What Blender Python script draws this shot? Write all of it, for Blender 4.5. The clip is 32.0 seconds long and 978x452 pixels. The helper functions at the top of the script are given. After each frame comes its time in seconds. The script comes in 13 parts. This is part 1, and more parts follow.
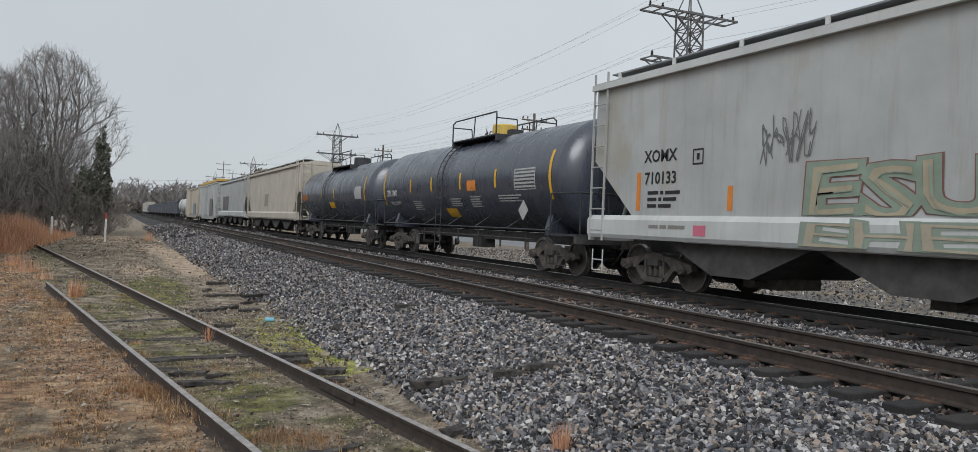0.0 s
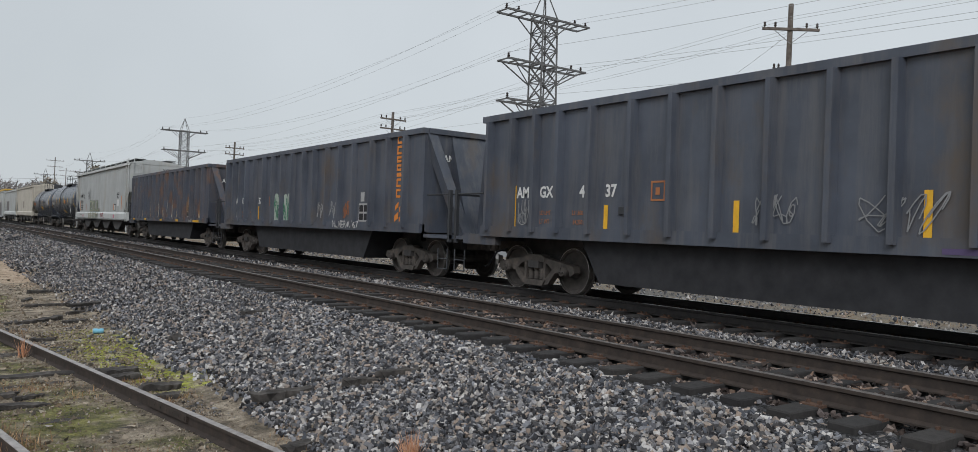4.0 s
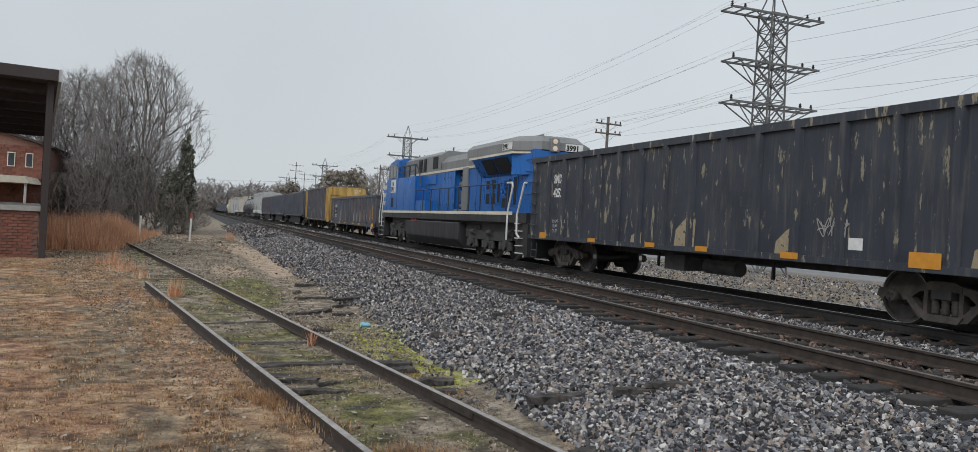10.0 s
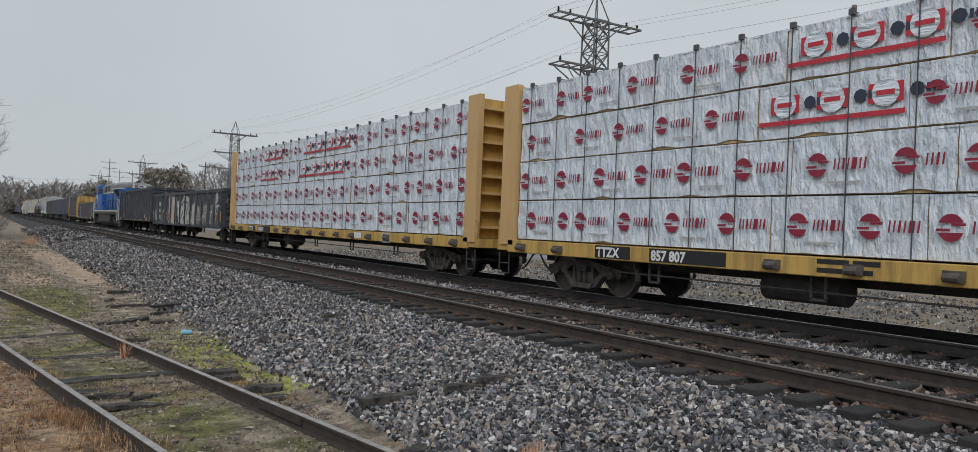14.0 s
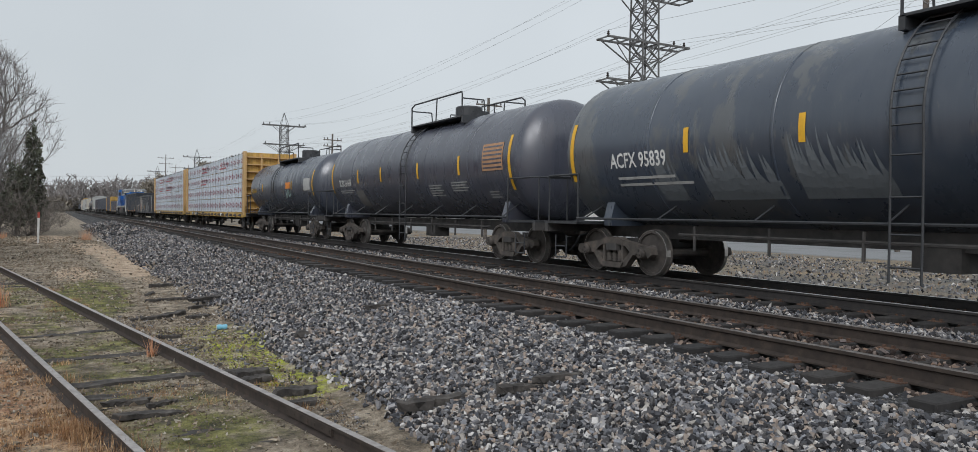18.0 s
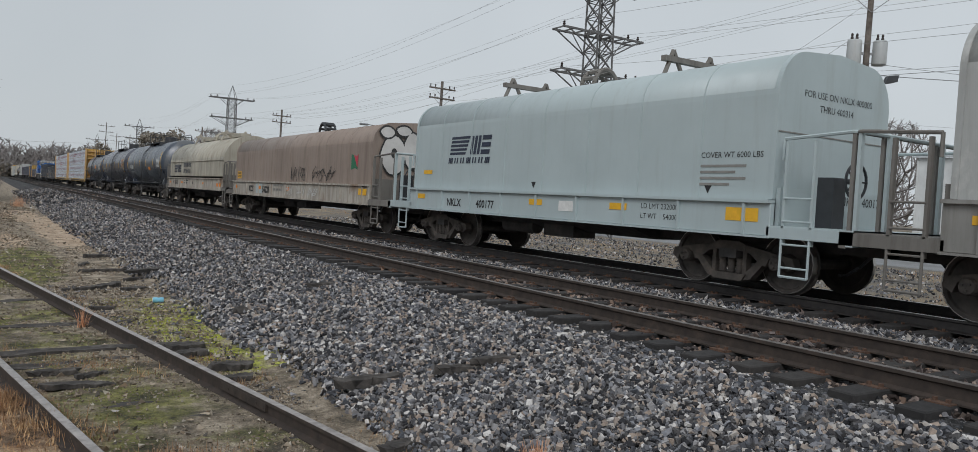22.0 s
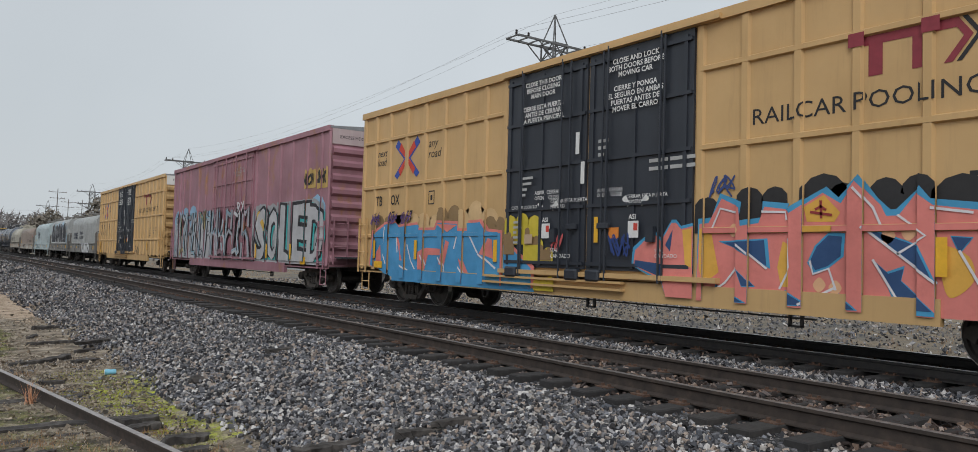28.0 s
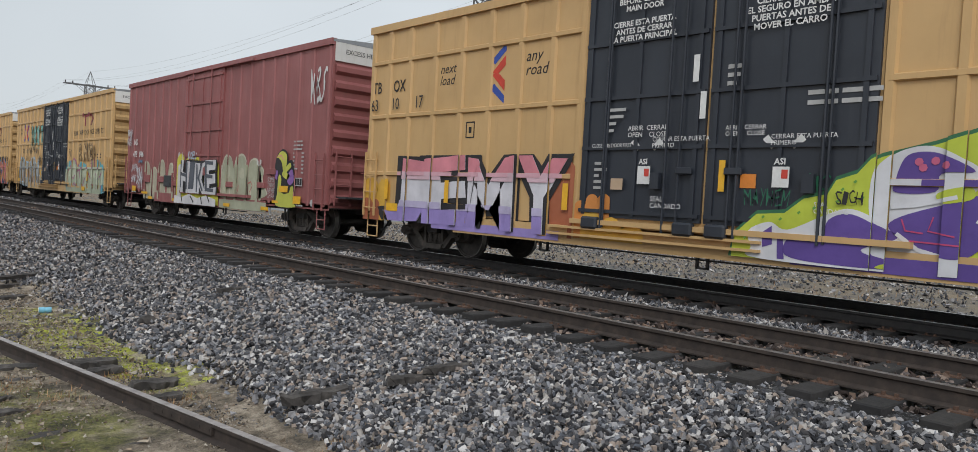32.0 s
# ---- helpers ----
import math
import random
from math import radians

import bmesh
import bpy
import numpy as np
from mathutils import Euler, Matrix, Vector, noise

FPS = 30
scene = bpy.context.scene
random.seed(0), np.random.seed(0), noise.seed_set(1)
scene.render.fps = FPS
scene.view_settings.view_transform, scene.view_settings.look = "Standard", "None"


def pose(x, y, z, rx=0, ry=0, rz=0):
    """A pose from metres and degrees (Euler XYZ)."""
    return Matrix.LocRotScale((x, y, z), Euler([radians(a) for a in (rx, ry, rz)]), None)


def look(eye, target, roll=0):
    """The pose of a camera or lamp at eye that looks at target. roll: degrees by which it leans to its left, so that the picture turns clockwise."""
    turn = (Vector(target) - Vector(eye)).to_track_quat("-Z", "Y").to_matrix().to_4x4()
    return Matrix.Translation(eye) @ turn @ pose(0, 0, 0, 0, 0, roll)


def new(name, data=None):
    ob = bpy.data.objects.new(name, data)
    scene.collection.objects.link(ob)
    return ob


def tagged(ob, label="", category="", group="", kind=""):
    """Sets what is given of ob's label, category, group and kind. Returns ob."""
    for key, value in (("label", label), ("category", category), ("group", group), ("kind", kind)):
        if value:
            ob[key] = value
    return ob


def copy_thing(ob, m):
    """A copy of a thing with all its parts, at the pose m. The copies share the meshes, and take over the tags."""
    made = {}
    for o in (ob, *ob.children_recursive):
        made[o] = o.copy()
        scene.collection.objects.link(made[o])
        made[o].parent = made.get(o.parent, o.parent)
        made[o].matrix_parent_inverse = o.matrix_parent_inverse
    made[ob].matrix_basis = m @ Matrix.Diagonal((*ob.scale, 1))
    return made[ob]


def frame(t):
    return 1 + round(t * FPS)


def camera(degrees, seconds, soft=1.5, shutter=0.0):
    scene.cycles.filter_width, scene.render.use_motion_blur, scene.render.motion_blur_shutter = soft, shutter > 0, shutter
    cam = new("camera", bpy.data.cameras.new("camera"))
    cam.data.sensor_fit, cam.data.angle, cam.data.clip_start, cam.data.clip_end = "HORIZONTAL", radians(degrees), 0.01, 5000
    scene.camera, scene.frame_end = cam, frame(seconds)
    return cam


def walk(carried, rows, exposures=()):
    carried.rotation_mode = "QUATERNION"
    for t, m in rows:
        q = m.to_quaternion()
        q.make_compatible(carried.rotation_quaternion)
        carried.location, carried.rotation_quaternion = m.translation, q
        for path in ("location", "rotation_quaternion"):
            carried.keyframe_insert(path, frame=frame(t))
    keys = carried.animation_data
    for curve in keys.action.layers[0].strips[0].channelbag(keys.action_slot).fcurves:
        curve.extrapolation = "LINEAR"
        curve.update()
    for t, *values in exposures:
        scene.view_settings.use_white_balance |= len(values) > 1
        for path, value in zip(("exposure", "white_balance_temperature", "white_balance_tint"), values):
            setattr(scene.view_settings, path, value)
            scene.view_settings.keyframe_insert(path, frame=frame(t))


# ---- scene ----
# camera held by hand beside the line
cam = camera(64.79, 32.0, soft=0.8)
PATH = [
    (0, 0.017, -0.856, 1.181, -0.046, -2.389, -25.691),
    (0.5, 0.039, -0.796, 1.193, 0.463, -2.358, -26.151),
    (1, 0.086, -0.747, 1.227, 0.833, -2.28, -27.695),
    (1.5, 0.143, -0.739, 1.222, 0.733, -2.163, -28.643),
    (2, 0.156, -0.721, 1.225, 0.628, -1.981, -28.82),
    (2.5, 0.161, -0.717, 1.222, 0.948, -1.601, -29.009),
    (3, 0.191, -0.716, 1.234, 1.276, -1.541, -29.815),
    (3.5, 0.225, -0.715, 1.225, 1.211, -1.864, -31.687),
    (4, 0.23, -0.71, 1.209, 0.304, -2.009, -36.012),
    (4.5, 0.13, -0.696, 1.199, -0.676, -2.644, -41.577),
    (6.5, -0.324, -0.642, 1.246, -1.049, -3.581, -47.074),
    (7, -0.377, -0.624, 1.267, -0.573, -3.305, -42.644),
    (7.5, -0.418, -0.547, 1.261, -0.327, -3.247, -36.521),
    (8, -0.439, -0.46, 1.255, -0.086, -3.033, -30.434),
    (8.5, -0.438, -0.423, 1.246, 0.259, -3.075, -26.594),
    (9, -0.451, -0.399, 1.24, 0.361, -3.124, -24.138),
    (9.5, -0.446, -0.397, 1.235, 0.125, -3.225, -22.259),
    (10, -0.428, -0.378, 1.24, -0.093, -3.132, -20.894),
    (10.5, -0.422, -0.38, 1.237, -0.014, -3.049, -20.722),
    (11, -0.414, -0.397, 1.242, -0.036, -2.63, -21.925),
    (11.5, -0.392, -0.417, 1.245, 0.118, -2.143, -23.99),
    (12, -0.388, -0.444, 1.254, 0.642, -1.899, -26.09),
    (12.5, -0.354, -0.457, 1.275, 0.996, -2.126, -27.891),
    (13, -0.348, -0.465, 1.28, 1.003, -2.184, -29.823),
    (13.5, -0.337, -0.451, 1.262, 0.702, -1.964, -31.717),
    (14, -0.359, -0.409, 1.254, 0.341, -2.341, -32.994),
    (14.5, -0.374, -0.33, 1.25, -0.185, -3.034, -33.003),
    (16.5, 0.086, 0.306, 1.179, -0.734, -2.161, -30.614),
    (17, 0.194, 0.422, 1.184, -0.555, -1.154, -29.629),
    (17.5, 0.218, 0.52, 1.182, -0.864, -0.699, -29.22),
    (18, 0.226, 0.56, 1.182, -0.882, -0.79, -29.308),
    (18.5, 0.228, 0.546, 1.178, -0.527, -1.271, -29.63),
    (19, 0.225, 0.519, 1.175, -0.236, -1.426, -30.247),
    (19.5, 0.226, 0.501, 1.176, -0.37, -1.805, -31.921),
    (20, 0.244, 0.486, 1.157, -0.748, -2.641, -34.246),
    (20.5, 0.251, 0.489, 1.158, -1.236, -3.078, -34.96),
    (21, 0.237, 0.498, 1.161, -1.481, -3.095, -33.784),
    (21.5, 0.239, 0.508, 1.156, -1.685, -3.105, -32.856),
    (22, 0.246, 0.509, 1.155, -1.829, -3.273, -33.064),
    (22.5, 0.251, 0.515, 1.149, -1.832, -3.592, -33.542),
    (23, 0.246, 0.509, 1.149, -1.921, -3.651, -33.172),
    (23.5, 0.231, 0.507, 1.144, -2.044, -3.474, -32.308),
    (24, 0.221, 0.509, 1.154, -1.865, -3.195, -31.588),
    (24.5, 0.207, 0.498, 1.164, -1.366, -3.263, -31.504),
    (26.5, 0.173, 0.441, 1.186, 0.191, -3.502, -34.501),
    (27, 0.172, 0.427, 1.185, 1.043, -3.061, -35.021),
    (27.5, 0.199, 0.425, 1.191, 1.76, -2.185, -35.501),
    (28, 0.238, 0.415, 1.208, 2.413, -1.598, -35.919),
    (28.5, 0.266, 0.431, 1.219, 2.45, -1.694, -36.201),
    (29, 0.281, 0.424, 1.225, 1.223, -2.205, -36.366),
    (29.5, 0.281, 0.415, 1.198, -0.784, -2.902, -36.113),
    (30, 0.217, 0.438, 1.17, -1.877, -2.988, -36.135),
    (30.5, 0.109, 0.572, 1.175, -2.252, -2.502, -36.981),
    (31, 0, 0.765, 1.185, -2.196, -2.497, -38.399),
    (31.5, -0.082, 0.954, 1.186, -1.751, -3.134, -40.211),
    (32, -0.186, 1.127, 1.201, -1.766, -3.23, -42.194),
]
walk(cam, [(t, pose(x, y, z, 90 + pitch, roll, yaw)) for t, x, y, z, pitch, roll, yaw in PATH], exposures=[(0.0, 0.03), (1.0, -0.22), (2.0, 0.06), (3.0, 0.03), (9.0, 0.05), (10.0, 0.09), (11.0, -0.04), (12.0, 0.0), (13.0, -0.26), (14.5, 0.0), (17.0, 0.13), (17.5, 0.1), (19.0, 0.1), (20.0, -0.04), (21.0, -0.08), (22.0, -0.08), (23.0, 0.05), (24.0, 0.0), (28.0, 0.02), (29.0, -0.14), (30.0, 0.16), (30.5, 0.4), (31.0, 0.18), (31.5, 0.15), (32.0, 0.18)])

# ---- overcast daylight ----
world = bpy.data.worlds.new("overcast_sky")
scene.world = world
world.use_nodes = True
wn, wl = world.node_tree.nodes, world.node_tree.links
sky = wn.new("ShaderNodeTexSky")
sky.sky_type, sky.sun_disc = "NISHITA", False
sky.sun_elevation, sky.sun_rotation = radians(38), radians(200)
sky.air_density, sky.dust_density, sky.ozone_density = 1.0, 4.0, 1.0
cloud = wn.new("ShaderNodeTexNoise")
cloud.inputs["Scale"].default_value, cloud.inputs["Detail"].default_value = 2.0, 4.0
ramp = wn.new("ShaderNodeValToRGB")
ramp.color_ramp.elements[0].position, ramp.color_ramp.elements[0].color = 0.3, (4.72, 5.10, 5.38, 1)
ramp.color_ramp.elements[1].position, ramp.color_ramp.elements[1].color = 0.75, (5.40, 5.78, 6.08, 1)
wmix = wn.new("ShaderNodeMixRGB")
wmix.inputs[0].default_value = 0.93
wl.new(cloud.outputs["Fac"], ramp.inputs[0])
wl.new(sky.outputs[0], wmix.inputs[1])
wl.new(ramp.outputs[0], wmix.inputs[2])
# the cloud deck is a little thinner, and so brighter, over the road than over the woods
wtc, wsep, wmap = wn.new("ShaderNodeTexCoord"), wn.new("ShaderNodeSeparateXYZ"), wn.new("ShaderNodeMapRange")
wl.new(wtc.outputs["Generated"], wsep.inputs[0])
wl.new(wsep.outputs[0], wmap.inputs[0])
wmap.inputs[1].default_value, wmap.inputs[2].default_value, wmap.inputs[3].default_value, wmap.inputs[4].default_value = -0.3, 0.9, 0.94, 1.07
wdeck = wn.new("ShaderNodeVectorMath")
wdeck.operation = "SCALE"
wl.new(wmix.outputs[0], wdeck.inputs[0])
wl.new(wmap.outputs[0], wdeck.inputs["Scale"])
wl.new(wdeck.outputs[0], wn["Background"].inputs[0])
wn["Background"].inputs[1].default_value = 0.118
sun = new("sun", bpy.data.lights.new("sun", "SUN"))
sun.data.energy, sun.data.angle, sun.data.color = 1.5, radians(32), (0.98, 0.99, 1.02)
sun.matrix_world = look((-42, -40, 50), (0, 0, 0))

# ---- plan: tops of the main rails at z 0 ----
T1, T2 = 7.178, 11.309          # centres of the empty and of the busy main track
GAUGE = 1.505
SID_Z = -0.624                  # tops of the siding's rails


def siding_x(y):
    return 1.69 - 0.165 * (y - 5.9)


def lerp_table(table, v):
    for (a, fa), (b, fb) in zip(table, table[1:]):
        if v <= b:
            return fa + (fb - fa) * max(0.0, (v - a) / (b - a))
    return table[-1][1]


def ground_z(x, y):
    bank = 3.0 - 0.35 * min(1, max(0, (y - 20) / 25))
    z = lerp_table([(-60, -0.72), (-6, -0.75), (0, -0.775), (bank - 0.2, -0.76), (bank + 0.5, -0.62), (bank + 1.9, -0.36), (5.75, -0.225), (12.9, -0.225),
                    (14.6, -0.72), (17, -0.85), (21, -0.86), (60, -0.9)], x)
    return z + 0.03 * noise.noise((x * 0.5, y * 0.5, 0)) * (1 if x < bank else 0.35)


# ---- materials ----
def nodes(name):
    m = bpy.data.materials.new(name)
    m.use_nodes = True
    return m, m.node_tree.nodes, m.node_tree.links, m.node_tree.nodes["Principled BSDF"]


def noise_node(n, l, scale, detail=4.0, stretch=None, rough=0.6):
    tc = n.new("ShaderNodeTexCoord")
    t = n.new("ShaderNodeTexNoise")
    t.inputs["Scale"].default_value, t.inputs["Detail"].default_value, t.inputs["Roughness"].default_value = scale, detail, rough
    if stretch:
        mp = n.new("ShaderNodeMapping")
        mp.inputs["Scale"].default_value = stretch
        l.new(tc.outputs["Object"], mp.inputs[0])
        l.new(mp.outputs[0], t.inputs[0])
    else:
        l.new(tc.outputs["Object"], t.inputs[0])
    return t.outputs["Fac"]


def ramp_node(n, l, fac, stops):
    r = n.new("ShaderNodeValToRGB")
    e = r.color_ramp.elements
    while len(e) < len(stops):
        e.new(0.5)
    for el, (p, c) in zip(e, stops):
        el.position, el.color = p, (*c, 1)
    l.new(fac, r.inputs[0])
    return r.outputs[0]


def mix_node(n, l, fac, a, b, kind="MIX"):
    m = n.new("ShaderNodeMixRGB")
    m.blend_type = kind
    for i, v in enumerate((fac, a, b)):
        if hasattr(v, "is_linked"):
            l.new(v, m.inputs[i])
        elif i:
            m.inputs[i].default_value = (*v, 1)
        else:
            m.inputs[i].default_value = v
    return m.outputs[0]


def bump_node(n, l, b, height, strength, distance):
    k = n.new("ShaderNodeBump")
    k.inputs["Strength"].default_value, k.inputs["Distance"].default_value = strength, distance
    l.new(height, k.inputs["Height"])
    l.new(k.outputs[0], b.inputs["Normal"])


def paint(name, base, dirt=(0.09, 0.075, 0.06), amount=0.5, rough=0.55, metal=0.0, streak=True, scale=1.0, fade=0.12, bump=0.12, patch=None, spec=0.5):
    """Weathered paint on steel: cloudy fading, rain streaks and grime."""
    m, n, l, b = nodes(name)
    big = noise_node(n, l, 0.7 * scale, 5)
    light = tuple(min(1, c * (1 + fade) + 0.01) for c in base)
    dark = tuple(c * (1 - fade) for c in base)
    col = ramp_node(n, l, big, [(0.3, dark), (0.7, light)])
    fac = noise_node(n, l, 1.0, 5, (5 * scale, 5 * scale, 0.45 * scale) if streak else (2 * scale, 2 * scale, 2 * scale), 0.7)
    mask = ramp_node(n, l, fac, [(0.62 - 0.22 * amount, (0, 0, 0)), (0.85 - 0.12 * amount, (amount,) * 3)])
    col = mix_node(n, l, mask, col, dirt)
    if patch:
        pc, ps, lo, hi = patch
        pf = noise_node(n, l, 1.0, 6, ps if isinstance(ps, tuple) else (ps, ps, ps * 0.55), 0.65)
        col = mix_node(n, l, ramp_node(n, l, pf, [(lo, (0, 0, 0)), (hi, (1, 1, 1))]), col, pc)
    grain = noise_node(n, l, 38 * scale, 3)
    spot = ramp_node(n, l, grain, [(0.66, (0, 0, 0)), (0.78, (0.6 * amount,) * 3)])
    col = mix_node(n, l, spot, col, dirt)
    l.new(col, b.inputs["Base Color"])
    l.new(ramp_node(n, l, fac, [(0.3, (rough - 0.12,) * 3), (0.8, (min(1, rough + 0.2),) * 3)]), b.inputs["Roughness"])
    b.inputs["Metallic"].default_value, b.inputs["Specular IOR Level"].default_value = metal, spec
    bump_node(n, l, b, big, bump, 0.05)
    return m


def speckled(name, stops, scale=20, rough=0.9, bump=0.4, distance=0.02, second=None, detail=6):
    m, n, l, b = nodes(name)
    f = noise_node(n, l, scale, detail)
    col = ramp_node(n, l, f, stops)
    if second:
        s2, lo, hi, c2 = second
        col = mix_node(n, l, ramp_node(n, l, noise_node(n, l, s2, 5), [(lo, (0, 0, 0)), (hi, (1, 1, 1))]), col, c2)
    l.new(col, b.inputs["Base Color"])
    b.inputs["Roughness"].default_value = rough
    bump_node(n, l, b, f, bump, distance)
    return m


def varied(name, colours, rough=0.9, by="island", grain=30, bump=0.3, hard=False, depth=0.55):
    """Pieces that differ one from another."""
    m, n, l, b = nodes(name)
    if by == "island":
        r = n.new("ShaderNodeNewGeometry").outputs["Random Per Island"]
    else:
        r = n.new("ShaderNodeObjectInfo").outputs["Random"]
    k = len(colours) - 1
    col = ramp_node(n, l, r, [(i / (k + hard), c) for i, c in enumerate(colours)])
    if hard:
        col.node.color_ramp.interpolation = "CONSTANT"
    g = noise_node(n, l, grain, 4)
    col = mix_node(n, l, depth, col, ramp_node(n, l, g, [(0.3, (0.25, 0.25, 0.25)), (0.7, (1, 1, 1))]), "MULTIPLY")
    l.new(col, b.inputs["Base Color"])
    b.inputs["Roughness"].default_value = rough
    bump_node(n, l, b, g, bump, 0.01)
    return m


def plain(name, c, rough=0.6, metal=0.0):
    m, n, l, b = nodes(name)
    g = noise_node(n, l, 6, 5)
    l.new(ramp_node(n, l, g, [(0.3, tuple(v * 0.82 for v in c)), (0.7, tuple(min(1, v * 1.1) for v in c))]), b.inputs["Base Color"])
    b.inputs["Roughness"].default_value, b.inputs["Metallic"].default_value = rough, metal
    return m


M = {}
STONE = [(0.044, 0.045, 0.051), (0.208, 0.202, 0.205), (0.02, 0.02, 0.024), (0.344, 0.334, 0.338), (0.092, 0.099, 0.115), (0.62, 0.595, 0.575), (0.139, 0.14, 0.154), (0.294, 0.246, 0.212), (0.069, 0.065, 0.067), (0.448, 0.413, 0.379), (0.176, 0.173, 0.182), (0.254, 0.26, 0.283), (0.033, 0.031, 0.033), (0.372, 0.299, 0.247), (0.111, 0.108, 0.109), (0.062, 0.064, 0.073)]
M["stone"] = varied("ballast_stone", STONE, 0.85, grain=40, hard=True, depth=0.4)
M["stone_rust"] = varied("rust_stained_ballast_stone", [(c[0] * 0.62 + 0.012, c[1] * 0.52 + 0.004, c[2] * 0.46) for c in STONE], 0.9, grain=40, hard=True, depth=0.4)
# the near-black stops put the shade of gaps between stones into the bed's colour
M["gravel"] = speckled("gravel_bed", [(0.38, (0.010, 0.010, 0.010)), (0.5, (0.026, 0.026, 0.027)), (0.6, (0.09, 0.088, 0.09)), (0.72, (0.30, 0.29, 0.285))], 20, 0.95, 1.0, 0.06)
M["rail_side"] = speckled("rusty_rail", [(0.3, (0.026, 0.020, 0.017)), (0.6, (0.05, 0.037, 0.03)), (0.8, (0.085, 0.06, 0.046))], 9, 0.8, 0.2, 0.004)
M["rail_dark"] = speckled("greasy_rail", [(0.3, (0.020, 0.019, 0.020)), (0.7, (0.045, 0.039, 0.036))], 9, 0.6, 0.2, 0.004)
M["rail_head"] = plain("polished_rail_head", (0.50, 0.49, 0.48), 0.32, 0.9)
M["rail_dull"] = speckled("dull_rail_head", [(0.3, (0.16, 0.145, 0.135)), (0.7, (0.40, 0.37, 0.35))], 12, 0.42, 0.1, 0.002)
M["rail_worn"] = speckled("worn_rail_head", [(0.3, (0.075, 0.066, 0.06)), (0.7, (0.19, 0.172, 0.16))], 12, 0.5, 0.1, 0.002)
M["tie"] = varied("weathered_tie", [(0.026, 0.025, 0.026), (0.046, 0.043, 0.042), (0.034, 0.032, 0.031), (0.058, 0.053, 0.05)], 0.95, "object", 14, 0.6)
M["plate"] = speckled("rusty_plate", [(0.3, (0.05, 0.028, 0.02)), (0.7, (0.15, 0.085, 0.055))], 20, 0.85)
M["steel"] = plain("galvanised_steel", (0.30, 0.31, 0.32), 0.5, 0.6)
M["wheel"] = speckled("greasy_wheel", [(0.3, (0.042, 0.038, 0.036)), (0.7, (0.095, 0.082, 0.073))], 6, 0.75, 0.1)
M["tread"] = plain("bright_wheel_tread", (0.45, 0.43, 0.41), 0.35, 0.9)
M["casting"] = speckled("rusty_casting", [(0.3, (0.045, 0.040, 0.037)), (0.55, (0.095, 0.082, 0.072)), (0.8, (0.17, 0.135, 0.11))], 5, 0.85, 0.15)
M["under"] = speckled("grimy_underframe", [(0.3, (0.038, 0.037, 0.038)), (0.7, (0.09, 0.084, 0.08))], 4, 0.8, 0.1)


# ---- geometry helpers ----
def part(name, bm, material, parent, label="", smooth=False):
    """Links a bmesh as one mesh object under a thing or a part."""
    me = bpy.data.meshes.new(name)
    bm.normal_update()
    bm.to_mesh(me)
    bm.free()
    me.materials.append(material)
    if smooth:
        me.polygons.foreach_set("use_smooth", [abs(p.normal.y) < 0.6 and p.normal.z > 0.15 for p in me.polygons] if smooth == "sides" else [True] * len(me.polygons))
    return share(name, me, parent, label)


def share(name, me, parent, label="", at=None):
    ob = new(name, me)
    if at is not None:
        ob.matrix_basis = at
    ob.parent = parent
    if label:
        tagged(ob, label)
    return ob


def soup(name, verts, faces, material, parent=None, smooth=False):
    me = bpy.data.meshes.new(name)
    me.from_pydata(verts if isinstance(verts, list) else verts.tolist(), [], faces if isinstance(faces, list) else faces.tolist())
    me.materials.append(material)
    if smooth:
        me.polygons.foreach_set("use_smooth", [True] * len(me.polygons))
    ob = new(name, me)
    ob.parent = parent
    return ob


def thing(name, at, label, category, group="", kind=""):
    e = new(name)
    e.matrix_basis = at
    return tagged(e, label, category, group, kind)


def B():
    return bmesh.new()


def box(bm, x0, x1, y0, y1, z0, z1, m=None):
    v = [bm.verts.new((x, y, z)) for x in (x0, x1) for y in (y0, y1) for z in (z0, z1)]
    for f in ((0, 1, 3, 2), (4, 6, 7, 5), (0, 4, 5, 1), (2, 3, 7, 6), (0, 2, 6, 4), (1, 5, 7, 3)):
        bm.faces.new([v[i] for i in f])
    if m is not None:
        for p in v:
            p.co = m @ p.co
    return bm


def prism(bm, poly, axis, a, b):
    """A polygon drawn in the two other axes (in the order x, y, z), drawn out along an axis from a to b."""
    def at(p, w):
        return (w, p[0], p[1]) if axis == "x" else (p[0], w, p[1]) if axis == "y" else (p[0], p[1], w)
    v0, v1 = [bm.verts.new(at(p, a)) for p in poly], [bm.verts.new(at(p, b)) for p in poly]
    n = len(poly)
    bm.faces.new(v0), bm.faces.new(v1[::-1])
    for i in range(n):
        bm.faces.new((v0[i], v1[i], v1[(i + 1) % n], v0[(i + 1) % n]))
    bmesh.ops.recalc_face_normals(bm, faces=bm.faces[:])
    return bm


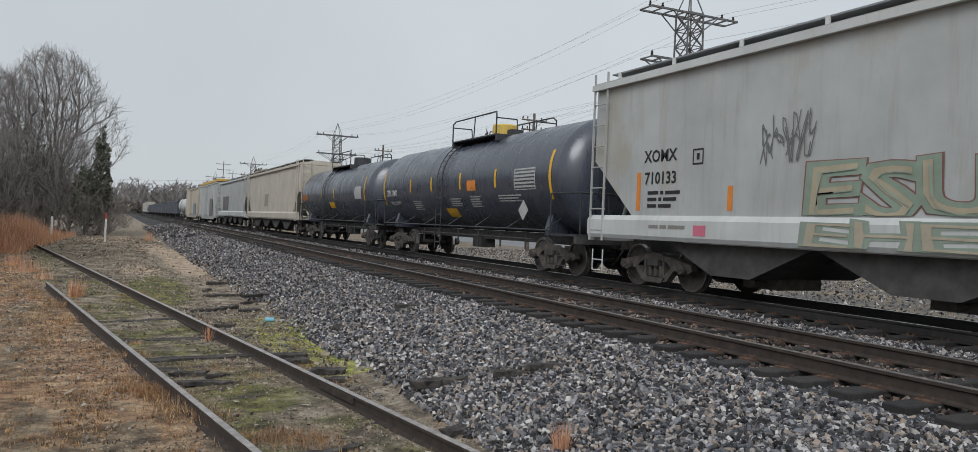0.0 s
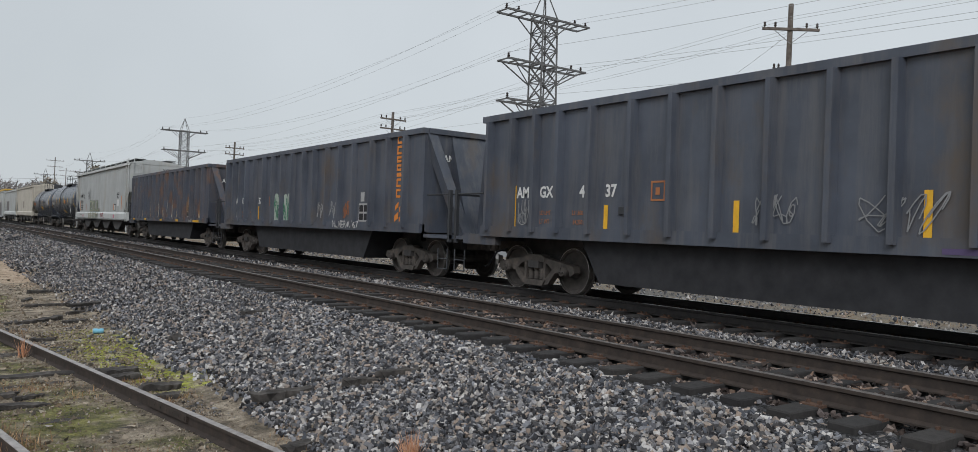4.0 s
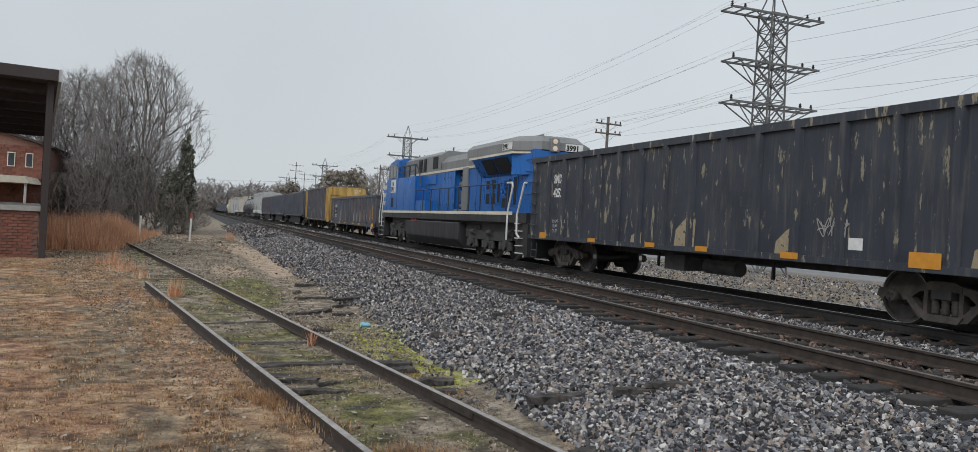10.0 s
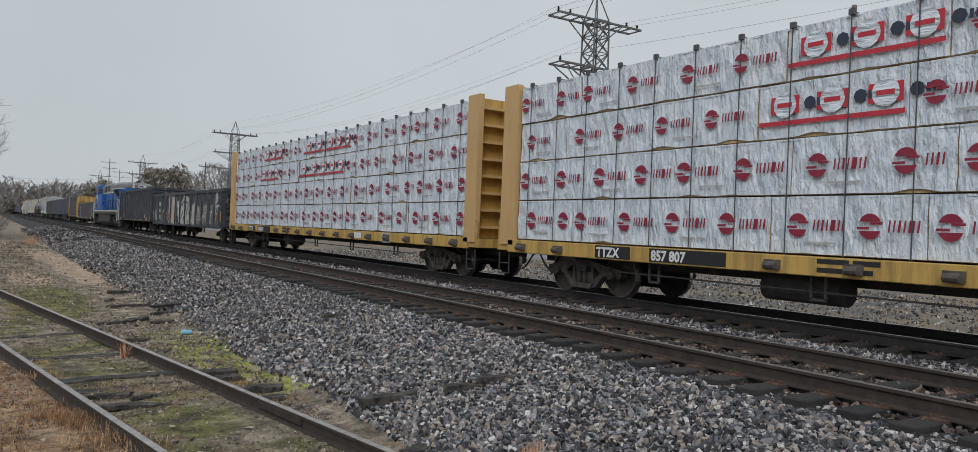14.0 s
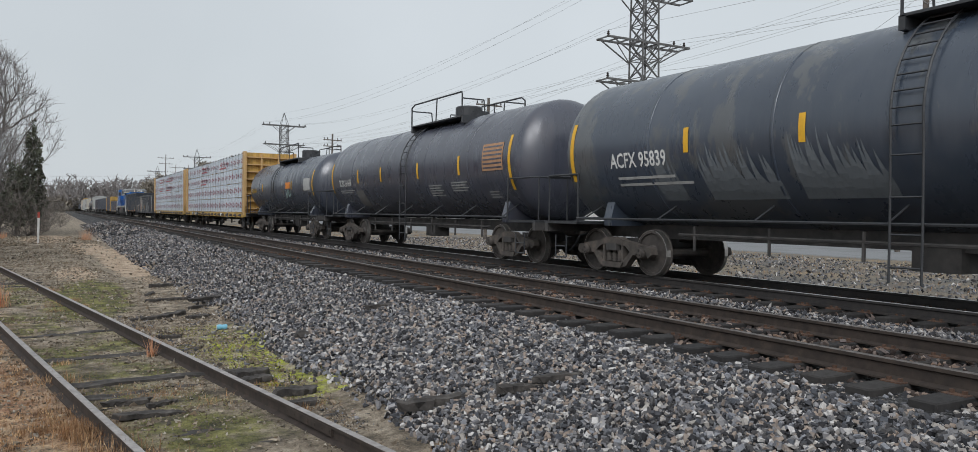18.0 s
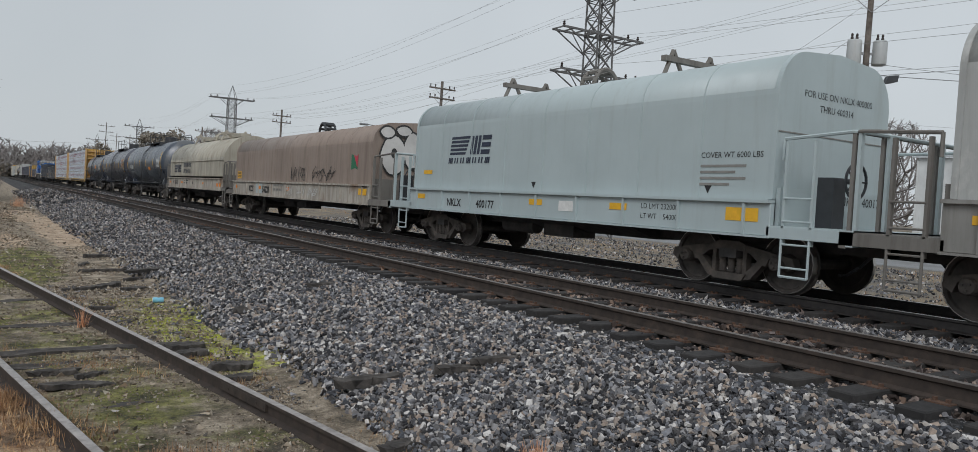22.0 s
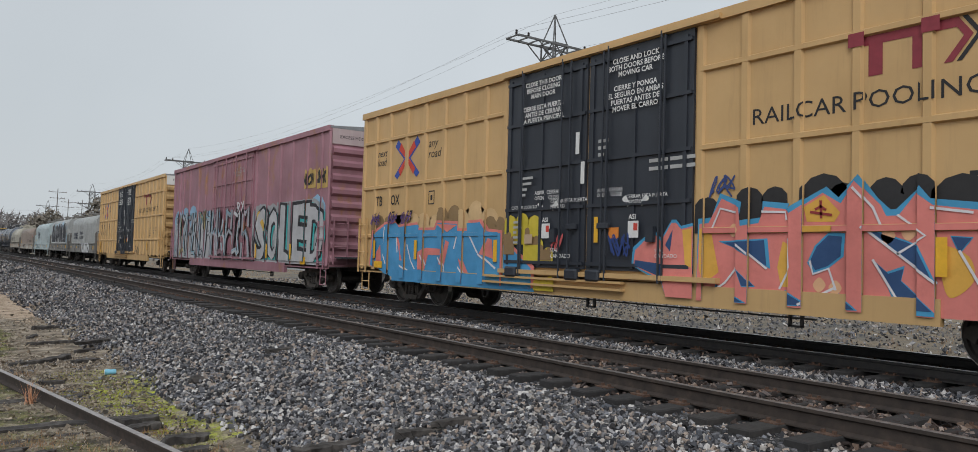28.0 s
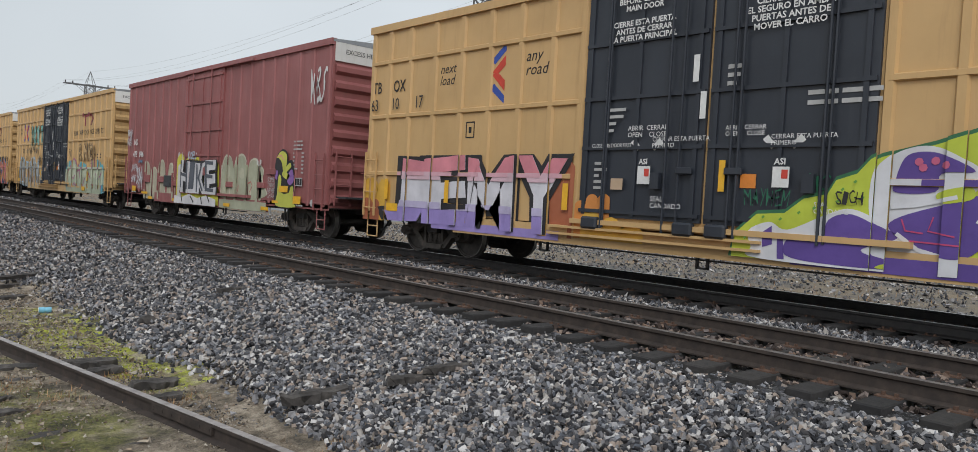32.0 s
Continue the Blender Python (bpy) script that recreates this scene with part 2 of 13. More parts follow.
def rod(bm, p, q, r, seg=6, r2=None):
    p, q = Vector(p), Vector(q)
    d = (q - p).normalized()
    u = d.orthogonal().normalized()
    w = d.cross(u)
    rings = []
    for c, rr in ((p, r), (q, r if r2 is None else r2)):
        rings.append([bm.verts.new(c + rr * (math.cos(a) * u + math.sin(a) * w)) for a in (2 * math.pi * i / seg for i in range(seg))])
    for i in range(seg):
        bm.faces.new((rings[0][i], rings[0][(i + 1) % seg], rings[1][(i + 1) % seg], rings[1][i]))
    bm.faces.new(rings[0][::-1]), bm.faces.new(rings[1])
    return bm


def pipe(bm, pts, r, seg=6):
    for a, b in zip(pts, pts[1:]):
        rod(bm, a, b, r, seg)
    return bm


def turn(bm, profile, axis, at, seg=24, caps=True):
    """A profile of (along, radius) turned round an axis through a point."""
    rings = []
    for s, r in profile:
        ring = []
        for i in range(seg):
            a = 2 * math.pi * i / seg
            c, d = r * math.cos(a), r * math.sin(a)
            v = (s, c, d) if axis == "x" else (c, s, d) if axis == "y" else (c, d, s)
            ring.append(bm.verts.new((v[0] + at[0], v[1] + at[1], v[2] + at[2])))
        rings.append(ring)
    for r0, r1 in zip(rings, rings[1:]):
        for i in range(seg):
            bm.faces.new((r0[i], r0[(i + 1) % seg], r1[(i + 1) % seg], r1[i]))
    if caps:
        bm.faces.new(rings[0]), bm.faces.new(rings[-1])
    bmesh.ops.recalc_face_normals(bm, faces=bm.faces[:])
    return bm


def bevel(bm, w, seg=1):
    bmesh.ops.bevel(bm, geom=bm.edges[:], offset=w, segments=seg, affect="EDGES", profile=0.5)
    return bm


SIDE = Matrix(((0, 0, -1, 0), (-1, 0, 0, 0), (0, 1, 0, 0), (0, 0, 0, 1)))     # writing on a near side, read towards -y
REAR = Matrix(((1, 0, 0, 0), (0, 0, -1, 0), (0, 1, 0, 0), (0, 0, 0, 1)))      # writing on a rear end, read towards +x
TEXTS = {}


def letters(body, size, weight=0.0, shear=0.0, space=1.0, align="LEFT", line=1.0, wide=1.0):
    key = (body, size, weight, shear, space, align, line, wide)
    if key not in TEXTS:
        cu = bpy.data.curves.new("lettering", "FONT")
        cu.body, cu.size, cu.offset, cu.shear, cu.space_character, cu.align_x, cu.space_line = body, size, weight, shear, space, align, line
        cu.resolution_u = 2
        ob = bpy.data.objects.new("lettering", cu)
        me = bpy.data.meshes.new_from_object(ob)
        if wide != 1.0:
            me.transform(Matrix.Diagonal((wide, 1, 1, 1)))
        bpy.data.objects.remove(ob)
        TEXTS[key] = me
    return TEXTS[key]


def write(car, body, face, x, y, z, size, material, name="lettering", label="", posts=(), d=0.0, **kw):
    """Painted writing whose first letter stands at x, y, z on a near side (SIDE) or a rear end (REAR)."""
    me = letters(body, size, **kw).copy()
    if posts:
        bm = B()
        bm.from_mesh(me)
        drape(bm, posts, d)
        bm.to_mesh(me), bm.free()
    me.materials.clear()
    me.materials.append(material)
    return share(name, me, car, label or "painted lettering", Matrix.Translation((x, y, z)) @ face)


def flat(car, polys, material, face, x, y, z, name="marking", label=""):
    """Flat painted shapes: polygons in the plane of a side or an end."""
    bm = B()
    for p in polys:
        try:
            bm.faces.new([bm.verts.new((a, b, 0.0005 * len(bm.faces))) for a, b in p])
        except ValueError:
            pass
    ob = part(name, bm, material, car, label)
    ob.matrix_basis = Matrix.Translation((x, y, z)) @ face
    return ob


def rect(a, b, w, h):
    return [(a, b), (a + w, b), (a + w, b + h), (a, b + h)]


def bars(car, face, x, y, z, rows, material, h=0.05, gap=1.7, name="small_print", label="small unreadable lettering"):
    """Writing too small to read: bars of its size."""
    ps = []
    for i, row in enumerate(rows):
        a = 0
        for w in row:
            ps.append(rect(a, -i * h * gap, w, h))
            a += w + h * 0.8
    return flat(car, ps, material, face, x, y, z, name, label)

# ---- ground and track ----
M["earth"] = None
m, n, l, b = nodes("dry_grass_earth")
f1, f2, f3 = noise_node(n, l, 0.35, 6), noise_node(n, l, 9, 6), noise_node(n, l, 60, 4)
fl = noise_node(n, l, 2.6, 12, None, 0.76)
straw = ramp_node(n, l, fl, [(0.40, (0.13, 0.078, 0.048)), (0.462, (0.31, 0.188, 0.110)), (0.532, (0.50, 0.322, 0.188)), (0.61, (0.72, 0.52, 0.33))])
rusty = ramp_node(n, l, fl, [(0.40, (0.14, 0.066, 0.040)), (0.5, (0.38, 0.198, 0.114)), (0.61, (0.64, 0.40, 0.25))])
bare = ramp_node(n, l, fl, [(0.40, (0.075, 0.058, 0.040)), (0.5, (0.205, 0.158, 0.106)), (0.61, (0.44, 0.345, 0.23))])
straw = mix_node(n, l, ramp_node(n, l, noise_node(n, l, 0.7, 6), [(0.46, (0, 0, 0)), (0.6, (0.85, 0.85, 0.85))]), straw, rusty)
straw = mix_node(n, l, ramp_node(n, l, noise_node(n, l, 0.9, 7, (1.0, 0.6, 1.0), 0.66), [(0.49, (0, 0, 0)), (0.56, (0.9, 0.9, 0.9))]), straw, bare)
dirt = ramp_node(n, l, fl, [(0.40, (0.11, 0.09, 0.065)), (0.5, (0.28, 0.228, 0.168)), (0.61, (0.52, 0.44, 0.34))])
tc = n.new("ShaderNodeTexCoord")
sep = n.new("ShaderNodeSeparateXYZ")
l.new(tc.outputs["Object"], sep.inputs[0])
# bare dirt begins along the siding, which runs aslant
k1 = n.new("ShaderNodeMath"); k1.operation = "MULTIPLY_ADD"
l.new(sep.outputs[1], k1.inputs[0]); k1.inputs[1].default_value = 0.165; l.new(sep.outputs[0], k1.inputs[2])
k2 = n.new("ShaderNodeMath"); k2.operation = "MULTIPLY_ADD"
l.new(f1, k2.inputs[0]); k2.inputs[1].default_value = 1.6; l.new(k1.outputs[0], k2.inputs[2])
dm = n.new("ShaderNodeMapRange")
l.new(k2.outputs[0], dm.inputs[0]); dm.inputs[1].default_value, dm.inputs[2].default_value = 2.3, 3.1
col = mix_node(n, l, dm.outputs[0], straw, dirt)
far = n.new("ShaderNodeMapRange")
l.new(sep.outputs[0], far.inputs[0]); far.inputs[1].default_value, far.inputs[2].default_value = 15.5, 17.5
col = mix_node(n, l, far.outputs[0], col, mix_node(n, l, ramp_node(n, l, f1, [(0.4, (0, 0, 0)), (0.6, (1, 1, 1))]), (0.27, 0.215, 0.145), (0.15, 0.14, 0.125)))


def spot(cx, cy, rx, ry, ragged=0.6, edge=0.1, scale=2.2):
    """A ragged patch on the ground, as a mask."""
    mp = n.new("ShaderNodeMapping")
    mp.inputs["Location"].default_value, mp.inputs["Scale"].default_value = (-cx / rx, -cy / ry, 0), (1 / rx, 1 / ry, 0)
    l.new(tc.outputs["Object"], mp.inputs[0])
    ln = n.new("ShaderNodeVectorMath"); ln.operation = "LENGTH"
    l.new(mp.outputs[0], ln.inputs[0])
    ad = n.new("ShaderNodeMath"); ad.operation = "MULTIPLY_ADD"
    l.new(noise_node(n, l, scale, 6), ad.inputs[0]); ad.inputs[1].default_value = ragged * 2; l.new(ln.outputs["Value"], ad.inputs[2])
    mr = n.new("ShaderNodeMapRange")
    l.new(ad.outputs[0], mr.inputs[0]); mr.inputs[1].default_value, mr.inputs[2].default_value = 1 + ragged + edge, 1 + ragged - edge
    return mr.outputs[0]


sand = ramp_node(n, l, fl, [(0.40, (0.30, 0.215, 0.14)), (0.5, (0.50, 0.375, 0.265)), (0.61, (0.66, 0.53, 0.40))])
for cx, cy, rx, ry in ((2.35, 33, 0.7, 9.5), (1.6, 43, 0.8, 6), (0.75, 26.5, 0.55, 3.0), (-0.3, 57, 1.4, 7)):
    col = mix_node(n, l, spot(cx, cy, rx, ry), col, sand)
olive = ramp_node(n, l, fl, [(0.40, (0.044, 0.043, 0.022)), (0.5, (0.15, 0.148, 0.045)), (0.61, (0.31, 0.295, 0.09))])
lime = ramp_node(n, l, fl, [(0.40, (0.10, 0.10, 0.034)), (0.5, (0.38, 0.405, 0.045)), (0.61, (0.60, 0.65, 0.05))])
between = n.new("ShaderNodeMath"); between.operation = "COMPARE"
l.new(k1.outputs[0], between.inputs[0]); between.inputs[1].default_value, between.inputs[2].default_value = 2.6635, 0.72
clumps = ramp_node(n, l, noise_node(n, l, 1.1, 9, (1.0, 0.75, 1.0), 0.7), [(0.465, (0, 0, 0)), (0.57, (0.95, 0.95, 0.95))])
col = mix_node(n, l, mix_node(n, l, 1.0, clumps, between.outputs[0], "MULTIPLY"), col, olive)
col = mix_node(n, l, mix_node(n, l, 1.0, spot(2.7, 11.1, 0.6, 2.7), ramp_node(n, l, noise_node(n, l, 3.5, 6), [(0.38, (0.1, 0.1, 0.1)), (0.6, (1, 1, 1))]), "MULTIPLY"), col, lime)
col = mix_node(n, l, spot(0.9, 20.0, 0.8, 4.0), col, olive)
col = mix_node(n, l, 0.45, col, ramp_node(n, l, f3, [(0.36, (0.15, 0.15, 0.15)), (0.56, (1, 1, 1))]), "MULTIPLY")
l.new(col, b.inputs["Base Color"])
b.inputs["Roughness"].default_value = 0.95
bump_node(n, l, b, fl, 1.0, 0.09)
M["earth"] = m


def steps(*spans):
    out = []
    for a, b, s in spans:
        k = max(1, round((b - a) / s))
        out += [a + (b - a) * i / k for i in range(k)]
    return out + [spans[-1][1]]


def sheet(name, xs, ys, height, material):
    v = [(x, y, height(x, y)) for y in ys for x in xs]
    w = len(xs)
    f = [(j * w + i, j * w + i + 1, (j + 1) * w + i + 1, (j + 1) * w + i) for j in range(len(ys) - 1) for i in range(w - 1)]
    return soup(name, v, f, material, smooth=True)


ys_all = steps((-3000, -500, 500), (-500, -20, 20), (-20, 0, 1), (0, 40, 0.4), (40, 100, 3), (100, 600, 25), (600, 3000, 400))
ground = sheet("ground", steps((-3000, -100, 400), (-100, -20, 8), (-20, -6, 1.0), (-6, 6, 0.3), (6, 13, 1.0), (13, 22, 0.6), (22, 100, 10), (100, 3000, 400)), ys_all,
               lambda x, y: ground_z(x, y) - (0.03 if 3.4 < x < 14.5 else 0), M["earth"])
tagged(ground, "dry brown grass and bare dirt beside the tracks", "ground", kind="structure")
bed = sheet("ballast_bed", steps((2.6, 6, 0.2), (6, 13, 0.5), (13, 15, 0.3)), [y for y in ys_all if -520 <= y <= 1300], lambda x, y: ground_z(x, y) - 0.005 + (-0.06 if x < 2.7 or x > 14.9 else 0), M["gravel"])
tagged(bed, "grey crushed-stone ballast bank under two main tracks", "ballast", kind="structure")

RAIL = [(-0.07, 0), (-0.07, 0.015), (-0.012, 0.035), (-0.012, 0.125), (-0.036, 0.138), (-0.036, 0.168), (0.036, 0.168), (0.036, 0.138), (0.012, 0.125), (0.012, 0.035), (0.07, 0.015), (0.07, 0)]


def rail_pieces(name, x_at, ys, z, side, head, parent, squash=1.0, head_h=0.002):
    """One rail as web and foot, with the worn running surface as a part of its own."""
    def strip(nm, prof, mat, up):
        bm = B()
        last = None
        for y in ys:
            ring = [bm.verts.new((x_at(y) + px, y, z + (pz - 0.17) * squash + up)) for px, pz in prof]
            if last:
                for i in range(len(prof)):
                    bm.faces.new((last[i], last[(i + 1) % len(prof)], ring[(i + 1) % len(prof)], ring[i]))
            else:
                bm.faces.new(ring[::-1])
            last = ring
        bm.faces.new(last)
        bmesh.ops.recalc_face_normals(bm, faces=bm.faces[:])
        return part(nm, bm, mat, parent)
    r = strip(name, RAIL, side, 0)
    h = strip("running_surface", [(-0.034, 0.166), (-0.03, 0.17), (0.03, 0.17), (0.034, 0.166)], head, head_h)
    h.parent = r
    return r


tie_mesh = bpy.data.meshes.new("crosstie")
bm = bevel(box(B(), -1.3, 1.3, -0.115, 0.115, -0.18, 0), 0.012)
bm.to_mesh(tie_mesh), bm.free()
tie_mesh.materials.append(M["tie"])
plate_mesh = bpy.data.meshes.new("tie_plate")
bm = box(B(), -0.17, 0.17, -0.095, 0.095, -0.004, 0.018)
for sx, sy in ((-0.1, -0.05), (-0.1, 0.05), (0.1, -0.05), (0.1, 0.05)):
    box(bm, sx - 0.016, sx + 0.016, sy - 0.014, sy + 0.014, 0.01, 0.045)
bm.to_mesh(plate_mesh), bm.free()
plate_mesh.materials.append(M["plate"])
rng = random.Random(4)


def main_track(cx, label, side, head, first, last):
    t = thing("railway_track", Matrix.Translation((0, 0, 0)), label, "railway track", kind="structure")
    for sx in (-GAUGE / 2, GAUGE / 2):
        rail_pieces("rail", lambda y, c=cx + sx: c, [-520, 0, 60, 1400], 0, side, head, t)
    far_v, far_f = [], []
    k = 0
    y = -8.0
    while y < 300:
        x = cx + rng.uniform(-0.05, 0.05)
        if first <= y <= last:
            share("crosstie", tie_mesh, t, at=pose(x, y, -0.165 + rng.uniform(-0.008, 0.008), 0, rng.uniform(-0.6, 0.6), rng.uniform(-1.8, 1.8)))
            for sx in (-GAUGE / 2, GAUGE / 2):
                share("tie_plate", plate_mesh, t, at=pose(cx + sx, y, -0.175))
        else:
            i = len(far_v)
            far_v += [(x + a, y + c, d) for a in (-1.3, 1.3) for c in (-0.115, 0.115) for d in (-0.32, -0.18)]
            far_f += [tuple(i + q for q in f) for f in ((0, 1, 3, 2), (4, 6, 7, 5), (0, 4, 5, 1), (2, 3, 7, 6), (1, 5, 7, 3))]
        y += 0.52
    far = soup("crossties", far_v, far_f, M["tie"], t)
    tagged(far, kind="stuff")
    return t


main_track(T1, "rust-brown steel rails on creosoted wooden ties, empty track", M["rail_side"], M["rail_worn"], -1.5, 30)
main_track(T2, "dark greasy rails with polished heads under the moving train", M["rail_dark"], M["rail_head"], 2, 24)

M["old_wood"] = speckled("rotten_tie_wood", [(0.3, (0.026, 0.024, 0.023)), (0.55, (0.065, 0.058, 0.053)), (0.75, (0.13, 0.118, 0.107))], 9, 0.95, 0.6, 0.02)


def old_timber(L, w, h, seed, left=0.5):
    """A rotten, splintered timber along x with a share of its length left of the middle."""
    r = random.Random(seed)
    bm = B()
    k, prof = 9, []
    for i in range(k + 1):
        q = -L * left + L * i / k
        a, c = w / 2 * r.uniform(0.72, 1.05) * (0.6 if i in (0, k) else 1), h / 2 * r.uniform(0.75, 1.1)
        dy = r.uniform(-0.02, 0.02)
        prof.append([bm.verts.new((q + r.uniform(-0.04, 0.04), dy + p * a, e * c + r.uniform(-0.01, 0.008))) for p, e in ((-1, -1), (1, -1), (1, 1), (0.2, 1.15), (-0.3, 1.02), (-1, 0.9))])
    for p, q in zip(prof, prof[1:]):
        for i in range(6):
            bm.faces.new((p[i], p[(i + 1) % 6], q[(i + 1) % 6], q[i]))
    bm.faces.new(prof[0][::-1]), bm.faces.new(prof[-1])
    bmesh.ops.recalc_face_normals(bm, faces=bm.faces[:])
    me = bpy.data.meshes.new("crosstie")
    bm.to_mesh(me), bm.free()
    me.materials.append(M["old_wood"])
    return me


OLD_TIES = [old_timber(2.0, 0.22, 0.14, 60 + i, 0.41) for i in range(5)]
siding = thing("siding_track", Matrix.Translation((0, 0, 0)), "old rusty siding track overgrown with moss and dead grass", "railway track", kind="structure")
for sx in (-0.7625, 0.7625):
    rail_pieces("rail", lambda y, s=sx: siding_x(y) + s, [-30, -10, 0, 10, 20.5] if sx < 0 else [-30, -10, 0, 10, 20, 30, 44], SID_Z, M["rail_side"], M["rail_dull"], siding, 0.86)
for i in range(64):
    y = -6 + i * 0.72 + rng.uniform(-0.12, 0.12)
    if rng.random() < 0.5 or 8.3 < y < 12.4:
        continue
    share("crosstie", OLD_TIES[i % 5], siding, at=pose(siding_x(y), y, -0.845 + rng.uniform(-0.02, 0.024), rng.uniform(-1.5, 1.5), rng.uniform(-0.7, 0.7), 6 + rng.uniform(-5, 5)))
for i, (y, z, rz) in enumerate(((10.05, -0.795, 3), (9.5, -0.82, 7), (11.85, -0.815, 5), (9.05, -0.845, 14))):
    share("crosstie", OLD_TIES[i], siding, at=pose(siding_x(y) + 0.1, y, z, 0, 0.3, rz))
bar = B()
for e in range(-3, 4):
    rod(bar, (-0.02, e * 0.14, -0.055), (-0.045, e * 0.14, -0.055), 0.014)
box(bar, -0.04, -0.013, -0.45, 0.45, -0.09, -0.02)
part("joint_bar", bar, M["rail_side"], siding).matrix_basis = pose(siding_x(7.3) + 0.7625 - 0.0, 7.3, SID_Z, 0, 0, 9.4)

# ---- the train ----
XC = T2
TRAVEL = [0.0, 27.38, 54.83, 82.35, 109.92, 137.53, 165.16, 192.8, 220.44, 248.06, 275.66, 303.22, 330.74, 358.2, 385.6, 412.92, 440.17]
MOVING, WHEELS = [], []
M["black"] = paint("black_car_paint", (0.066, 0.077, 0.101), (0.15, 0.145, 0.145), 0.7, 0.45, fade=0.25, patch=((0.105, 0.085, 0.07), 0.9, 0.54, 0.72))
M["tank_black"] = paint("black_tank_paint", (0.050, 0.059, 0.081), (0.085, 0.092, 0.112), 0.5, 0.30, scale=0.8, bump=0.05, spec=0.9)
M["tank_streaked"] = paint("streaked_tank_paint", (0.040, 0.054, 0.078), (0.088, 0.10, 0.12), 0.6, 0.32, scale=0.55, bump=0.05, spec=0.9, patch=((0.088, 0.095, 0.102), (0.9, 0.9, 0.28), 0.53, 0.555))
M["tank_rusty"] = paint("rust_tinged_tank_paint", (0.060, 0.066, 0.088), (0.10, 0.088, 0.098), 0.5, 0.30, scale=0.6, bump=0.05, spec=0.9)
M["rust_black"] = paint("rust_streaked_black_paint", (0.058, 0.068, 0.091), (0.13, 0.10, 0.085), 0.7, 0.48, scale=0.9, fade=0.25, patch=((0.17, 0.088, 0.05), 1.4, 0.53, 0.70))
M["worn_black"] = paint("peeling_black_paint", (0.029, 0.035, 0.048), (0.19, 0.17, 0.135), 0.5, 0.55, scale=1.8, patch=((0.25, 0.22, 0.16), (6.5, 6.5, 1.6), 0.60, 0.63))
M["grey"] = paint("light_grey_car_paint", (0.41, 0.425, 0.42), (0.28, 0.25, 0.205), 0.5, 0.5, patch=((0.37, 0.345, 0.29), 0.9, 0.56, 0.72))
M["pale"] = paint("pale_grey_sill_paint", (0.53, 0.545, 0.535), (0.33, 0.30, 0.25), 0.4, 0.5)
M["cream"] = paint("cream_car_paint", (0.50, 0.46, 0.39), (0.26, 0.22, 0.17), 0.5, 0.55)
M["beige"] = paint("dirty_beige_paint", (0.47, 0.42, 0.345), (0.17, 0.135, 0.10), 0.65, 0.5, scale=0.7)
M["brown_hood"] = paint("sooty_brown_hood_paint", (0.27, 0.215, 0.18), (0.12, 0.09, 0.075), 0.6, 0.55, scale=0.7)
M["dirty_white"] = paint("dirty_white_frame_paint", (0.44, 0.41, 0.36), (0.12, 0.085, 0.06), 0.85, 0.6, patch=((0.24, 0.17, 0.12), 1.6, 0.55, 0.68))
M["pale_blue"] = paint("pale_blue_grey_paint", (0.40, 0.47, 0.48), (0.30, 0.31, 0.30), 0.35, 0.4, fade=0.05)
M["hood_grey"] = paint("silver_grey_hood_paint", (0.36, 0.37, 0.36), (0.20, 0.195, 0.185), 0.5, 0.4, patch=((0.45, 0.455, 0.44), 2.6, 0.57, 0.66))
M["frame_grey"] = paint("grey_frame_paint", (0.235, 0.23, 0.215), (0.11, 0.10, 0.085), 0.6, 0.55)
M["grimy_end"] = paint("grimy_end_frame_paint", (0.17, 0.16, 0.145), (0.06, 0.052, 0.045), 0.7, 0.65)
M["yellow"] = paint("golden_yellow_car_paint", (0.54, 0.345, 0.150), (0.33, 0.22, 0.11), 0.4, 0.5, fade=0.08)
M["yellow_end"] = paint("sooty_yellow_end_paint", (0.43, 0.27, 0.11), (0.13, 0.095, 0.06), 0.75, 0.6)
M["yellow_dirty"] = paint("dirty_yellow_paint", (0.52, 0.33, 0.085), (0.08, 0.055, 0.035), 0.8, 0.6)
M["door_black"] = paint("black_door_paint", (0.022, 0.027, 0.037), (0.065, 0.07, 0.078), 0.35, 0.45)
M["mauve"] = paint("faded_mauve_red_paint", (0.30, 0.145, 0.175), (0.33, 0.21, 0.22), 0.6, 0.55, fade=0.2, patch=((0.33, 0.165, 0.085), 1.1, 0.56, 0.66))
M["red"] = paint("oxide_red_car_paint", (0.27, 0.092, 0.088), (0.18, 0.095, 0.085), 0.4, 0.5)
M["blue"] = paint("bright_blue_locomotive_paint", (0.010, 0.118, 0.40), (0.02, 0.075, 0.18), 0.3, 0.33, fade=0.06, bump=0.04)
M["loco_grey"] = paint("grey_locomotive_paint", (0.20, 0.205, 0.205), (0.10, 0.095, 0.09), 0.45, 0.5)
M["loco_black"] = paint("black_locomotive_frame_paint", (0.026, 0.027, 0.030), (0.06, 0.056, 0.053), 0.5, 0.45)
M["stripe"] = paint("cream_stripe_paint", (0.62, 0.58, 0.47), (0.33, 0.29, 0.22), 0.35, 0.5)
M["white"] = plain("white_marking_paint", (0.72, 0.72, 0.70), 0.6)
M["greywhite"] = plain("worn_white_marking_paint", (0.42, 0.42, 0.41), 0.7)
M["ink"] = plain("black_marking_paint", (0.018, 0.018, 0.02), 0.6)
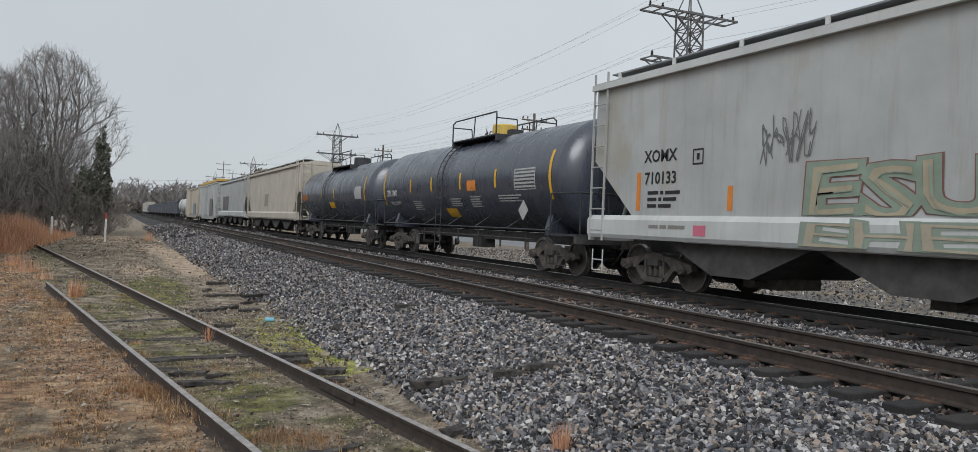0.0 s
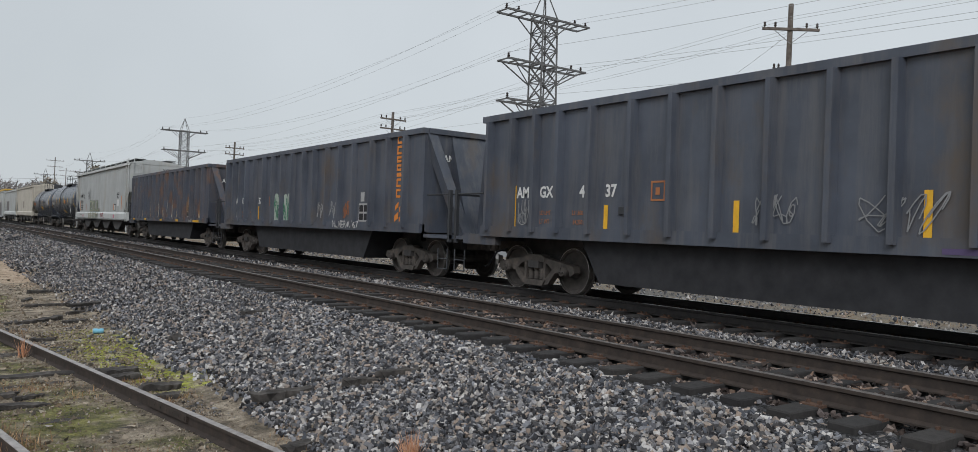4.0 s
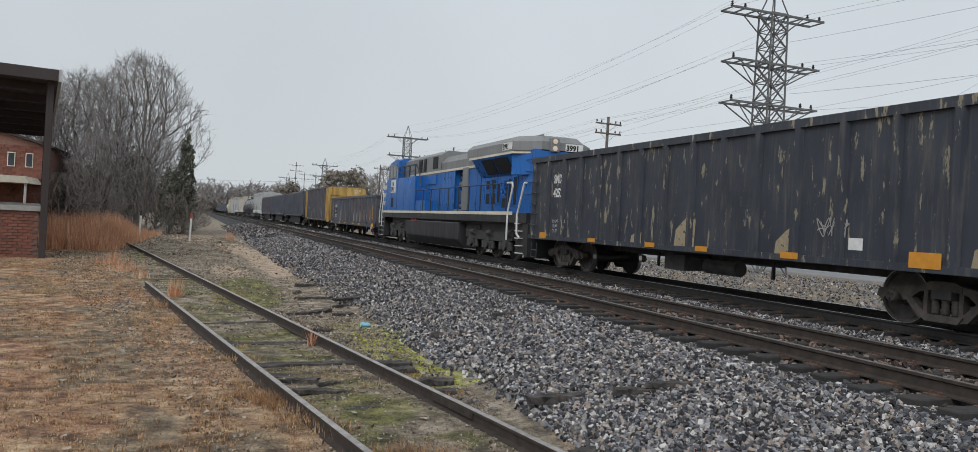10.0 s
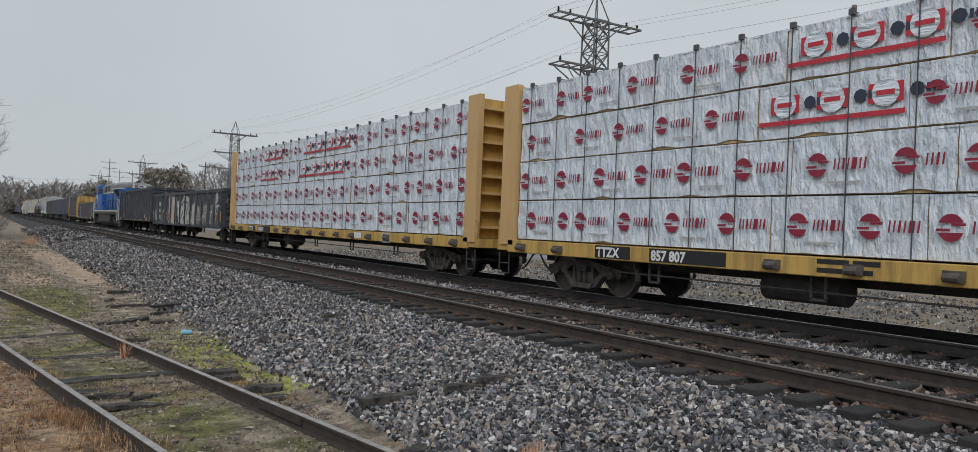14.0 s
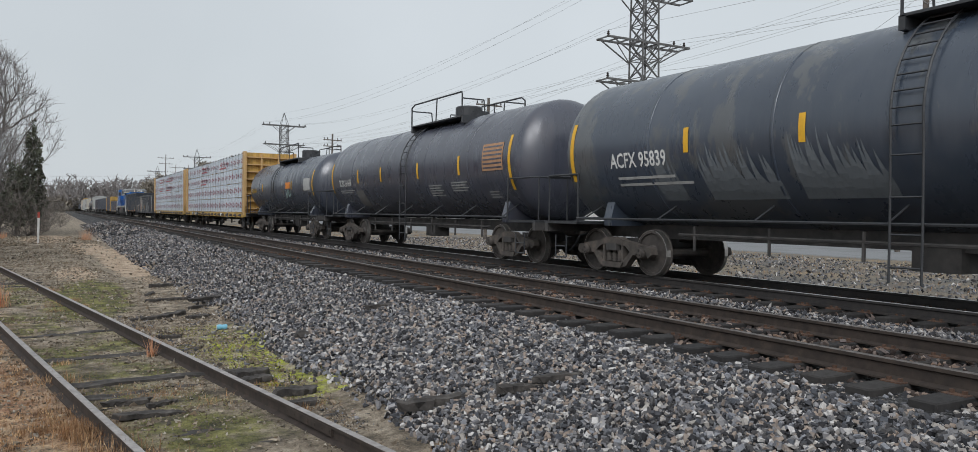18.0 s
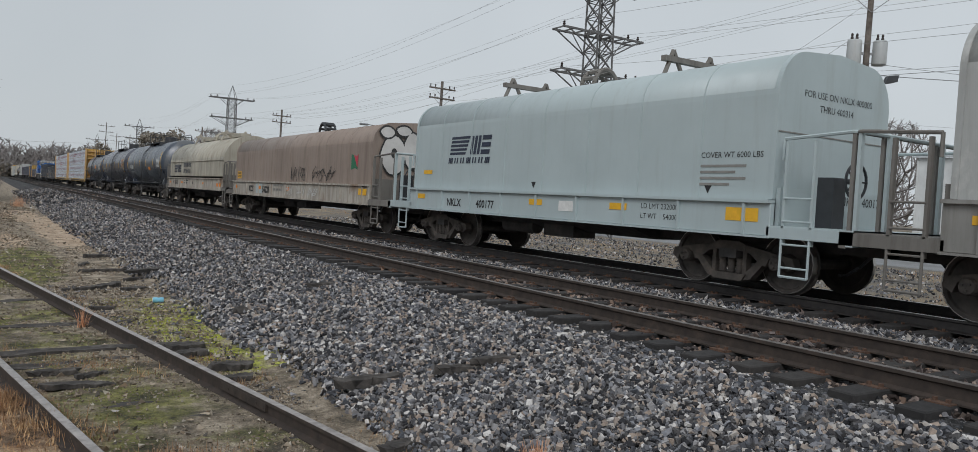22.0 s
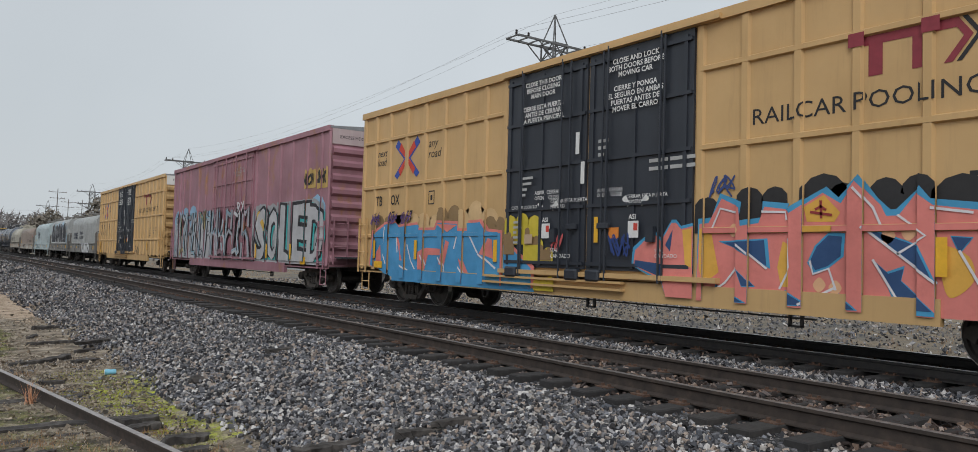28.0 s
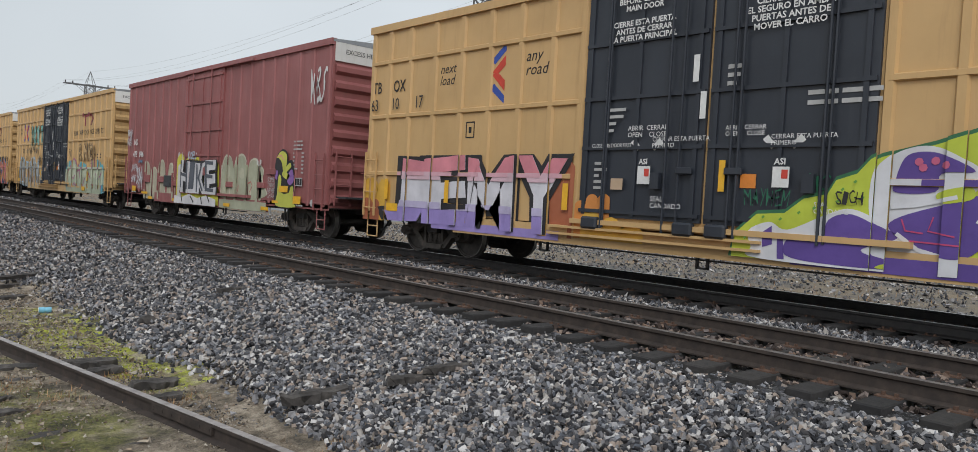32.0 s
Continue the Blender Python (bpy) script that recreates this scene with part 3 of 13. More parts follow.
M["yl"] = plain("yellow_reflector_tape", (0.80, 0.44, 0.03), 0.45)
M["or"] = plain("orange_marking_paint", (0.72, 0.24, 0.04), 0.6)
M["dull_or"] = plain("faded_orange_marking_paint", (0.32, 0.12, 0.035), 0.7)
M["glass"] = plain("dark_cab_glass", (0.03, 0.035, 0.04), 0.08)
M["grille"] = plain("dark_grille", (0.012, 0.014, 0.018), 0.6)
M["dark_steel"] = plain("dark_painted_steel", (0.042, 0.045, 0.05), 0.5)
M["whiterail"] = plain("white_handrail_paint", (0.66, 0.66, 0.64), 0.5)


def mesh_of(bm, name, material, smooth=False):
    me = bpy.data.meshes.new(name)
    bm.normal_update()
    bm.to_mesh(me), bm.free()
    me.materials.append(material)
    if smooth:
        me.polygons.foreach_set("use_smooth", [True] * len(me.polygons))
    return me


# trucks: cast side frames with spring nests, bolster and wheelsets
bm = B()
for s in (-1, 1):
    prism(bm, [(s * 0.30, 0.70), (s * 1.16, 0.56), (s * 1.20, 0.44), (s * 1.08, 0.36), (s * 1.02, 0.50), (s * 0.76, 0.52), (s * 0.70, 0.40), (s * 0.60, 0.42), (s * 0.42, 0.56), (s * 0.30, 0.60)], "x", -0.08, 0.08)
    prism(bm, [(s * 0.72, 0.50), (s * 0.62, 0.54), (s * 0.30, 0.24), (s * 0.30, 0.15), (s * 0.42, 0.17)], "x", -0.075, 0.075)
    box(bm, -0.07, 0.07, s * 0.30 - 0.035, s * 0.30 + 0.035, 0.2, 0.68)
    turn(bm, [(-0.15, 0.0), (-0.14, 0.095), (-0.10, 0.115), (0.05, 0.115)], "x", (0, s * 0.889, 0.457), 12)
prism(bm, [(-0.32, 0.70), (-0.2, 0.75), (0.2, 0.75), (0.32, 0.70), (0.32, 0.60), (-0.32, 0.60)], "x", -0.09, 0.09)
prism(bm, [(-0.36, 0.24), (0.36, 0.24), (0.28, 0.13), (-0.28, 0.13)], "x", -0.11, 0.11)
SIDEFRAME = mesh_of(bm, "side_frame", M["casting"])
bm = B()
for s in (-0.17, 0.0, 0.17):
    turn(bm, [(0.24 + i * 0.03, 0.078 if i % 2 else 0.055) for i in range(9)], "z", (0, s, 0), 7)
SPRINGS = mesh_of(bm, "spring_nest", M["casting"], True)
bm = box(B(), -1.12, 1.12, -0.17, 0.17, 0.48, 0.62)
box(bm, -0.5, 0.5, -0.26, 0.26, 0.6, 0.72)
for s in (-1, 1):
    box(bm, -0.95, 0.95, s * 0.40 - 0.06, s * 0.40 + 0.06, 0.30, 0.42)
BOLSTER = mesh_of(bm, "bolster", M["under"])


def wheel_meshes(r, mat):
    ax = rod(B(), (-1.1, 0, 0), (1.1, 0, 0), 0.08, 10)
    for s in (-1, 1):
        for i in range(3):
            a = 2.1 * i
            rod(ax, (s * 1.13, 0.05 * math.cos(a), 0.05 * math.sin(a)), (s * 1.17, 0.05 * math.cos(a), 0.05 * math.sin(a)), 0.016, 6)
    out = [mesh_of(ax, "wheelset", mat)]
    for s in (-1, 1):
        bm, tr = B(), B()
        prof = [(0.66, 0.10), (0.665, r * 0.30), (0.70, r * 0.36), (0.705, r * 0.78), (0.685, r * 0.86), (0.683, r + 0.026), (0.705, r + 0.024), (0.715, r), (0.82, r - 0.004), (0.82, r * 0.86), (0.785, r * 0.82), (0.775, r * 0.36), (0.83, r * 0.28), (0.83, 0.10)]
        turn(bm, [(s * a, q) for a, q in prof], "x", (0, 0, 0), 22)
        turn(tr, [(s * 0.716, r - 0.002), (s * 0.717, r + 0.001), (s * 0.819, r - 0.0035), (s * 0.8215, r - 0.008), (s * 0.8215, r - 0.018), (s * 0.8205, r - 0.018)], "x", (0, 0, 0), 22, False)
        me = mesh_of(tr, "tread", M["tread"])
        k = len(bm.faces)
        bm.from_mesh(me)
        bm.faces.ensure_lookup_table()
        for f in bm.faces[k:]:
            f.material_index = 1
        me = mesh_of(bm, "wheel", mat)
        me.materials.append(M["tread"])
        out.append(me)
    return out


WHEEL36 = wheel_meshes(0.457, M["wheel"])
WHEEL42 = wheel_meshes(0.533, M["wheel"])


def wheelset(car, y, r=0.457):
    me, left, right = WHEEL42 if r > 0.5 else WHEEL36
    w = share("wheelset", me, car, at=pose(0, y, r))
    share("wheel", left, w)
    share("wheel", right, w)
    WHEELS.append((w, y, r, car))


def trucks(car, centres):
    for yc in centres:
        share("bolster", BOLSTER, car, at=pose(0, yc, 0))
        for s in (-1, 1):
            share("side_frame", SIDEFRAME, car, at=pose(s * 1.0, yc, 0, 0, 0, 0 if s < 0 else 180))
            share("spring_nest", SPRINGS, car, at=pose(s * 1.0, yc, 0))
            wheelset(car, yc + s * 0.889)


bm = box(B(), -0.2, 0.2, -0.9, 0.1, 0.72, 1.0)
box(bm, -0.07, 0.07, 0.1, 0.42, 0.80, 0.94)
prism(bm, [(-0.16, 0.36), (0.14, 0.38), (0.19, 0.66), (0.10, 0.70), (0.05, 0.52), (-0.05, 0.52), (-0.07, 0.72), (-0.18, 0.66)], "z", 0.72, 1.0)
COUPLER = mesh_of(bm, "coupler", M["casting"])
bm = pipe(B(), [(-0.34, -0.2, 0.8), (-0.36, 0.15, 0.72), (-0.34, 0.38, 0.5), (-0.3, 0.6, 0.36), (-0.24, 0.76, 0.34)], 0.024)
HOSE = mesh_of(bm, "brake_hose", M["dark_steel"], True)
BRAKE = B()
turn(BRAKE, [(-0.02, 0.255), (-0.014, 0.28), (0.014, 0.28), (0.02, 0.255), (-0.02, 0.255)], "y", (0, 0, 0), 20, False)
for i in range(5):
    a = i * 1.2566
    rod(BRAKE, (0, 0.02, 0), (0.265 * math.cos(a), 0, 0.265 * math.sin(a)), 0.014)
rod(BRAKE, (0, -0.06, 0), (0, 0.14, 0), 0.04, 8)
BRAKEWHEELS = {}


def brake_wheel(car, x, y, z, material):
    k = material.name
    if k not in BRAKEWHEELS:
        BRAKEWHEELS[k] = mesh_of(BRAKE.copy(), "brake_wheel", material)
    share("brake_wheel", BRAKEWHEELS[k], car, at=pose(x, y, z))


def freight_car(name, yl, yr, label, category="freight car", group="cars of the train"):
    """An empty car between its left (leading) and its right (trailing) end, as they stand at the start."""
    yc = (yl + yr) / 2
    car = thing(name, pose(XC, yc, 0), label, category, group)
    MOVING.append((car, yc))
    return car, (yl - yr) / 2


def ends(car, h, reach=0.55):
    for s in (-1, 1):
        share("coupler", COUPLER, car, at=pose(0, s * (h + reach - 0.35), 0, 0, 0, 0 if s > 0 else 180))
        share("brake_hose", HOSE, car, at=pose(0, s * (h + reach - 0.5), 0, 0, 0, 0 if s > 0 else 180))


def ladder(car, x, y0, y1, z0, z1, k, material, face="side", r=0.014, stiles=True, name="ladder"):
    bm = B()
    if not stiles:
        pts = [(x + 0.06, y0, 0), (x, y0, 0), (x, y1, 0), (x + 0.06, y1, 0)]
        rung = mesh_of(pipe(B(), pts if face == "side" else [(b2, a, c) for a, b2, c in pts], r, 5), "ladder_rung", material)
        for i in range(k):
            share("ladder_rung", rung, car, at=pose(0, 0, z0 + (z1 - z0) * (i + 0.5) / k))
        return bm.free()
    for i in range(k):
        z = z0 + (z1 - z0) * (i + 0.5) / k
        if face == "side":
            pipe(bm, [(x + 0.06, y0, z), (x, y0, z), (x, y1, z), (x + 0.06, y1, z)], r, 5)
        else:
            pipe(bm, [(y0, x + 0.06, z), (y0, x, z), (y1, x, z), (y1, x + 0.06, z)], r, 5)
    if stiles:
        for q in (y0, y1):
            if face == "side":
                box(bm, x - 0.012, x + 0.03, q - 0.016, q + 0.016, z0, z1)
            else:
                box(bm, q - 0.016, q + 0.016, x - 0.012, x + 0.03, z0, z1)
    return part(name, bm, material, car)


def grab(car, x, y0, y1, z, material):
    return part("grab_iron", pipe(B(), [(x + 0.06, y0, z), (x, y0, z), (x, y1, z), (x + 0.06, y1, z)], 0.012, 5), material, car)


def step(car, x, y, material, w=0.4, z0=0.28, z1=0.75):
    bm = pipe(B(), [(x, y - w / 2, z1), (x, y - w / 2, z0), (x, y + w / 2, z0), (x, y + w / 2, z1)], 0.016, 5)
    rod(bm, (x, y - w / 2, (z0 + z1) / 2), (x, y + w / 2, (z0 + z1) / 2), 0.014, 5)
    return part("sill_step", bm, material, car)


def tapes(car, h, x, z, us, w=0.55, hh=0.1, material=None):
    for u in us:
        flat(car, [rect(0, 0, w, hh)], material or M["yl"], SIDE, x, h - u, z, "reflector", "yellow reflector strip")


# graffiti: letters set fat, in layers, each letter jogged, and laid over the posts of the side
PAINTS = {}


def spray(c):
    if c not in PAINTS:
        PAINTS[c] = paint("spray_paint", c, tuple(v * 0.55 for v in c), 0.35, 0.6, scale=1.6, fade=0.18, streak=False)
    return PAINTS[c]


def drape(bm, posts, d):
    """Cuts flat shapes along the posts and sets what lies on a post proud by d."""
    for a, b in posts:
        for cut in (a, b):
            bmesh.ops.bisect_plane(bm, geom=bm.verts[:] + bm.edges[:] + bm.faces[:], plane_co=(cut, 0, 0), plane_no=(1, 0, 0), dist=1e-4)
    if posts:
        bmesh.ops.split_edges(bm, edges=bm.edges[:])
        for f in bm.faces:
            c = f.calc_center_median().x
            if any(a < c < b for a, b in posts):
                for v in f.verts:
                    v.co.z += d


def graffiti(car, h, x, u, z, w, hh, word, layers, posts=(), d=0.0, seed=1, name="graffiti", label="spray-painted graffiti letters", tilt=0.0, blend=0.12, face=None, at=None, warp=0.07, bands={}):
    """layers: (colour, swell, shift) from the back to the front."""
    r = random.Random(seed)
    cell = w / len(word)
    jog = [(r.uniform(-0.07, 0.07), r.uniform(-0.05, 0.05) * hh, r.uniform(0.92, 1.12), r.uniform(0.95, 1.08)) for _ in word]
    for k, (colour, swell, shift) in enumerate(layers):
        bm = B()
        for i, ch in enumerate(word):
            me = letters(ch, 1.0, weight=swell)
            if not len(me.vertices):
                continue
            co = np.empty(len(me.vertices) * 3)
            me.vertices.foreach_get("co", co)
            co = co.reshape(-1, 3)
            lo, hi = co.min(0), co.max(0)
            base = letters(ch, 1.0, weight=0.02)
            bc = np.empty(len(base.vertices) * 3)
            base.vertices.foreach_get("co", bc)
            bc = bc.reshape(-1, 3)
            blo, bhi = bc.min(0), bc.max(0)
            sx, sy = cell * (1 - blend * 0.3) / max(0.05, bhi[0] - blo[0]) * jog[i][2], hh / max(0.05, bhi[1] - blo[1]) * jog[i][3]
            cx, cy = (blo[0] + bhi[0]) / 2, (blo[1] + bhi[1]) / 2
            ang = jog[i][0] + tilt
            m = Matrix.Translation(((i + 0.5) * cell + shift * 0.03, hh / 2 + jog[i][1] - shift * 0.03, 0)) @ Matrix.Rotation(ang, 4, "Z") @ Matrix.Diagonal((sx, sy, 1, 1)) @ Matrix.Translation((-cx, -cy, 0))
            start = len(bm.verts)
            bm.from_mesh(me)
            bm.verts.ensure_lookup_table()
            for v in bm.verts[start:]:
                v.co = m @ v.co
                px, py = v.co.x, v.co.y
                v.co.x = px + hh * warp * math.sin(py / hh * 5.0 + i * 1.9 + seed)
                v.co.y = min(hh * 1.12, max(0.0, py + hh * warp * math.sin(px / cell * 4.4 + seed * 1.3)))
                v.co.z = 0.0012 * i
        if k in bands:
            lo, hi = bands[k]
            bmesh.ops.bisect_plane(bm, geom=bm.verts[:] + bm.edges[:] + bm.faces[:], plane_co=(0, lo * hh, 0), plane_no=(0, 1, 0), clear_inner=True)
            bmesh.ops.bisect_plane(bm, geom=bm.verts[:] + bm.edges[:] + bm.faces[:], plane_co=(0, hi * hh, 0), plane_no=(0, 1, 0), clear_outer=True)
        drape(bm, [(a - u, b - u) for a, b in posts], d)
        ob = part(name, bm, spray(colour), car, label)
        ob.matrix_basis = (Matrix.Translation((x - 0.004 - 0.009 * k, h - u, z)) @ SIDE) if face is None else (Matrix.Translation((at[0], at[1] - 0.004 - 0.009 * k, at[2])) @ face)


def shards(car, h, x, u, z, w, hh, colours, count, posts=(), d=0.0, seed=1, name="graffiti", label="spray-painted graffiti shapes", size=(0.25, 0.8), depth=0):
    """Arrow-like and slab-like strokes of wild lettering."""
    r = random.Random(seed)
    for k, c in enumerate(colours):
        bm = B()
        for i in range(count):
            cx, cy = r.uniform(0.03, 0.97) * w, r.uniform(0.1, 0.9) * hh
            L, a = r.uniform(*size), r.uniform(-1.2, 1.2) + (1.57 if r.random() < 0.6 else 0)
            t = r.uniform(0.16, 0.3) * L
            kind = r.random()
            if kind < 0.4:
                p = [(-L, -t), (L * 0.6, -t), (L, 0), (L * 0.6, t), (-L, t)]
            elif kind < 0.7:
                p = [(-L, -t * 0.4), (L * 0.3, -t), (L, t * 0.3), (L * 0.2, t), (-L * 0.9, t * 1.1)]
            else:
                p = [(-L * 0.7, -t), (L * 0.7, -t * 0.8), (L * 0.9, L * 0.55), (L * 0.5, L * 0.6), (L * 0.35, t), (-L * 0.75, t)]
            ca, sa = math.cos(a), math.sin(a)
            pts = [(min(w, max(0, cx + ca * px - sa * py)), min(hh, max(0, cy + sa * px + ca * py))) for px, py in p]
            f = [bm.verts.new((px, py, 0.0006 * i)) for px, py in pts]
            try:
                bm.faces.new(f)
            except ValueError:
                pass
        drape(bm, [(p0 - u, p1 - u) for p0, p1 in posts], d)
        ob = part(name, bm, spray(c), car, label)
        ob.matrix_basis = Matrix.Translation((x - 0.003 - 0.009 * (k + depth), h - u, z)) @ SIDE


def ribbon(bm, pts, t, z):
    """A painted stroke of width t through a few points."""
    n, left, right = len(pts), [], []
    for i, (px, py) in enumerate(pts):
        (ax, ay), (bx, by) = pts[max(0, i - 1)], pts[min(n - 1, i + 1)]
        d = math.hypot(bx - ax, by - ay) or 1
        ox, oy = -(by - ay) / d * t / 2, (bx - ax) / d * t / 2
        left.append(bm.verts.new((px + ox, py + oy, z)))
        right.append(bm.verts.new((px - ox, py - oy, z)))
    for i in range(n - 1):
        bm.faces.new((right[i], right[i + 1], left[i + 1], left[i]))


def wild(car, h, x, u, z, w, hh, fills, edge, n, posts=(), d=0.0, seed=1, t=0.2, shine=None, label="spray-painted wild angular graffiti lettering", depth=0):
    """A row of angular, interlocked letter shapes: dark edges, fills that change from letter to letter, and thin shines."""
    r = random.Random(seed)
    cell = w / n
    strokes = []
    for i in range(n):
        cx = (i + 0.5) * cell

        def at(a, b):
            return (min(w, max(0, cx + (a + r.uniform(-0.09, 0.09)) * cell)), min(hh, max(0, (b + r.uniform(-0.07, 0.07)) * hh)))
        kinds = [[at(-0.42, 0.06), at(-0.34, 0.45), at(-0.2, 0.92)], [at(-0.3, 0.9), at(0.12, 0.82), at(0.42, 0.95), at(0.34, 0.55)],
                 [at(-0.26, 0.46), at(0.1, 0.52), at(0.4, 0.38), at(0.48, 0.05)], [at(-0.45, 0.08), at(0.0, 0.14), at(0.3, 0.04)],
                 [at(0.3, 0.7), at(0.1, 0.4), at(0.32, 0.1)]]
        for q in [0] + r.sample([1, 2, 3, 4], r.choice((2, 3, 3))):
            strokes.append((i, kinds[q], t * r.uniform(0.75, 1.2)))
    jobs = [(edge, [(p, q + 0.085, 0.0004 * i) for i, p, q in strokes])]
    for k, c in enumerate(fills):
        jobs.append((c, [(p, q, 0.0004 * i) for j, (i, p, q) in enumerate(strokes) if (i + j // 3) % len(fills) == k]))
    if shine:
        jobs.append((shine, [([(a + 0.02, b + q * 0.22) for a, b in p[:3]], 0.03, 0.0004 * i) for j, (i, p, q) in enumerate(strokes) if j % 2 == 0]))
    for k, (c, group) in enumerate(jobs):
        if not group:
            continue
        bm = B()
        for p, q, up in group:
            ribbon(bm, p, q, up)
        drape(bm, [(a - u, b - u) for a, b in posts], d)
        part("graffiti", bm, spray(c), car, label).matrix_basis = Matrix.Translation((x - 0.004 - 0.006 * (k + depth), h - u, z)) @ SIDE


def cloud_shape(w, hh, bumps, seed, rag=0.25):
    """An outline with a bumpy top edge."""
    r = random.Random(seed)
    top = []
    for i in range(bumps):
        c, rad = (i + 0.5) * w / bumps, w / bumps * 0.56
        base = hh * (1 - rag * r.random()) - rad * 0.5
        top += [(c + rad * math.cos(q), base + rad * math.sin(q)) for q in (math.pi * (1 - j / 6) for j in range(7))]
    return [(0, 0)] + [(min(w, max(0, a)), max(0.02, b)) for a, b in top] + [(w, 0)]


def backing(car, h, x, u, z, w, hh, colour, seed, posts=(), d=0.0, bumps=7, rag=0.25, name="graffiti", label="spray-painted background of graffiti", up=0):
    bm = B()
    bm.faces.new([bm.verts.new((a, b, 0)) for a, b in cloud_shape(w, hh, bumps, seed, rag)])
    bmesh.ops.triangulate(bm, faces=bm.faces[:])
    drape(bm, [(p0 - u, p1 - u) for p0, p1 in posts], d)
    ob = part(name, bm, spray(colour), car, label)
    ob.matrix_basis = Matrix.Translation((x - 0.002 - 0.003 * up, h - u, z)) @ SIDE


def swoosh(pts, k=5):
    """A closed smooth outline through a few points."""
    n = len(pts)
    out = []
    for i in range(n):
        p0, p1, p2, p3 = (pts[(i + d) % n] for d in (-1, 0, 1, 2))
        for j in range(k):
            t = j / k
            out.append(tuple(0.5 * (2 * b2 + (c2 - a) * t + (2 * a - 5 * b2 + 4 * c2 - d2) * t * t + (3 * b2 - a - 3 * c2 + d2) * t ** 3) for a, b2, c2, d2 in zip(p0, p1, p2, p3)))
    return out


def sprayed(car, h, x, shapes, colour, layer, posts=(), d=0.0, label="spray-painted graffiti shape", floor=0.62, name="graffiti"):
    """Smooth painted areas on a side, given in metres from the leading end and up; each is a part."""
    for q in shapes:
        bm = B()
        bm.faces.new([bm.verts.new((a, max(floor, b2), 0)) for a, b2 in q])
        bmesh.ops.triangulate(bm, faces=bm.faces[:])
        bm.normal_update()
        if sum(f.normal.z for f in bm.faces) < 0:
            bmesh.ops.reverse_faces(bm, faces=bm.faces[:])
        drape(bm, posts, d)
        part(name, bm, spray(colour), car, label).matrix_basis = Matrix.Translation((x - 0.003 - 0.004 * layer, h, 0)) @ SIDE


def strokes(car, h, x, lines, t, colour, layer, posts=(), d=0.0, label="thin spray-painted stroke"):
    """Brush lines of width t on a side; each is a part."""
    for q in lines:
        bm = B()
        ribbon(bm, q, t, 0)
        drape(bm, posts, d)
        part("graffiti", bm, spray(colour), car, label).matrix_basis = Matrix.Translation((x - 0.003 - 0.004 * layer, h, 0)) @ SIDE


def scrawl(car, h, x, u, z, w, hh, colour, seed, strokes=5, r0=0.018, name="graffiti", label="thin spray-painted scrawl", face=None):
    """A looping tag in thin lines."""
    r, r0 = random.Random(seed), r0 * 0.62
    bm = B()
    for s in range(strokes):
        cx = (s + 0.5) * w / strokes
        a0, a1, k, m2 = r.uniform(0, 6), r.uniform(0, 6), r.uniform(1.0, 2.4), r.uniform(1.4, 3.1)
        pts = []
        for q in range(16):
            t = q / 15 * 2 * math.pi
            px = cx + w / strokes * (0.42 * math.cos(a0 + k * t) + 0.30 * math.sin(a1 + m2 * t))
            py = hh * (0.5 + 0.30 * math.sin(a1 + k * t * 0.9) + 0.22 * math.cos(a0 + m2 * t * 1.2))
            pts.append((px, py))
        for (ax, ay), (bx, by) in zip(pts, pts[1:]):
            dx, dy = bx - ax, by - ay
            n = math.hypot(dx, dy) or 1
            ox, oy = -dy / n * r0, dx / n * r0
            try:
                bm.faces.new([bm.verts.new((*p, 0.0001 * len(bm.faces))) for p in ((ax - ox, ay - oy), (bx - ox, by - oy), (bx + ox, by + oy), (ax + ox, ay + oy))])
            except ValueError:
                pass
    ob = part(name, bm, spray(colour), car, label)
    ob.matrix_basis = Matrix.Translation((x - 0.008, h - u, z)) @ (face or SIDE)


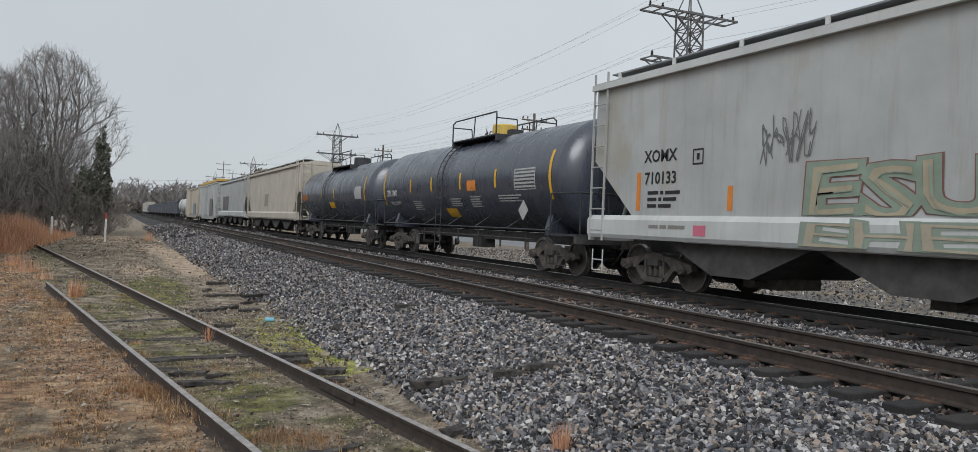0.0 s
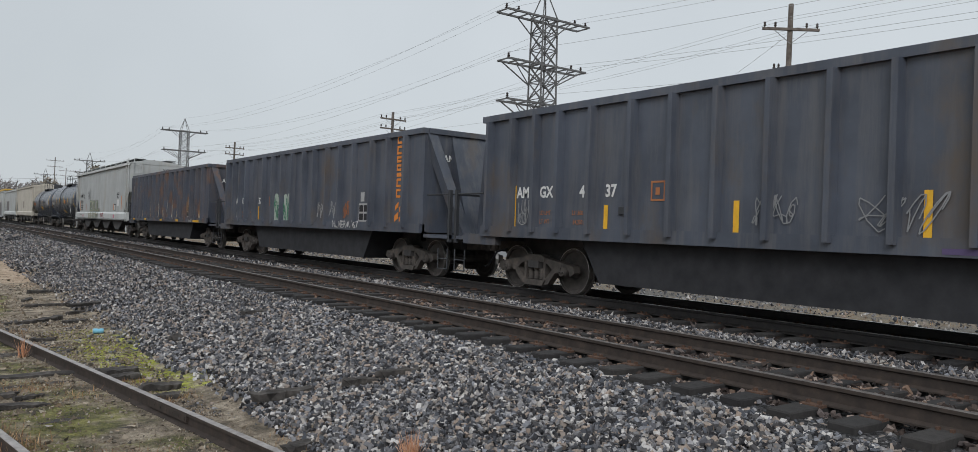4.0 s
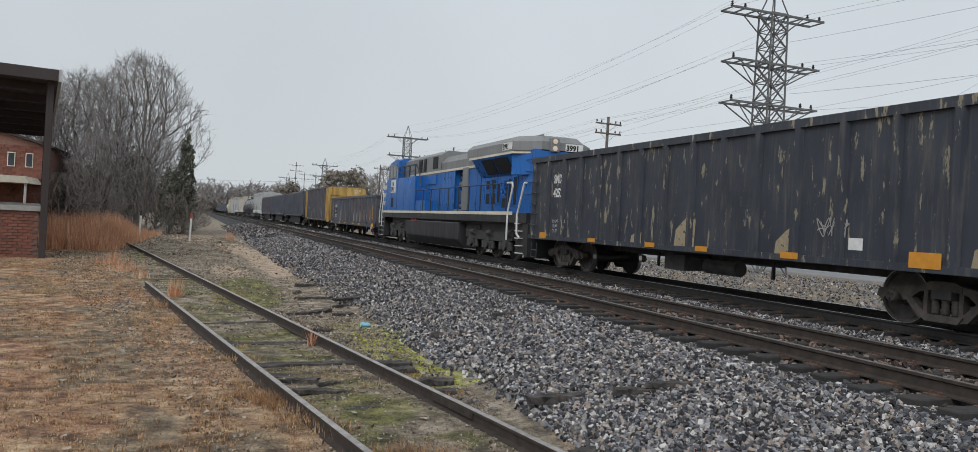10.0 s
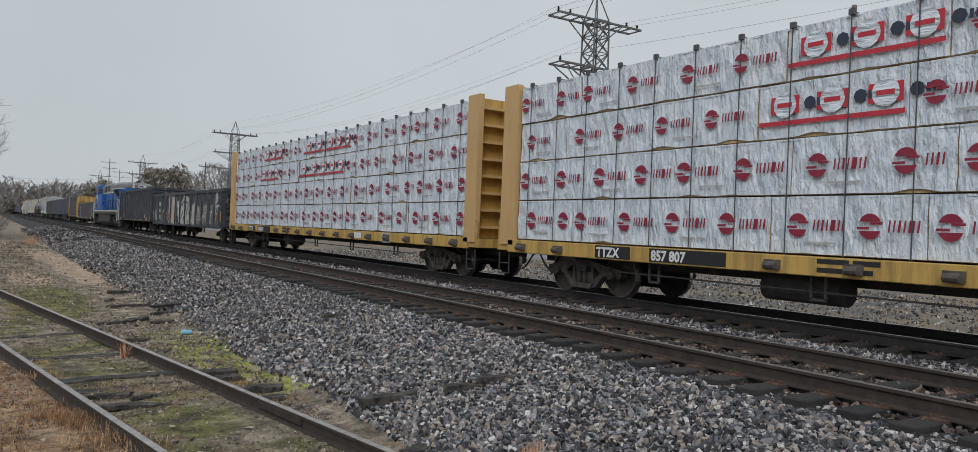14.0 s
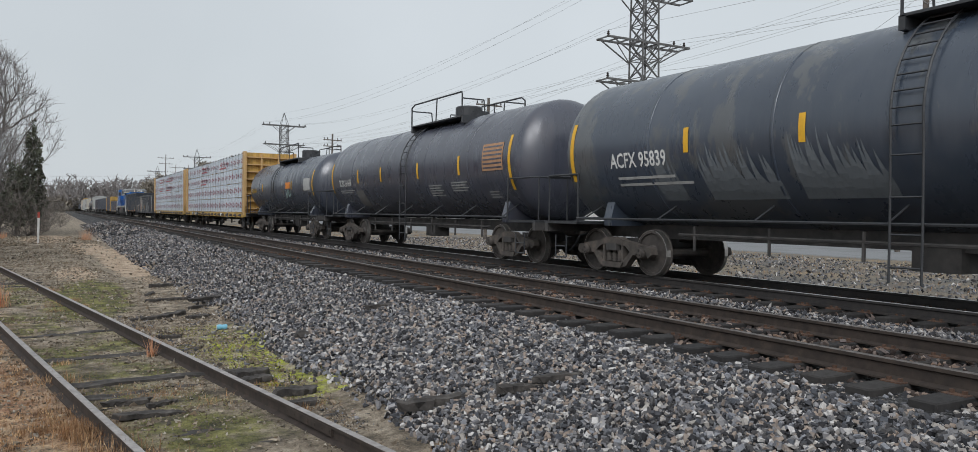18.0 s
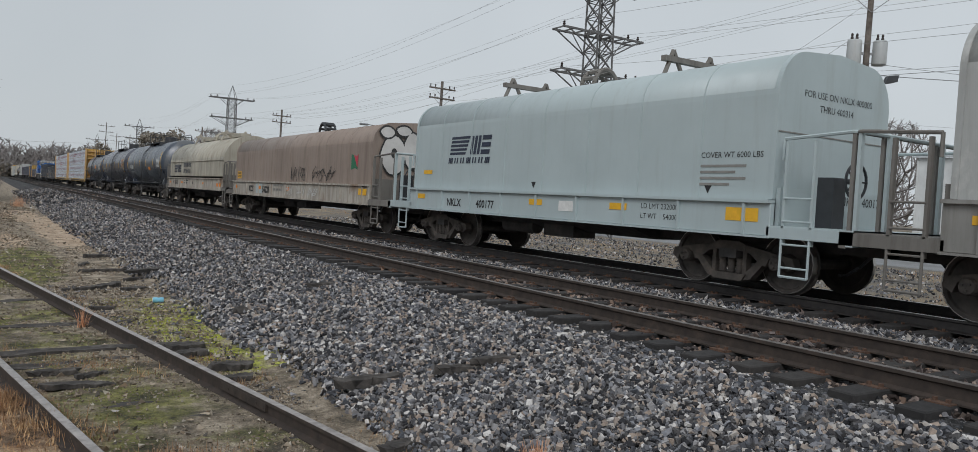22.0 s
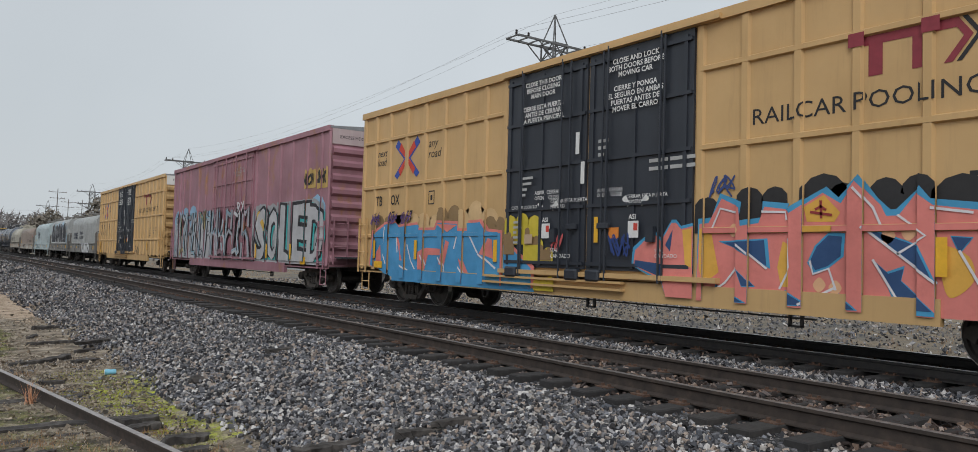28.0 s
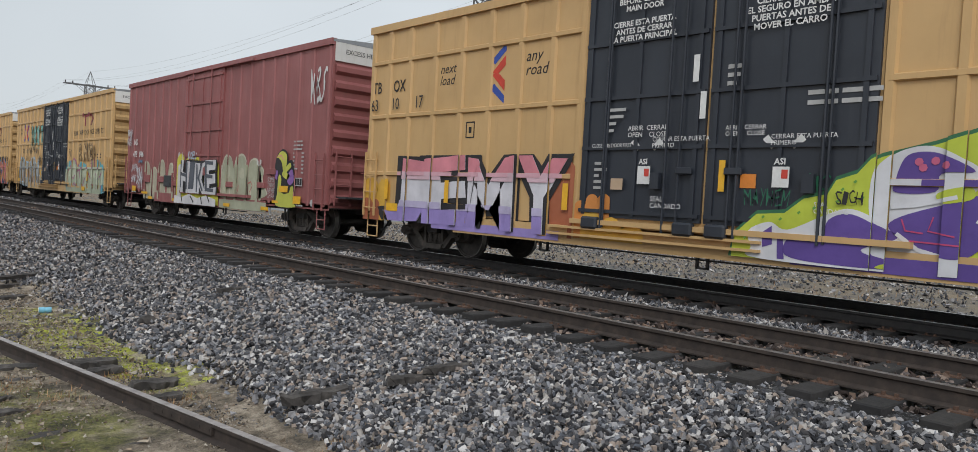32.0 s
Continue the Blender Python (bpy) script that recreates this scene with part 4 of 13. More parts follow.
# ---- covered hoppers ----
def covered_hopper(yl, yr, material, sill, label, bays=4, eave=4.47, grime=None):
    car, h = freight_car("covered_hopper_car", yl, yr, label)
    side = [(-h + 0.1, eave), (h - 0.1, eave), (h - 0.1, 2.75), (h - 1.65, 1.45), (h - 3.3, 1.0), (-h + 3.3, 1.0), (-h + 1.65, 1.45), (-h + 0.1, 2.75)]
    bm = B()
    prism(bm, side, "x", -1.46, 1.46)
    part("body", bm, material, car)
    roof = [(-1.5, eave - 0.02), (-1.5, eave + 0.05), (-1.1, eave + 0.13), (-0.5, eave + 0.20), (0, eave + 0.22), (0.5, eave + 0.20), (1.1, eave + 0.13), (1.5, eave + 0.05), (1.5, eave - 0.02)]
    part("roof", prism(B(), roof, "y", -h + 0.08, h - 0.08), material, car)
    for s in (-1, 1):
        bm = box(B(), s * 1.54 - 0.05, s * 1.54 + 0.05, -h + 0.05, h - 0.05, eave - 0.13, eave + 0.0)
        part("eave_rail", bm, sill, car)
        bm = prism(B(), [(s * 1.40, 1.02), (s * 1.52, 1.02), (s * 1.56, 1.1), (s * 1.56, 1.42), (s * 1.49, 1.52), (s * 1.40, 1.52)], "y", -h + 0.02, h - 0.02)
        part("side_sill", bm, sill, car)
        part("walkway", box(B(), s * 0.86 - 0.3, s * 0.86 + 0.3, -h + 0.2, h - 0.2, eave + 0.27, eave + 0.30), M["steel"], car, "dark steel roof walkway")
        post = mesh_of(box(B(), s * 1.16 - 0.02, s * 1.16 + 0.02, -0.04, 0.04, eave + 0.05, eave + 0.30), "walkway_post", sill)
        for i in range(11):
            share("walkway_post", post, car, at=pose(0, -h + 0.5 + i * (2 * h - 1) / 10, 0))
    part("hatch_trough", box(B(), -0.42, 0.42, -h + 1.2, h - 1.2, eave + 0.18, eave + 0.33), material, car)
    span = (2 * h - 5.0) / bays
    for i in range(bays):
        y = -h + 2.5 + (i + 0.5) * span
        bm = prism(B(), [(y - span * 0.5, 1.02), (y + span * 0.5, 1.02), (y + 0.5, 0.42), (y - 0.5, 0.42)], "x", -1.3, 1.3)
        part("hopper", bm, grime or M["under"], car)
        bm = box(B(), -0.55, 0.55, y - 0.42, y + 0.42, 0.22, 0.42)
        rod(bm, (-0.85, y - 0.12, 0.33), (0.85, y - 0.12, 0.33), 0.06, 8)
        part("outlet_gate", bm, M["casting"], car)
    part("centre_sill", box(B(), -0.3, 0.3, -h, h, 0.72, 1.02), M["under"], car)
    for s in (-1, 1):
        y = s * h
        bm = box(B(), -1.42, 1.42, min(y, y - s * 0.12), max(y, y - s * 0.12), 0.95, 1.3)
        part("end_sill", bm, sill, car)
        for q in (-1, 1):
            part("end_brace", rod(B(), (q * 0.75, y - s * 0.15, 1.2), (q * 0.95, y - s * 0.9, 2.3), 0.05), material, car)
        ladder(car, -1.56, y - s * 0.12, y - s * 0.62, 0.95, eave + 0.25, 8, material)
        step(car, -1.5, y - s * 0.4, sill)
    ladder(car, -h - 0.02, -1.3, -0.8, 1.0, eave + 0.1, 8, material, "end")
    brake_wheel(car, -0.35, -h - 0.25, 2.05, sill)
    part("brake_gear", box(B(), -0.5, -0.2, -h - 0.16, -h, 1.2, 2.2), sill, car)
    trucks(car, (h - 1.9, -h + 1.9))
    ends(car, h)
    return car, h


car, h = covered_hopper(14.18, -5.8, M["grey"], M["pale"], "light grey covered hopper car with graffiti and roof walkway")
write(car, "XOMX", SIDE, -1.468, h - 1.95, 2.62, 0.34, M["ink"], weight=0.008)
write(car, "710133", SIDE, -1.468, h - 1.98, 2.17, 0.34, M["ink"], weight=0.008)
bars(car, SIDE, -1.468, h - 2.1, 1.95, [(0.35, 0.1, 0.45), (0.3, 0.1, 0.4), (0.3, 0.4)], M["ink"], 0.07, 1.9)
flat(car, [rect(0, 0, 0.3, 0.03), rect(0, 0.27, 0.3, 0.03), rect(0, 0, 0.03, 0.3), rect(0.27, 0, 0.03, 0.3), rect(0.11, 0.09, 0.08, 0.12)], M["ink"], SIDE, -1.468, h - 3.45, 2.5)
for u, z, l in ((1.72, 1.62, 0.8), (4.42, 1.62, 0.45), (15.15, 1.65, 0.4), (17.6, 1.6, 0.95)):
    flat(car, [rect(0, 0, 0.13, l)], M["or"], SIDE, -1.468, h - u, z, "faded_tape", "faded orange reflector tape")
bars(car, SIDE, -1.468, h - 16.2, 2.7, [(0.7,), (0.7,), (0.4,), (0.3, 0.2)], M["ink"], 0.06)
flat(car, [rect(0, 0, 0.55, 0.42)], M["white"], SIDE, -1.468, h - 16.3, 1.9, "placard", "white stencilled placard")
flat(car, [rect(0, 0, 0.5, 0.42)], M["ink"], SIDE, -1.468, h - 15.4, 1.62, "placard", "black inspection placard")
flat(car, [rect(0.05, 0.05, 0.17, 0.3), rect(0.28, 0.05, 0.17, 0.3)], M["white"], SIDE, -1.472, h - 15.4, 1.62)
flat(car, [rect(0, 0, 0.34, 0.2)], spray((0.62, 0.16, 0.24)), SIDE, -1.565, h - 3.65, 1.14, "sticker", "pink sticker on the sill")
flat(car, [rect(0, 0, 0.4, 0.2)], spray((0.62, 0.16, 0.24)), SIDE, -1.565, h - 15.6, 1.16, "sticker", "pink sticker on the sill")
bars(car, SIDE, -1.565, h - 2.3, 1.26, [(0.3, 0.2, 0.5)], M["frame_grey"], 0.07)
scrawl(car, h, -1.466, 5.2, 2.4, 1.1, 0.85, (0.14, 0.145, 0.15), 5, 7, 0.016)
graffiti(car, h, -1.466, 6.2, 1.55, 3.9, 0.78, "ESUL", [((0.22, 0.10, 0.09), 0.075, 0), ((0.235, 0.30, 0.235), 0.06, 0), ((0.40, 0.345, 0.245), -0.005, 0), ((0.30, 0.34, 0.28), -0.035, 1.5)], seed=3, warp=0.04)
graffiti(car, h, -1.562, 6.2, 1.06, 3.9, 0.4, "EHEM", [((0.26, 0.32, 0.26), 0.05, 0), ((0.42, 0.37, 0.28), -0.01, 0)], seed=4)
graffiti(car, h, -1.562, 11.2, 1.14, 1.3, 0.3, "BATL", [((0.25, 0.03, 0.04), 0.012, 0)], seed=5)
write(car, "XOMX", REAR, 0.35, -h + 0.095, 4.05, 0.3, M["ink"])
flat(car, [rect(0, 0, 0.9, 0.5)], spray((0.36, 0.36, 0.35)), REAR, -0.7, -h + 0.095, 3.3, "repainted_patch", "dull repainted patch")

car, h = covered_hopper(66.5, 46.4, M["cream"], M["cream"], "cream covered hopper car dulled by dirt")
flat(car, [rect(0, 0, 1.6, 0.9)], spray((0.30, 0.26, 0.22)), SIDE, -1.468, h - 8, 1.9, "graffiti", "faded graffiti patch")
car, h = covered_hopper(87.0, 67.9, M["grey"], M["pale"], "grey covered hopper car with a dark graffiti block")
flat(car, [rect(0, 0, 4.5, 1.4)], spray((0.13, 0.12, 0.12)), SIDE, -1.468, h - 3, 1.6, "graffiti", "dark graffiti block")


# ---- tank cars ----
def curved_patch(car, R, zc, y0, y1, a0, a1, material, name="marking", label="", k=8, up=0.006):
    """A patch that lies on the tank's near side; angles in degrees above its middle."""
    bm = B()
    rows = []
    for i in range(k + 1):
        a = radians(a0 + (a1 - a0) * i / k)
        rows.append([bm.verts.new((-(R + up) * math.cos(a), y, zc + (R + up) * math.sin(a))) for y in (y0, y1)])
    for p, q in zip(rows, rows[1:]):
        bm.faces.new((p[0], p[1], q[1], q[0]))
    return part(name, bm, material, car, label)


def tank_text(car, body, R, zc, h, u, ang, size, material, weight=0.006, wide=1.0):
    me = letters(body, size, weight=weight, wide=wide).copy()
    me.materials.clear()
    me.materials.append(material)
    for v in me.vertices:
        a = radians(ang) + v.co.y / R
        v.co = (-(R + 0.007) * math.cos(a), h - u - v.co.x, zc + (R + 0.007) * math.sin(a))
    return share("lettering", me, car, "painted lettering")


def tank_car(yl, yr, R, zc, material, label, stripes=(), dome=None, plat=(0.42, 0.62), head_band=None, pipes=True, ladder_u=None):
    car, h = freight_car("tank_car", yl, yr, label)
    b = 0.62
    prof = [(-h, 0.02)] + [(-h + 0.72 * (1 - math.cos(radians(a))), R * math.sin(radians(a))) for a in (16, 30, 42, 53, 62, 70, 77, 83, 87, 90)]
    full = prof + [(-y, r) for y, r in prof[::-1]]
    bm = turn(B(), full, "y", (0, 0, zc), 40)
    part("tank", bm, material, car, smooth=True)
    for k in (0.2, 0.38, 0.62, 0.8):
        y = -h + 2 * h * k
        part("weld_band", turn(B(), [(y - 0.035, R - 0.01), (y - 0.03, R + 0.008), (y + 0.03, R + 0.008), (y + 0.035, R - 0.01)], "y", (0, 0, zc), 40), material, car, smooth=True)
    part("centre_sill", box(B(), -0.33, 0.33, -h - 0.25, h + 0.25, 0.74, 1.02), M["under"], car)
    for s in (-1, 1):
        y = s * (h - 1.6)
        prism_pts = [(-1.2, 0.98), (1.2, 0.98), (1.22, 1.12), (R * 0.72, zc - R * 0.66), (0.4, zc - R * 0.9), (-0.4, zc - R * 0.9), (-R * 0.72, zc - R * 0.66), (-1.22, 1.12)]
        part("saddle", prism(B(), prism_pts, "y", y - 0.12, y + 0.12), material, car)
        bm = box(B(), -1.5, 1.5, min(s * (h - 0.9), s * (h + 0.3)), max(s * (h - 0.9), s * (h + 0.3)), 1.0, 1.05)
        part("end_platform", bm, M["dark_steel"], car)
        e0, e1 = s * (h - 0.95), s * (h + 0.28)
        bm = pipe(B(), [(-1.5, e0, 1.05), (-1.5, e0, 2.05), (-1.5, e1 - s * 0.15, 2.05), (-1.4, e1, 2.05), (1.4, e1, 2.05), (1.5, e1 - s * 0.15, 2.05), (1.5, e0, 2.05), (1.5, e0, 1.05)], 0.022)
        for q in (-1.4, -0.6, 0.6, 1.4):
            rod(bm, (q, e1, 1.02), (q, e1, 2.05), 0.018)
        part("end_railing", bm, M["dark_steel"], car)
        step(car, -1.5, s * (h - 0.35), M["dark_steel"])
        part("end_sill", box(B(), -1.5, 1.5, min(s * (h + 0.18), s * (h + 0.3)), max(s * (h + 0.18), s * (h + 0.3)), 0.82, 1.0), M["under"], car)
    bm = pipe(B(), [(-1.52, h - 0.95, 1.12), (-1.52, -h + 0.95, 1.12)], 0.024)
    rod(bm, (1.52, h - 0.95, 1.12), (1.52, -h + 0.95, 1.12), 0.024)
    for i in range(7):
        y = -h + 1.2 + i * (2 * h - 2.4) / 6
        pipe(bm, [(-1.52, y, 1.12), (-1.0, y, zc - R * 0.72)], 0.018)
    part("side_railing", bm, M["dark_steel"], car)
    if pipes:
        bm = rod(B(), (-0.75, h - 3.2, 0.84), (-0.75, -h + 3.2, 0.84), 0.03)
        for i in range(6):
            y = -h + 3.6 + i * (2 * h - 7.2) / 5
            rod(bm, (-0.75, y, 0.55), (-0.75, y, 1.0), 0.03)
        box(bm, -0.4, 0.1, -0.35, 0.35, 0.45, 0.8)
        part("air_piping", bm, M["under"], car)
    # dome, platform and ladder
    y0, y1 = h - 2 * h * plat[0], h - 2 * h * plat[1]
    yc, top = (y0 + y1) / 2, zc + R
    dm, dc = dome or (M["dark_steel"], "")
    part("dome", turn(B(), [(top - 0.25, 0.42), (top + 0.36, 0.42), (top + 0.40, 0.38), (top + 0.42, 0.0)], "z", (0, yc - 0.2, 0), 18), dm, car, dc)
    part("valve_box", box(B(), -0.2, 0.2, yc - 1.1, yc - 0.75, top - 0.1, top + 0.18), M["dark_steel"], car)
    bm = box(B(), -1.05, -0.55, y1, y0, top - 0.12, top - 0.08)
    box(bm, 0.55, 1.05, y1, y0, top - 0.12, top - 0.08)
    for q in (y0, y1):
        box(bm, -1.05, 1.05, q - 0.05, q + 0.05, top - 0.3, top - 0.1)
    part("platform", bm, M["dark_steel"], car)
    bm = B()
    for s in (-1, 1):
        pipe(bm, [(s * 1.05, y0, top - 0.1), (s * 1.05, y0, top + 0.5), (s * 1.0, y0 - 0.12, top + 0.6), (s * 1.0, y1 + 0.12, top + 0.6), (s * 1.05, y1, top + 0.5), (s * 1.05, y1, top - 0.1)], 0.024)
        rod(bm, (s * 1.03, yc, top - 0.1), (s * 1.0, yc, top + 0.6), 0.02)
    for q in (y0, y1):
        pipe(bm, [(-1.05, q, top + 0.4), (-0.35, q, top + 0.4), (-0.3, q, top - 0.05)], 0.02)
        pipe(bm, [(1.05, q, top + 0.4), (0.35, q, top + 0.4), (0.3, q, top - 0.05)], 0.02)
    part("platform_railing", bm, M["dark_steel"], car)
    bm = B()
    ly = h - (ladder_u if ladder_u is not None else 2 * h * plat[0] + 0.25)
    arc = [(-1.58, 0.35), (-1.58, 1.2)] + [(-(R + 0.07) * math.cos(a), zc + (R + 0.07) * math.sin(a)) for a in (radians(q) for q in range(-8, 76, 8))]
    for s in (-0.22, 0.22):
        pipe(bm, [(px, ly + s, pz) for px, pz in arc], 0.018, 5)
    for i in range(len(arc) - 1):
        (ax, az), (bx, bz) = arc[i], arc[i + 1]
        for q in ((0.25, 0.75) if i < 2 else (0.5,)):
            rod(bm, (ax + (bx - ax) * q, ly - 0.22, az + (bz - az) * q), (ax + (bx - ax) * q, ly + 0.22, az + (bz - az) * q), 0.014, 5)
    part("ladder", bm, M["dark_steel"], car)
    for u, a0, a1 in stripes:
        curved_patch(car, R, zc, h - u, h - u - 0.12, a0, a1, M["yl"], "reflector", "yellow reflector strip")
    trucks(car, (h - 1.6, -h + 1.6))
    ends(car, h, 0.85)
    return car, h


car, h = tank_car(30.3, 15.0, 1.52, 2.55, M["tank_black"], "glossy black tank car with a yellow dome cover", [(0.75, -28, 22), (3.9, -10, 8), (6.0, -10, 8), (8.5, -10, 10), (11.05, -10, 10), (14.2, -25, 24)], (plain("yellow_dome_paint", (0.62, 0.44, 0.09), 0.5), "yellow painted dome cover"), (0.44, 0.66))
R, zc = 1.52, 2.55
flat(car, [[(-0.14, 0), (0.14, 0), (0.1, 0.06), (-0.1, 0.06)], [(-0.03, 0.06), (0.09, 0.06), (-0.03, 0.24)]], M["ink"], SIDE, -0.425, h - 8.1, zc + R + 0.1, "emblem", "black emblem on the dome")
tank_text(car, "CBTX 710400", R, zc, h, 1.15, -14, 0.34, M["white"], 0.006, 0.62)
for u, a, w, k in ((1.4, -24, 1.3, 2), (4.0, -24, 0.9, 5), (7.6, -22, 0.9, 4), (9.2, -20, 0.8, 5), (11.2, -20, 1.4, 3)):
    for i in range(k):
        curved_patch(car, R, zc, h - u, h - u - w * (1 - 0.12 * (i % 2)), a - i * 3, a - i * 3 + 1.4, M["greywhite"], "small_print", "small unreadable lettering", 1)
curved_patch(car, R, zc, h - 12.3, h - 13.5, -14, 8, M["greywhite"], "data_panel", "white stencilled data panel")
for i in range(6):
    curved_patch(car, R, zc, h - 12.34, h - 13.46, -13 + i * 3.6, -11.6 + i * 3.6, M["tank_black"], "data_panel", "rows of stencilled data", 1, 0.010)
curved_patch(car, R, zc, h - 9.1, h - 9.75, -12, 0, M["or"], "placard", "orange placard")
curved_patch(car, R, zc, h - 6.9, h - 7.8, -48, -34, M["yl"], "sticker", "yellow sticker")
flat(car, [[(0, 0.28), (0.28, 0), (0.56, 0.28), (0.28, 0.56)]], M["greywhite"], SIDE, -1.5, h - 12.6, 1.35, "hazard_placard", "diamond hazard placard")
car, h = tank_car(45.9, 31.2, 1.5, 2.5, M["tank_black"], "black tank car with orange markings", [(5.5, -10, 8), (8.0, -10, 8), (13.4, -24, 24)], None, (0.40, 0.64))
curved_patch(car, 1.5, 2.5, h - 0.8, h - 2.2, -12, 0, M["dull_or"], "lettering_patch", "orange lettering patch")
curved_patch(car, 1.5, 2.5, h - 7.0, h - 8.0, -30, -18, M["yl"], "sticker", "yellow sticker")
curved_patch(car, 1.5, 2.5, h - 11.9, h - 13.0, -14, 8, M["greywhite"], "data_panel", "white stencilled data panel")
R, zc = 1.42, 2.42
car, h = tank_car(-201.9, -215.3, R, zc, M["tank_black"], "black tank car with yellow lettering", [(3.4, -8, 8), (5.8, -8, 8), (9.2, -8, 8), (12.6, -22, 24)], None, (0.42, 0.68))
tank_text(car, "UTLX 68664", R, zc, h, 0.8, -10, 0.34, plain("yellow_lettering", (0.55, 0.34, 0.06), 0.6), 0.006, 0.7)
curved_patch(car, R, zc, h - 8.2, h - 9.0, -6, 6, M["or"], "placard", "orange placard")
curved_patch(car, R, zc, h - 11.3, h - 12.3, -12, 10, M["greywhite"], "data_panel", "white stencilled data panel")
scrawl(car, h, -1.44, 8.4, 1.8, 1.0, 0.4, (0.25, 0.35, 0.33), 8, 4, 0.02)
R, zc = 1.52, 2.55
car, h = tank_car(-216.9, -232.3, R, zc, M["tank_rusty"], "black tank car with rusty patches", [(0.75, -24, 20), (3.7, -12, 6), (5.95, -12, 6), (9.0, -12, 6), (11.75, -12, 8), (14.45, -30, 22)], None, (0.49, 0.72), ladder_u=8.1)
tank_text(car, "TCBX 261637", R, zc, h, 1.65, -15, 0.36, M["white"], 0.006, 0.62)
for u, a, w, k in ((1.6, -22, 1.6, 2), (9.7, -22, 0.9, 5), (11.2, -20, 1.0, 4), (13.2, -32, 0.5, 3)):
    for i in range(k):
        curved_patch(car, R, zc, h - u, h - u - w * (1 - 0.15 * (i % 2)), a - i * 3, a - i * 3 + 1.3, M["greywhite"], "small_print", "small unreadable lettering", 1)
curved_patch(car, R, zc, h - 13.15, h - 14.2, -10, 16, plain("faded_orange_panel", (0.45, 0.25, 0.14), 0.7), "data_panel", "faded orange data panel")
for i in range(6):
    curved_patch(car, R, zc, h - 13.2, h - 14.15, -8 + i * 4, -6.4 + i * 4, M["tank_rusty"], "data_panel", "rows of stencilled data", 1, 0.010)
curved_patch(car, R, zc, h - 3.3, h - 4.1, -48, -22, plain("grey_patch", (0.17, 0.165, 0.16), 0.6), "repainted_patch", "grey repainted patch")
write(car, "TCBX", REAR, 0.2, -h - 0.012, 3.0, 0.22, M["greywhite"])
car, h = tank_car(-233.3, -249.1, 1.55, 2.52, M["tank_streaked"], "black tank car streaked with pale spills", [(0.72, -24, 22), (4.1, -8, 8), (6.5, -8, 8), (9.15, -8, 8), (12.05, -8, 8), (14.75, -26, 26)], None, (0.49, 0.73), ladder_u=8.2)
SPILL = paint("dried_grey_spill", (0.14, 0.157, 0.172), (0.075, 0.088, 0.108), 0.5, 0.55, scale=1.5, bump=0.02)
rs = random.Random(8)
for u0, u1, peak in ((3.3, 3.9, 4), (4.5, 6.0, 2), (6.4, 7.8, 4), (9.7, 12.0, 3), (12.9, 13.4, -6)):
    u = u0
    while u < u1:
        w = rs.uniform(0.05, 0.11)
        rise = peak - 16 * abs((u - u0) / (u1 - u0) - 0.25) - rs.uniform(0, 16)
        tongue = curved_patch(car, 1.55, 2.52, h - u, h - u - w * 1.5, -42, max(-38, rise), SPILL, "dried_spill", "pale dried spill on the black tank", 5, 0.004 + 0.002 * rs.random()).data.vertices
        for i in range(6):
            # each tongue narrows to a leaning tip
            tongue[2 * i + 1].co.y = tongue[2 * i].co.y - w * 1.5 * (1 - max(0, i - 2) / 3)
            for q in (2 * i, 2 * i + 1):
                tongue[q].co.y += 0.03 * max(0, i - 1)
        u += w
R, zc = 1.55, 2.52
tank_text(car, "ACFX 95839", R, zc, h, 2.05, -15, 0.4, M["white"], 0.007, 0.75)
for i in range(2):
    curved_patch(car, R, zc, h - 2.2, h - 3.8 - 0.4 * i, -24 - i * 5, -22 - i * 5, M["greywhite"], "small_print", "small unreadable lettering", 1)
curved_patch(car, R, zc, h - 13.4, h - 14.45, -12, 8, M["white"], "data_panel", "white stencilled data panel")
for i in range(6):
    curved_patch(car, R, zc, h - 13.45, h - 14.4, -10.5 + i * 3.1, -9.0 + i * 3.1, M["tank_black"], "data_panel", "rows of stencilled data", 1, 0.010)
curved_patch(car, R, zc, h - 10.2, h - 10.95, -20, -11, M["or"], "placard", "orange placard")
write(car, "ACFX  95839", REAR, -0.85, -h - 0.05, 3.05, 0.2, M["white"], weight=0.004)
bars(car, REAR, -0.6, -h - 0.03, 2.85, [(0.3, 0.5), (0.3, 0.5)], M["greywhite"], 0.07, 2.2)
bars(car, REAR, -0.5, -h - 0.03, 1.9, [(0.7,), (0.8,), (0.7,), (0.8,)], M["greywhite"], 0.05, 2.0)

# ---- gondolas ----
# near-black mottled tone for the bathtub floor below the sills
M["bathtub"] = speckled("near_black_bathtub_steel", [(0.3, (0.012, 0.013, 0.016)), (0.7, (0.036, 0.036, 0.04))], 3, 0.7, 0.1)


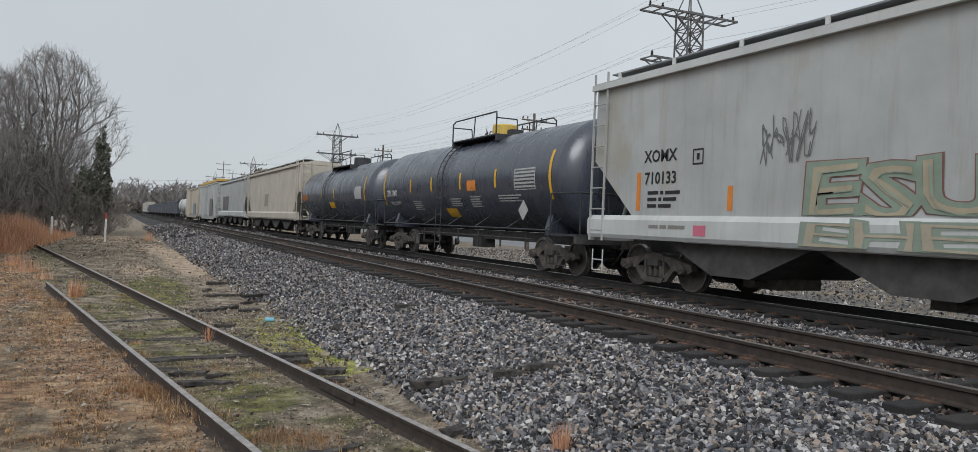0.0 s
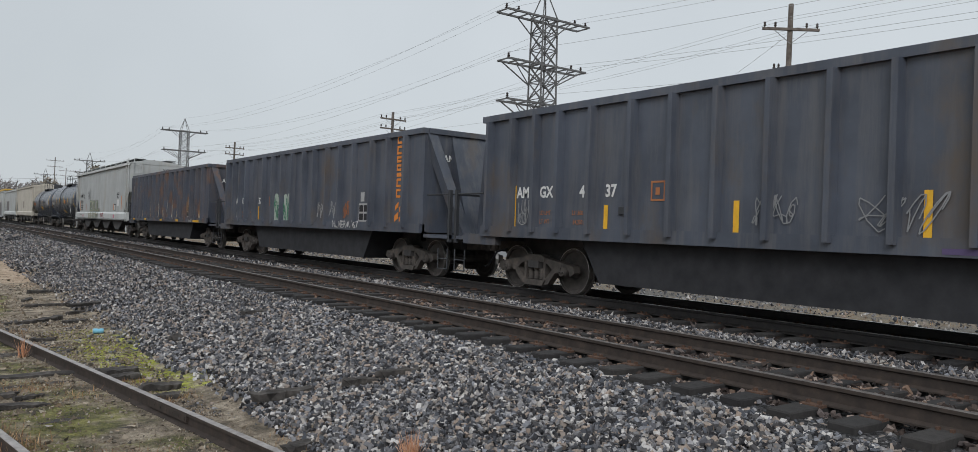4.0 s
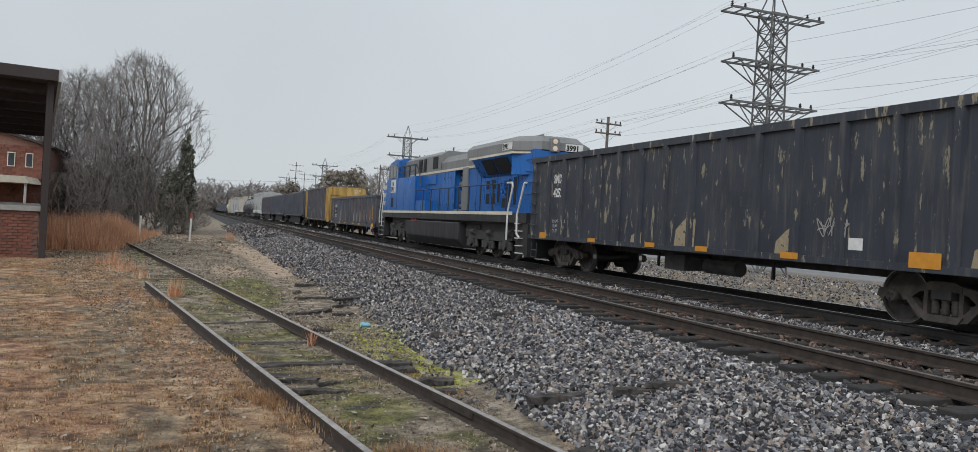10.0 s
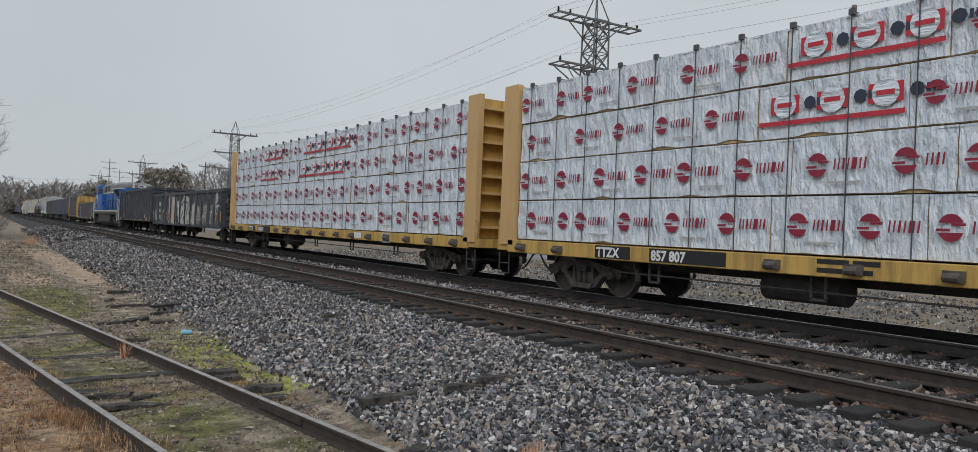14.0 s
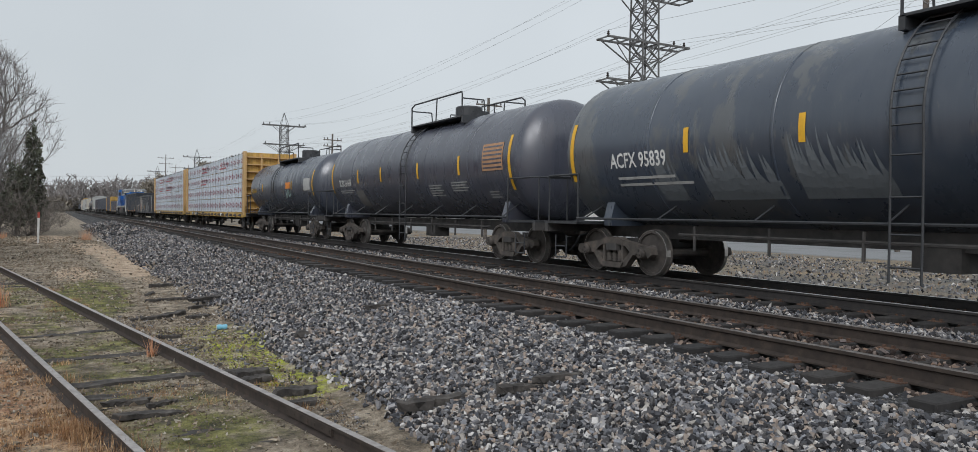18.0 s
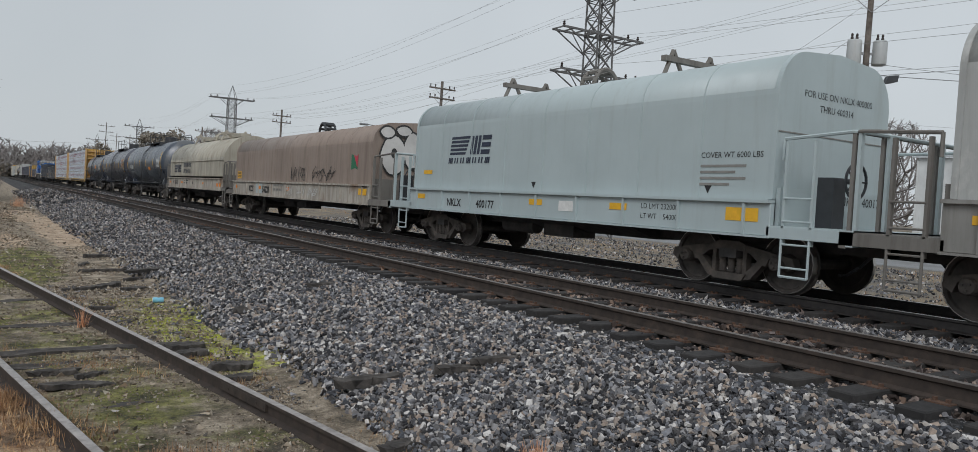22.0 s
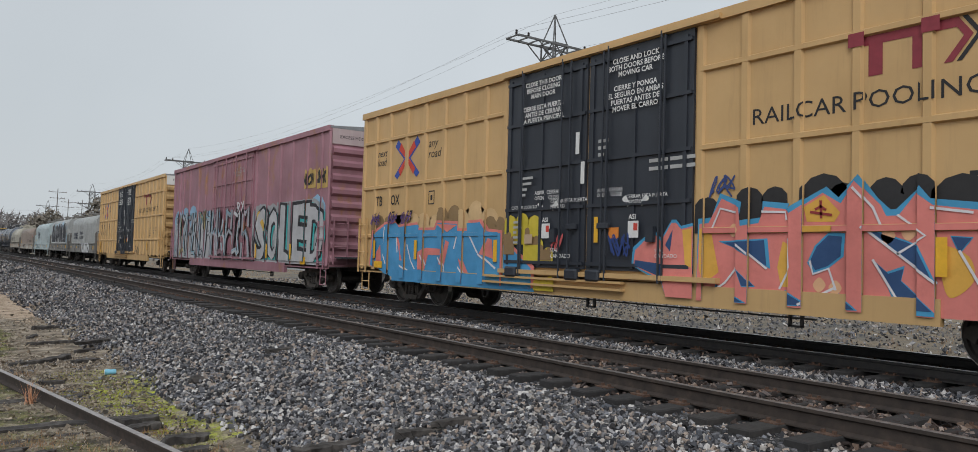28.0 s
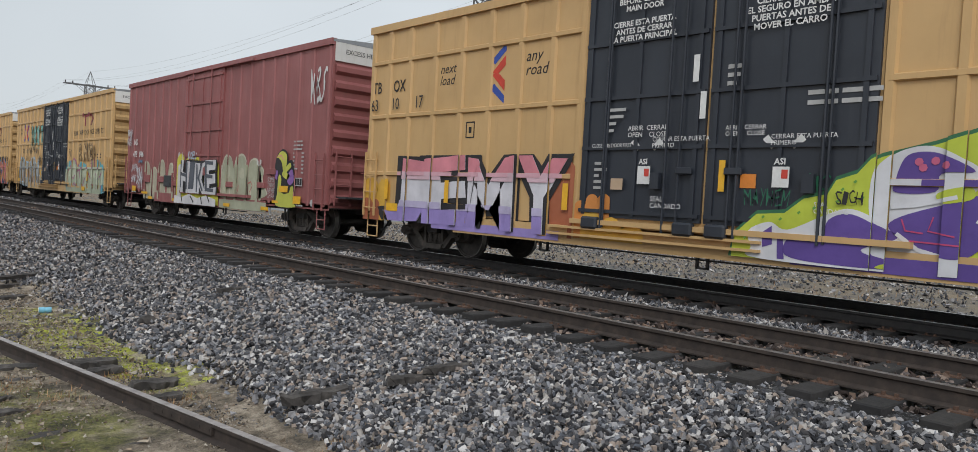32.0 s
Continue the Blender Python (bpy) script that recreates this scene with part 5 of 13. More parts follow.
def gondola(yl, yr, z0, z1, W, material, label, ribs, rib_w=0.12, rib_d=0.09, sill=None, chord=0.14, deep=None, end_ribs=3, name="gondola_car", end_mat=None, floor_drop=0.0):
    car, h = freight_car(name, yl, yr, label)
    for s in (-1, 1):
        part("side", box(B(), s * W - 0.02, s * W + 0.02, -h, h, z0, z1 - 0.02), material, car)
        part("top_chord", box(B(), s * W - 0.09, s * W + 0.07, -h - 0.03, h + 0.03, z1 - chord, z1), material, car)
        part("side_sill", box(B(), s * (W + 0.03) - 0.07, s * (W + 0.03) + 0.07, -h, h, z0 - 0.02, z0 + (sill or 0.14)), material, car)
        for u in ribs:
            part("side_post", prism(B(), [(s * (W + 0.015), h - u - rib_w / 2 - 0.03), (s * (W + rib_d), h - u - rib_w / 2), (s * (W + rib_d), h - u + rib_w / 2), (s * (W + 0.015), h - u + rib_w / 2 + 0.03)], "z", z0 + 0.1, z1 - chord), material, car)
    em = end_mat or material
    for s in (-1, 1):
        part("end_wall", box(B(), -W + 0.02, W - 0.02, s * (h - 0.03) - 0.03, s * (h - 0.03) + 0.03, z0, z1 - 0.02), em, car)
        part("end_chord", box(B(), -W + 0.07, W - 0.07, s * h - 0.07, s * h + 0.07, z1 - chord, z1 - 0.004), em, car)
        for i in range(end_ribs):
            z = z0 + (z1 - z0) * (i + 0.6) / (end_ribs + 0.4)
            part("end_rib", prism(B(), [(s * h, z - 0.12), (s * (h + 0.1), z - 0.07), (s * (h + 0.1), z + 0.07), (s * h, z + 0.12)], "x", -W + 0.1, W - 0.1), em, car)
    part("floor", box(B(), -W + 0.03, W - 0.03, -h + 0.02, h - 0.02, z0, z0 + 0.05), M["under"], car)
    part("centre_sill", box(B(), -0.32, 0.32, -h, h, 0.7, z0), M["under"], car)
    if deep:
        part("bathtub_floor", prism(B(), [(-h + 2.9, z0), (h - 2.9, z0), (h - 3.4, deep), (-h + 3.4, deep)], "x", -1.30, 1.30), M["bathtub"], car)
    return car, h


def brake_rig(car, h, x=-0.9):
    bm = rod(B(), (x, h * 0.35, 0.72), (x, -h * 0.35, 0.72), 0.02)
    box(bm, x - 0.2, x + 0.5, 0.2, 1.0, 0.42, 0.78)
    rod(bm, (x + 0.1, -1.4, 0.58), (x + 0.1, -0.3, 0.58), 0.17, 12)
    for q in (-0.3, 0.2):
        box(bm, x - 0.03, x + 0.03, q * h - 0.1, q * h - 0.05, 0.45, 0.8)
    part("brake_rigging", bm, M["under"], car)


def sulphur_car(yl, yr, number, label, rusty):
    mat = M["rust_black"] if rusty else M["black"]
    car, h = gondola(yl, yr, 1.1, 3.62, 1.46, mat, label, [0.25, 1.05, 1.78, 2.48, 3.35, 4.32, 5.2, 6.06, 6.96, 7.88, 8.72, 9.65, 10.53, 11.43, 12.5, 13.4, 14.3], 0.085, 0.17, 0.2, 0.13, 0.32, 0)
    for s in (-1, 1):
        y = s * h
        part("underframe_sill", box(B(), -1.5, -1.36, min(y, y - s * 0.5), max(y, y + s * 0.7), 0.9, 1.12), mat, car)
        part("end_platform", box(B(), -1.45, 1.45, min(y, y + s * 1.15), max(y, y + s * 1.15), 0.98, 1.06), mat, car)
        for q in (-1, 1):
            bm = B()
            v = [(q * 1.44, y, 3.58), (q * 1.44, y - s * 0.3, 3.58), (q * 1.18, y - s * 0.3, 3.58), (q * 1.18, y, 3.58)]
            w = [(q * 0.95, y + s * 1.0, 1.06), (q * 0.95, y + s * 0.72, 1.06), (q * 0.7, y + s * 0.72, 1.06), (q * 0.7, y + s * 1.0, 1.06)]
            a, c = [bm.verts.new(p) for p in v], [bm.verts.new(p) for p in w]
            bm.faces.new(a), bm.faces.new(c[::-1])
            for i in range(4):
                bm.faces.new((a[i], c[i], c[(i + 1) % 4], a[(i + 1) % 4]))
            bmesh.ops.recalc_face_normals(bm, faces=bm.faces[:])
            part("end_brace", bm, mat, car)
        part("end_sheet", prism(B(), [(y, 3.5), (y + s * 0.85, 1.1), (y, 1.1)], "x", -0.72, 0.72), mat, car)
        ladder(car, y + s * 0.92, -0.25, 0.2, 1.1, 3.5, 6, M["dark_steel"], "end")
        bm = pipe(B(), [(-1.42, y + s * 0.1, 2.0), (-1.42, y + s * 1.1, 2.0), (1.42, y + s * 1.1, 2.0)], 0.02)
        for q in (-1.42, 0.6, 1.42):
            box(bm, q - 0.04, q + 0.04, y + s * 1.07, y + s * 1.15, 0.9, 2.1)
        part("end_railing", bm, M["dark_steel"], car)
        step(car, -1.45, y + s * 0.9, M["dark_steel"])
    trucks(car, (h - 1.3, -h + 1.3))
    ends(car, h, 1.3)
    x = -1.6
    marks = ((0, 1.15, 2.02), (2, 1.92, 2.02), (5, 1.2, 1.72), (7, 1.95, 1.72)) if rusty else ((0, 1.17, 1.88), (2, 1.88, 1.88), (5, 3.02, 1.87), (7, 3.68, 1.87))
    for k, u, z in marks:
        write(car, number[k:k + 2], SIDE, x + 0.11, h - u, z, 0.3, M["white"], weight=0.01, wide=0.9)
    write(car, number.replace(" ", " "), REAR, -0.95, -h - 0.012, 2.85, 0.22, M["white"], weight=0.006)
    bars(car, REAR, -0.7, -h - 0.012, 2.6, [(0.5,), (0.6,), (0.5,)], M["dull_or"], 0.06)
    print_mat = spray((0.42, 0.16, 0.06))
    write(car, "LD LMT", SIDE, x + 0.11, h - 1.9, 1.54, 0.12, print_mat, wide=0.8)
    write(car, "LT WT", SIDE, x + 0.11, h - 1.9, 1.37, 0.12, print_mat, wide=0.8)
    write(car, "231,800 LB", SIDE, x + 0.11, h - 2.82, 1.54, 0.12, print_mat, wide=0.8)
    write(car, "54,200 LB", SIDE, x + 0.11, h - 2.86, 1.37, 0.12, print_mat, wide=0.8)
    if not rusty:
        part("stencil_ring", turn(B(), [(0.0, 0.11), (0.002, 0.11), (0.002, 0.125), (0.0, 0.125)], "x", (x + 0.105, h - 1.37, 1.46), 16, False), M["greywhite"], car)
    part("tag_holder", bevel(box(B(), x + 0.08, x + 0.13, h - 4.27, h - 4.03, 1.55, 1.69), 0.01), M["dark_steel"], car, "dark routing card holder")
    flat(car, [rect(0, 0, 0.3, 0.03), rect(0, 0.3, 0.3, 0.03), rect(0, 0, 0.03, 0.33), rect(0.27, 0, 0.03, 0.33), rect(0.1, 0.1, 0.09, 0.12)], print_mat, SIDE, x + 0.11, h - 4.74, 1.78)
    # the maker's wordmark as plain shapes, read upwards
    lm = M["or"] if not rusty else spray((0.30, 0.10, 0.045))
    shapes = []
    z = 0.0
    for w in (0.22, 0.22, 0.1, 0.17, 0.16, 0.22, 0.22):
        shapes += [rect(0.0, z, 0.22 if w != 0.1 else 0.34, 0.06), rect(0.0, z + w - 0.06, 0.22, 0.06), rect(0.0, z, 0.055, w)]
        z += w + 0.045
    flat(car, shapes, lm, SIDE, x + 0.11, h - 13.78, 1.95, "wordmark", "orange upright wordmark")
    flat(car, [[(0, 0), (0.2, 0.1), (0.2, 0.26), (0, 0.16)], [(0.02, 0.28), (0.2, 0.4), (0.2, 0.52), (0.02, 0.4)], [(0.24, 0.0), (0.42, 0.1), (0.42, 0.22), (0.24, 0.12)], [(0.24, 0.24), (0.42, 0.34), (0.42, 0.48), (0.24, 0.38)]], lm, SIDE, x + 0.11, h - 13.72, 1.33, "emblem", "orange emblem")
    flat(car, [rect(0, 0, 0.6, 0.5), rect(0.1, 0.55, 0.22, 0.25)], M["greywhite"], SIDE, x + 0.11, h - 11.7, 1.32, "placard", "white inspection panel")
    flat(car, [rect(0.04, 0.04, 0.24, 0.18), rect(0.32, 0.04, 0.24, 0.18), rect(0.04, 0.27, 0.24, 0.18), rect(0.32, 0.27, 0.24, 0.18)], M["ink"], SIDE, x + 0.105, h - 11.7, 1.32)
    return car, h, x + 0.108


car, h, x = sulphur_car(-7.0, -22.0, "AMGX 4428", "black high-sided gondola streaked with rust and scratched tags", True)
tapes(car, h, x - 0.08, 1.1, (0.6, 3.4, 6.9, 10.0), 0.45)
tapes(car, h, x - 0.08, 1.1, (12.95,), 0.95)
for i, (u, w) in enumerate(((0.35, 0.6), (7.1, 0.6), (9.0, 0.5), (10.0, 0.55), (11.6, 0.5), (8.0, 0.6), (4.5, 0.5), (5.4, 0.5), (6.2, 0.5))):
    scrawl(car, h, x, u, 1.5 if i else 1.9, w, 0.75 if i else 1.1, ((0.42, 0.36, 0.28), (0.30, 0.17, 0.08), (0.5, 0.48, 0.44))[i % 3], 20 + i, 4, 0.02)
for i, u in enumerate((2.55, 4.5, 6.2, 7.15, 8.05, 8.95, 9.85, 13.55)):
    scrawl(car, h, x - 0.004, u, 1.22, 0.55, 0.42, ((0.52, 0.42, 0.30), (0.40, 0.22, 0.10), (0.60, 0.55, 0.46))[i % 3], 300 + i, 4, 0.017)
    scrawl(car, h, x - 0.006, u + 0.1, 1.18, 0.4, 0.3, ((0.30, 0.14, 0.06), (0.55, 0.47, 0.36))[i % 2], 320 + i, 3, 0.03)
scrawl(car, h, x - 0.07, 12.2, 1.11, 0.6, 0.17, (0.5, 0.5, 0.48), 31, 5, 0.02)
car, h, x = sulphur_car(-24.5, -39.6, "AMGX 4432", "black high-sided gondola with a green and white graffiti throw-up", False)
for u in (0.99, 3.66):
    flat(car, [rect(0, 0, 0.09, 0.85 if u < 2 else 0.5)], M["yl"], SIDE, x, h - u, 1.27, "reflector", "yellow reflector strip")
backing(car, h, x, 5.25, 1.3, 1.6, 0.85, (0.36, 0.42, 0.36), 4, bumps=4)
scrawl(car, h, x - 0.01, 5.3, 1.3, 1.4, 0.8, (0.05, 0.2, 0.12), 41, 4, 0.03)
graffiti(car, h, x - 0.085, 10.2, 1.13, 1.7, 0.2, "NEVER.767", [((0.50, 0.50, 0.49), 0.005, 0)], seed=6)
for i, u in enumerate((8.9, 9.8, 10.75)):
    scrawl(car, h, x, u, 1.4, 0.6, 0.5, (0.4, 0.4, 0.39) if i < 2 else (0.4, 0.14, 0.05), 44 + i, 4, 0.016)
car, h, x = sulphur_car(-42.1, -57.4, "AMGX 4437", "black high-sided gondola with yellow reflector strips", False)
for u, l in ((1.05, 0.9), (3.66, 0.5), (6.36, 0.55), (9.05, 0.65), (11.75, 0.6)):
    flat(car, [rect(0, 0, 0.1, l)], M["yl"], SIDE, x, h - u, 1.22, "reflector", "yellow reflector strip")
for i, (u, w) in enumerate(((1.2, 0.4), (6.7, 0.7), (8.3, 1.0), (12.7, 0.7))):
    scrawl(car, h, x, u, 1.35, w, 0.5, (0.24, 0.245, 0.25), 50 + i, 4, 0.013)
flat(car, [rect(0, 0, 6.0, 0.07)], spray((0.10, 0.07, 0.16)), SIDE, x - 0.075, h - 9.3, 1.11, "graffiti", "faded purple band on the sill")

ribs = [0.2 + 0.86 * i for i in range(14)]
car, h = gondola(-60.3, -73.6, 0.85, 3.7, 1.45, M["rust_black"], "black high gondola with yellow painted end panels", ribs, 0.1, 0.1, 0.16, 0.12, None, 0, end_mat=M["yellow_dirty"])
for s in (-1, 1):
    part("end_cap", box(B(), -1.5, 1.5, min(s * h, s * (h + 0.06)), max(s * h, s * (h + 0.06)), 3.0, 3.64), M["yellow_dirty"], car, "dirty yellow top panel")
    for q in (-1, 1):
        part("corner_panel", box(B(), q * 1.52 - 0.03, q * 1.52 + 0.03, min(s * h, s * (h - 1.1)), max(s * h, s * (h - 1.1)), 0.82, 3.58), M["yellow_dirty"], car, "dirty yellow corner panel")
        part("corner_post", box(B(), q * 1.48 - 0.09, q * 1.48 + 0.09, s * h - 0.09, s * h + 0.09, 0.75, 3.6), M["yellow_dirty"], car)
        part("end_post", box(B(), q * 0.5 - 0.08, q * 0.5 + 0.08, min(s * h, s * (h + 0.1)), max(s * h, s * (h + 0.1)), 0.9, 3.0), M["yellow_dirty"], car)
    ladder(car, -1.58, s * (h - 0.2), s * (h - 0.65), 0.9, 3.5, 8, M["yellow_dirty"])
    ladder(car, s * h + s * 0.1, -1.3, -0.85, 0.9, 3.5, 8, M["yellow_dirty"], "end")
write(car, "AMGX", SIDE, -1.475, h - 0.75, 1.78, 0.26, M["white"], weight=0.006)
write(car, "4225", SIDE, -1.475, h - 1.75, 1.78, 0.26, M["white"], weight=0.006)
write(car, "AMGX", REAR, 0.55, -h - 0.065, 3.4, 0.2, M["white"])
write(car, "4225", REAR, 0.6, -h - 0.065, 3.2, 0.2, M["white"])
for i in range(7):
    scrawl(car, h, -1.47, 3.2 + i * 1.05, 1.05, 0.75, 0.9, ((0.5, 0.48, 0.42), (0.1, 0.32, 0.36))[i == 4], 60 + i, 4, 0.02)
tapes(car, h, -1.56, 0.88, (1.5, 4.4, 7.3, 10.0), 0.5)
trucks(car, (h - 1.5, -h + 1.5))
ends(car, h, 0.6)
brake_rig(car, h)

ribs = [0.25, 1.5, 3.92, 4.96, 5.94, 6.99, 8.03, 8.94, 10.05, 11.17, 12.11, 13.1, 14.2, 15.2]
car, h = gondola(-75.4, -91.7, 0.72, 2.7, 1.47, M["rust_black"], "black low-sided gondola with yellow reflectors and rusty panels", ribs, 0.15, 0.1, 0.22, 0.15, None, 2)
write(car, "AMGX", SIDE, -1.495, h - 1.75, 1.98, 0.3, M["white"], weight=0.01)
flat(car, [rect(0, 0, 1.0, 0.42)], M["ink"], SIDE, -1.492, h - 1.72, 1.47, "number_patch", "black number patch")
write(car, "2841", SIDE, -1.497, h - 1.78, 1.57, 0.3, M["white"], weight=0.01)
bars(car, SIDE, -1.495, h - 1.8, 1.36, [(0.35, 0.4), (0.35, 0.4)], M["white"], 0.06, 2.2)
write(car, "IL   52-6", SIDE, -1.495, h - 13.35, 2.42, 0.11, M["white"])
write(car, "CUFT 2743", SIDE, -1.495, h - 13.35, 2.26, 0.11, M["white"])
write(car, "AMGX 2841", REAR, 0.55, -h - 0.075, 2.57, 0.14, M["white"])
for u, z, l in ((0.72, 1.2, 0.9), (4.35, 0.95, 0.5), (6.5, 0.95, 0.45), (9.45, 0.95, 0.5), (11.5, 0.95, 0.5), (15.35, 1.15, 0.95)):
    flat(car, [rect(0, 0, 0.14, l)], M["yl"], SIDE, -1.5, h - u, z, "reflector", "yellow reflector strip")
tapes(car, h, -1.575, 0.78, (0.5, 4.1, 6.3, 9.3, 11.4), 0.55, 0.1)
tapes(car, h, -1.575, 0.73, (15.4,), 0.65, 0.19)
flat(car, [rect(0, 0, 0.5, 0.3), ], M["white"], SIDE, -1.5, h - 13.7, 1.15, "placard", "white inspection panel")
flat(car, [rect(0.04, 0.05, 0.12, 0.2), rect(0.2, 0.05, 0.12, 0.2), rect(0.35, 0.05, 0.12, 0.2)], M["ink"], SIDE, -1.504, h - 13.7, 1.15)
for i, (u, c) in enumerate(((4.1, (0.42, 0.42, 0.42)), (6.3, (0.55, 0.33, 0.08)), (9.3, (0.6, 0.6, 0.58)), (10.4, (0.42, 0.42, 0.4)), (11.4, (0.5, 0.46, 0.36)), (12.6, (0.45, 0.45, 0.45)), (14.6, (0.5, 0.5, 0.5)))):
    scrawl(car, h, -1.494, u, 1.0, 0.7, 0.75, c, 70 + i, 4, 0.022)
ladder(car, -1.6, -h + 0.12, -h + 0.5, 0.9, 2.5, 5, M["dark_steel"], stiles=False)
brake_wheel(car, 0.3, -h - 0.35, 1.9, M["dark_steel"])
part("brake_gear", box(B(), 0.1, 0.5, -h - 0.24, -h, 0.95, 2.05), M["dark_steel"], car)
for s in (-1, 1):
    step(car, -1.5, s * (h - 0.4), M["dark_steel"])
trucks(car, (h - 1.7, -h + 1.7))
ends(car, h, 0.6)
brake_rig(car, h)

ribs = [0.2 + 1.06 * i for i in range(16)]
car, h = gondola(-114.9, -131.2, 0.9, 3.47, 1.48, M["worn_black"], "black high-sided gondola with peeling paint and orange plates", ribs, 0.13, 0.1, 0.1, 0.16, None, 5)
M["or_plate"] = plain("orange_yellow_plate", (0.62, 0.27, 0.03), 0.5)
write(car, "SMIX", SIDE, -1.505, h - 1.6, 2.62, 0.36, M["white"], weight=0.012, wide=0.8)
write(car, "4252", SIDE, -1.505, h - 1.6, 2.2, 0.36, M["white"], weight=0.012, wide=0.85)
for i, row in enumerate(("LD LMT  212600", "LT WT   73400", "CU FT    4000")):
    write(car, row, SIDE, -1.505, h - 1.62, 1.42 - i * 0.15, 0.125, M["white"])
for u, w, hh in ((0.92, 0.48, 0.18), (4.1, 0.42, 0.11), (7.0, 0.42, 0.11), (9.0, 0.42, 0.11), (11.6, 0.45, 0.12), (14.35, 0.55, 0.24)):
    flat(car, [rect(0, 0, w, hh)], M["or_plate"], SIDE, -1.59, h - u, 0.92 if hh < 0.2 else 0.94, "reflector_plate", "orange reflector plate")
flat(car, [rect(0, 0, 0.3, 0.2)], M["white"], SIDE, -1.507, h - 13.1, 1.15, "placard", "white placard")
scrawl(car, h, -1.502, 12.4, 1.35, 0.7, 0.35, (0.35, 0.34, 0.32), 81, 5, 0.014)
BARE = paint("bare_tan_primer", (0.33, 0.27, 0.175), (0.14, 0.12, 0.09), 0.6, 0.7, scale=3.0, patch=((0.045, 0.05, 0.06), (5.0, 5.0, 2.0), 0.56, 0.6))
for u, w, z1 in ((8.08, 0.78, 1.75), (11.35, 0.45, 1.45), (15.3, 0.7, 1.5), (6.2, 0.5, 1.3)):
    bm = B()
    bm.faces.new([bm.verts.new((p * w, q * (z1 - 0.95), 0)) for p, q in ((0, 0), (0.06, 0.45), (0.3, 0.62), (0.62, 0.85), (0.9, 1.0), (1.0, 0.7), (0.96, 0))])
    bm.normal_update()
    if bm.faces[:][0].normal.z < 0:
        bmesh.ops.reverse_faces(bm, faces=bm.faces[:])
    part("peeled_patch", bm, BARE, car, "tan patch where the paint has peeled").matrix_basis = Matrix.Translation((-1.506, h - u, 1.0)) @ SIDE
for s in (-1, 1):
    ladder(car, -1.6, s * (h - 0.1), s * (h - 0.55), 0.8, 3.2, 7, M["worn_black"], stiles=False)
    step(car, -1.5, s * (h - 0.35), M["dark_steel"])
    ladder(car, s * (h + 0.13), -1.35, -0.85, 0.9, 3.3, 7, M["worn_black"], "end", stiles=False)
trucks(car, (h - 1.75, -h + 1.75))
ends(car, h, 0.6)
brake_rig(car, h)

ribs = [0.2, 1.6, 3.1, 4.6, 6.1, 7.6, 9.1, 10.6, 12.1, 13.6, 15.1, 16.6, 18.0, 19.4]
car, h = gondola(-132.4, -152.5, 0.78, 2.88, 1.48, M["worn_black"], "black gondola covered in white graffiti", ribs, 0.2, 0.1, 0.1, 0.17, None, 6)
pr = [(u - 0.14, u + 0.14) for u in ribs]
write(car, "SMIX", SIDE, -1.505, h - 1.85, 2.08, 0.32, M["white"], weight=0.012)
write(car, "6603", SIDE, -1.505, h - 1.88, 1.63, 0.32, M["white"], weight=0.012)
write(car, "21", SIDE, -1.505, h - 3.3, 1.63, 0.32, M["white"], weight=0.012)
bars(car, SIDE, -1.505, h - 1.95, 1.3, [(0.4, 0.3), (0.3, 0.3)], M["white"], 0.07, 2.2)
for u in (0.05, 3.5, 7.2, 11.1, 19.6):
    flat(car, [rect(0, 0, 0.14, 0.55)], M["yl"], SIDE, -1.592, h - u, 1.15, "reflector", "yellow reflector strip")
scrawl(car, h, -1.5, 0.4, 0.95, 1.0, 0.95, (0.7, 0.7, 0.68), 91, 6, 0.025)
scrawl(car, h, -1.5, 3.9, 1.0, 1.6, 0.9, (0.42, 0.42, 0.41), 92, 5, 0.022)
backing(car, h, -1.5, 5.6, 0.86, 2.2, 1.85, (0.50, 0.48, 0.43), 7, pr, 0.096, 5, 0.15)
shards(car, h, -1.503, 5.8, 0.9, 1.8, 1.0, [(0.42, 0.13, 0.14), (0.55, 0.53, 0.5)], 5, pr, 0.096, 8, size=(0.15, 0.4))
scrawl(car, h, -1.515, 5.6, 0.9, 2.1, 1.6, (0.5, 0.3, 0.28), 94, 5, 0.02)
graffiti(car, h, -1.5, 8.1, 1.8, 1.2, 0.5, "HECF", [((0.62, 0.62, 0.6), 0.05, 0)], pr, 0.096, 12)
graffiti(car, h, -1.5, 8.2, 1.35, 1.1, 0.4, "WAR", [((0.62, 0.62, 0.6), 0.04, 0)], pr, 0.096, 13)
# a big pale blocky figure with heavy dark outlines, as plain shapes
dome = [(9.3, 0.86), (9.05, 1.5), (9.35, 2.2), (10.0, 2.62), (10.9, 2.7), (11.7, 2.5), (12.3, 2.1), (12.5, 1.4), (12.3, 0.86)]
sprayed(car, h, -1.5, [swoosh(dome)], (0.045, 0.045, 0.045), 0, pr, 0.096, "dark outline of a pale sprayed shape", 0.84)
mid = (10.8, 1.7)
sprayed(car, h, -1.5, [[(mid[0] + (a - mid[0]) * 0.94, mid[1] + (b2 - mid[1]) * 0.93) for a, b2 in swoosh(dome)]], (0.46, 0.47, 0.44), 1, pr, 0.096, "large pale sprayed shape", 0.84)
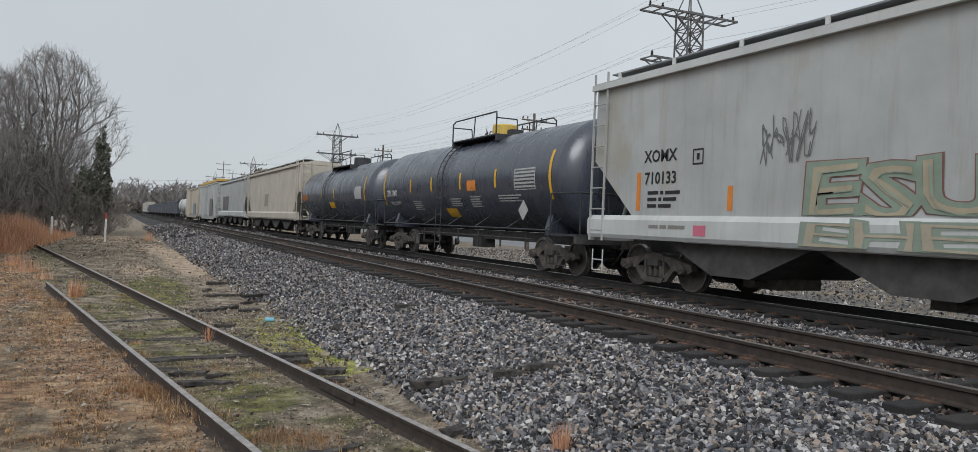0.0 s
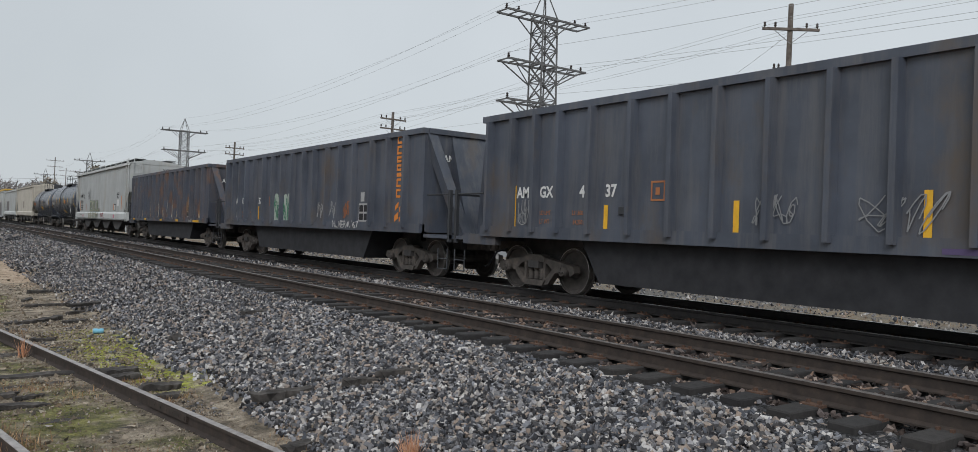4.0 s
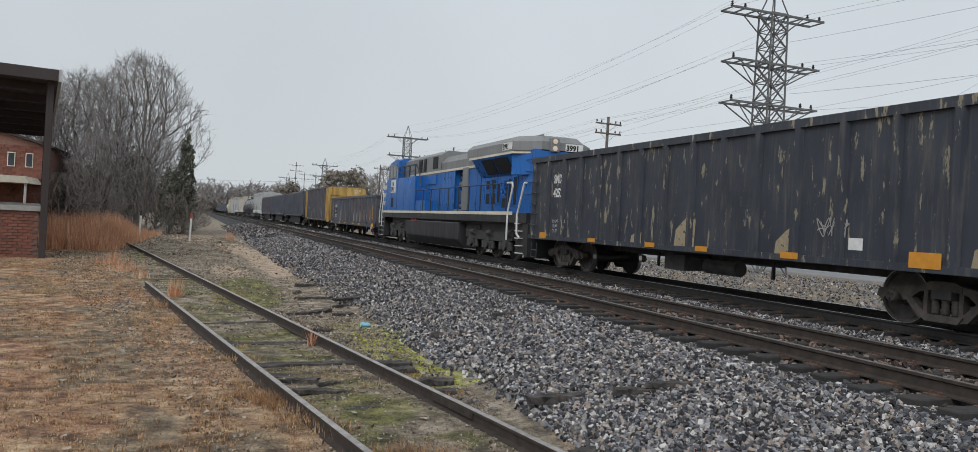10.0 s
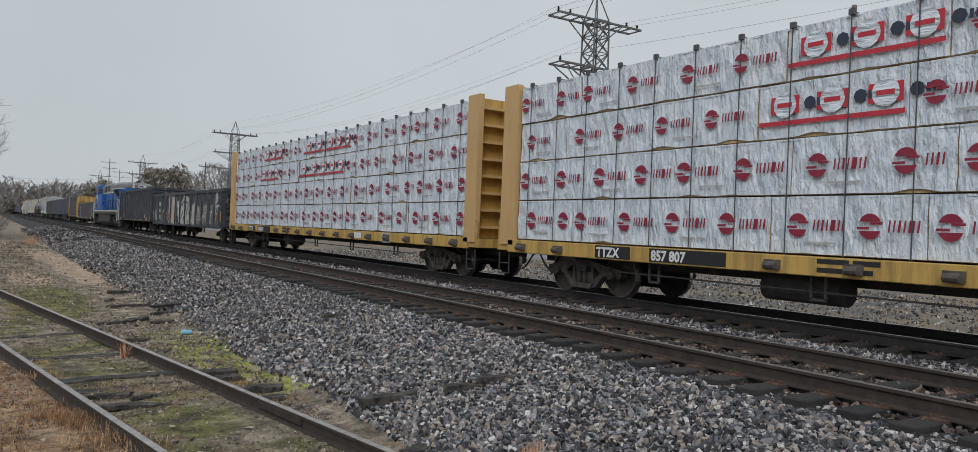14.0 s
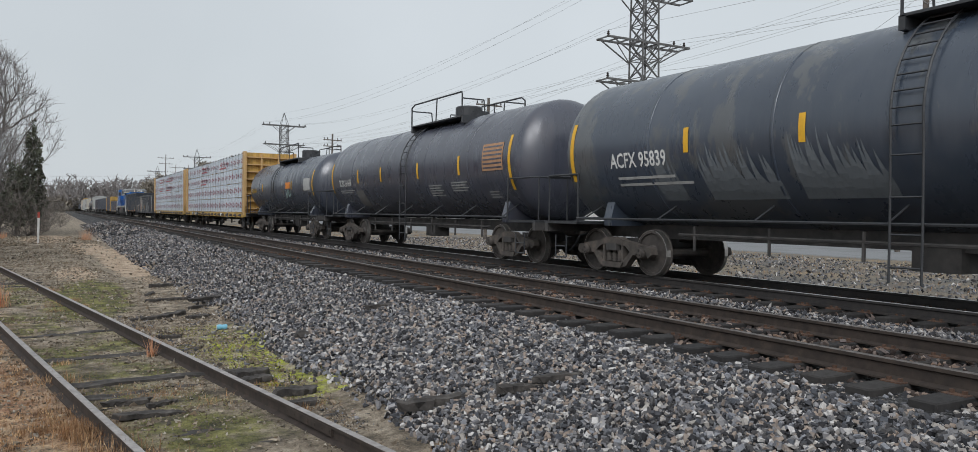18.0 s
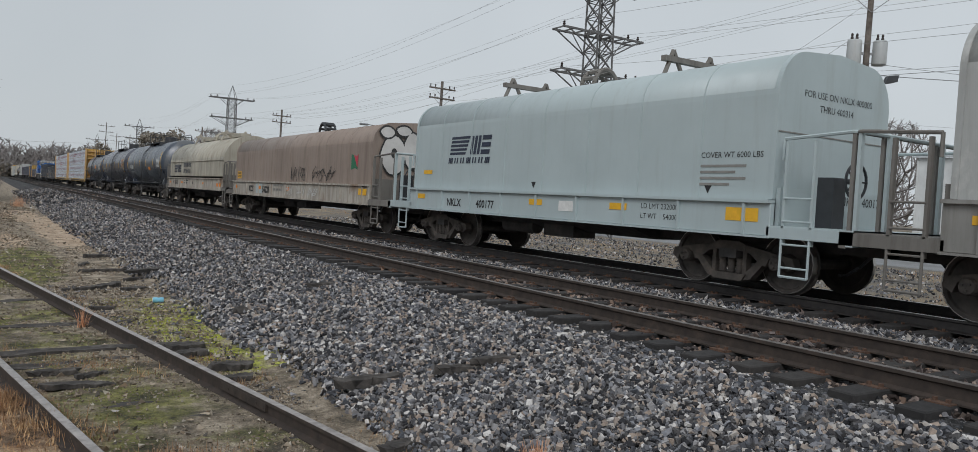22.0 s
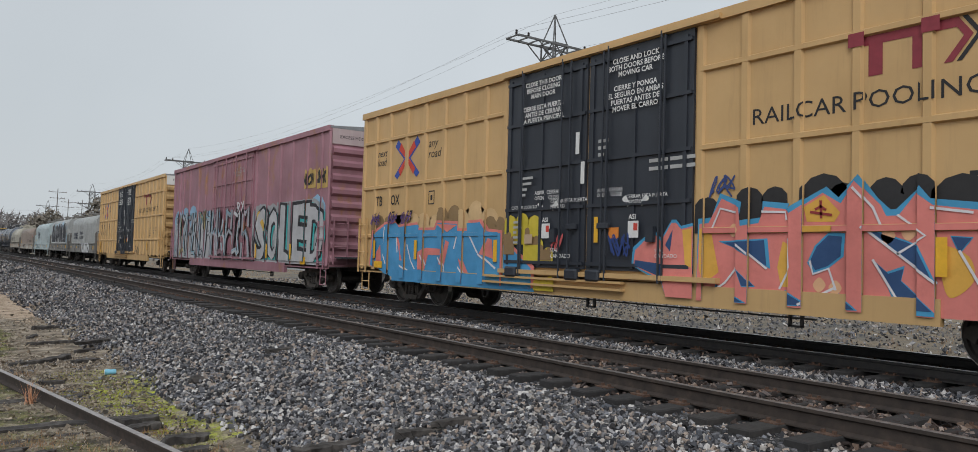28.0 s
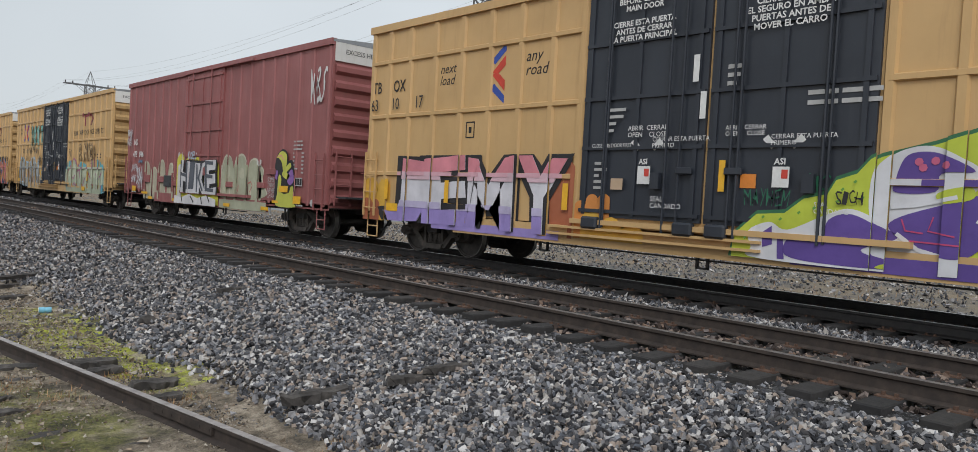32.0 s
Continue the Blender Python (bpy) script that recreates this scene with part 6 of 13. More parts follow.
for q in ([(9.4, 2.1), (10.8, 2.3), (12.1, 2.05), (12.1, 1.97), (10.8, 2.2), (9.4, 2.02)], [(9.35, 1.3), (10.2, 1.9), (10.3, 1.84), (9.45, 1.22)], [(10.3, 1.0), (11.3, 1.95), (11.4, 1.88), (10.42, 0.94)], [(11.3, 1.0), (12.2, 1.75), (12.25, 1.66), (11.42, 0.94)]):
    sprayed(car, h, -1.5, [swoosh(q)], (0.06, 0.06, 0.06), 2, pr, 0.096, "dark stroke on the pale shape", 0.84)
for i, (u, w) in enumerate(((12.5, 1.0), (13.8, 1.0), (15.0, 1.2), (17.0, 1.6))):
    backing(car, h, -1.5, u, 0.9, w, 1.3 - 0.2 * (i % 2), (0.5, 0.48, 0.44) if i == 0 else (0.10, 0.10, 0.10), 30 + i, pr, 0.096, 3)
    scrawl(car, h, -1.5, u, 0.95, w, 1.1, (0.6, 0.59, 0.56), 97 + i, 4, 0.03)
flat(car, [[(0.33 * math.cos(i * 0.785) + 0.3, 0.33 * math.sin(i * 0.785) + 0.32) for i in range(8)], rect(0.0, -0.05, 0.14, 0.3), rect(0.1, -0.2, 0.8, 0.14)], M["greywhite"], SIDE, -1.51, h - 18.1, 2.1, "emblem", "white round emblem")
ladder(car, -1.6, -h + 0.1, -h + 0.5, 0.9, 2.6, 6, M["dark_steel"], stiles=False)
for s in (-1, 1):
    step(car, -1.5, s * (h - 0.35), M["dark_steel"])
trucks(car, (h - 2.0, -h + 2.0))
ends(car, h, 0.6)
brake_rig(car, h)


# ---- locomotive ----
car, h = freight_car("diesel_locomotive", -93.3, -114.7, "bright blue diesel locomotive with grey roof and cream stripes", "locomotive")


def Y(u):
    return h - u


loco = car
W = 1.5
part("frame", box(B(), -1.5, 1.5, Y(21.2), Y(0.25), 1.36, 1.62), M["loco_black"], car)
for s in (-1, 1):
    part("deck_stripe", box(B(), s * 1.515 - 0.008, s * 1.515 + 0.008, Y(20.0), Y(0.3), 1.62, 1.74), M["stripe"], car, "cream edge stripe")
part("deck", box(B(), -1.5, 1.5, Y(21.2), Y(0.25), 1.62, 1.70), M["loco_black"], car)
# nose and cab
nose = [(Y(0.12), 1.72), (Y(3.4), 1.72), (Y(3.4), 4.50), (Y(2.9), 4.58), (Y(1.45), 4.40), (Y(1.12), 3.55), (Y(0.15), 3.05)]
part("cab", prism(B(), nose, "x", -1.46, 1.46), M["blue"], car)
part("cab_roof", prism(B(), [(-1.47, 4.36), (-1.2, 4.62), (1.2, 4.62), (1.47, 4.36)], "y", Y(3.42), Y(1.55)), M["blue"], car)
for i, z in enumerate((2.95, 2.50, 2.05)):
    flat(car, [[(0, 0), (0.62 - 0.1 * i, 0), (0.78 - 0.1 * i, 0.24), (0, 0.24)]], M["stripe"], SIDE, -1.466, Y(0.16), z, "nose_stripe", "pale slanted nose stripe")
    flat(car, [rect(0, 0, 2.6, 0.24)], M["stripe"], Matrix(((-1, 0, 0, 0), (0, 0, 1, 0), (0, 1, 0, 0), (0, 0, 0, 1))), 1.3, Y(0.11), z, "nose_stripe", "pale nose stripe")
flat(car, [rect(0, 0, 1.12, 0.72)], M["white"], SIDE, -1.467, Y(1.86), 2.73, "number_board", "white number board")
write(car, "NS", SIDE, -1.472, Y(2.2), 3.14, 0.28, M["ink"], weight=0.012)
write(car, "3991", SIDE, -1.472, Y(1.92), 2.79, 0.40, M["ink"], weight=0.016, wide=0.92)
for u0, u1 in ((1.62, 2.2), (2.3, 2.86)):
    bm = box(B(), -1.475, -1.455, Y(u1), Y(u0), 3.62, 4.22)
    part("cab_window", bm, M["glass"], car, "dark cab window pane")
bm = B()
for a, b2, c, d in ((1.52, 2.96, 4.22, 4.3), (1.52, 2.96, 3.54, 3.62), (1.52, 1.62, 3.6, 4.25), (2.2, 2.3, 3.6, 4.25), (2.86, 2.96, 3.6, 4.25)):
    box(bm, -1.485, -1.45, Y(b2), Y(a), c, d)
part("window_frame", bm, M["loco_grey"], car, "pale metal window frame")
flat(car, [rect(0, 0, 0.34, 0.6)], M["glass"], SIDE, -1.467, Y(3.02), 3.5, "cab_window", "small rear cab window")
flat(car, [rect(0, 0, 0.5, 0.5)], M["grille"], SIDE, -1.467, Y(2.0), 1.95, "grille", "dark grille")
part("number_light", box(B(), -0.3, 0.3, Y(1.35), Y(1.2), 3.7, 3.95), M["glass"], car)
for q in (2.0, 3.35):
    part("panel_seam", box(B(), -1.468, -1.458, Y(q) - 0.008, Y(q) + 0.008, 1.75, 3.5), M["loco_black"], car)
part("rear_cab_rail", pipe(B(), [(-1.47, Y(3.35), 4.05), (-1.47, Y(6.6), 4.05)], 0.022), M["dark_steel"], car)
# auxiliary cab with inverter cabinet
part("inverter_cabinet", box(B(), -1.46, 1.46, Y(6.95), Y(3.4), 1.72, 3.5), M["blue"], car)
flat(car, [[(0, 0), (1.0, 0), (0.5, -0.62)], [(1.0, 0), (2.0, 0), (1.5, -0.62)]], spray((0.05, 0.18, 0.52)), SIDE, -1.466, Y(4.6), 3.42, "faded_patch", "paler blue pointed patches")
for z in (2.1,):
    part("panel_edge", box(B(), -1.475, -1.45, Y(6.8), Y(3.45), z, z + 0.05), M["blue"], car)
bm = pipe(B(), [(-1.44, Y(3.3), 4.1), (-1.44, Y(7.0), 4.1), (-1.44, Y(7.6), 3.6), (-1.44, Y(8.0), 2.95), (-1.44, Y(8.9), 2.95), (-1.44, Y(8.9), 2.75)], 0.026)
pipe(bm, [(-1.44, Y(3.3), 3.78), (-1.44, Y(6.8), 3.78)], 0.022)
for u in (4.6, 5.7, 6.8):
    box(bm, -1.47, -1.41, Y(u) - 0.04, Y(u) + 0.04, 3.5, 4.1)
part("cabinet_railing", bm, M["dark_steel"], car)
part("roof_box", prism(B(), [(-1.05, 3.5), (-1.05, 4.42), (-0.75, 4.62), (0.75, 4.62), (1.05, 4.42), (1.05, 3.5)], "y", Y(10.0), Y(3.4)), M["loco_grey"], car, "grey roof blower housing")
for u0, u1 in ((6.1, 6.7), (7.05, 7.45)):
    part("louvre_frame", box(B(), -1.075, -1.04, Y(u1), Y(u0), 3.72, 4.35), M["grille"], car)
    bm = B()
    for i in range(6):
        box(bm, -1.10, -1.06, Y(u1), Y(u0), 3.74 + i * 0.1, 3.80 + i * 0.1)
    part("louvre", bm, M["loco_black"], car)
part("screen", box(B(), -1.075, -1.04, Y(9.4), Y(8.6), 3.8, 4.35), M["grille"], car)
for s in (-1, 1):
    part("hood_stripe", box(B(), s * 1.07 - 0.012, s * 1.07 + 0.012, Y(15.4), Y(4.4), 3.56, 3.66), M["stripe"], car, "cream hood stripe")
# engine hood with doors
part("engine_hood", box(B(), -1.04, 1.04, Y(12.05), Y(6.95), 1.72, 3.95), M["blue"], car)
part("engine_hood", box(B(), -1.04, 1.04, Y(15.6), Y(13.2), 1.72, 3.95), M["blue"], car)
part("engine_block", box(B(), -0.5, 1.04, Y(13.2), Y(12.05), 1.72, 3.95), M["grille"], car, "dark engine block in the open bay")
part("hood_roof", prism(B(), [(-1.05, 3.66), (-1.05, 4.0), (-0.8, 4.3), (0.8, 4.3), (1.05, 4.0), (1.05, 3.66)], "y", Y(15.6), Y(9.9)), M["loco_grey"], car)
for i in range(12):
    u = 9.75 + i * 0.48
    if 11.7 < u < 14.1:
        continue
    part("hood_door", box(B(), -1.065, -1.035, Y(u + 0.45), Y(u), 1.82, 3.52), M["blue"], car)
    part("door_latch", box(B(), -1.085, -1.06, Y(u + 0.4), Y(u + 0.34), 2.0 + 1.2 * (i % 2), 2.1 + 1.2 * (i % 2)), M["loco_black"], car)
part("bay_frame", box(B(), -1.06, -1.03, Y(13.2), Y(12.05), 3.55, 3.66), M["blue"], car)
part("bay_sill", box(B(), -1.06, -0.5, Y(13.2), Y(12.05), 1.72, 1.84), M["loco_grey"], car)
bm = B()
for z, q in ((2.0, 0.09), (2.95, 0.13), (3.25, 0.08), (3.45, 0.06)):
    rod(bm, (-0.72, Y(13.18), z), (-0.72, Y(12.08), z), q, 10)
for i in range(4):
    turn(bm, [(Y(13.1 - i * 0.28), 0.15), (Y(13.02 - i * 0.28), 0.15)], "y", (-0.72, 0, 2.95), 10)
part("engine_pipes", bm, M["steel"], car, "grey lagged engine pipes")
bm = B()
for i in range(12):
    rod(bm, (-0.8, Y(13.15 - i * 0.09), 2.2), (-0.8, Y(13.15 - i * 0.09), 2.65), 0.009, 4)
for i in range(5):
    rod(bm, (-0.8, Y(13.18), 2.2 + i * 0.11), (-0.8, Y(12.08), 2.2 + i * 0.11), 0.009, 4)
part("guard_mesh", bm, M["steel"], car)
part("open_door", box(B(), -1.09, -1.05, Y(13.95), Y(13.22), 1.8, 3.62), M["loco_grey"], car, "grey open hood door")
part("exhaust_stack", box(B(), -0.3, 0.3, Y(15.1), Y(14.5), 4.3, 4.42), M["loco_black"], car)
for q in (14.75, 15.1, 15.4):
    part("horn", rod(B(), (-0.5, Y(q), 4.45), (-0.5, Y(q - 0.3), 4.45), 0.09, 10, 0.05), M["loco_black"], car)
part("tool_box", box(B(), -1.46, -1.05, Y(8.9), Y(7.2), 1.76, 2.25), M["blue"], car)
part("air_filter_box", box(B(), -1.1, -1.03, Y(9.3), Y(7.9), 3.05, 3.5), M["blue"], car)
# radiator section, wide at the roof
part("radiator_hood", box(B(), -1.04, 1.04, Y(19.4), Y(15.6), 1.72, 3.1), M["blue"], car)
rad = [(-1.04, 3.08), (-1.06, 3.1), (-1.5, 3.78), (1.5, 3.78), (1.06, 3.1), (1.04, 3.08)]
part("radiator_flare", prism(B(), rad, "y", Y(19.5), Y(15.5)), M["blue"], car)
bm = B()
plan = [(-1.5, Y(14.9)), (-1.5, Y(19.75)), (-0.8, Y(20.6)), (0.8, Y(20.6)), (1.5, Y(19.75)), (1.5, Y(14.9))]
low, mid = ([bm.verts.new((a, c, z)) for a, c in plan] for z in (3.88, 4.2))
up = [bm.verts.new((a * 0.8, c + (0.25 if c < 0 else -0.1), 4.42)) for a, c in plan]
bm.faces.new(low[::-1]), bm.faces.new(up)
for p, q in ((low, mid), (mid, up)):
    for i in range(6):
        bm.faces.new((p[i], p[(i + 1) % 6], q[(i + 1) % 6], q[i]))
bmesh.ops.recalc_face_normals(bm, faces=bm.faces[:])
part("radiator_roof", bm, M["loco_grey"], car, "grey overhanging radiator roof")
part("roof_grab", pipe(B(), [(-0.3, Y(18.6), 4.42), (-0.3, Y(18.6), 4.55), (-0.3, Y(19.6), 4.55), (-0.3, Y(19.6), 4.42)], 0.02), M["loco_grey"], car)
part("roof_stripe", prism(B(), [(-1.49, Y(15.1)), (-1.49, Y(19.7)), (-0.8, Y(20.5)), (0.8, Y(20.5)), (1.49, Y(19.7)), (1.49, Y(15.1))], "z", 3.78, 3.885), M["stripe"], car, "cream stripe under the radiator roof")
for u0, u1 in ((16.5, 17.6), (17.75, 19.1)):
    q = [(-1.10, 3.17), (-1.14, 3.17), (-1.47, 3.7), (-1.43, 3.7)]
    part("radiator_screen", prism(B(), [(a - 0.02, z) for a, z in q], "y", Y(u1), Y(u0)), M["grille"], car, "dark slanted radiator screen")
for u0, u1, z0, z1 in ((16.15, 16.55, 2.62, 2.95), (16.75, 17.2, 2.62, 2.98), (16.15, 16.55, 2.05, 2.45), (16.75, 17.2, 2.05, 2.45), (17.35, 17.65, 2.1, 2.85), (17.85, 18.3, 1.9, 2.25), (18.45, 18.75, 2.0, 2.95), (18.95, 19.25, 2.0, 3.0)):
    part("grille", box(B(), -1.06, -1.03, Y(u1), Y(u0), z0, z1), M["grille"], car, "dark ventilation grille")
    fr = B()
    for a0, a1, b0, b1 in ((u0 - 0.04, u1 + 0.04, z1, z1 + 0.04), (u0 - 0.04, u1 + 0.04, z0 - 0.04, z0), (u0 - 0.04, u0, z0, z1), (u1, u1 + 0.04, z0, z1)):
        box(fr, -1.075, -1.035, Y(a1), Y(a0), b0, b1)
    part("grille_frame", fr, M["blue"], car)
bm = turn(B(), [(-1.12, 0.05), (-1.115, 0.06), (-1.06, 0.06)], "x", (0, Y(18.05), 2.65), 10)
for i in range(6):
    a = i * 1.047
    rod(bm, (-1.1, Y(18.05), 2.65), (-1.08, Y(18.05) + 0.27 * math.cos(a), 2.65 + 0.27 * math.sin(a)), 0.035)
for i in range(16):
    a, c = i * 0.393, (i + 1) * 0.393
    rod(bm, (-1.08, Y(18.05) + 0.29 * math.cos(a), 2.65 + 0.29 * math.sin(a)), (-1.08, Y(18.05) + 0.29 * math.cos(c), 2.65 + 0.29 * math.sin(c)), 0.02, 5)
part("hand_brake_wheel", bm, M["blue"], car)
part("rear_hood", box(B(), -1.04, 1.04, Y(20.6), Y(19.4), 1.72, 3.92), M["blue"], car)
part("rear_flare", prism(B(), [(-1.42, Y(19.5)), (-0.95, Y(20.45)), (0.95, Y(20.45)), (1.42, Y(19.5))], "z", 3.05, 3.79), M["blue"], car)
for i in range(4):
    grab(car, -1.12, Y(20.45), Y(19.75), 2.35 + i * 0.4, M["dark_steel"])
flat(car, [rect(0, 0, 0.92, 0.26)], M["white"], SIDE, -1.506, Y(18.75), 3.93, "number_board", "white number board")
write(car, "3991", SIDE, -1.512, Y(18.8), 3.96, 0.27, M["ink"], weight=0.014)
flat(car, [rect(0, 0, 0.68, 0.26)], M["white"], REAR, 0.1, Y(20.606), 3.92, "number_board", "white number board")
write(car, "3991", REAR, 0.13, Y(20.612), 3.95, 0.25, M["ink"], weight=0.012)
part("headlight_box", box(B(), -0.5, -0.16, Y(20.68), Y(20.5), 3.86, 4.32), M["loco_grey"], car)
lamp_glow, ln, ll, lb = nodes("headlight_glow")
lb.inputs["Base Color"].default_value = (0.6, 0.52, 0.42, 1)
lb.inputs["Emission Color"].default_value, lb.inputs["Emission Strength"].default_value = (1.0, 0.7, 0.5, 1), 0.15
for z in (3.97, 4.21):
    part("headlight", turn(B(), [(Y(20.715), 0.0), (Y(20.705), 0.085), (Y(20.66), 0.095)], "y", (-0.33, 0, z), 14), lamp_glow, car, "glowing round headlight")
# walkway railing
rails = B()
pipe(rails, [(-1.46, Y(7.0), 2.75), (-1.46, Y(19.4), 2.75)], 0.024)
for i in range(10):
    u = 7.2 + i * 1.34
    box(rails, -1.48, -1.44, Y(u) - 0.025, Y(u) + 0.025, 1.7, 2.75)
pipe(rails, [(1.46, Y(7.0), 2.75), (1.46, Y(19.4), 2.75)], 0.024)
part("walkway_railing", rails, M["dark_steel"], car)
wr = pipe(B(), [(-1.5, Y(19.4), 2.75), (-1.5, Y(19.85), 2.75), (-1.52, Y(19.95), 2.6), (-1.52, Y(19.6), 1.7), (-1.52, Y(19.6), 0.75)], 0.035)
part("rear_step_rail", wr, M["whiterail"], car, "white bent handrail")
part("rear_step_rail", pipe(B(), [(-1.5, Y(21.1), 2.7), (-1.5, Y(20.9), 2.7), (-1.52, Y(20.45), 1.6), (-1.52, Y(20.5), 0.98), (-1.52, Y(20.75), 0.85)], 0.035), M["whiterail"], car, "white bent handrail")
part("front_step_rail", pipe(B(), [(-1.5, Y(0.3), 2.62), (-1.5, Y(0.3), 2.4), (-1.52, Y(0.2), 1.7), (-1.52, Y(0.18), 0.85)], 0.028), M["whiterail"], car, "white bent handrail")
part("front_step_rail", pipe(B(), [(-1.5, Y(-0.2), 2.62), (-1.5, Y(-0.24), 2.3), (-1.52, Y(-0.43), 1.6), (-1.52, Y(-0.45), 1.1), (-1.52, Y(-0.36), 1.02)], 0.028), M["whiterail"], car, "white bent handrail")
for s, base in ((1, Y(-0.1)), (-1, Y(20.5))):
    for q in (-1, 1):
        part("step_well", prism(B(), [(base - 0.42, 1.62), (base + 0.42, 1.62), (base + 0.44, 0.3), (base - 0.40, 0.3)], "x", q * 1.2 - 0.16, q * 1.2 + 0.16), M["loco_black"], car)
    for i in range(5):
        part("step_tread", box(B(), -1.50, -1.12, base - s * 0.03 - 0.2 - s * 0.04 * (i - 2), base - s * 0.03 + 0.2 - s * 0.04 * (i - 2), 0.32 + i * 0.25, 0.35 + i * 0.25), M["whiterail"], car, "white edged step")
    part("pilot", prism(B(), [(base + s * 0.35, 1.5), (base + s * 0.75, 1.35), (base + s * 0.8, 0.25), (base + s * 0.55, 0.2)], "x", -1.45, 1.45), M["loco_black"], car)
bm = B()
for q in (-0.9, 0.9):
    for d in (-0.25, 0.0):
        box(bm, q - 0.05 + d * 0.4, q + 0.05 + d * 0.4, Y(-0.5) - 0.05, Y(-0.5) + 0.05, 1.6, 2.75)
part("front_platform_posts", bm, M["loco_black"], car)
part("front_railing", pipe(B(), [(-0.9, Y(-0.5), 2.6), (0.9, Y(-0.5), 2.6), (1.4, Y(0.1), 2.6)], 0.025), M["dark_steel"], car)
# tank and trucks
M["loco_truck"] = speckled("sooty_truck_casting", [(0.3, (0.032, 0.032, 0.033)), (0.6, (0.062, 0.060, 0.058)), (0.8, (0.10, 0.092, 0.084))], 5, 0.75, 0.15)
tank = [(-1.5, 1.27), (-1.5, 0.55), (-1.2, 0.2), (1.2, 0.2), (1.5, 0.55), (1.5, 1.27)]
part("exhaust_stack", bevel(box(B(), -0.3, 0.3, Y(14.45), Y(13.75), 4.05, 4.48), 0.03), M["loco_grey"], car)
part("underframe", box(B(), -1.15, 1.15, Y(20.3), Y(1.4), 0.98, 1.5), M["loco_black"], car)
part("air_reservoir", rod(B(), (-1.0, Y(13.6), 1.1), (-1.0, Y(6.4), 1.1), 0.17, 14), M["loco_black"], car)
part("fuel_tank", bevel(prism(B(), tank, "y", Y(14.2), Y(5.75)), 0.03), M["loco_black"], car)
flat(car, [rect(0, 0, 0.07, 0.4)], spray((0.35, 0.03, 0.03)), SIDE, -1.506, Y(8.65), 0.72, "fuel_gauge", "red framed sight gauge")
part("filler_cap", rod(B(), (-1.4, Y(7.45), 1.28), (-1.5, Y(7.45), 1.28), 0.08, 10), spray((0.5, 0.03, 0.03)), car, "red filler cap")
part("emergency_button", box(B(), -1.5, -1.4, Y(6.9), Y(6.75), 1.25, 1.35), spray((0.5, 0.03, 0.03)), car, "red fuel cut-off box")
part("air_reservoir", rod(B(), (-1.0, Y(14.5), 1.1), (-1.0, Y(16.0), 1.1), 0.2, 14), M["loco_black"], car)
for yc in (Y(3.6), Y(16.9)):
    for s in (-1, 1):
        fr = B()
        top = [(yc - 2.55, 0.95), (yc - 2.4, 1.08), (yc - 0.9, 1.0), (yc + 0.9, 1.0), (yc + 2.4, 1.08), (yc + 2.55, 0.95), (yc + 2.5, 0.72), (yc + 1.2, 0.66), (yc - 1.2, 0.66), (yc - 2.5, 0.72)]
        prism(fr, top, "x", s * 1.12 - 0.09, s * 1.12 + 0.09)
        for a in (-1.85, 0.0, 1.85):
            prism(fr, [(yc + a - 0.36, 0.72), (yc + a + 0.36, 0.72), (yc + a + 0.30, 0.3), (yc + a - 0.30, 0.3)], "x", s * 1.12 - 0.06, s * 1.12 + 0.08)
            rod(fr, (s * 1.1, yc + a, 0.533), (s * 1.27, yc + a, 0.533), 0.19, 14)
            rod(fr, (s * 1.24, yc + a - 0.6, 0.95), (s * 1.24, yc + a - 0.15, 0.95), 0.11, 10)
        part("truck_frame", fr, M["loco_truck"], car)
        for a in (-2.28, -1.3, -0.5, 0.5, 1.3, 2.28):
            part("coil_spring", turn(B(), [(0.34 + i * 0.028, 0.1 if i % 2 else 0.08) for i in range(12)], "z", (s * 1.14, yc + a, 0), 10), M["loco_truck"], car, smooth=True)
    part("truck_bolster", box(B(), -1.0, 1.0, yc - 2.2, yc + 2.2, 0.75, 1.2), M["under"], car)
    for a in (-1.85, 0.0, 1.85):
        wheelset(car, yc + a, 0.533)
ends(car, h, 0.75)

# ---- centre-beam flat cars with wrapped lumber ----
m, n, l, b = nodes("white_lumber_wrap")
f = noise_node(n, l, 2.2, 6, (1.0, 2.2, 0.9), 0.65)
g = noise_node(n, l, 1.0, 4, (4, 9, 3))
col = ramp_node(n, l, g, [(0.38, (0.58, 0.66, 0.74)), (0.62, (0.76, 0.81, 0.86))])
l.new(col, b.inputs["Base Color"])
b.inputs["Roughness"].default_value = 0.38
f2 = noise_node(n, l, 1.0, 3, (1, 9, 3.2), 0.5)
ff = n.new("ShaderNodeMath"); ff.operation = "MULTIPLY_ADD"
l.new(f2, ff.inputs[0]); ff.inputs[1].default_value = 0.8; l.new(f, ff.inputs[2])
bump_node(n, l, b, ff.outputs[0], 1.0, 0.11)
M["wrap"] = m
M["lumber"] = speckled("sawn_lumber_edges", [(0.3, (0.42, 0.28, 0.13)), (0.7, (0.62, 0.45, 0.24))], 14, 0.8, 0.2)
M["logo"] = plain("dark_red_print", (0.26, 0.018, 0.045), 0.5)
M["logo2"] = plain("bright_red_print", (0.50, 0.03, 0.05), 0.5)
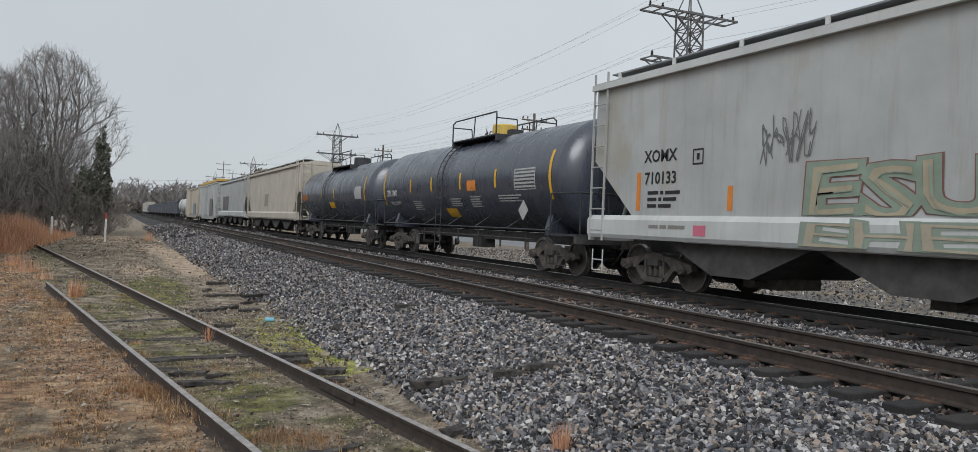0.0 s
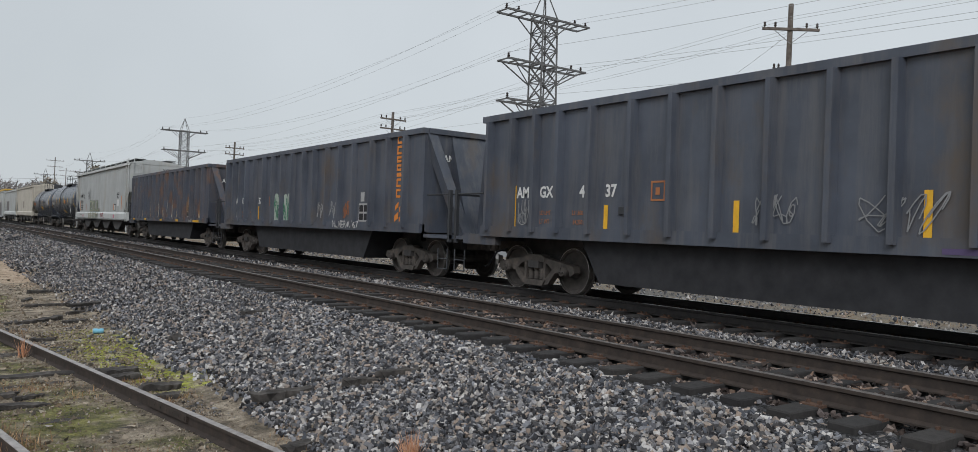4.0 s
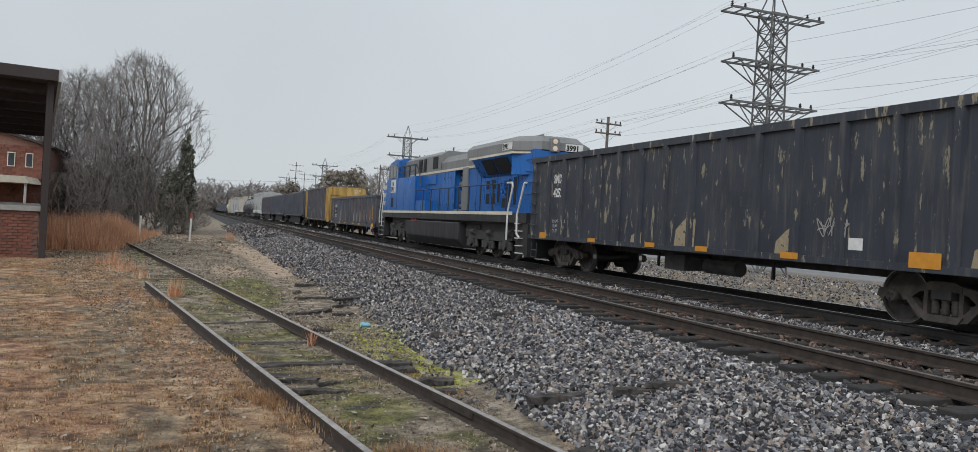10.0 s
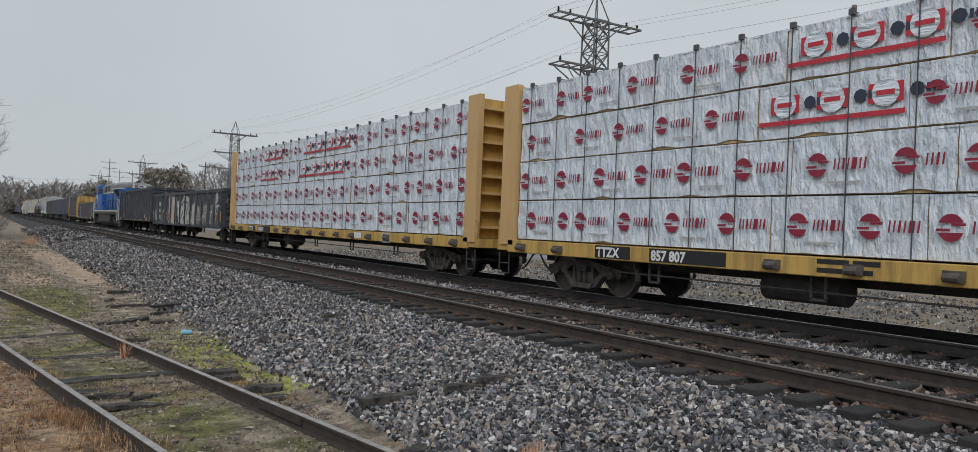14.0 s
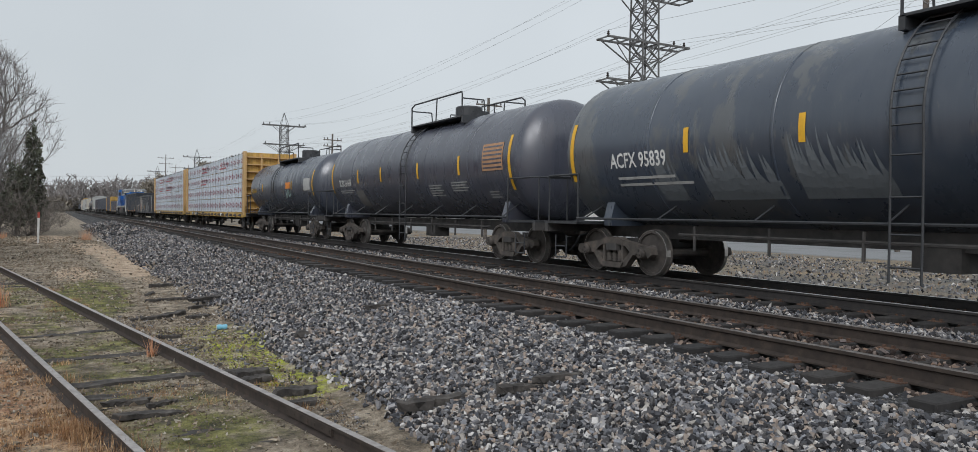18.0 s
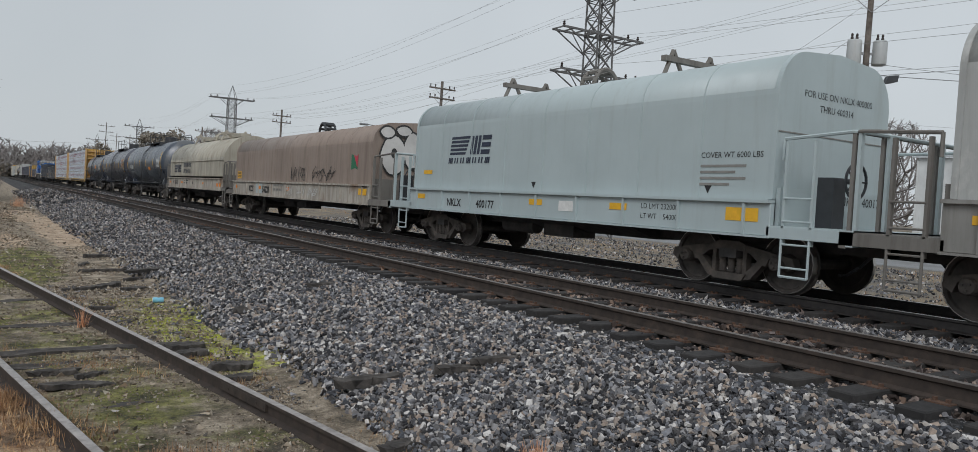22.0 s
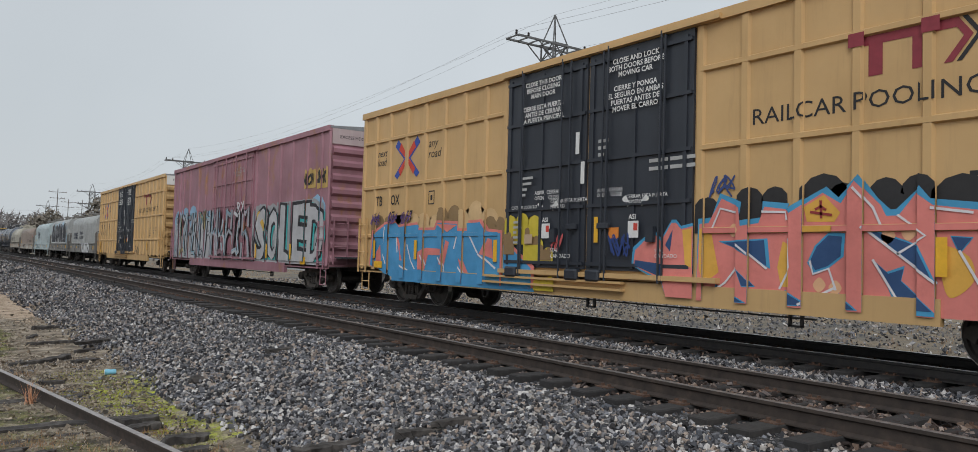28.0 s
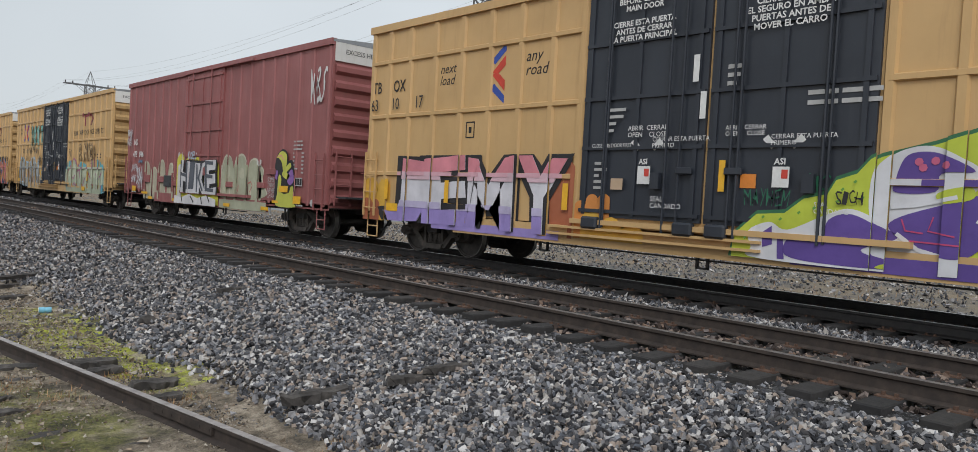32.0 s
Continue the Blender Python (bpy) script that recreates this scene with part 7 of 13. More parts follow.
M["navy"] = plain("navy_print", (0.028, 0.038, 0.065), 0.5)
M["strap"] = plain("dark_strap", (0.075, 0.078, 0.085), 0.5)


def half_disc(cx, cy, r, a0, a1, k=10):
    return [(cx + r * math.cos(a0 + (a1 - a0) * i / k), cy + r * math.sin(a0 + (a1 - a0) * i / k)) for i in range(k + 1)]


def printed_mark(s):
    """The printed sign as plain shapes: a cut disc and a row of strokes."""
    p = [half_disc(0, 0.03 * s, 0.46 * s, 0.3, 2.85), half_disc(0, -0.07 * s, 0.46 * s, 3.45, 6.0)]
    p += [rect(-0.52 * s, -0.15 * s, 0.5 * s, 0.10 * s), rect(0.02 * s, 0.05 * s, 0.5 * s, 0.10 * s)]
    x0 = 0.74 * s
    for w in (0.07, 0.07, 0.10, 0.07, 0.22, 0.07, 0.09):
        p.append([(x0, -0.24 * s), (x0 + w * s, -0.24 * s), (x0 + (w + 0.05) * s, 0.22 * s), (x0 + 0.05 * s, 0.22 * s)])
        x0 += (w + 0.12) * s
    return p


def centre_beam(yl, yr, number, seed, cuts, oval):
    car, h = freight_car("centre_beam_flat_car", yl, yr, "yellow centre-beam flat car with bulkheads, carrying wrapped lumber")
    for s in (-1, 1):
        part("side_sill", bevel(box(B(), s * 1.47 - 0.06, s * 1.47 + 0.06, -h, h, 0.78, 1.07), 0.012), M["yellow_dirty"], car)
        winch = B()
        box(winch, -0.05, 0.05, -0.13, 0.13, 0.84, 0.99)
        rod(winch, (s * 0.07, -0.1, 0.9), (s * 0.07, 0.1, 0.9), 0.06, 8)
        winch = mesh_of(winch, "strap_winch", M["casting"])
        for i in (q for q in range(17) if s > 0 or not 12 <= q <= 14):
            share("strap_winch", winch, car, at=pose(s * 1.55, -h + 0.6 + i * (2 * h - 1.2) / 16, 0))
        y = s * h
        part("bulkhead", box(B(), -1.5, 1.5, min(y, y - s * 0.16), max(y, y - s * 0.16), 1.05, 4.62), M["yellow_dirty"], car)
        for q in (-1.46, 1.46):
            part("bulkhead_post", box(B(), q - 0.07, q + 0.07, min(y - s * 0.2, y + s * 0.34), max(y - s * 0.2, y + s * 0.34), 0.95, 4.66), M["yellow"], car)
        for i in range(8):
            z = 1.3 + i * 0.43
            part("bulkhead_rib", box(B(), -1.39, 1.39, min(y, y + s * 0.22), max(y, y + s * 0.22), z, z + 0.07), M["yellow"], car)
        for q in (-0.5, 0.5):
            part("bulkhead_stay", box(B(), q - 0.05, q + 0.05, min(y, y + s * 0.2), max(y, y + s * 0.2), 1.1, 4.55), M["yellow"], car)
        part("end_sill", box(B(), -1.5, 1.5, min(y, y + s * 0.45), max(y, y + s * 0.45), 0.82, 1.04), M["yellow_dirty"], car)
        part("end_railing", pipe(B(), [(-1.5, y + s * 0.4, 0.9), (-1.5, y + s * 0.4, 1.5), (-1.5, y + s * 0.1, 1.5)], 0.02), M["yellow_dirty"], car)
        step(car, -1.5, s * (h + 0.15), M["dark_steel"])
        part("side_bolster", box(B(), -1.45, 1.45, s * (h - 2.2) - 0.2, s * (h - 2.2) + 0.2, 0.72, 0.82), M["under"], car)
    part("deck", box(B(), -1.42, 1.42, -h, h, 0.98, 1.06), M["yellow_dirty"], car)
    part("centre_sill", box(B(), -0.35, 0.35, -h, h, 0.6, 0.98), M["under"], car)
    part("centre_beam", box(B(), -0.1, 0.1, -h + 0.1, h - 0.1, 1.06, 4.5), M["yellow_dirty"], car)
    for i in range(5):
        y = -h * 0.6 + i * h * 0.3
        bm = B()
        for q in (-0.12, 0.12):
            box(bm, -1.3, -1.26, y + q - 0.02, y + q + 0.02, 0.42, 0.8)
        box(bm, -1.3, -1.26, y - 0.14, y + 0.14, 0.40, 0.44)
        part("brake_hanger", bm, M["under"], car)
    bm = rod(B(), (-1.28, h * 0.7, 0.55), (-1.28, -h * 0.7, 0.5), 0.016)
    rod(bm, (-0.8, 3.2, 0.55), (-0.8, 4.6, 0.55), 0.24, 14)
    part("brake_rigging", bm, M["under"], car)
    flat(car, [rect(0, 0, 1.0, 0.24)], M["ink"], SIDE, -1.536, h - 3.1, 0.81, "number_patch", "black reporting patch")
    write(car, "TTZX", SIDE, -1.54, h - 3.15, 0.84, 0.25, M["white"], weight=0.01)
    flat(car, [rect(0, 0, 1.75, 0.24)], M["ink"], SIDE, -1.536, h - 4.6, 0.81, "number_patch", "black number patch")
    write(car, number, SIDE, -1.54, h - 4.65, 0.84, 0.25, M["white"], weight=0.01)
    bars(car, SIDE, -1.536, h - 8.0, 0.97, [(0.5, 0.4), (0.4, 0.4)], M["ink"], 0.07, 1.8)
    flat(car, [rect(0, 0, 0.55, 0.3)], M["greywhite"], SIDE, -1.536, h - 17.6, 0.76, "placard", "white inspection panel")
    flat(car, [rect(0.05, 0.05, 0.2, 0.2), rect(0.3, 0.05, 0.2, 0.2)], M["ink"], SIDE, -1.54, h - 17.6, 0.76)
    flat(car, [rect(0, 0, 0.62, 0.18)], M["white"], SIDE, -1.536, h - 15.4, 0.84, "wordmark", "white wordmark block")
    trucks(car, (h - 2.2, -h + 2.2))
    ends(car, h, 0.9)
    load = thing("wrapped_lumber_stack", pose(XC, (yl + yr) / 2, 0), "stack of lumber bundles in white printed wrap, strapped down", "lumber stack", "lumber loads")
    MOVING.append((load, (yl + yr) / 2))
    r = random.Random(seed)
    tiers = [1.09, 1.98, 2.86, 3.73, 4.57]
    edges = [0.25] + cuts + [2 * h - 0.25]
    for side in (-1, 1):
        for t, (z0, z1) in enumerate(zip(tiers, tiers[1:])):
            for u0, u1 in zip(edges, edges[1:]):
                sh = (0.0, 0.35, -0.3, 0.2)[t]
                u0j, u1j = (u0 + sh if u0 > 1 else u0) + 0.006, (u1 + sh if u1 < 2 * h - 1 else u1) - 0.006
                off = r.uniform(-0.02, 0.02)
                x0, x1 = sorted((side * 0.14, side * (1.40 + off)))
                bun = part("timber_pack", box(B(), x0 + 0.01, x1 - 0.01 if side > 0 else x1, h - u1j, h - u0j, z0 + 0.004, z1 - 0.05), M["lumber"], load, "edges of sawn boards")
                nx, nz = max(4, int((u1j - u0j) / 0.09)), 9
                vs = []
                for i in range(nx + 1):
                    for j in range(nz + 1):
                        y, z = h - u0j - (u1j - u0j) * i / nx, z0 + 0.012 + (z1 - z0 - 0.03) * j / nz
                        w = 0.020 * noise.noise((y * 2.3, z * 2.0, seed + t)) + 0.014 * noise.noise((y * 6 + z * 5, z * 3 - y * 2, seed)) - 0.010 * abs(noise.noise((y * 3 - z * 5, z * 2, seed + 3)))
                        lift = (0.14 * max(0, -0.12 + noise.noise((y * 1.3, t * 3, seed + 9))) if j == 0 else 0)
                        vs.append((side * (1.425 + off + w), y, z + lift))
                fs = [(i * (nz + 1) + j, i * (nz + 1) + j + 1, (i + 1) * (nz + 1) + j + 1, (i + 1) * (nz + 1) + j) for i in range(nx) for j in range(nz)]
                wr = soup("wrap", vs, fs, M["wrap"], bun, True)
                part("wrap", box(B(), min(0.14 * side, side * (1.425 + off)), max(0.14 * side, side * (1.425 + off)), h - u1j, h - u0j, z1 - 0.05, z1 - 0.02), M["wrap"], bun)
                if side < 0:
                    special = any(a <= u0 + 0.1 < b2 and t in ts for a, b2, ts in oval)
                    hz = (z0 + z1) / 2 - 0.06
                    if special:
                        flat(bun, [rect(0.03, 0, u1j - u0j - 0.06, 0.07)], M["logo2"], SIDE, -1.465 - off, h - u0j, z0 + 0.2, "printed_stripe", "red printed stripe")
                        k = max(1, round((u1j - u0j) / 0.95))
                        for q in range(k):
                            c = (q + 0.3) * (u1j - u0j) / k
                            flat(bun, [rect(c, 0, 0.5, 0.27)], M["logo2"], SIDE, -1.462 - off, h - u0j, hz, "printed_mark", "red framed printed mark")
                            flat(bun, [half_disc(c + 0.25, 0.135, 0.2, 0, 6.0, 12)], M["wrap"], SIDE, -1.466 - off, h - u0j, hz)
                            flat(bun, [rect(c + 0.12, 0.10, 0.26, 0.07)], M["logo2"], SIDE, -1.470 - off, h - u0j, hz)
                            flat(bun, [half_disc(c + 0.68, 0.13, 0.1, 0, 6.2, 8), rect(c + 0.8, 0.07, 0.05, 0.12), rect(c + 0.88, 0.07, 0.04, 0.12), rect(c + 0.95, 0.07, 0.06, 0.12)], M["navy"], SIDE, -1.462 - off, h - u0j, hz)
                    else:
                        s = 0.31 + 0.04 * (t < 2)
                        gap = 1.2
                        a = r.uniform(0.15, 0.5)
                        ps = []
                        while a + 0.25 < u1j - u0j:
                            room = u1j - u0j - a
                            mk = [[(px + a + 0.05, py) for px, py in p] for p in printed_mark(s)]
                            ps += [p for p in mk if max(px for px, _ in p) < u1j - u0j - 0.02 and min(px for px, _ in p) > 0.0]
                            a += gap + r.uniform(-0.08, 0.12)
                        flat(bun, ps, M["logo"], SIDE, -1.465 - off, h - u0j, hz + 0.06, "printed_mark", "dark red printed mark")
                        bars(bun, SIDE, -1.462 - off, h - u0j - 0.6, hz - 0.22, [(0.3, 0.2)], M["greywhite"], 0.03)
    for i in range(23):
        u = 0.65 + i * (2 * h - 1.3) / 22
        bm = B()
        box(bm, -1.473, -1.465, h - u - 0.009, h - u + 0.009, 1.05, 4.6)
        box(bm, -1.473, -0.1, h - u - 0.009, h - u + 0.009, 4.585, 4.597)
        box(bm, -1.485, -1.43, h - u - 0.045, h - u + 0.045, 4.54, 4.63)
        part("strap", bm, M["strap"], load, "black tie-down strap")
    return car, h


centre_beam(-154.0, -176.6, "866810", 3, [2.45, 4.7, 7.3, 9.75, 12.0, 14.4, 16.8, 19.1], [(4.5, 7.0, (2, 3)), (9.6, 14.0, (2, 3))])
centre_beam(-178.4, -200.9, "857 807", 8, [2.2, 4.7, 7.1, 9.5, 11.9, 14.3, 16.7, 19.0], [(7.0, 9.0, (2, 3)), (14.2, 16.0, (3,))])


# ---- coil cars ----
def coil_car(yl, yr, hood_mat, frame_mat, label, style, seed, z_sill=(0.88, 1.42), top=3.62, platform=1.35):
    car, h = freight_car("coil_steel_car", yl, yr, label)
    z0, z1 = z_sill
    hh = h
    end_mat = M["grimy_end"] if frame_mat is not M["pale_blue"] else frame_mat
    W = 1.42
    if style == "round":
        prof = [(-W, z1 + 0.12), (-W, z1 + 0.95)] + [(-W * math.cos(a), z1 + 0.95 + (top - z1 - 0.95) * math.sin(a)) for a in (radians(q) for q in range(6, 90, 6))]
    else:
        prof = [(-W, z1 + 0.03), (-W, top - 0.75)] + [(-W + 0.62 * (1 - math.cos(a)), top - 0.75 + 0.68 * math.sin(a)) for a in (radians(q) for q in range(7, 91, 7))]
    full = prof + [(0, top)] + [(-x, z) for x, z in prof[::-1]]
    bm = prism(B(), full, "y", -hh + 0.02, hh - 0.02)
    hood = part("hood", bm, hood_mat, car, smooth="sides")
    seams = 8 if style != "round" else 9
    for i in range(1, seams):
        y = hh - i * 2 * hh / seams
        sm = [(x * 1.007, z + 0.006) for x, z in full]
        part("hood_seam", prism(B(), sm, "y", y - 0.012, y + 0.012), hood_mat, hood)
    rim = [(x * 1.012, z + 0.012) for x, z in full]
    for y in (hh - 0.03, -hh + 0.03):
        part("hood_rim", prism(B(), rim, "y", y - 0.04, y + 0.04), hood_mat, hood)
    # frame
    for s in (-1, 1):
        part("side_sill", bevel(box(B(), s * 1.47 - 0.05, s * 1.47 + 0.05, -hh - 0.05, hh + 0.05, z0, z1), 0.01), frame_mat, car)
        part("sill_flange", box(B(), s * 1.50 - 0.08, s * 1.50 + 0.08, -hh - 0.05, hh + 0.05, z1 - 0.02, z1 + 0.03), frame_mat, car)
        part("sill_flange", box(B(), s * 1.50 - 0.06, s * 1.50 + 0.06, -hh - 0.05, hh + 0.05, z0 - 0.03, z0), frame_mat, car)
        for i in range(9):
            y = hh - 0.4 - i * (2 * hh - 0.8) / 8
            part("sill_stiffener", box(B(), s * 1.535 - 0.03, s * 1.535 + 0.03, y - 0.02, y + 0.02, z0, z1 - 0.02), frame_mat, car)
        y = s * hh
        part("end_platform", box(B(), -1.5, 1.5, min(y, y + s * platform), max(y, y + s * platform), z0 + 0.1, z0 + 0.16), end_mat, car)
        part("platform_edge", box(B(), -1.52, 1.52, min(y + s * (platform - 0.1), y + s * platform), max(y + s * (platform - 0.1), y + s * platform), z0 - 0.06, z0 + 0.16), end_mat, car)
        part("platform_side", box(B(), -1.52, -1.42, min(y, y + s * platform), max(y, y + s * platform), z0 - 0.02, z0 + 0.14), end_mat, car)
        part("end_bulkhead", box(B(), -1.38, 1.38, min(y + s * 0.03, y + s * 0.1), max(y + s * 0.03, y + s * 0.1), z0 + 0.1, z1 + 0.22), end_mat, car)
        e = y + s * (platform - 0.06)
        bm = pipe(B(), [(-1.42, y + s * 0.15, 2.0), (-1.42, y + s * 0.15, 2.3), (-1.42, e - s * 0.1, 2.36), (-1.36, e, 2.36), (1.36, e, 2.36), (1.42, e - s * 0.1, 2.3), (1.42, y + s * 0.15, 2.3)], 0.026)
        for q in (-1.38, -0.7, 0.7, 1.38):
            box(bm, q - 0.035, q + 0.035, e - 0.025, e + 0.025, z0, 2.36)
        part("end_railing", bm, end_mat, car)
        bm = B()
        for q in (0.15, 0.6):
            box(bm, -1.5, -1.43, y + s * (0.1 + q) - 0.02, y + s * (0.1 + q) + 0.02, z0 - 0.1, 2.25)
        for i in range(4):
            rod(bm, (-1.5, y + s * 0.25, 0.45 + i * 0.33), (-1.5, y + s * 0.7, 0.45 + i * 0.33), 0.016)
        pipe(bm, [(-1.5, y + s * 0.25, z0), (-1.5, y + s * 0.25, 0.32), (-1.5, y + s * 0.7, 0.32), (-1.5, y + s * 0.7, z0)], 0.02)
        part("side_ladder", bm, end_mat, car)
    part("centre_sill", box(B(), -0.38, 0.38, -hh - platform, hh + platform, 0.66, z0 + 0.05), M["under"], car)
    part("floor", box(B(), -1.4, 1.4, -hh, hh, z0 - 0.02, z0 + 0.1), M["under"], car)
    part("trough", prism(B(), [(-1.3, z0), (-0.5, 0.62), (0.5, 0.62), (1.3, z0)], "y", -hh + 3.2, hh - 3.2), M["under"], car)
    brake_wheel(car, -0.35, -hh - 0.62, 1.75, M["dark_steel"])
    part("brake_gear", box(B(), -0.55, -0.25, -hh - 0.4, -hh - 0.1, z0 + 0.1, 1.8), M["dark_steel"] if style != "round" else frame_mat, car)
    # lifting gear on the hood
    for u in (0.27, 0.73):
        y = hh - u * 2 * hh
        bm = B()
        for q in (-1, 1):
            rod(bm, (q * 0.78, y, top - 0.22), (q * 0.5, y, top + 0.42), 0.045)
            rod(bm, (q * 0.22, y, top - 0.05), (q * 0.5, y, top + 0.42), 0.045)
        box(bm, -0.75, 0.75, y - 0.06, y + 0.06, top + 0.2, top + 0.3)
        if style != "brown":
            part("stacking_bracket", bm, hood_mat if style == "round" else M["grimy_end"], hood)
        else:
            bm.free()
    bm = B()
    for q in (-0.22, 0.22):
        pts = [(0.34 * math.cos(a), q * 0.9, top - 0.02 + 0.42 * math.sin(a)) for a in (radians(k) for k in range(0, 181, 15))]
        pipe(bm, pts, 0.05, 6)
    for i in range(0, 181, 30):
        a = radians(i)
        rod(bm, (0.34 * math.cos(a), -0.2, top - 0.02 + 0.42 * math.sin(a)), (0.34 * math.cos(a), 0.2, top - 0.02 + 0.42 * math.sin(a)), 0.05)
    part("lifting_loop", bm, hood_mat if style == "round" else M["grimy_end"] if style == "smooth" else M["dark_steel"], hood).matrix_basis = pose(0, 0, 0, 0, 0, 90 if style == "brown" else 0)
    if style == "round":
        part("roof_walk", box(B(), -0.25, 0.25, -hh * 0.75, hh * 0.6, top + 0.03, top + 0.2), hood_mat, hood)
        part("hood_grab_rail", pipe(B(), [(-W - 0.04, -hh + 0.1, z1 + 0.95), (-W - 0.04, hh - 0.1, z1 + 0.95)], 0.018), hood_mat, hood)
        for i in range(9):
            part("hood_panel", box(B(), -W - 0.015, -W + 0.01, hh - 0.1 - (i + 1) * (2 * hh - 0.2) / 9 + 0.02, hh - 0.1 - i * (2 * hh - 0.2) / 9 - 0.02, z1 + 0.14, z1 + 0.86), hood_mat, hood)
    trucks(car, (hh - 1.0, -hh + 1.0))
    ends(car, hh, platform + 0.5)
    bm = box(B(), -0.9, -0.3, -0.5, 0.5, 0.5, 0.85)
    rod(bm, (-0.7, 1.0, 0.65), (-0.7, 2.2, 0.65), 0.16, 12)
    part("brake_cylinder", bm, M["under"], car)
    return car, h


def striped_mark(car, h, u, z, s, x, material, face=None, at=None):
    """The railroad's sign as plain shapes: slanted bars and two blocks."""
    p = [[(0.0 + 0.02 * i, i * 0.1), (0.78 + 0.05 * i, i * 0.1), (0.80 + 0.05 * i, i * 0.1 + 0.065), (0.01 + 0.02 * i, i * 0.1 + 0.065)] for i in range(5)]
    p += [[(a, 0), (a + w, 0), (a + w + 0.08, 0.46), (a + 0.08, 0.46)] for a, w in ((1.0, 0.11), (1.16, 0.12), (1.33, 0.11))]
    p += [[(1.5 + 0.035 * i, i * 0.175), (1.9 + 0.035 * i, i * 0.175), (1.92 + 0.035 * i, i * 0.175 + 0.11), (1.52 + 0.035 * i, i * 0.175 + 0.11)] for i in range(3)]
    p = [[(a * s, b2 * s) for a, b2 in q] for q in p]
    if face is None:
        flat(car, p, material, SIDE, x, h - u, z, "railroad_mark", "dark slanted bars and block sign")
    else:
        flat(car, p, material, face, *at, "railroad_mark", "dark slanted bars and block sign")


def name_bars(car, h, u, z, x, w, hh, material, rows=2):
    """A name in slanted block letters, kept to plain strokes."""
    p = []
    for r0 in range(rows):
        k = 7 + r0
        for i in range(k):
            a = i * w / k
            b2 = (rows - 1 - r0) * hh * 1.45
            sl = hh * 0.2
            cw = w / k * 0.2
            for e in ((0.0, 0.42) if i % 3 else (0.0, 0.25, 0.5)):
                q = a + e * w / k
                p.append([(q, b2), (q + cw, b2), (q + cw + sl, b2 + hh), (q + sl, b2 + hh)])
    flat(car, p, material, SIDE, x, h - u, z, "name_lettering", "dark slanted name in plain blocks")


C1 = paint("cream_grey_hood_paint", (0.40, 0.375, 0.31), (0.16, 0.13, 0.10), 0.7, 0.5, scale=0.8, fade=0.2)
car, h = coil_car(-251.15, -264.1, C1, M["dirty_white"], "dirty cream coil car with a rounded hood", "round", 1, (0.95, 1.5), 3.72, 1.0)
striped_mark(car, h, 1.3, 1.85, 0.95, -1.447, M["navy"])
name_bars(car, h, 3.9, 1.8, -1.447, 1.9, 0.24, M["navy"])
write(car, "NS 164120", SIDE, -1.54, h - 1.5, 1.14, 0.30, M["ink"], weight=0.006)
bars(car, SIDE, -1.525, h - 4.6, 1.33, [(0.5, 0.4), (0.4, 0.35)], M["ink"], 0.07, 2.0)
write(car, "LD LMT 223700", SIDE, -1.525, h - 4.5, 1.34, 0.1, M["ink"])
tapes(car, h, -1.525, 1.2, (0.4, 3.7, 9.0), 0.45, 0.1, M["or"])
tapes(car, h, -1.525, 1.12, (12.0,), 0.85, 0.16, M["or"])
flat(car, [rect(0, 0, 0.3, 0.05), rect(0, 0.06, 0.3, 0.05)], M["ink"], SIDE, -1.525, h - 6.6, 1.2)
striped_mark(car, h, 0, 0, 0.5, 0, M["navy"], REAR, (-0.2, -h - 0.014, 3.2))
write(car, "CS30", REAR, -0.1, -h - 0.014, 3.0, 0.18, M["ink"])
car, h = coil_car(-266.4, -281.4, M["brown_hood"], M["dirty_white"], "coil car with a long sooty brown hood and white frame", "brown", 2, (0.86, 1.42), 3.42, 1.5)
write(car, "KCS", SIDE, -1.53, h - 2.55, 1.02, 0.34, M["ink"], weight=0.012)
write(car, "54228", SIDE, -1.53, h - 4.45, 1.0, 0.36, M["ink"], weight=0.012)
bars(car, SIDE, -1.53, h - 5.9, 1.28, [(0.4, 0.3, 0.4), (0.3, 0.3, 0.4)], M["frame_grey"], 0.09, 2.0)
flat(car, [rect(0, 0, 0.9, 0.4)], M["pale_blue"], SIDE, -1.528, h - 3.55, 0.95, "repainted_patch", "pale grey repainted patch")
flat(car, [rect(0, 0, 0.62, 0.32)], M["yl"], SIDE, -1.425, h - 0.25, 1.56, "warning_label", "yellow warning label")
flat(car, [rect(0.06, 0.05 + 0.07 * i, 0.5, 0.03) for i in range(4)], M["ink"], SIDE, -1.428, h - 0.25, 1.56)
tapes(car, h, -1.53, 1.12, (0.3, 3.9, 7.5), 0.35, 0.14, M["or"])
tapes(car, h, -1.53, 1.12, (14.3,), 0.6, 0.2, M["yl"])
flat(car, [[(0, 0.5), (0.42, 0.42), (0.55, 0.5), (0.5, 0.0), (0.3, 0.06), (0, 0.0)]], spray((0.02, 0.16, 0.08)), SIDE, -1.425, h - 13.4, 1.9, "emblem", "green and red flag emblem")
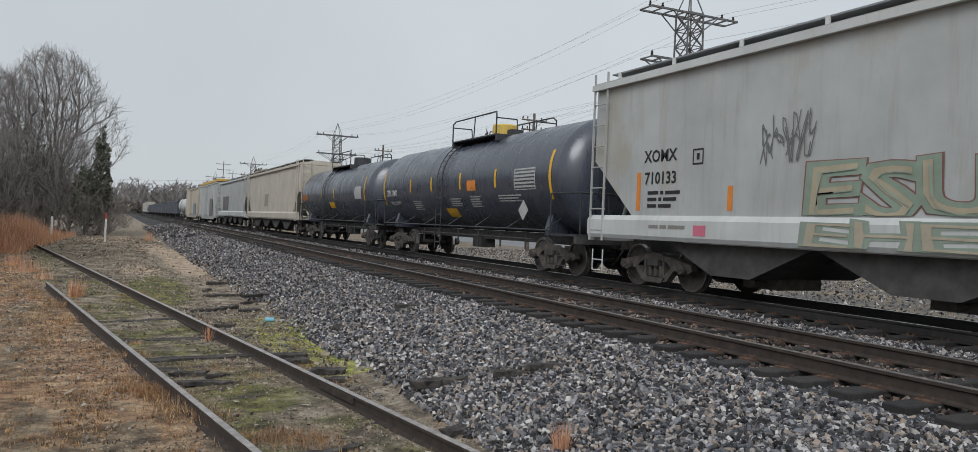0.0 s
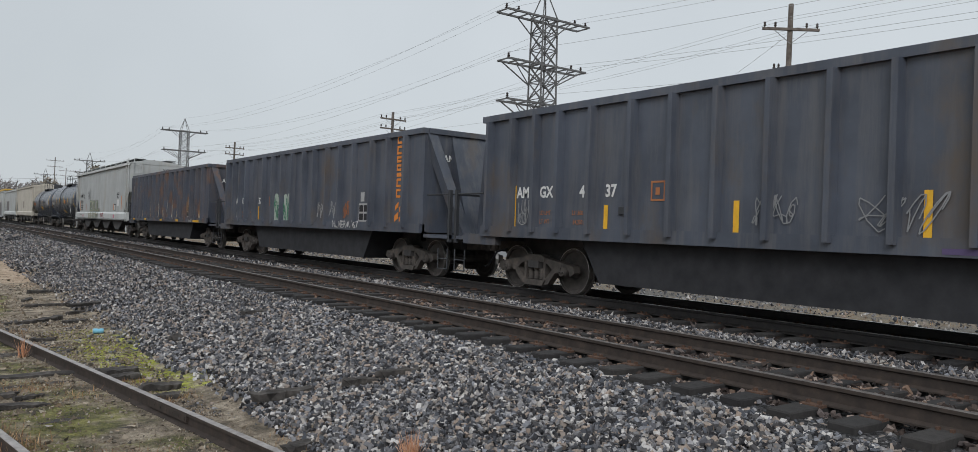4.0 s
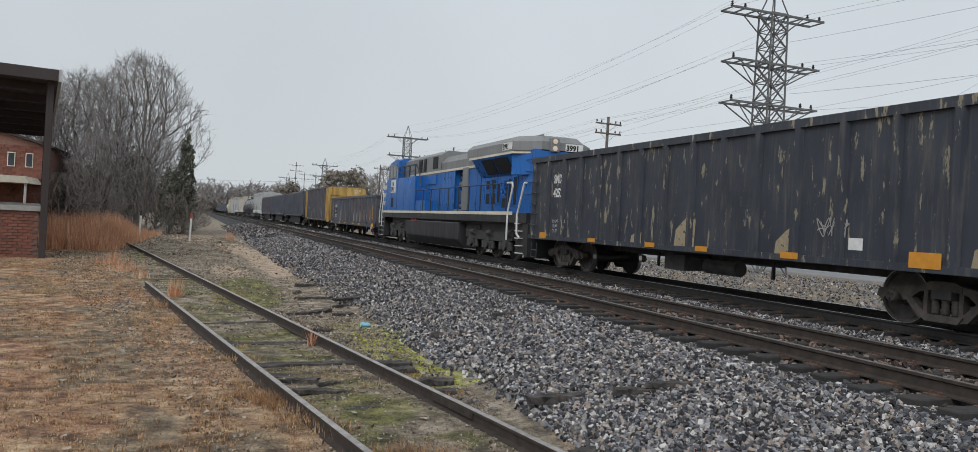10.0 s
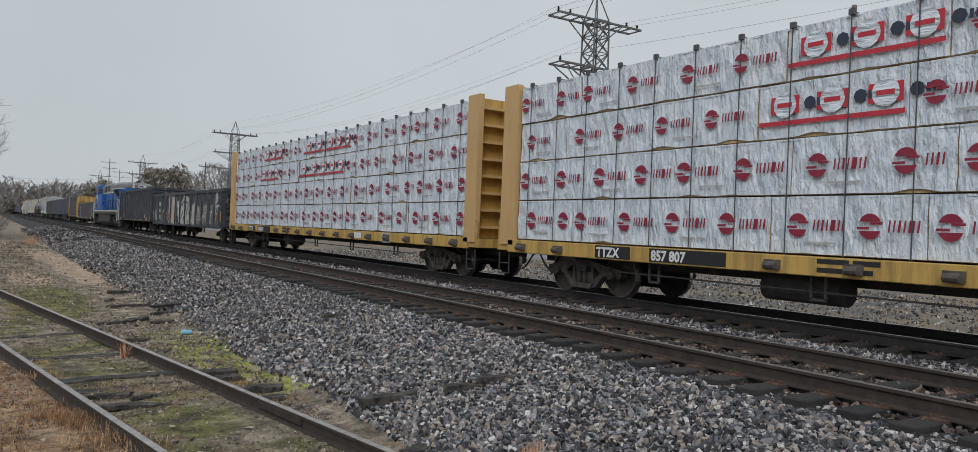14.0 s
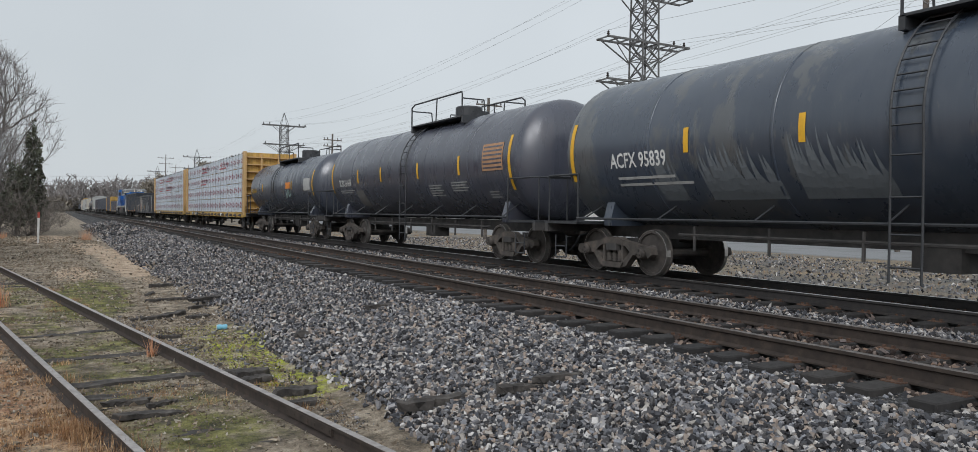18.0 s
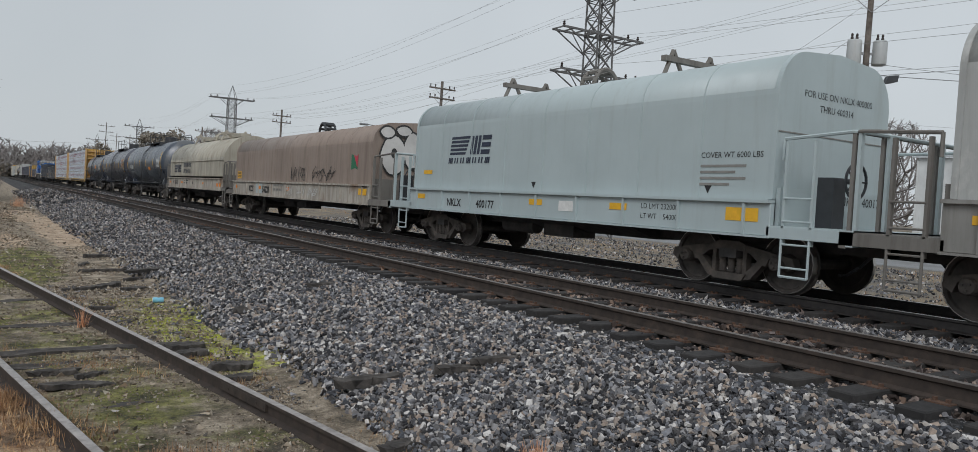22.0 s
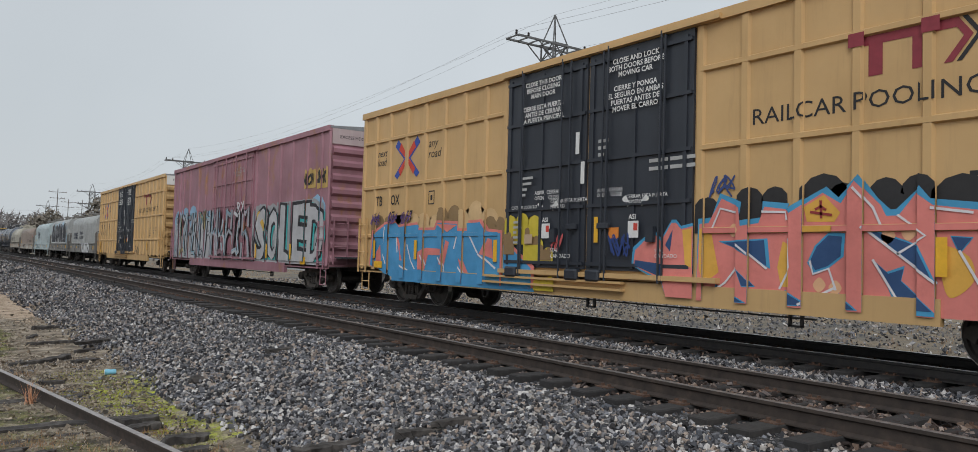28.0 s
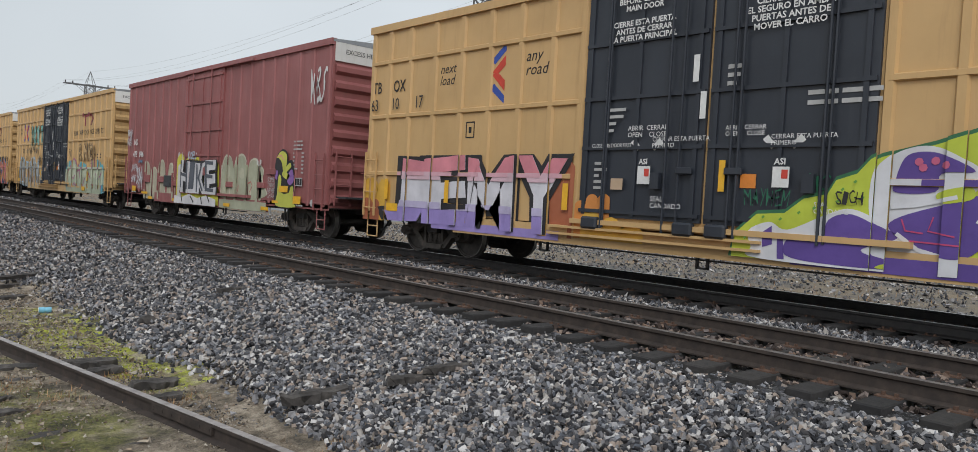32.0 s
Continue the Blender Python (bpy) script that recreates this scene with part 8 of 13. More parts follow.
flat(car, [[(0.2, 0.47), (0.42, 0.42), (0.55, 0.5), (0.5, 0.06)]], spray((0.5, 0.05, 0.08)), SIDE, -1.43, h - 13.4, 1.9, "emblem", "red half of the flag emblem")
for i, (u, w) in enumerate(((7.6, 1.6), (9.9, 2.2))):
    scrawl(car, h, -1.424, u, 1.5, w, 0.55, (0.02, 0.02, 0.02), 120 + i, 6, 0.018)
for i, u in enumerate((7.4, 8.7, 9.9)):
    scrawl(car, h, -1.53, u, 0.95, 0.9, 0.35, (0.6, 0.6, 0.58), 125 + i, 4, 0.018)
BUB = [(0.42, 0.62, 0.40, 0.58), (0.44, 0.30, 0.30, 0.28), (1.05, 0.78, 0.27, 0.55), (1.36, 0.98, 0.26, 0.34), (1.42, 0.42, 0.28, 0.36), (1.92, 0.86, 0.30, 0.48), (2.15, 0.50, 0.28, 0.42), (0.20, 1.28, 0.22, 0.16), (0.75, 1.36, 0.24, 0.14)]
for k, (grow, colour) in enumerate(((0.055, (0.03, 0.03, 0.03)), (0.0, (0.56, 0.55, 0.53)))):
    for q, (a, b2, rx, rz) in enumerate(BUB):
        flat(car, [[(a + (rx + grow) * math.cos(e * 0.393) * (1 + 0.06 * math.sin(e * 1.7 + q)), b2 + (rz + grow) * math.sin(e * 0.393)) for e in range(16)]], spray(colour), REAR, -1.2, -h - 0.062 - 0.004 * k - 0.0006 * q, 1.78, "graffiti", "white bubble letter with a dark outline")
for a, b2, rx, rz in ((0.44, 0.66, 0.10, 0.16), (1.92, 0.90, 0.07, 0.12)):
    flat(car, [[(a + rx * math.cos(e * 0.6), b2 + rz * math.sin(e * 0.6)) for e in range(10)]], spray((0.03, 0.03, 0.03)), REAR, -1.2, -h - 0.078, 1.78, "graffiti", "dark counter of a bubble letter")
write(car, "CS  54228", REAR, 0.2, -h - 0.105, 1.42, 0.2, M["white"])
car, h = coil_car(-284.2, -295.5, M["pale_blue"], M["pale_blue"], "clean pale blue-grey coil car", "smooth", 3, (0.88, 1.38), 3.72, 1.35)
striped_mark(car, h, 1.8, 2.25, 0.95, -1.426, M["navy"])
name_bars(car, h, 1.75, 2.04, -1.426, 1.95, 0.14, M["navy"], 1)
write(car, "NKLX", SIDE, -1.525, h - 1.95, 1.0, 0.25, M["ink"], weight=0.006)
write(car, "400177", SIDE, -1.525, h - 3.3, 1.0, 0.25, M["ink"], weight=0.006)
write(car, "LD LMT 232000", SIDE, -1.525, h - 8.7, 1.19, 0.13, M["ink"])
write(car, "LT WT    54000", SIDE, -1.525, h - 8.7, 1.02, 0.13, M["ink"])
tapes(car, h, -1.528, 1.14, (0.35, 5.4, 7.9), 0.45, 0.12)
tapes(car, h, -1.528, 1.08, (10.55,), 0.6, 0.2)
flat(car, [rect(0, 0, 0.45, 0.2)], M["white"], SIDE, -1.525, h - 6.4, 1.05, "placard", "white placard")
tapes(car, h, -1.43, 1.78, (0.5,), 0.45, 0.1)
write(car, "COVER WT 6000 LBS", SIDE, -1.426, h - 9.9, 2.05, 0.13, M["ink"])
bars(car, SIDE, -1.426, h - 9.9, 1.9, [(0.9,), (0.7,), (0.9,), (0.6,)], M["frame_grey"], 0.04, 2.4)
for q in (5.3, 10.0):
    flat(car, [[(0, 0), (0.16, 0), (0.08, -0.14)]], M["ink"], SIDE, -1.426, h - q, 1.62)
write(car, "FOR USE ON NKLX 400000", REAR, -0.85, -h - 0.014, 3.0, 0.15, M["ink"])
write(car, "THRU 400314", REAR, -0.45, -h - 0.014, 2.8, 0.15, M["ink"])
write(car, "NKLX 400177", REAR, 0.1, -h - 0.105, 1.4, 0.2, M["ink"])
part("end_seam", box(B(), -1.4, 1.4, -h - 0.02, -h + 0.0, 2.42, 2.44), M["frame_grey"], car)
car, h = coil_car(-298.0, -309.0, M["hood_grey"], M["frame_grey"], "grey coil car with huge black bubble-letter graffiti", "smooth", 4, (0.86, 1.46), 3.78, 1.35)
def on_hood(shape, colour, up, label):
    """Paints a shape on the hood, bent over its rounded shoulder."""
    bm = B()
    bm.faces.new([bm.verts.new((p, q, 0)) for p, q in shape])
    bmesh.ops.triangulate(bm, faces=bm.faces[:])
    bm.normal_update()
    if sum(f.normal.z for f in bm.faces) < 0:
        bmesh.ops.reverse_faces(bm, faces=bm.faces[:])
    for z in (3.03, 3.12, 3.2, 3.28, 3.36, 3.44):
        bmesh.ops.bisect_plane(bm, geom=bm.verts[:] + bm.edges[:] + bm.faces[:], plane_co=(0, z, 0), plane_no=(0, 1, 0), dist=1e-4)
    for v in bm.verts:
        v.co.z = -0.62 * (1 - math.sqrt(max(0, 1 - (max(0, v.co.y - 3.03) / 0.68) ** 2)))
    part("graffiti", bm, spray(colour), car, label).matrix_basis = Matrix.Translation((-1.432 - up, h, 0)) @ SIDE


FAT = [[(0.62, 1.62), (0.61, 2.49), (0.95, 3.17), (1.5, 3.43), (1.98, 3.12), (1.86, 2.79), (1.62, 2.47), (1.77, 2.11), (2.19, 2.24), (2.0, 2.74), (2.5, 2.85), (2.87, 2.6), (3.01, 2.22), (3.2, 1.91), (3.14, 1.62)],
       [(2.9, 3.05), (3.29, 3.2), (3.6, 2.93), (3.79, 2.15), (3.92, 2.51), (3.72, 3.16), (4.02, 3.26), (4.4, 3.13), (4.4, 2.4), (4.7, 2.15), (4.25, 1.63), (3.46, 1.66)],
       [(4.8, 1.62), (4.65, 2.44), (4.75, 2.97), (5.19, 3.3), (5.58, 3.34), (5.85, 3.18), (5.95, 2.45), (6.18, 1.6), (5.67, 1.6), (5.49, 2.05), (5.25, 2.05), (5.14, 1.62)],
       [(6.34, 1.65), (6.25, 2.89), (6.38, 3.22), (6.67, 3.28), (6.84, 3.03), (6.85, 2.86), (7.27, 3.15), (7.66, 3.16), (7.68, 2.66), (7.42, 2.6), (7.88, 2.43), (7.8, 1.62), (7.3, 1.62), (7.1, 2.16), (6.9, 2.22), (6.85, 1.62)],
       [(8.06, 1.62), (8.32, 2.55), (8.08, 2.84), (8.25, 3.16), (8.6, 3.36), (9.12, 3.36), (9.5, 3.07), (9.77, 2.69), (9.88, 2.26), (9.9, 1.62)]]
for u0, z0, w, hh in ((0.4, 1.75, 1.0, 1.2), (2.2, 2.7, 1.2, 0.7), (4.2, 2.9, 1.4, 0.6), (6.5, 2.9, 1.8, 0.6), (10.0, 1.6, 0.6, 0.8), (10.15, 2.75, 0.3, 0.3)):
    on_hood(swoosh([(u0, z0), (u0 + 0.1 * w, z0 + hh), (u0 + 0.6 * w, z0 + 0.9 * hh), (u0 + w, z0 + 0.5 * hh), (u0 + 0.8 * w, z0)]), (0.30, 0.42, 0.50), 0, "pale blue cloud of the graffiti")
for k, g in enumerate(FAT):
    cx, cz = sum(p for p, _ in g) / len(g), sum(q for _, q in g) / len(g)
    on_hood([(cx + (p - cx) * 1.09, max(1.53, cz + (q - cz) * 1.075)) for p, q in g], (0.58, 0.59, 0.59), 0.005 + 0.001 * k, "white outline of a fat graffiti letter")
    on_hood(g, (0.022, 0.024, 0.032), 0.014 + 0.001 * k, "black body of a fat graffiti letter")
for g in ([(1.66, 2.45), (1.82, 2.1), (2.14, 2.22), (2.0, 2.6), (1.9, 2.76)], [(3.64, 2.9), (3.79, 2.2), (3.9, 2.5), (3.72, 3.0)], [(5.22, 2.35), (5.48, 2.35), (5.42, 2.75), (5.3, 2.75)], [(5.18, 1.6), (5.3, 2.0), (5.48, 2.0), (5.62, 1.6)], [(6.9, 1.6), (6.92, 2.16), (7.08, 2.12), (7.25, 1.6)]):
    on_hood(g, (0.58, 0.59, 0.59), 0.022, "white gap in a fat graffiti letter")
graffiti(car, h, -1.458, 8.4, 1.66, 1.2, 0.3, "STAR", [((0.60, 0.62, 0.64), -0.01, 0)], seed=23)
write(car, "ATW", SIDE, -1.525, h - 1.55, 1.02, 0.26, M["ink"], weight=0.008)
write(car, "33598", SIDE, -1.525, h - 2.6, 1.02, 0.26, M["ink"], weight=0.008)
write(car, "LD LMT 228600", SIDE, -1.525, h - 7.0, 1.16, 0.12, M["ink"])
write(car, "LT WT    57500", SIDE, -1.525, h - 7.0, 1.0, 0.12, M["ink"])
tapes(car, h, -1.528, 1.2, (0.3, 2.9, 5.3, 7.95), 0.42, 0.11)
tapes(car, h, -1.528, 1.1, (10.4,), 0.62, 0.22)
for q in (4.4, 6.0):
    bars(car, SIDE, -1.525, h - q, 1.1, [(0.35,), (0.35,)], M["ink"], 0.04, 2.0)
write(car, "ATW 33500-33600", REAR, -0.7, -h - 0.014, 2.85, 0.15, M["ink"])
write(car, "ATW 33598", REAR, 0.2, -h - 0.105, 1.4, 0.18, M["ink"])
flat(car, [rect(0, 0, 0.22, 0.16)], M["white"], REAR, -0.45, -h - 0.014, 1.95, "placard", "white placard")
part("end_seam", box(B(), -1.4, 1.4, -h - 0.02, -h + 0.0, 2.42, 2.44), M["frame_grey"], car)
car, h = coil_car(-311.6, -323.2, M["hood_grey"], M["frame_grey"], "grey coil car with white graffiti letters along the sill", "smooth", 5, (0.84, 1.48), 3.72, 1.35)
striped_mark(car, h, 1.15, 1.88, 1.05, -1.426, M["navy"])
name_bars(car, h, 4.15, 1.85, -1.426, 1.75, 0.24, M["navy"])
write(car, "162766", SIDE, -1.525, h - 2.15, 0.92, 0.32, M["ink"], weight=0.006)
write(car, "LD LMT 222000", SIDE, -1.525, h - 4.1, 1.12, 0.12, M["ink"])
write(car, "LT WT    64000", SIDE, -1.525, h - 4.1, 0.96, 0.12, M["ink"])
write(car, "CS32", SIDE, -1.525, h - 10.4, 1.04, 0.2, M["ink"])
tapes(car, h, -1.528, 1.14, (0.35, 3.35, 5.8), 0.42, 0.12)
tapes(car, h, -1.528, 1.06, (11.0,), 0.55, 0.24)
graffiti(car, h, -1.53, 6.3, 0.78, 3.3, 0.66, "UNO", [((0.02, 0.02, 0.022), 0.15, 0), ((0.66, 0.67, 0.67), 0.10, 0)], seed=25, blend=0.2)
flat(car, [rect(0.55 * i, 0, 0.4, 0.06) for i in range(7)], spray((0.62, 0.60, 0.66)), SIDE, -1.585, h - 5.9, 1.455, "graffiti", "white dashes of graffiti")
flat(car, [[(0, 0.5), (0.9, 0.55), (0.7, 0.2), (0.55, 0.05)]], spray((0.30, 0.26, 0.42)), SIDE, -1.527, h - 5.55, 0.92, "graffiti", "violet spray mark")
striped_mark(car, h, 0, 0, 0.5, 0, M["navy"], REAR, (-0.35, -h - 0.014, 2.85))
write(car, "CS31A", REAR, -0.1, -h - 0.014, 2.62, 0.16, M["ink"])
flat(car, [rect(0, 0, 0.2, 0.12), rect(1.0, 0, 0.2, 0.12)], M["or"], REAR, 0.2, -h - 1.36, 0.95, "reflector", "orange reflector")

# ---- boxcars ----
def boxcar(yl, yr, material, label, posts, rails, door, eave=5.02, W=1.5, post_w=0.13, post_d=0.045, end_ribs=8, cap=None, low=None, roof_mat=None, z0=0.68, sill_u=None, end_mat=None):
    """posts: places along the side; rails: heights of level ribs; door: (u0, u1, leaves, material); low: height up to which the heavy lower posts reach."""
    car, h = freight_car("boxcar", yl, yr, label)
    for s in (-1, 1):
        part("side", box(B(), s * W - 0.03, s * W + 0.03, -h, h, z0 + 0.12, eave), material, car)
        for u in posts:
            if door[0] - 0.02 < u < door[1] + 0.02:
                continue
            part("side_post", prism(B(), [(s * (W + 0.02), h - u - post_w / 2 - 0.02), (s * (W + 0.03 + post_d), h - u - post_w / 2 + 0.015), (s * (W + 0.03 + post_d), h - u + post_w / 2 - 0.015), (s * (W + 0.02), h - u + post_w / 2 + 0.02)], "z", z0 + 0.16, eave - 0.12), material, car)
        for z in rails:
            for a, b2 in ((0.1, door[0] - 0.08), (door[1] + 0.08, 2 * h - 0.1)):
                part("side_rail", prism(B(), [(s * (W + 0.02), z - 0.06), (s * (W + 0.035 + post_d), z - 0.035), (s * (W + 0.035 + post_d), z + 0.035), (s * (W + 0.02), z + 0.06)], "y", h - b2, h - a), material, car)
        part("eave_rail", box(B(), s * (W + 0.03) - 0.07, s * (W + 0.03) + 0.07, -h - 0.01, h + 0.01, eave - 0.11, eave + 0.05), material, car)
        su = sill_u or (3.3, 2 * h - 3.3)
        part("side_sill", box(B(), s * (W + 0.02) - 0.05, s * (W + 0.02) + 0.06, h - su[1], h - su[0], z0 - 0.12, z0 + 0.2), material, car)
        part("side_sill", box(B(), s * (W + 0.0) - 0.03, s * (W + 0.0) + 0.05, -h, h, z0 + 0.08, z0 + 0.22), material, car)
        # doors
        u0, u1, leaves, dmat = door
        w = (u1 - u0) / leaves
        for k in range(leaves):
            a = u0 + k * w + 0.03
            leaf = part("door", box(B(), s * (W + 0.05) - 0.03, s * (W + 0.05) + 0.03, h - a - w + 0.06, h - a, z0 + 0.38, eave - 0.12), dmat, car)
            if s < 0:
                for z in [z0 + 0.45 + (eave - z0 - 0.65) * q for q in (0.0, 0.28, 0.5, 0.74, 0.97)]:
                    part("door_rib", box(B(), -W - 0.12, -W - 0.07, h - a - w + 0.08, h - a - 0.02, z, z + 0.06), dmat, leaf)
                for q in (0.03, 0.45, 0.9):
                    part("door_rib", box(B(), -W - 0.11, -W - 0.07, h - a - q * w - 0.07, h - a - q * w, z0 + 0.42, eave - 0.2), dmat, leaf)
                for q in (0.22, 0.72):
                    part("locking_rod", rod(B(), (-W - 0.15, h - a - q * w, z0 + 0.2), (-W - 0.15, h - a - q * w, eave - 0.05), 0.022), dmat, leaf)
                part("door_handle", box(B(), -W - 0.19, -W - 0.11, h - a - 0.62 * w - 0.16, h - a - 0.62 * w, 1.55, 1.8), dmat, leaf)
        if s < 0:
            for z in (z0 + 0.28, eave - 0.07):
                part("door_track", box(B(), -W - 0.16, -W - 0.03, h - u1 - w * (0.7 if leaves == 1 else 0.2), h - u0 + 0.1, z - 0.03, z + 0.05), material, car)
    rm = roof_mat or M["steel"]
    part("roof", prism(B(), [(-W - 0.06, eave + 0.03), (0, eave + 0.14), (W + 0.06, eave + 0.03), (W + 0.06, eave - 0.03), (-W - 0.06, eave - 0.03)], "y", -h - 0.02, h + 0.02), rm, car)
    part("floor", box(B(), -W + 0.04, W - 0.04, -h + 0.04, h - 0.04, z0 + 0.12, z0 + 0.22), M["under"], car)
    part("centre_sill", box(B(), -0.33, 0.33, -h - 0.2, h + 0.2, 0.68, z0 + 0.14), M["under"], car)
    for s in (-1, 1):
        y = s * h
        part("end_wall", box(B(), -W, W, min(y - s * 0.02, y - s * 0.07), max(y - s * 0.02, y - s * 0.07), z0 + 0.15, eave + 0.02), end_mat or material, car)
        top = eave - 0.55
        for i in range(end_ribs):
            z = z0 + 0.35 + (top - z0 - 0.5) * i / (end_ribs - 1)
            dz = (top - z0 - 0.5) / (end_ribs - 1)
            part("end_corrugation", prism(B(), [(y - s * 0.03, z - dz * 0.36), (y + s * 0.07, z - 0.06), (y + s * 0.07, z + 0.06), (y - s * 0.03, z + dz * 0.36)], "x", -W + 0.05, W - 0.05), end_mat or material, car)
        part("end_cap", box(B(), -W + 0.01, W - 0.01, min(y - s * 0.02, y + s * 0.015), max(y - s * 0.02, y + s * 0.015), top + 0.05, eave + 0.0), cap or material, car, "white excess height panel" if cap else "")
        part("end_platform", box(B(), -1.3, 0.3, min(y, y + s * 0.5), max(y, y + s * 0.5), 1.08, 1.13), M["dark_steel"], car)
        ladder(car, -W - 0.13, y - s * 0.08, y - s * 0.5, 0.75, 2.2, 4, material, stiles=True)
        ladder(car, y + s * 0.16, -1.4, -0.95, 0.9, 2.3, 4, material, "end")
        step(car, -W, y - s * 0.3, material)
        part("end_grab_rail", pipe(B(), [(-0.6, y + s * 0.05, 1.75), (-0.6, y + s * 0.2, 1.75), (1.3, y + s * 0.2, 1.75), (1.3, y + s * 0.05, 1.75)], 0.02), material, car)
    part("brake_gear", box(B(), 0.5, 0.95, -h - 0.3, -h - 0.06, 1.5, 2.1), end_mat or material, car)
    brake_wheel(car, 0.7, -h - 0.34, 1.85, material)
    trucks(car, (h - 2.05, -h + 2.05))
    ends(car, h, 0.9)
    bm = rod(B(), (-1.3, h - 5.4, 0.52), (-1.3, -h + 5.0, 0.5), 0.014)
    for u in (5.6, 8.9, 13.0):
        for q in (-0.09, 0.09):
            box(bm, -1.32, -1.28, h - u + q - 0.02, h - u + q + 0.02, 0.38, 0.7)
        box(bm, -1.32, -1.28, h - u - 0.11, h - u + 0.11, 0.37, 0.4)
    part("brake_rigging", bm, M["under"], car)
    return car, h


POSTS = [0.12, 0.78, 1.55, 2.42, 3.3, 4.15, 4.98, 5.8, 6.5, 11.5, 12.3, 13.15, 13.98, 14.85, 15.7, 16.55, 17.3, 18.1]
CAPS = paint("white_end_panel_paint", (0.62, 0.61, 0.58), (0.35, 0.32, 0.27), 0.4, 0.6)
PO = [(u - 0.1, u + 0.1) for u in POSTS]
SPANISH = ["CLOSE THIS DOOR\nBEFORE CLOSING\nMAIN DOOR\n\nCIERRE ESTA PUERTA\nANTES DE CERRAR\nLA PUERTA PRINCIPAL", "CLOSE AND LOCK\nBOTH DOORS BEFORE\nMOVING CAR\n\nCIERRE Y PONGA\nEL SEGURO EN AMBAS\nPUERTAS ANTES DE\nMOVER EL CARRO"]
X_BLUE, X_RED = plain("blue_emblem_paint", (0.035, 0.08, 0.36), 0.6), plain("red_emblem_paint", (0.58, 0.06, 0.035), 0.6)
DARKRED = plain("dark_red_emblem_paint", (0.26, 0.035, 0.05), 0.6)


def pool_boxcar(yl, yr, number, label, variant):
    car, h = boxcar(yl, yr, M["yellow"], label, POSTS, (4.22, 3.0, 1.72), (6.6, 11.42, 2, M["door_black"]), cap=CAPS, end_mat=M["yellow_end"])
    x = -1.535
    row = {"a": (0.85, 1.65, 2.55, 2.51, 2.08), "b": (1.72, 2.6, 3.44, 2.5, 2.06), "c": (0.13, 0.93, 1.79, 3.54, 3.14)}[variant]
    for a, u in (("TB", row[0]), ("OX", row[1])):
        write(car, a, SIDE, x - 0.012, h - u, row[3], 0.37, M["ink"], weight=0.002, wide=0.8)
    for i in range(3):
        write(car, number[2 * i:2 * i + 2], SIDE, x - 0.045, h - row[i], row[4], 0.37, M["ink"], weight=0.002, wide=0.8)
    write(car, "next\nload", SIDE, x, h - (0.85 if variant != "c" else 2.58), 3.8, 0.28, M["ink"], shear=0.25, line=0.85)
    write(car, "any\nroad", SIDE, x, h - (3.42 if variant != "c" else 5.1), 3.82, 0.3, M["ink"], shear=0.25, line=0.85)
    a0, z = (1.8 if variant != "c" else 3.9), 3.15
    bl = [[(0, 0.85), (0.15, 1.02), (0.62, 0.56), (0.55, 0.42)], [(0, 0.1), (0.15, 0.0), (0.6, 0.42), (0.55, 0.58)]]
    rd = [[(0.2, 0.75), (0.3, 0.92), (0.68, 0.52), (0.55, 0.5)], [(0.2, 0.22), (0.3, 0.08), (0.68, 0.5), (0.55, 0.52)]]
    mir = lambda ps: [[(1.24 - px, py) for px, py in p] for p in ps]
    if variant == "c":
        flat(car, [[(0.1, 0.75), (0.5, 1.05), (0.5, 0.9), (0.2, 0.66)], [(0.1, 0.2), (0.5, -0.1), (0.5, 0.05), (0.2, 0.3)]], X_BLUE, SIDE, x, h - 4.06, 3.18, "emblem", "blue strokes of a crossed emblem")
        flat(car, [[(0.12, 0.5), (0.5, 0.82), (0.5, 0.62), (0.3, 0.48)], [(0.12, 0.48), (0.5, 0.14), (0.5, 0.34), (0.3, 0.5)]], X_RED, SIDE, x - 0.003, h - 4.06, 3.18, "emblem", "red strokes of a crossed emblem")
    else:
        flat(car, bl + mir(bl), X_BLUE, SIDE, x, h - a0, z, "emblem", "blue strokes of a crossed emblem")
        flat(car, rd + mir(rd), X_RED, SIDE, x - 0.003, h - a0, z, "emblem", "red strokes of a crossed emblem")
    flat(car, [rect(0, 0, 0.26, 0.025), rect(0, 0.3, 0.26, 0.025), rect(0, 0, 0.025, 0.32), rect(0.235, 0, 0.025, 0.32), rect(0.09, 0.1, 0.08, 0.12)], M["ink"], SIDE, x, h - 3.5, 2.45)
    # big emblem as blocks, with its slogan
    flat(car, [rect(0, 0.4, 0.2, 0.18), rect(0.32, 0.4, 0.48, 0.18), rect(1.0, 0.4, 0.25, 0.17), rect(0.2, 0, 0.18, 0.58), rect(0.74, 0, 0.16, 0.58), [(1.1, 0), (1.2, 0), (1.42, 0.29), (1.25, 0.53), (1.15, 0.53), (1.32, 0.29)], [(1.8, 0), (1.9, 0), (1.58, 0.29), (1.85, 0.53), (1.75, 0.53), (1.48, 0.29)]], DARKRED, SIDE, x, h - 13.92, 3.65, "emblem", "dark red block emblem")
    flat(car, [rect(-0.105, 0.4, 0.21, 0.18), rect(0.805, 0.4, 0.21, 0.18)], DARKRED, SIDE, x - 0.05, h - 13.98, 3.65, "emblem", "dark red block emblem")
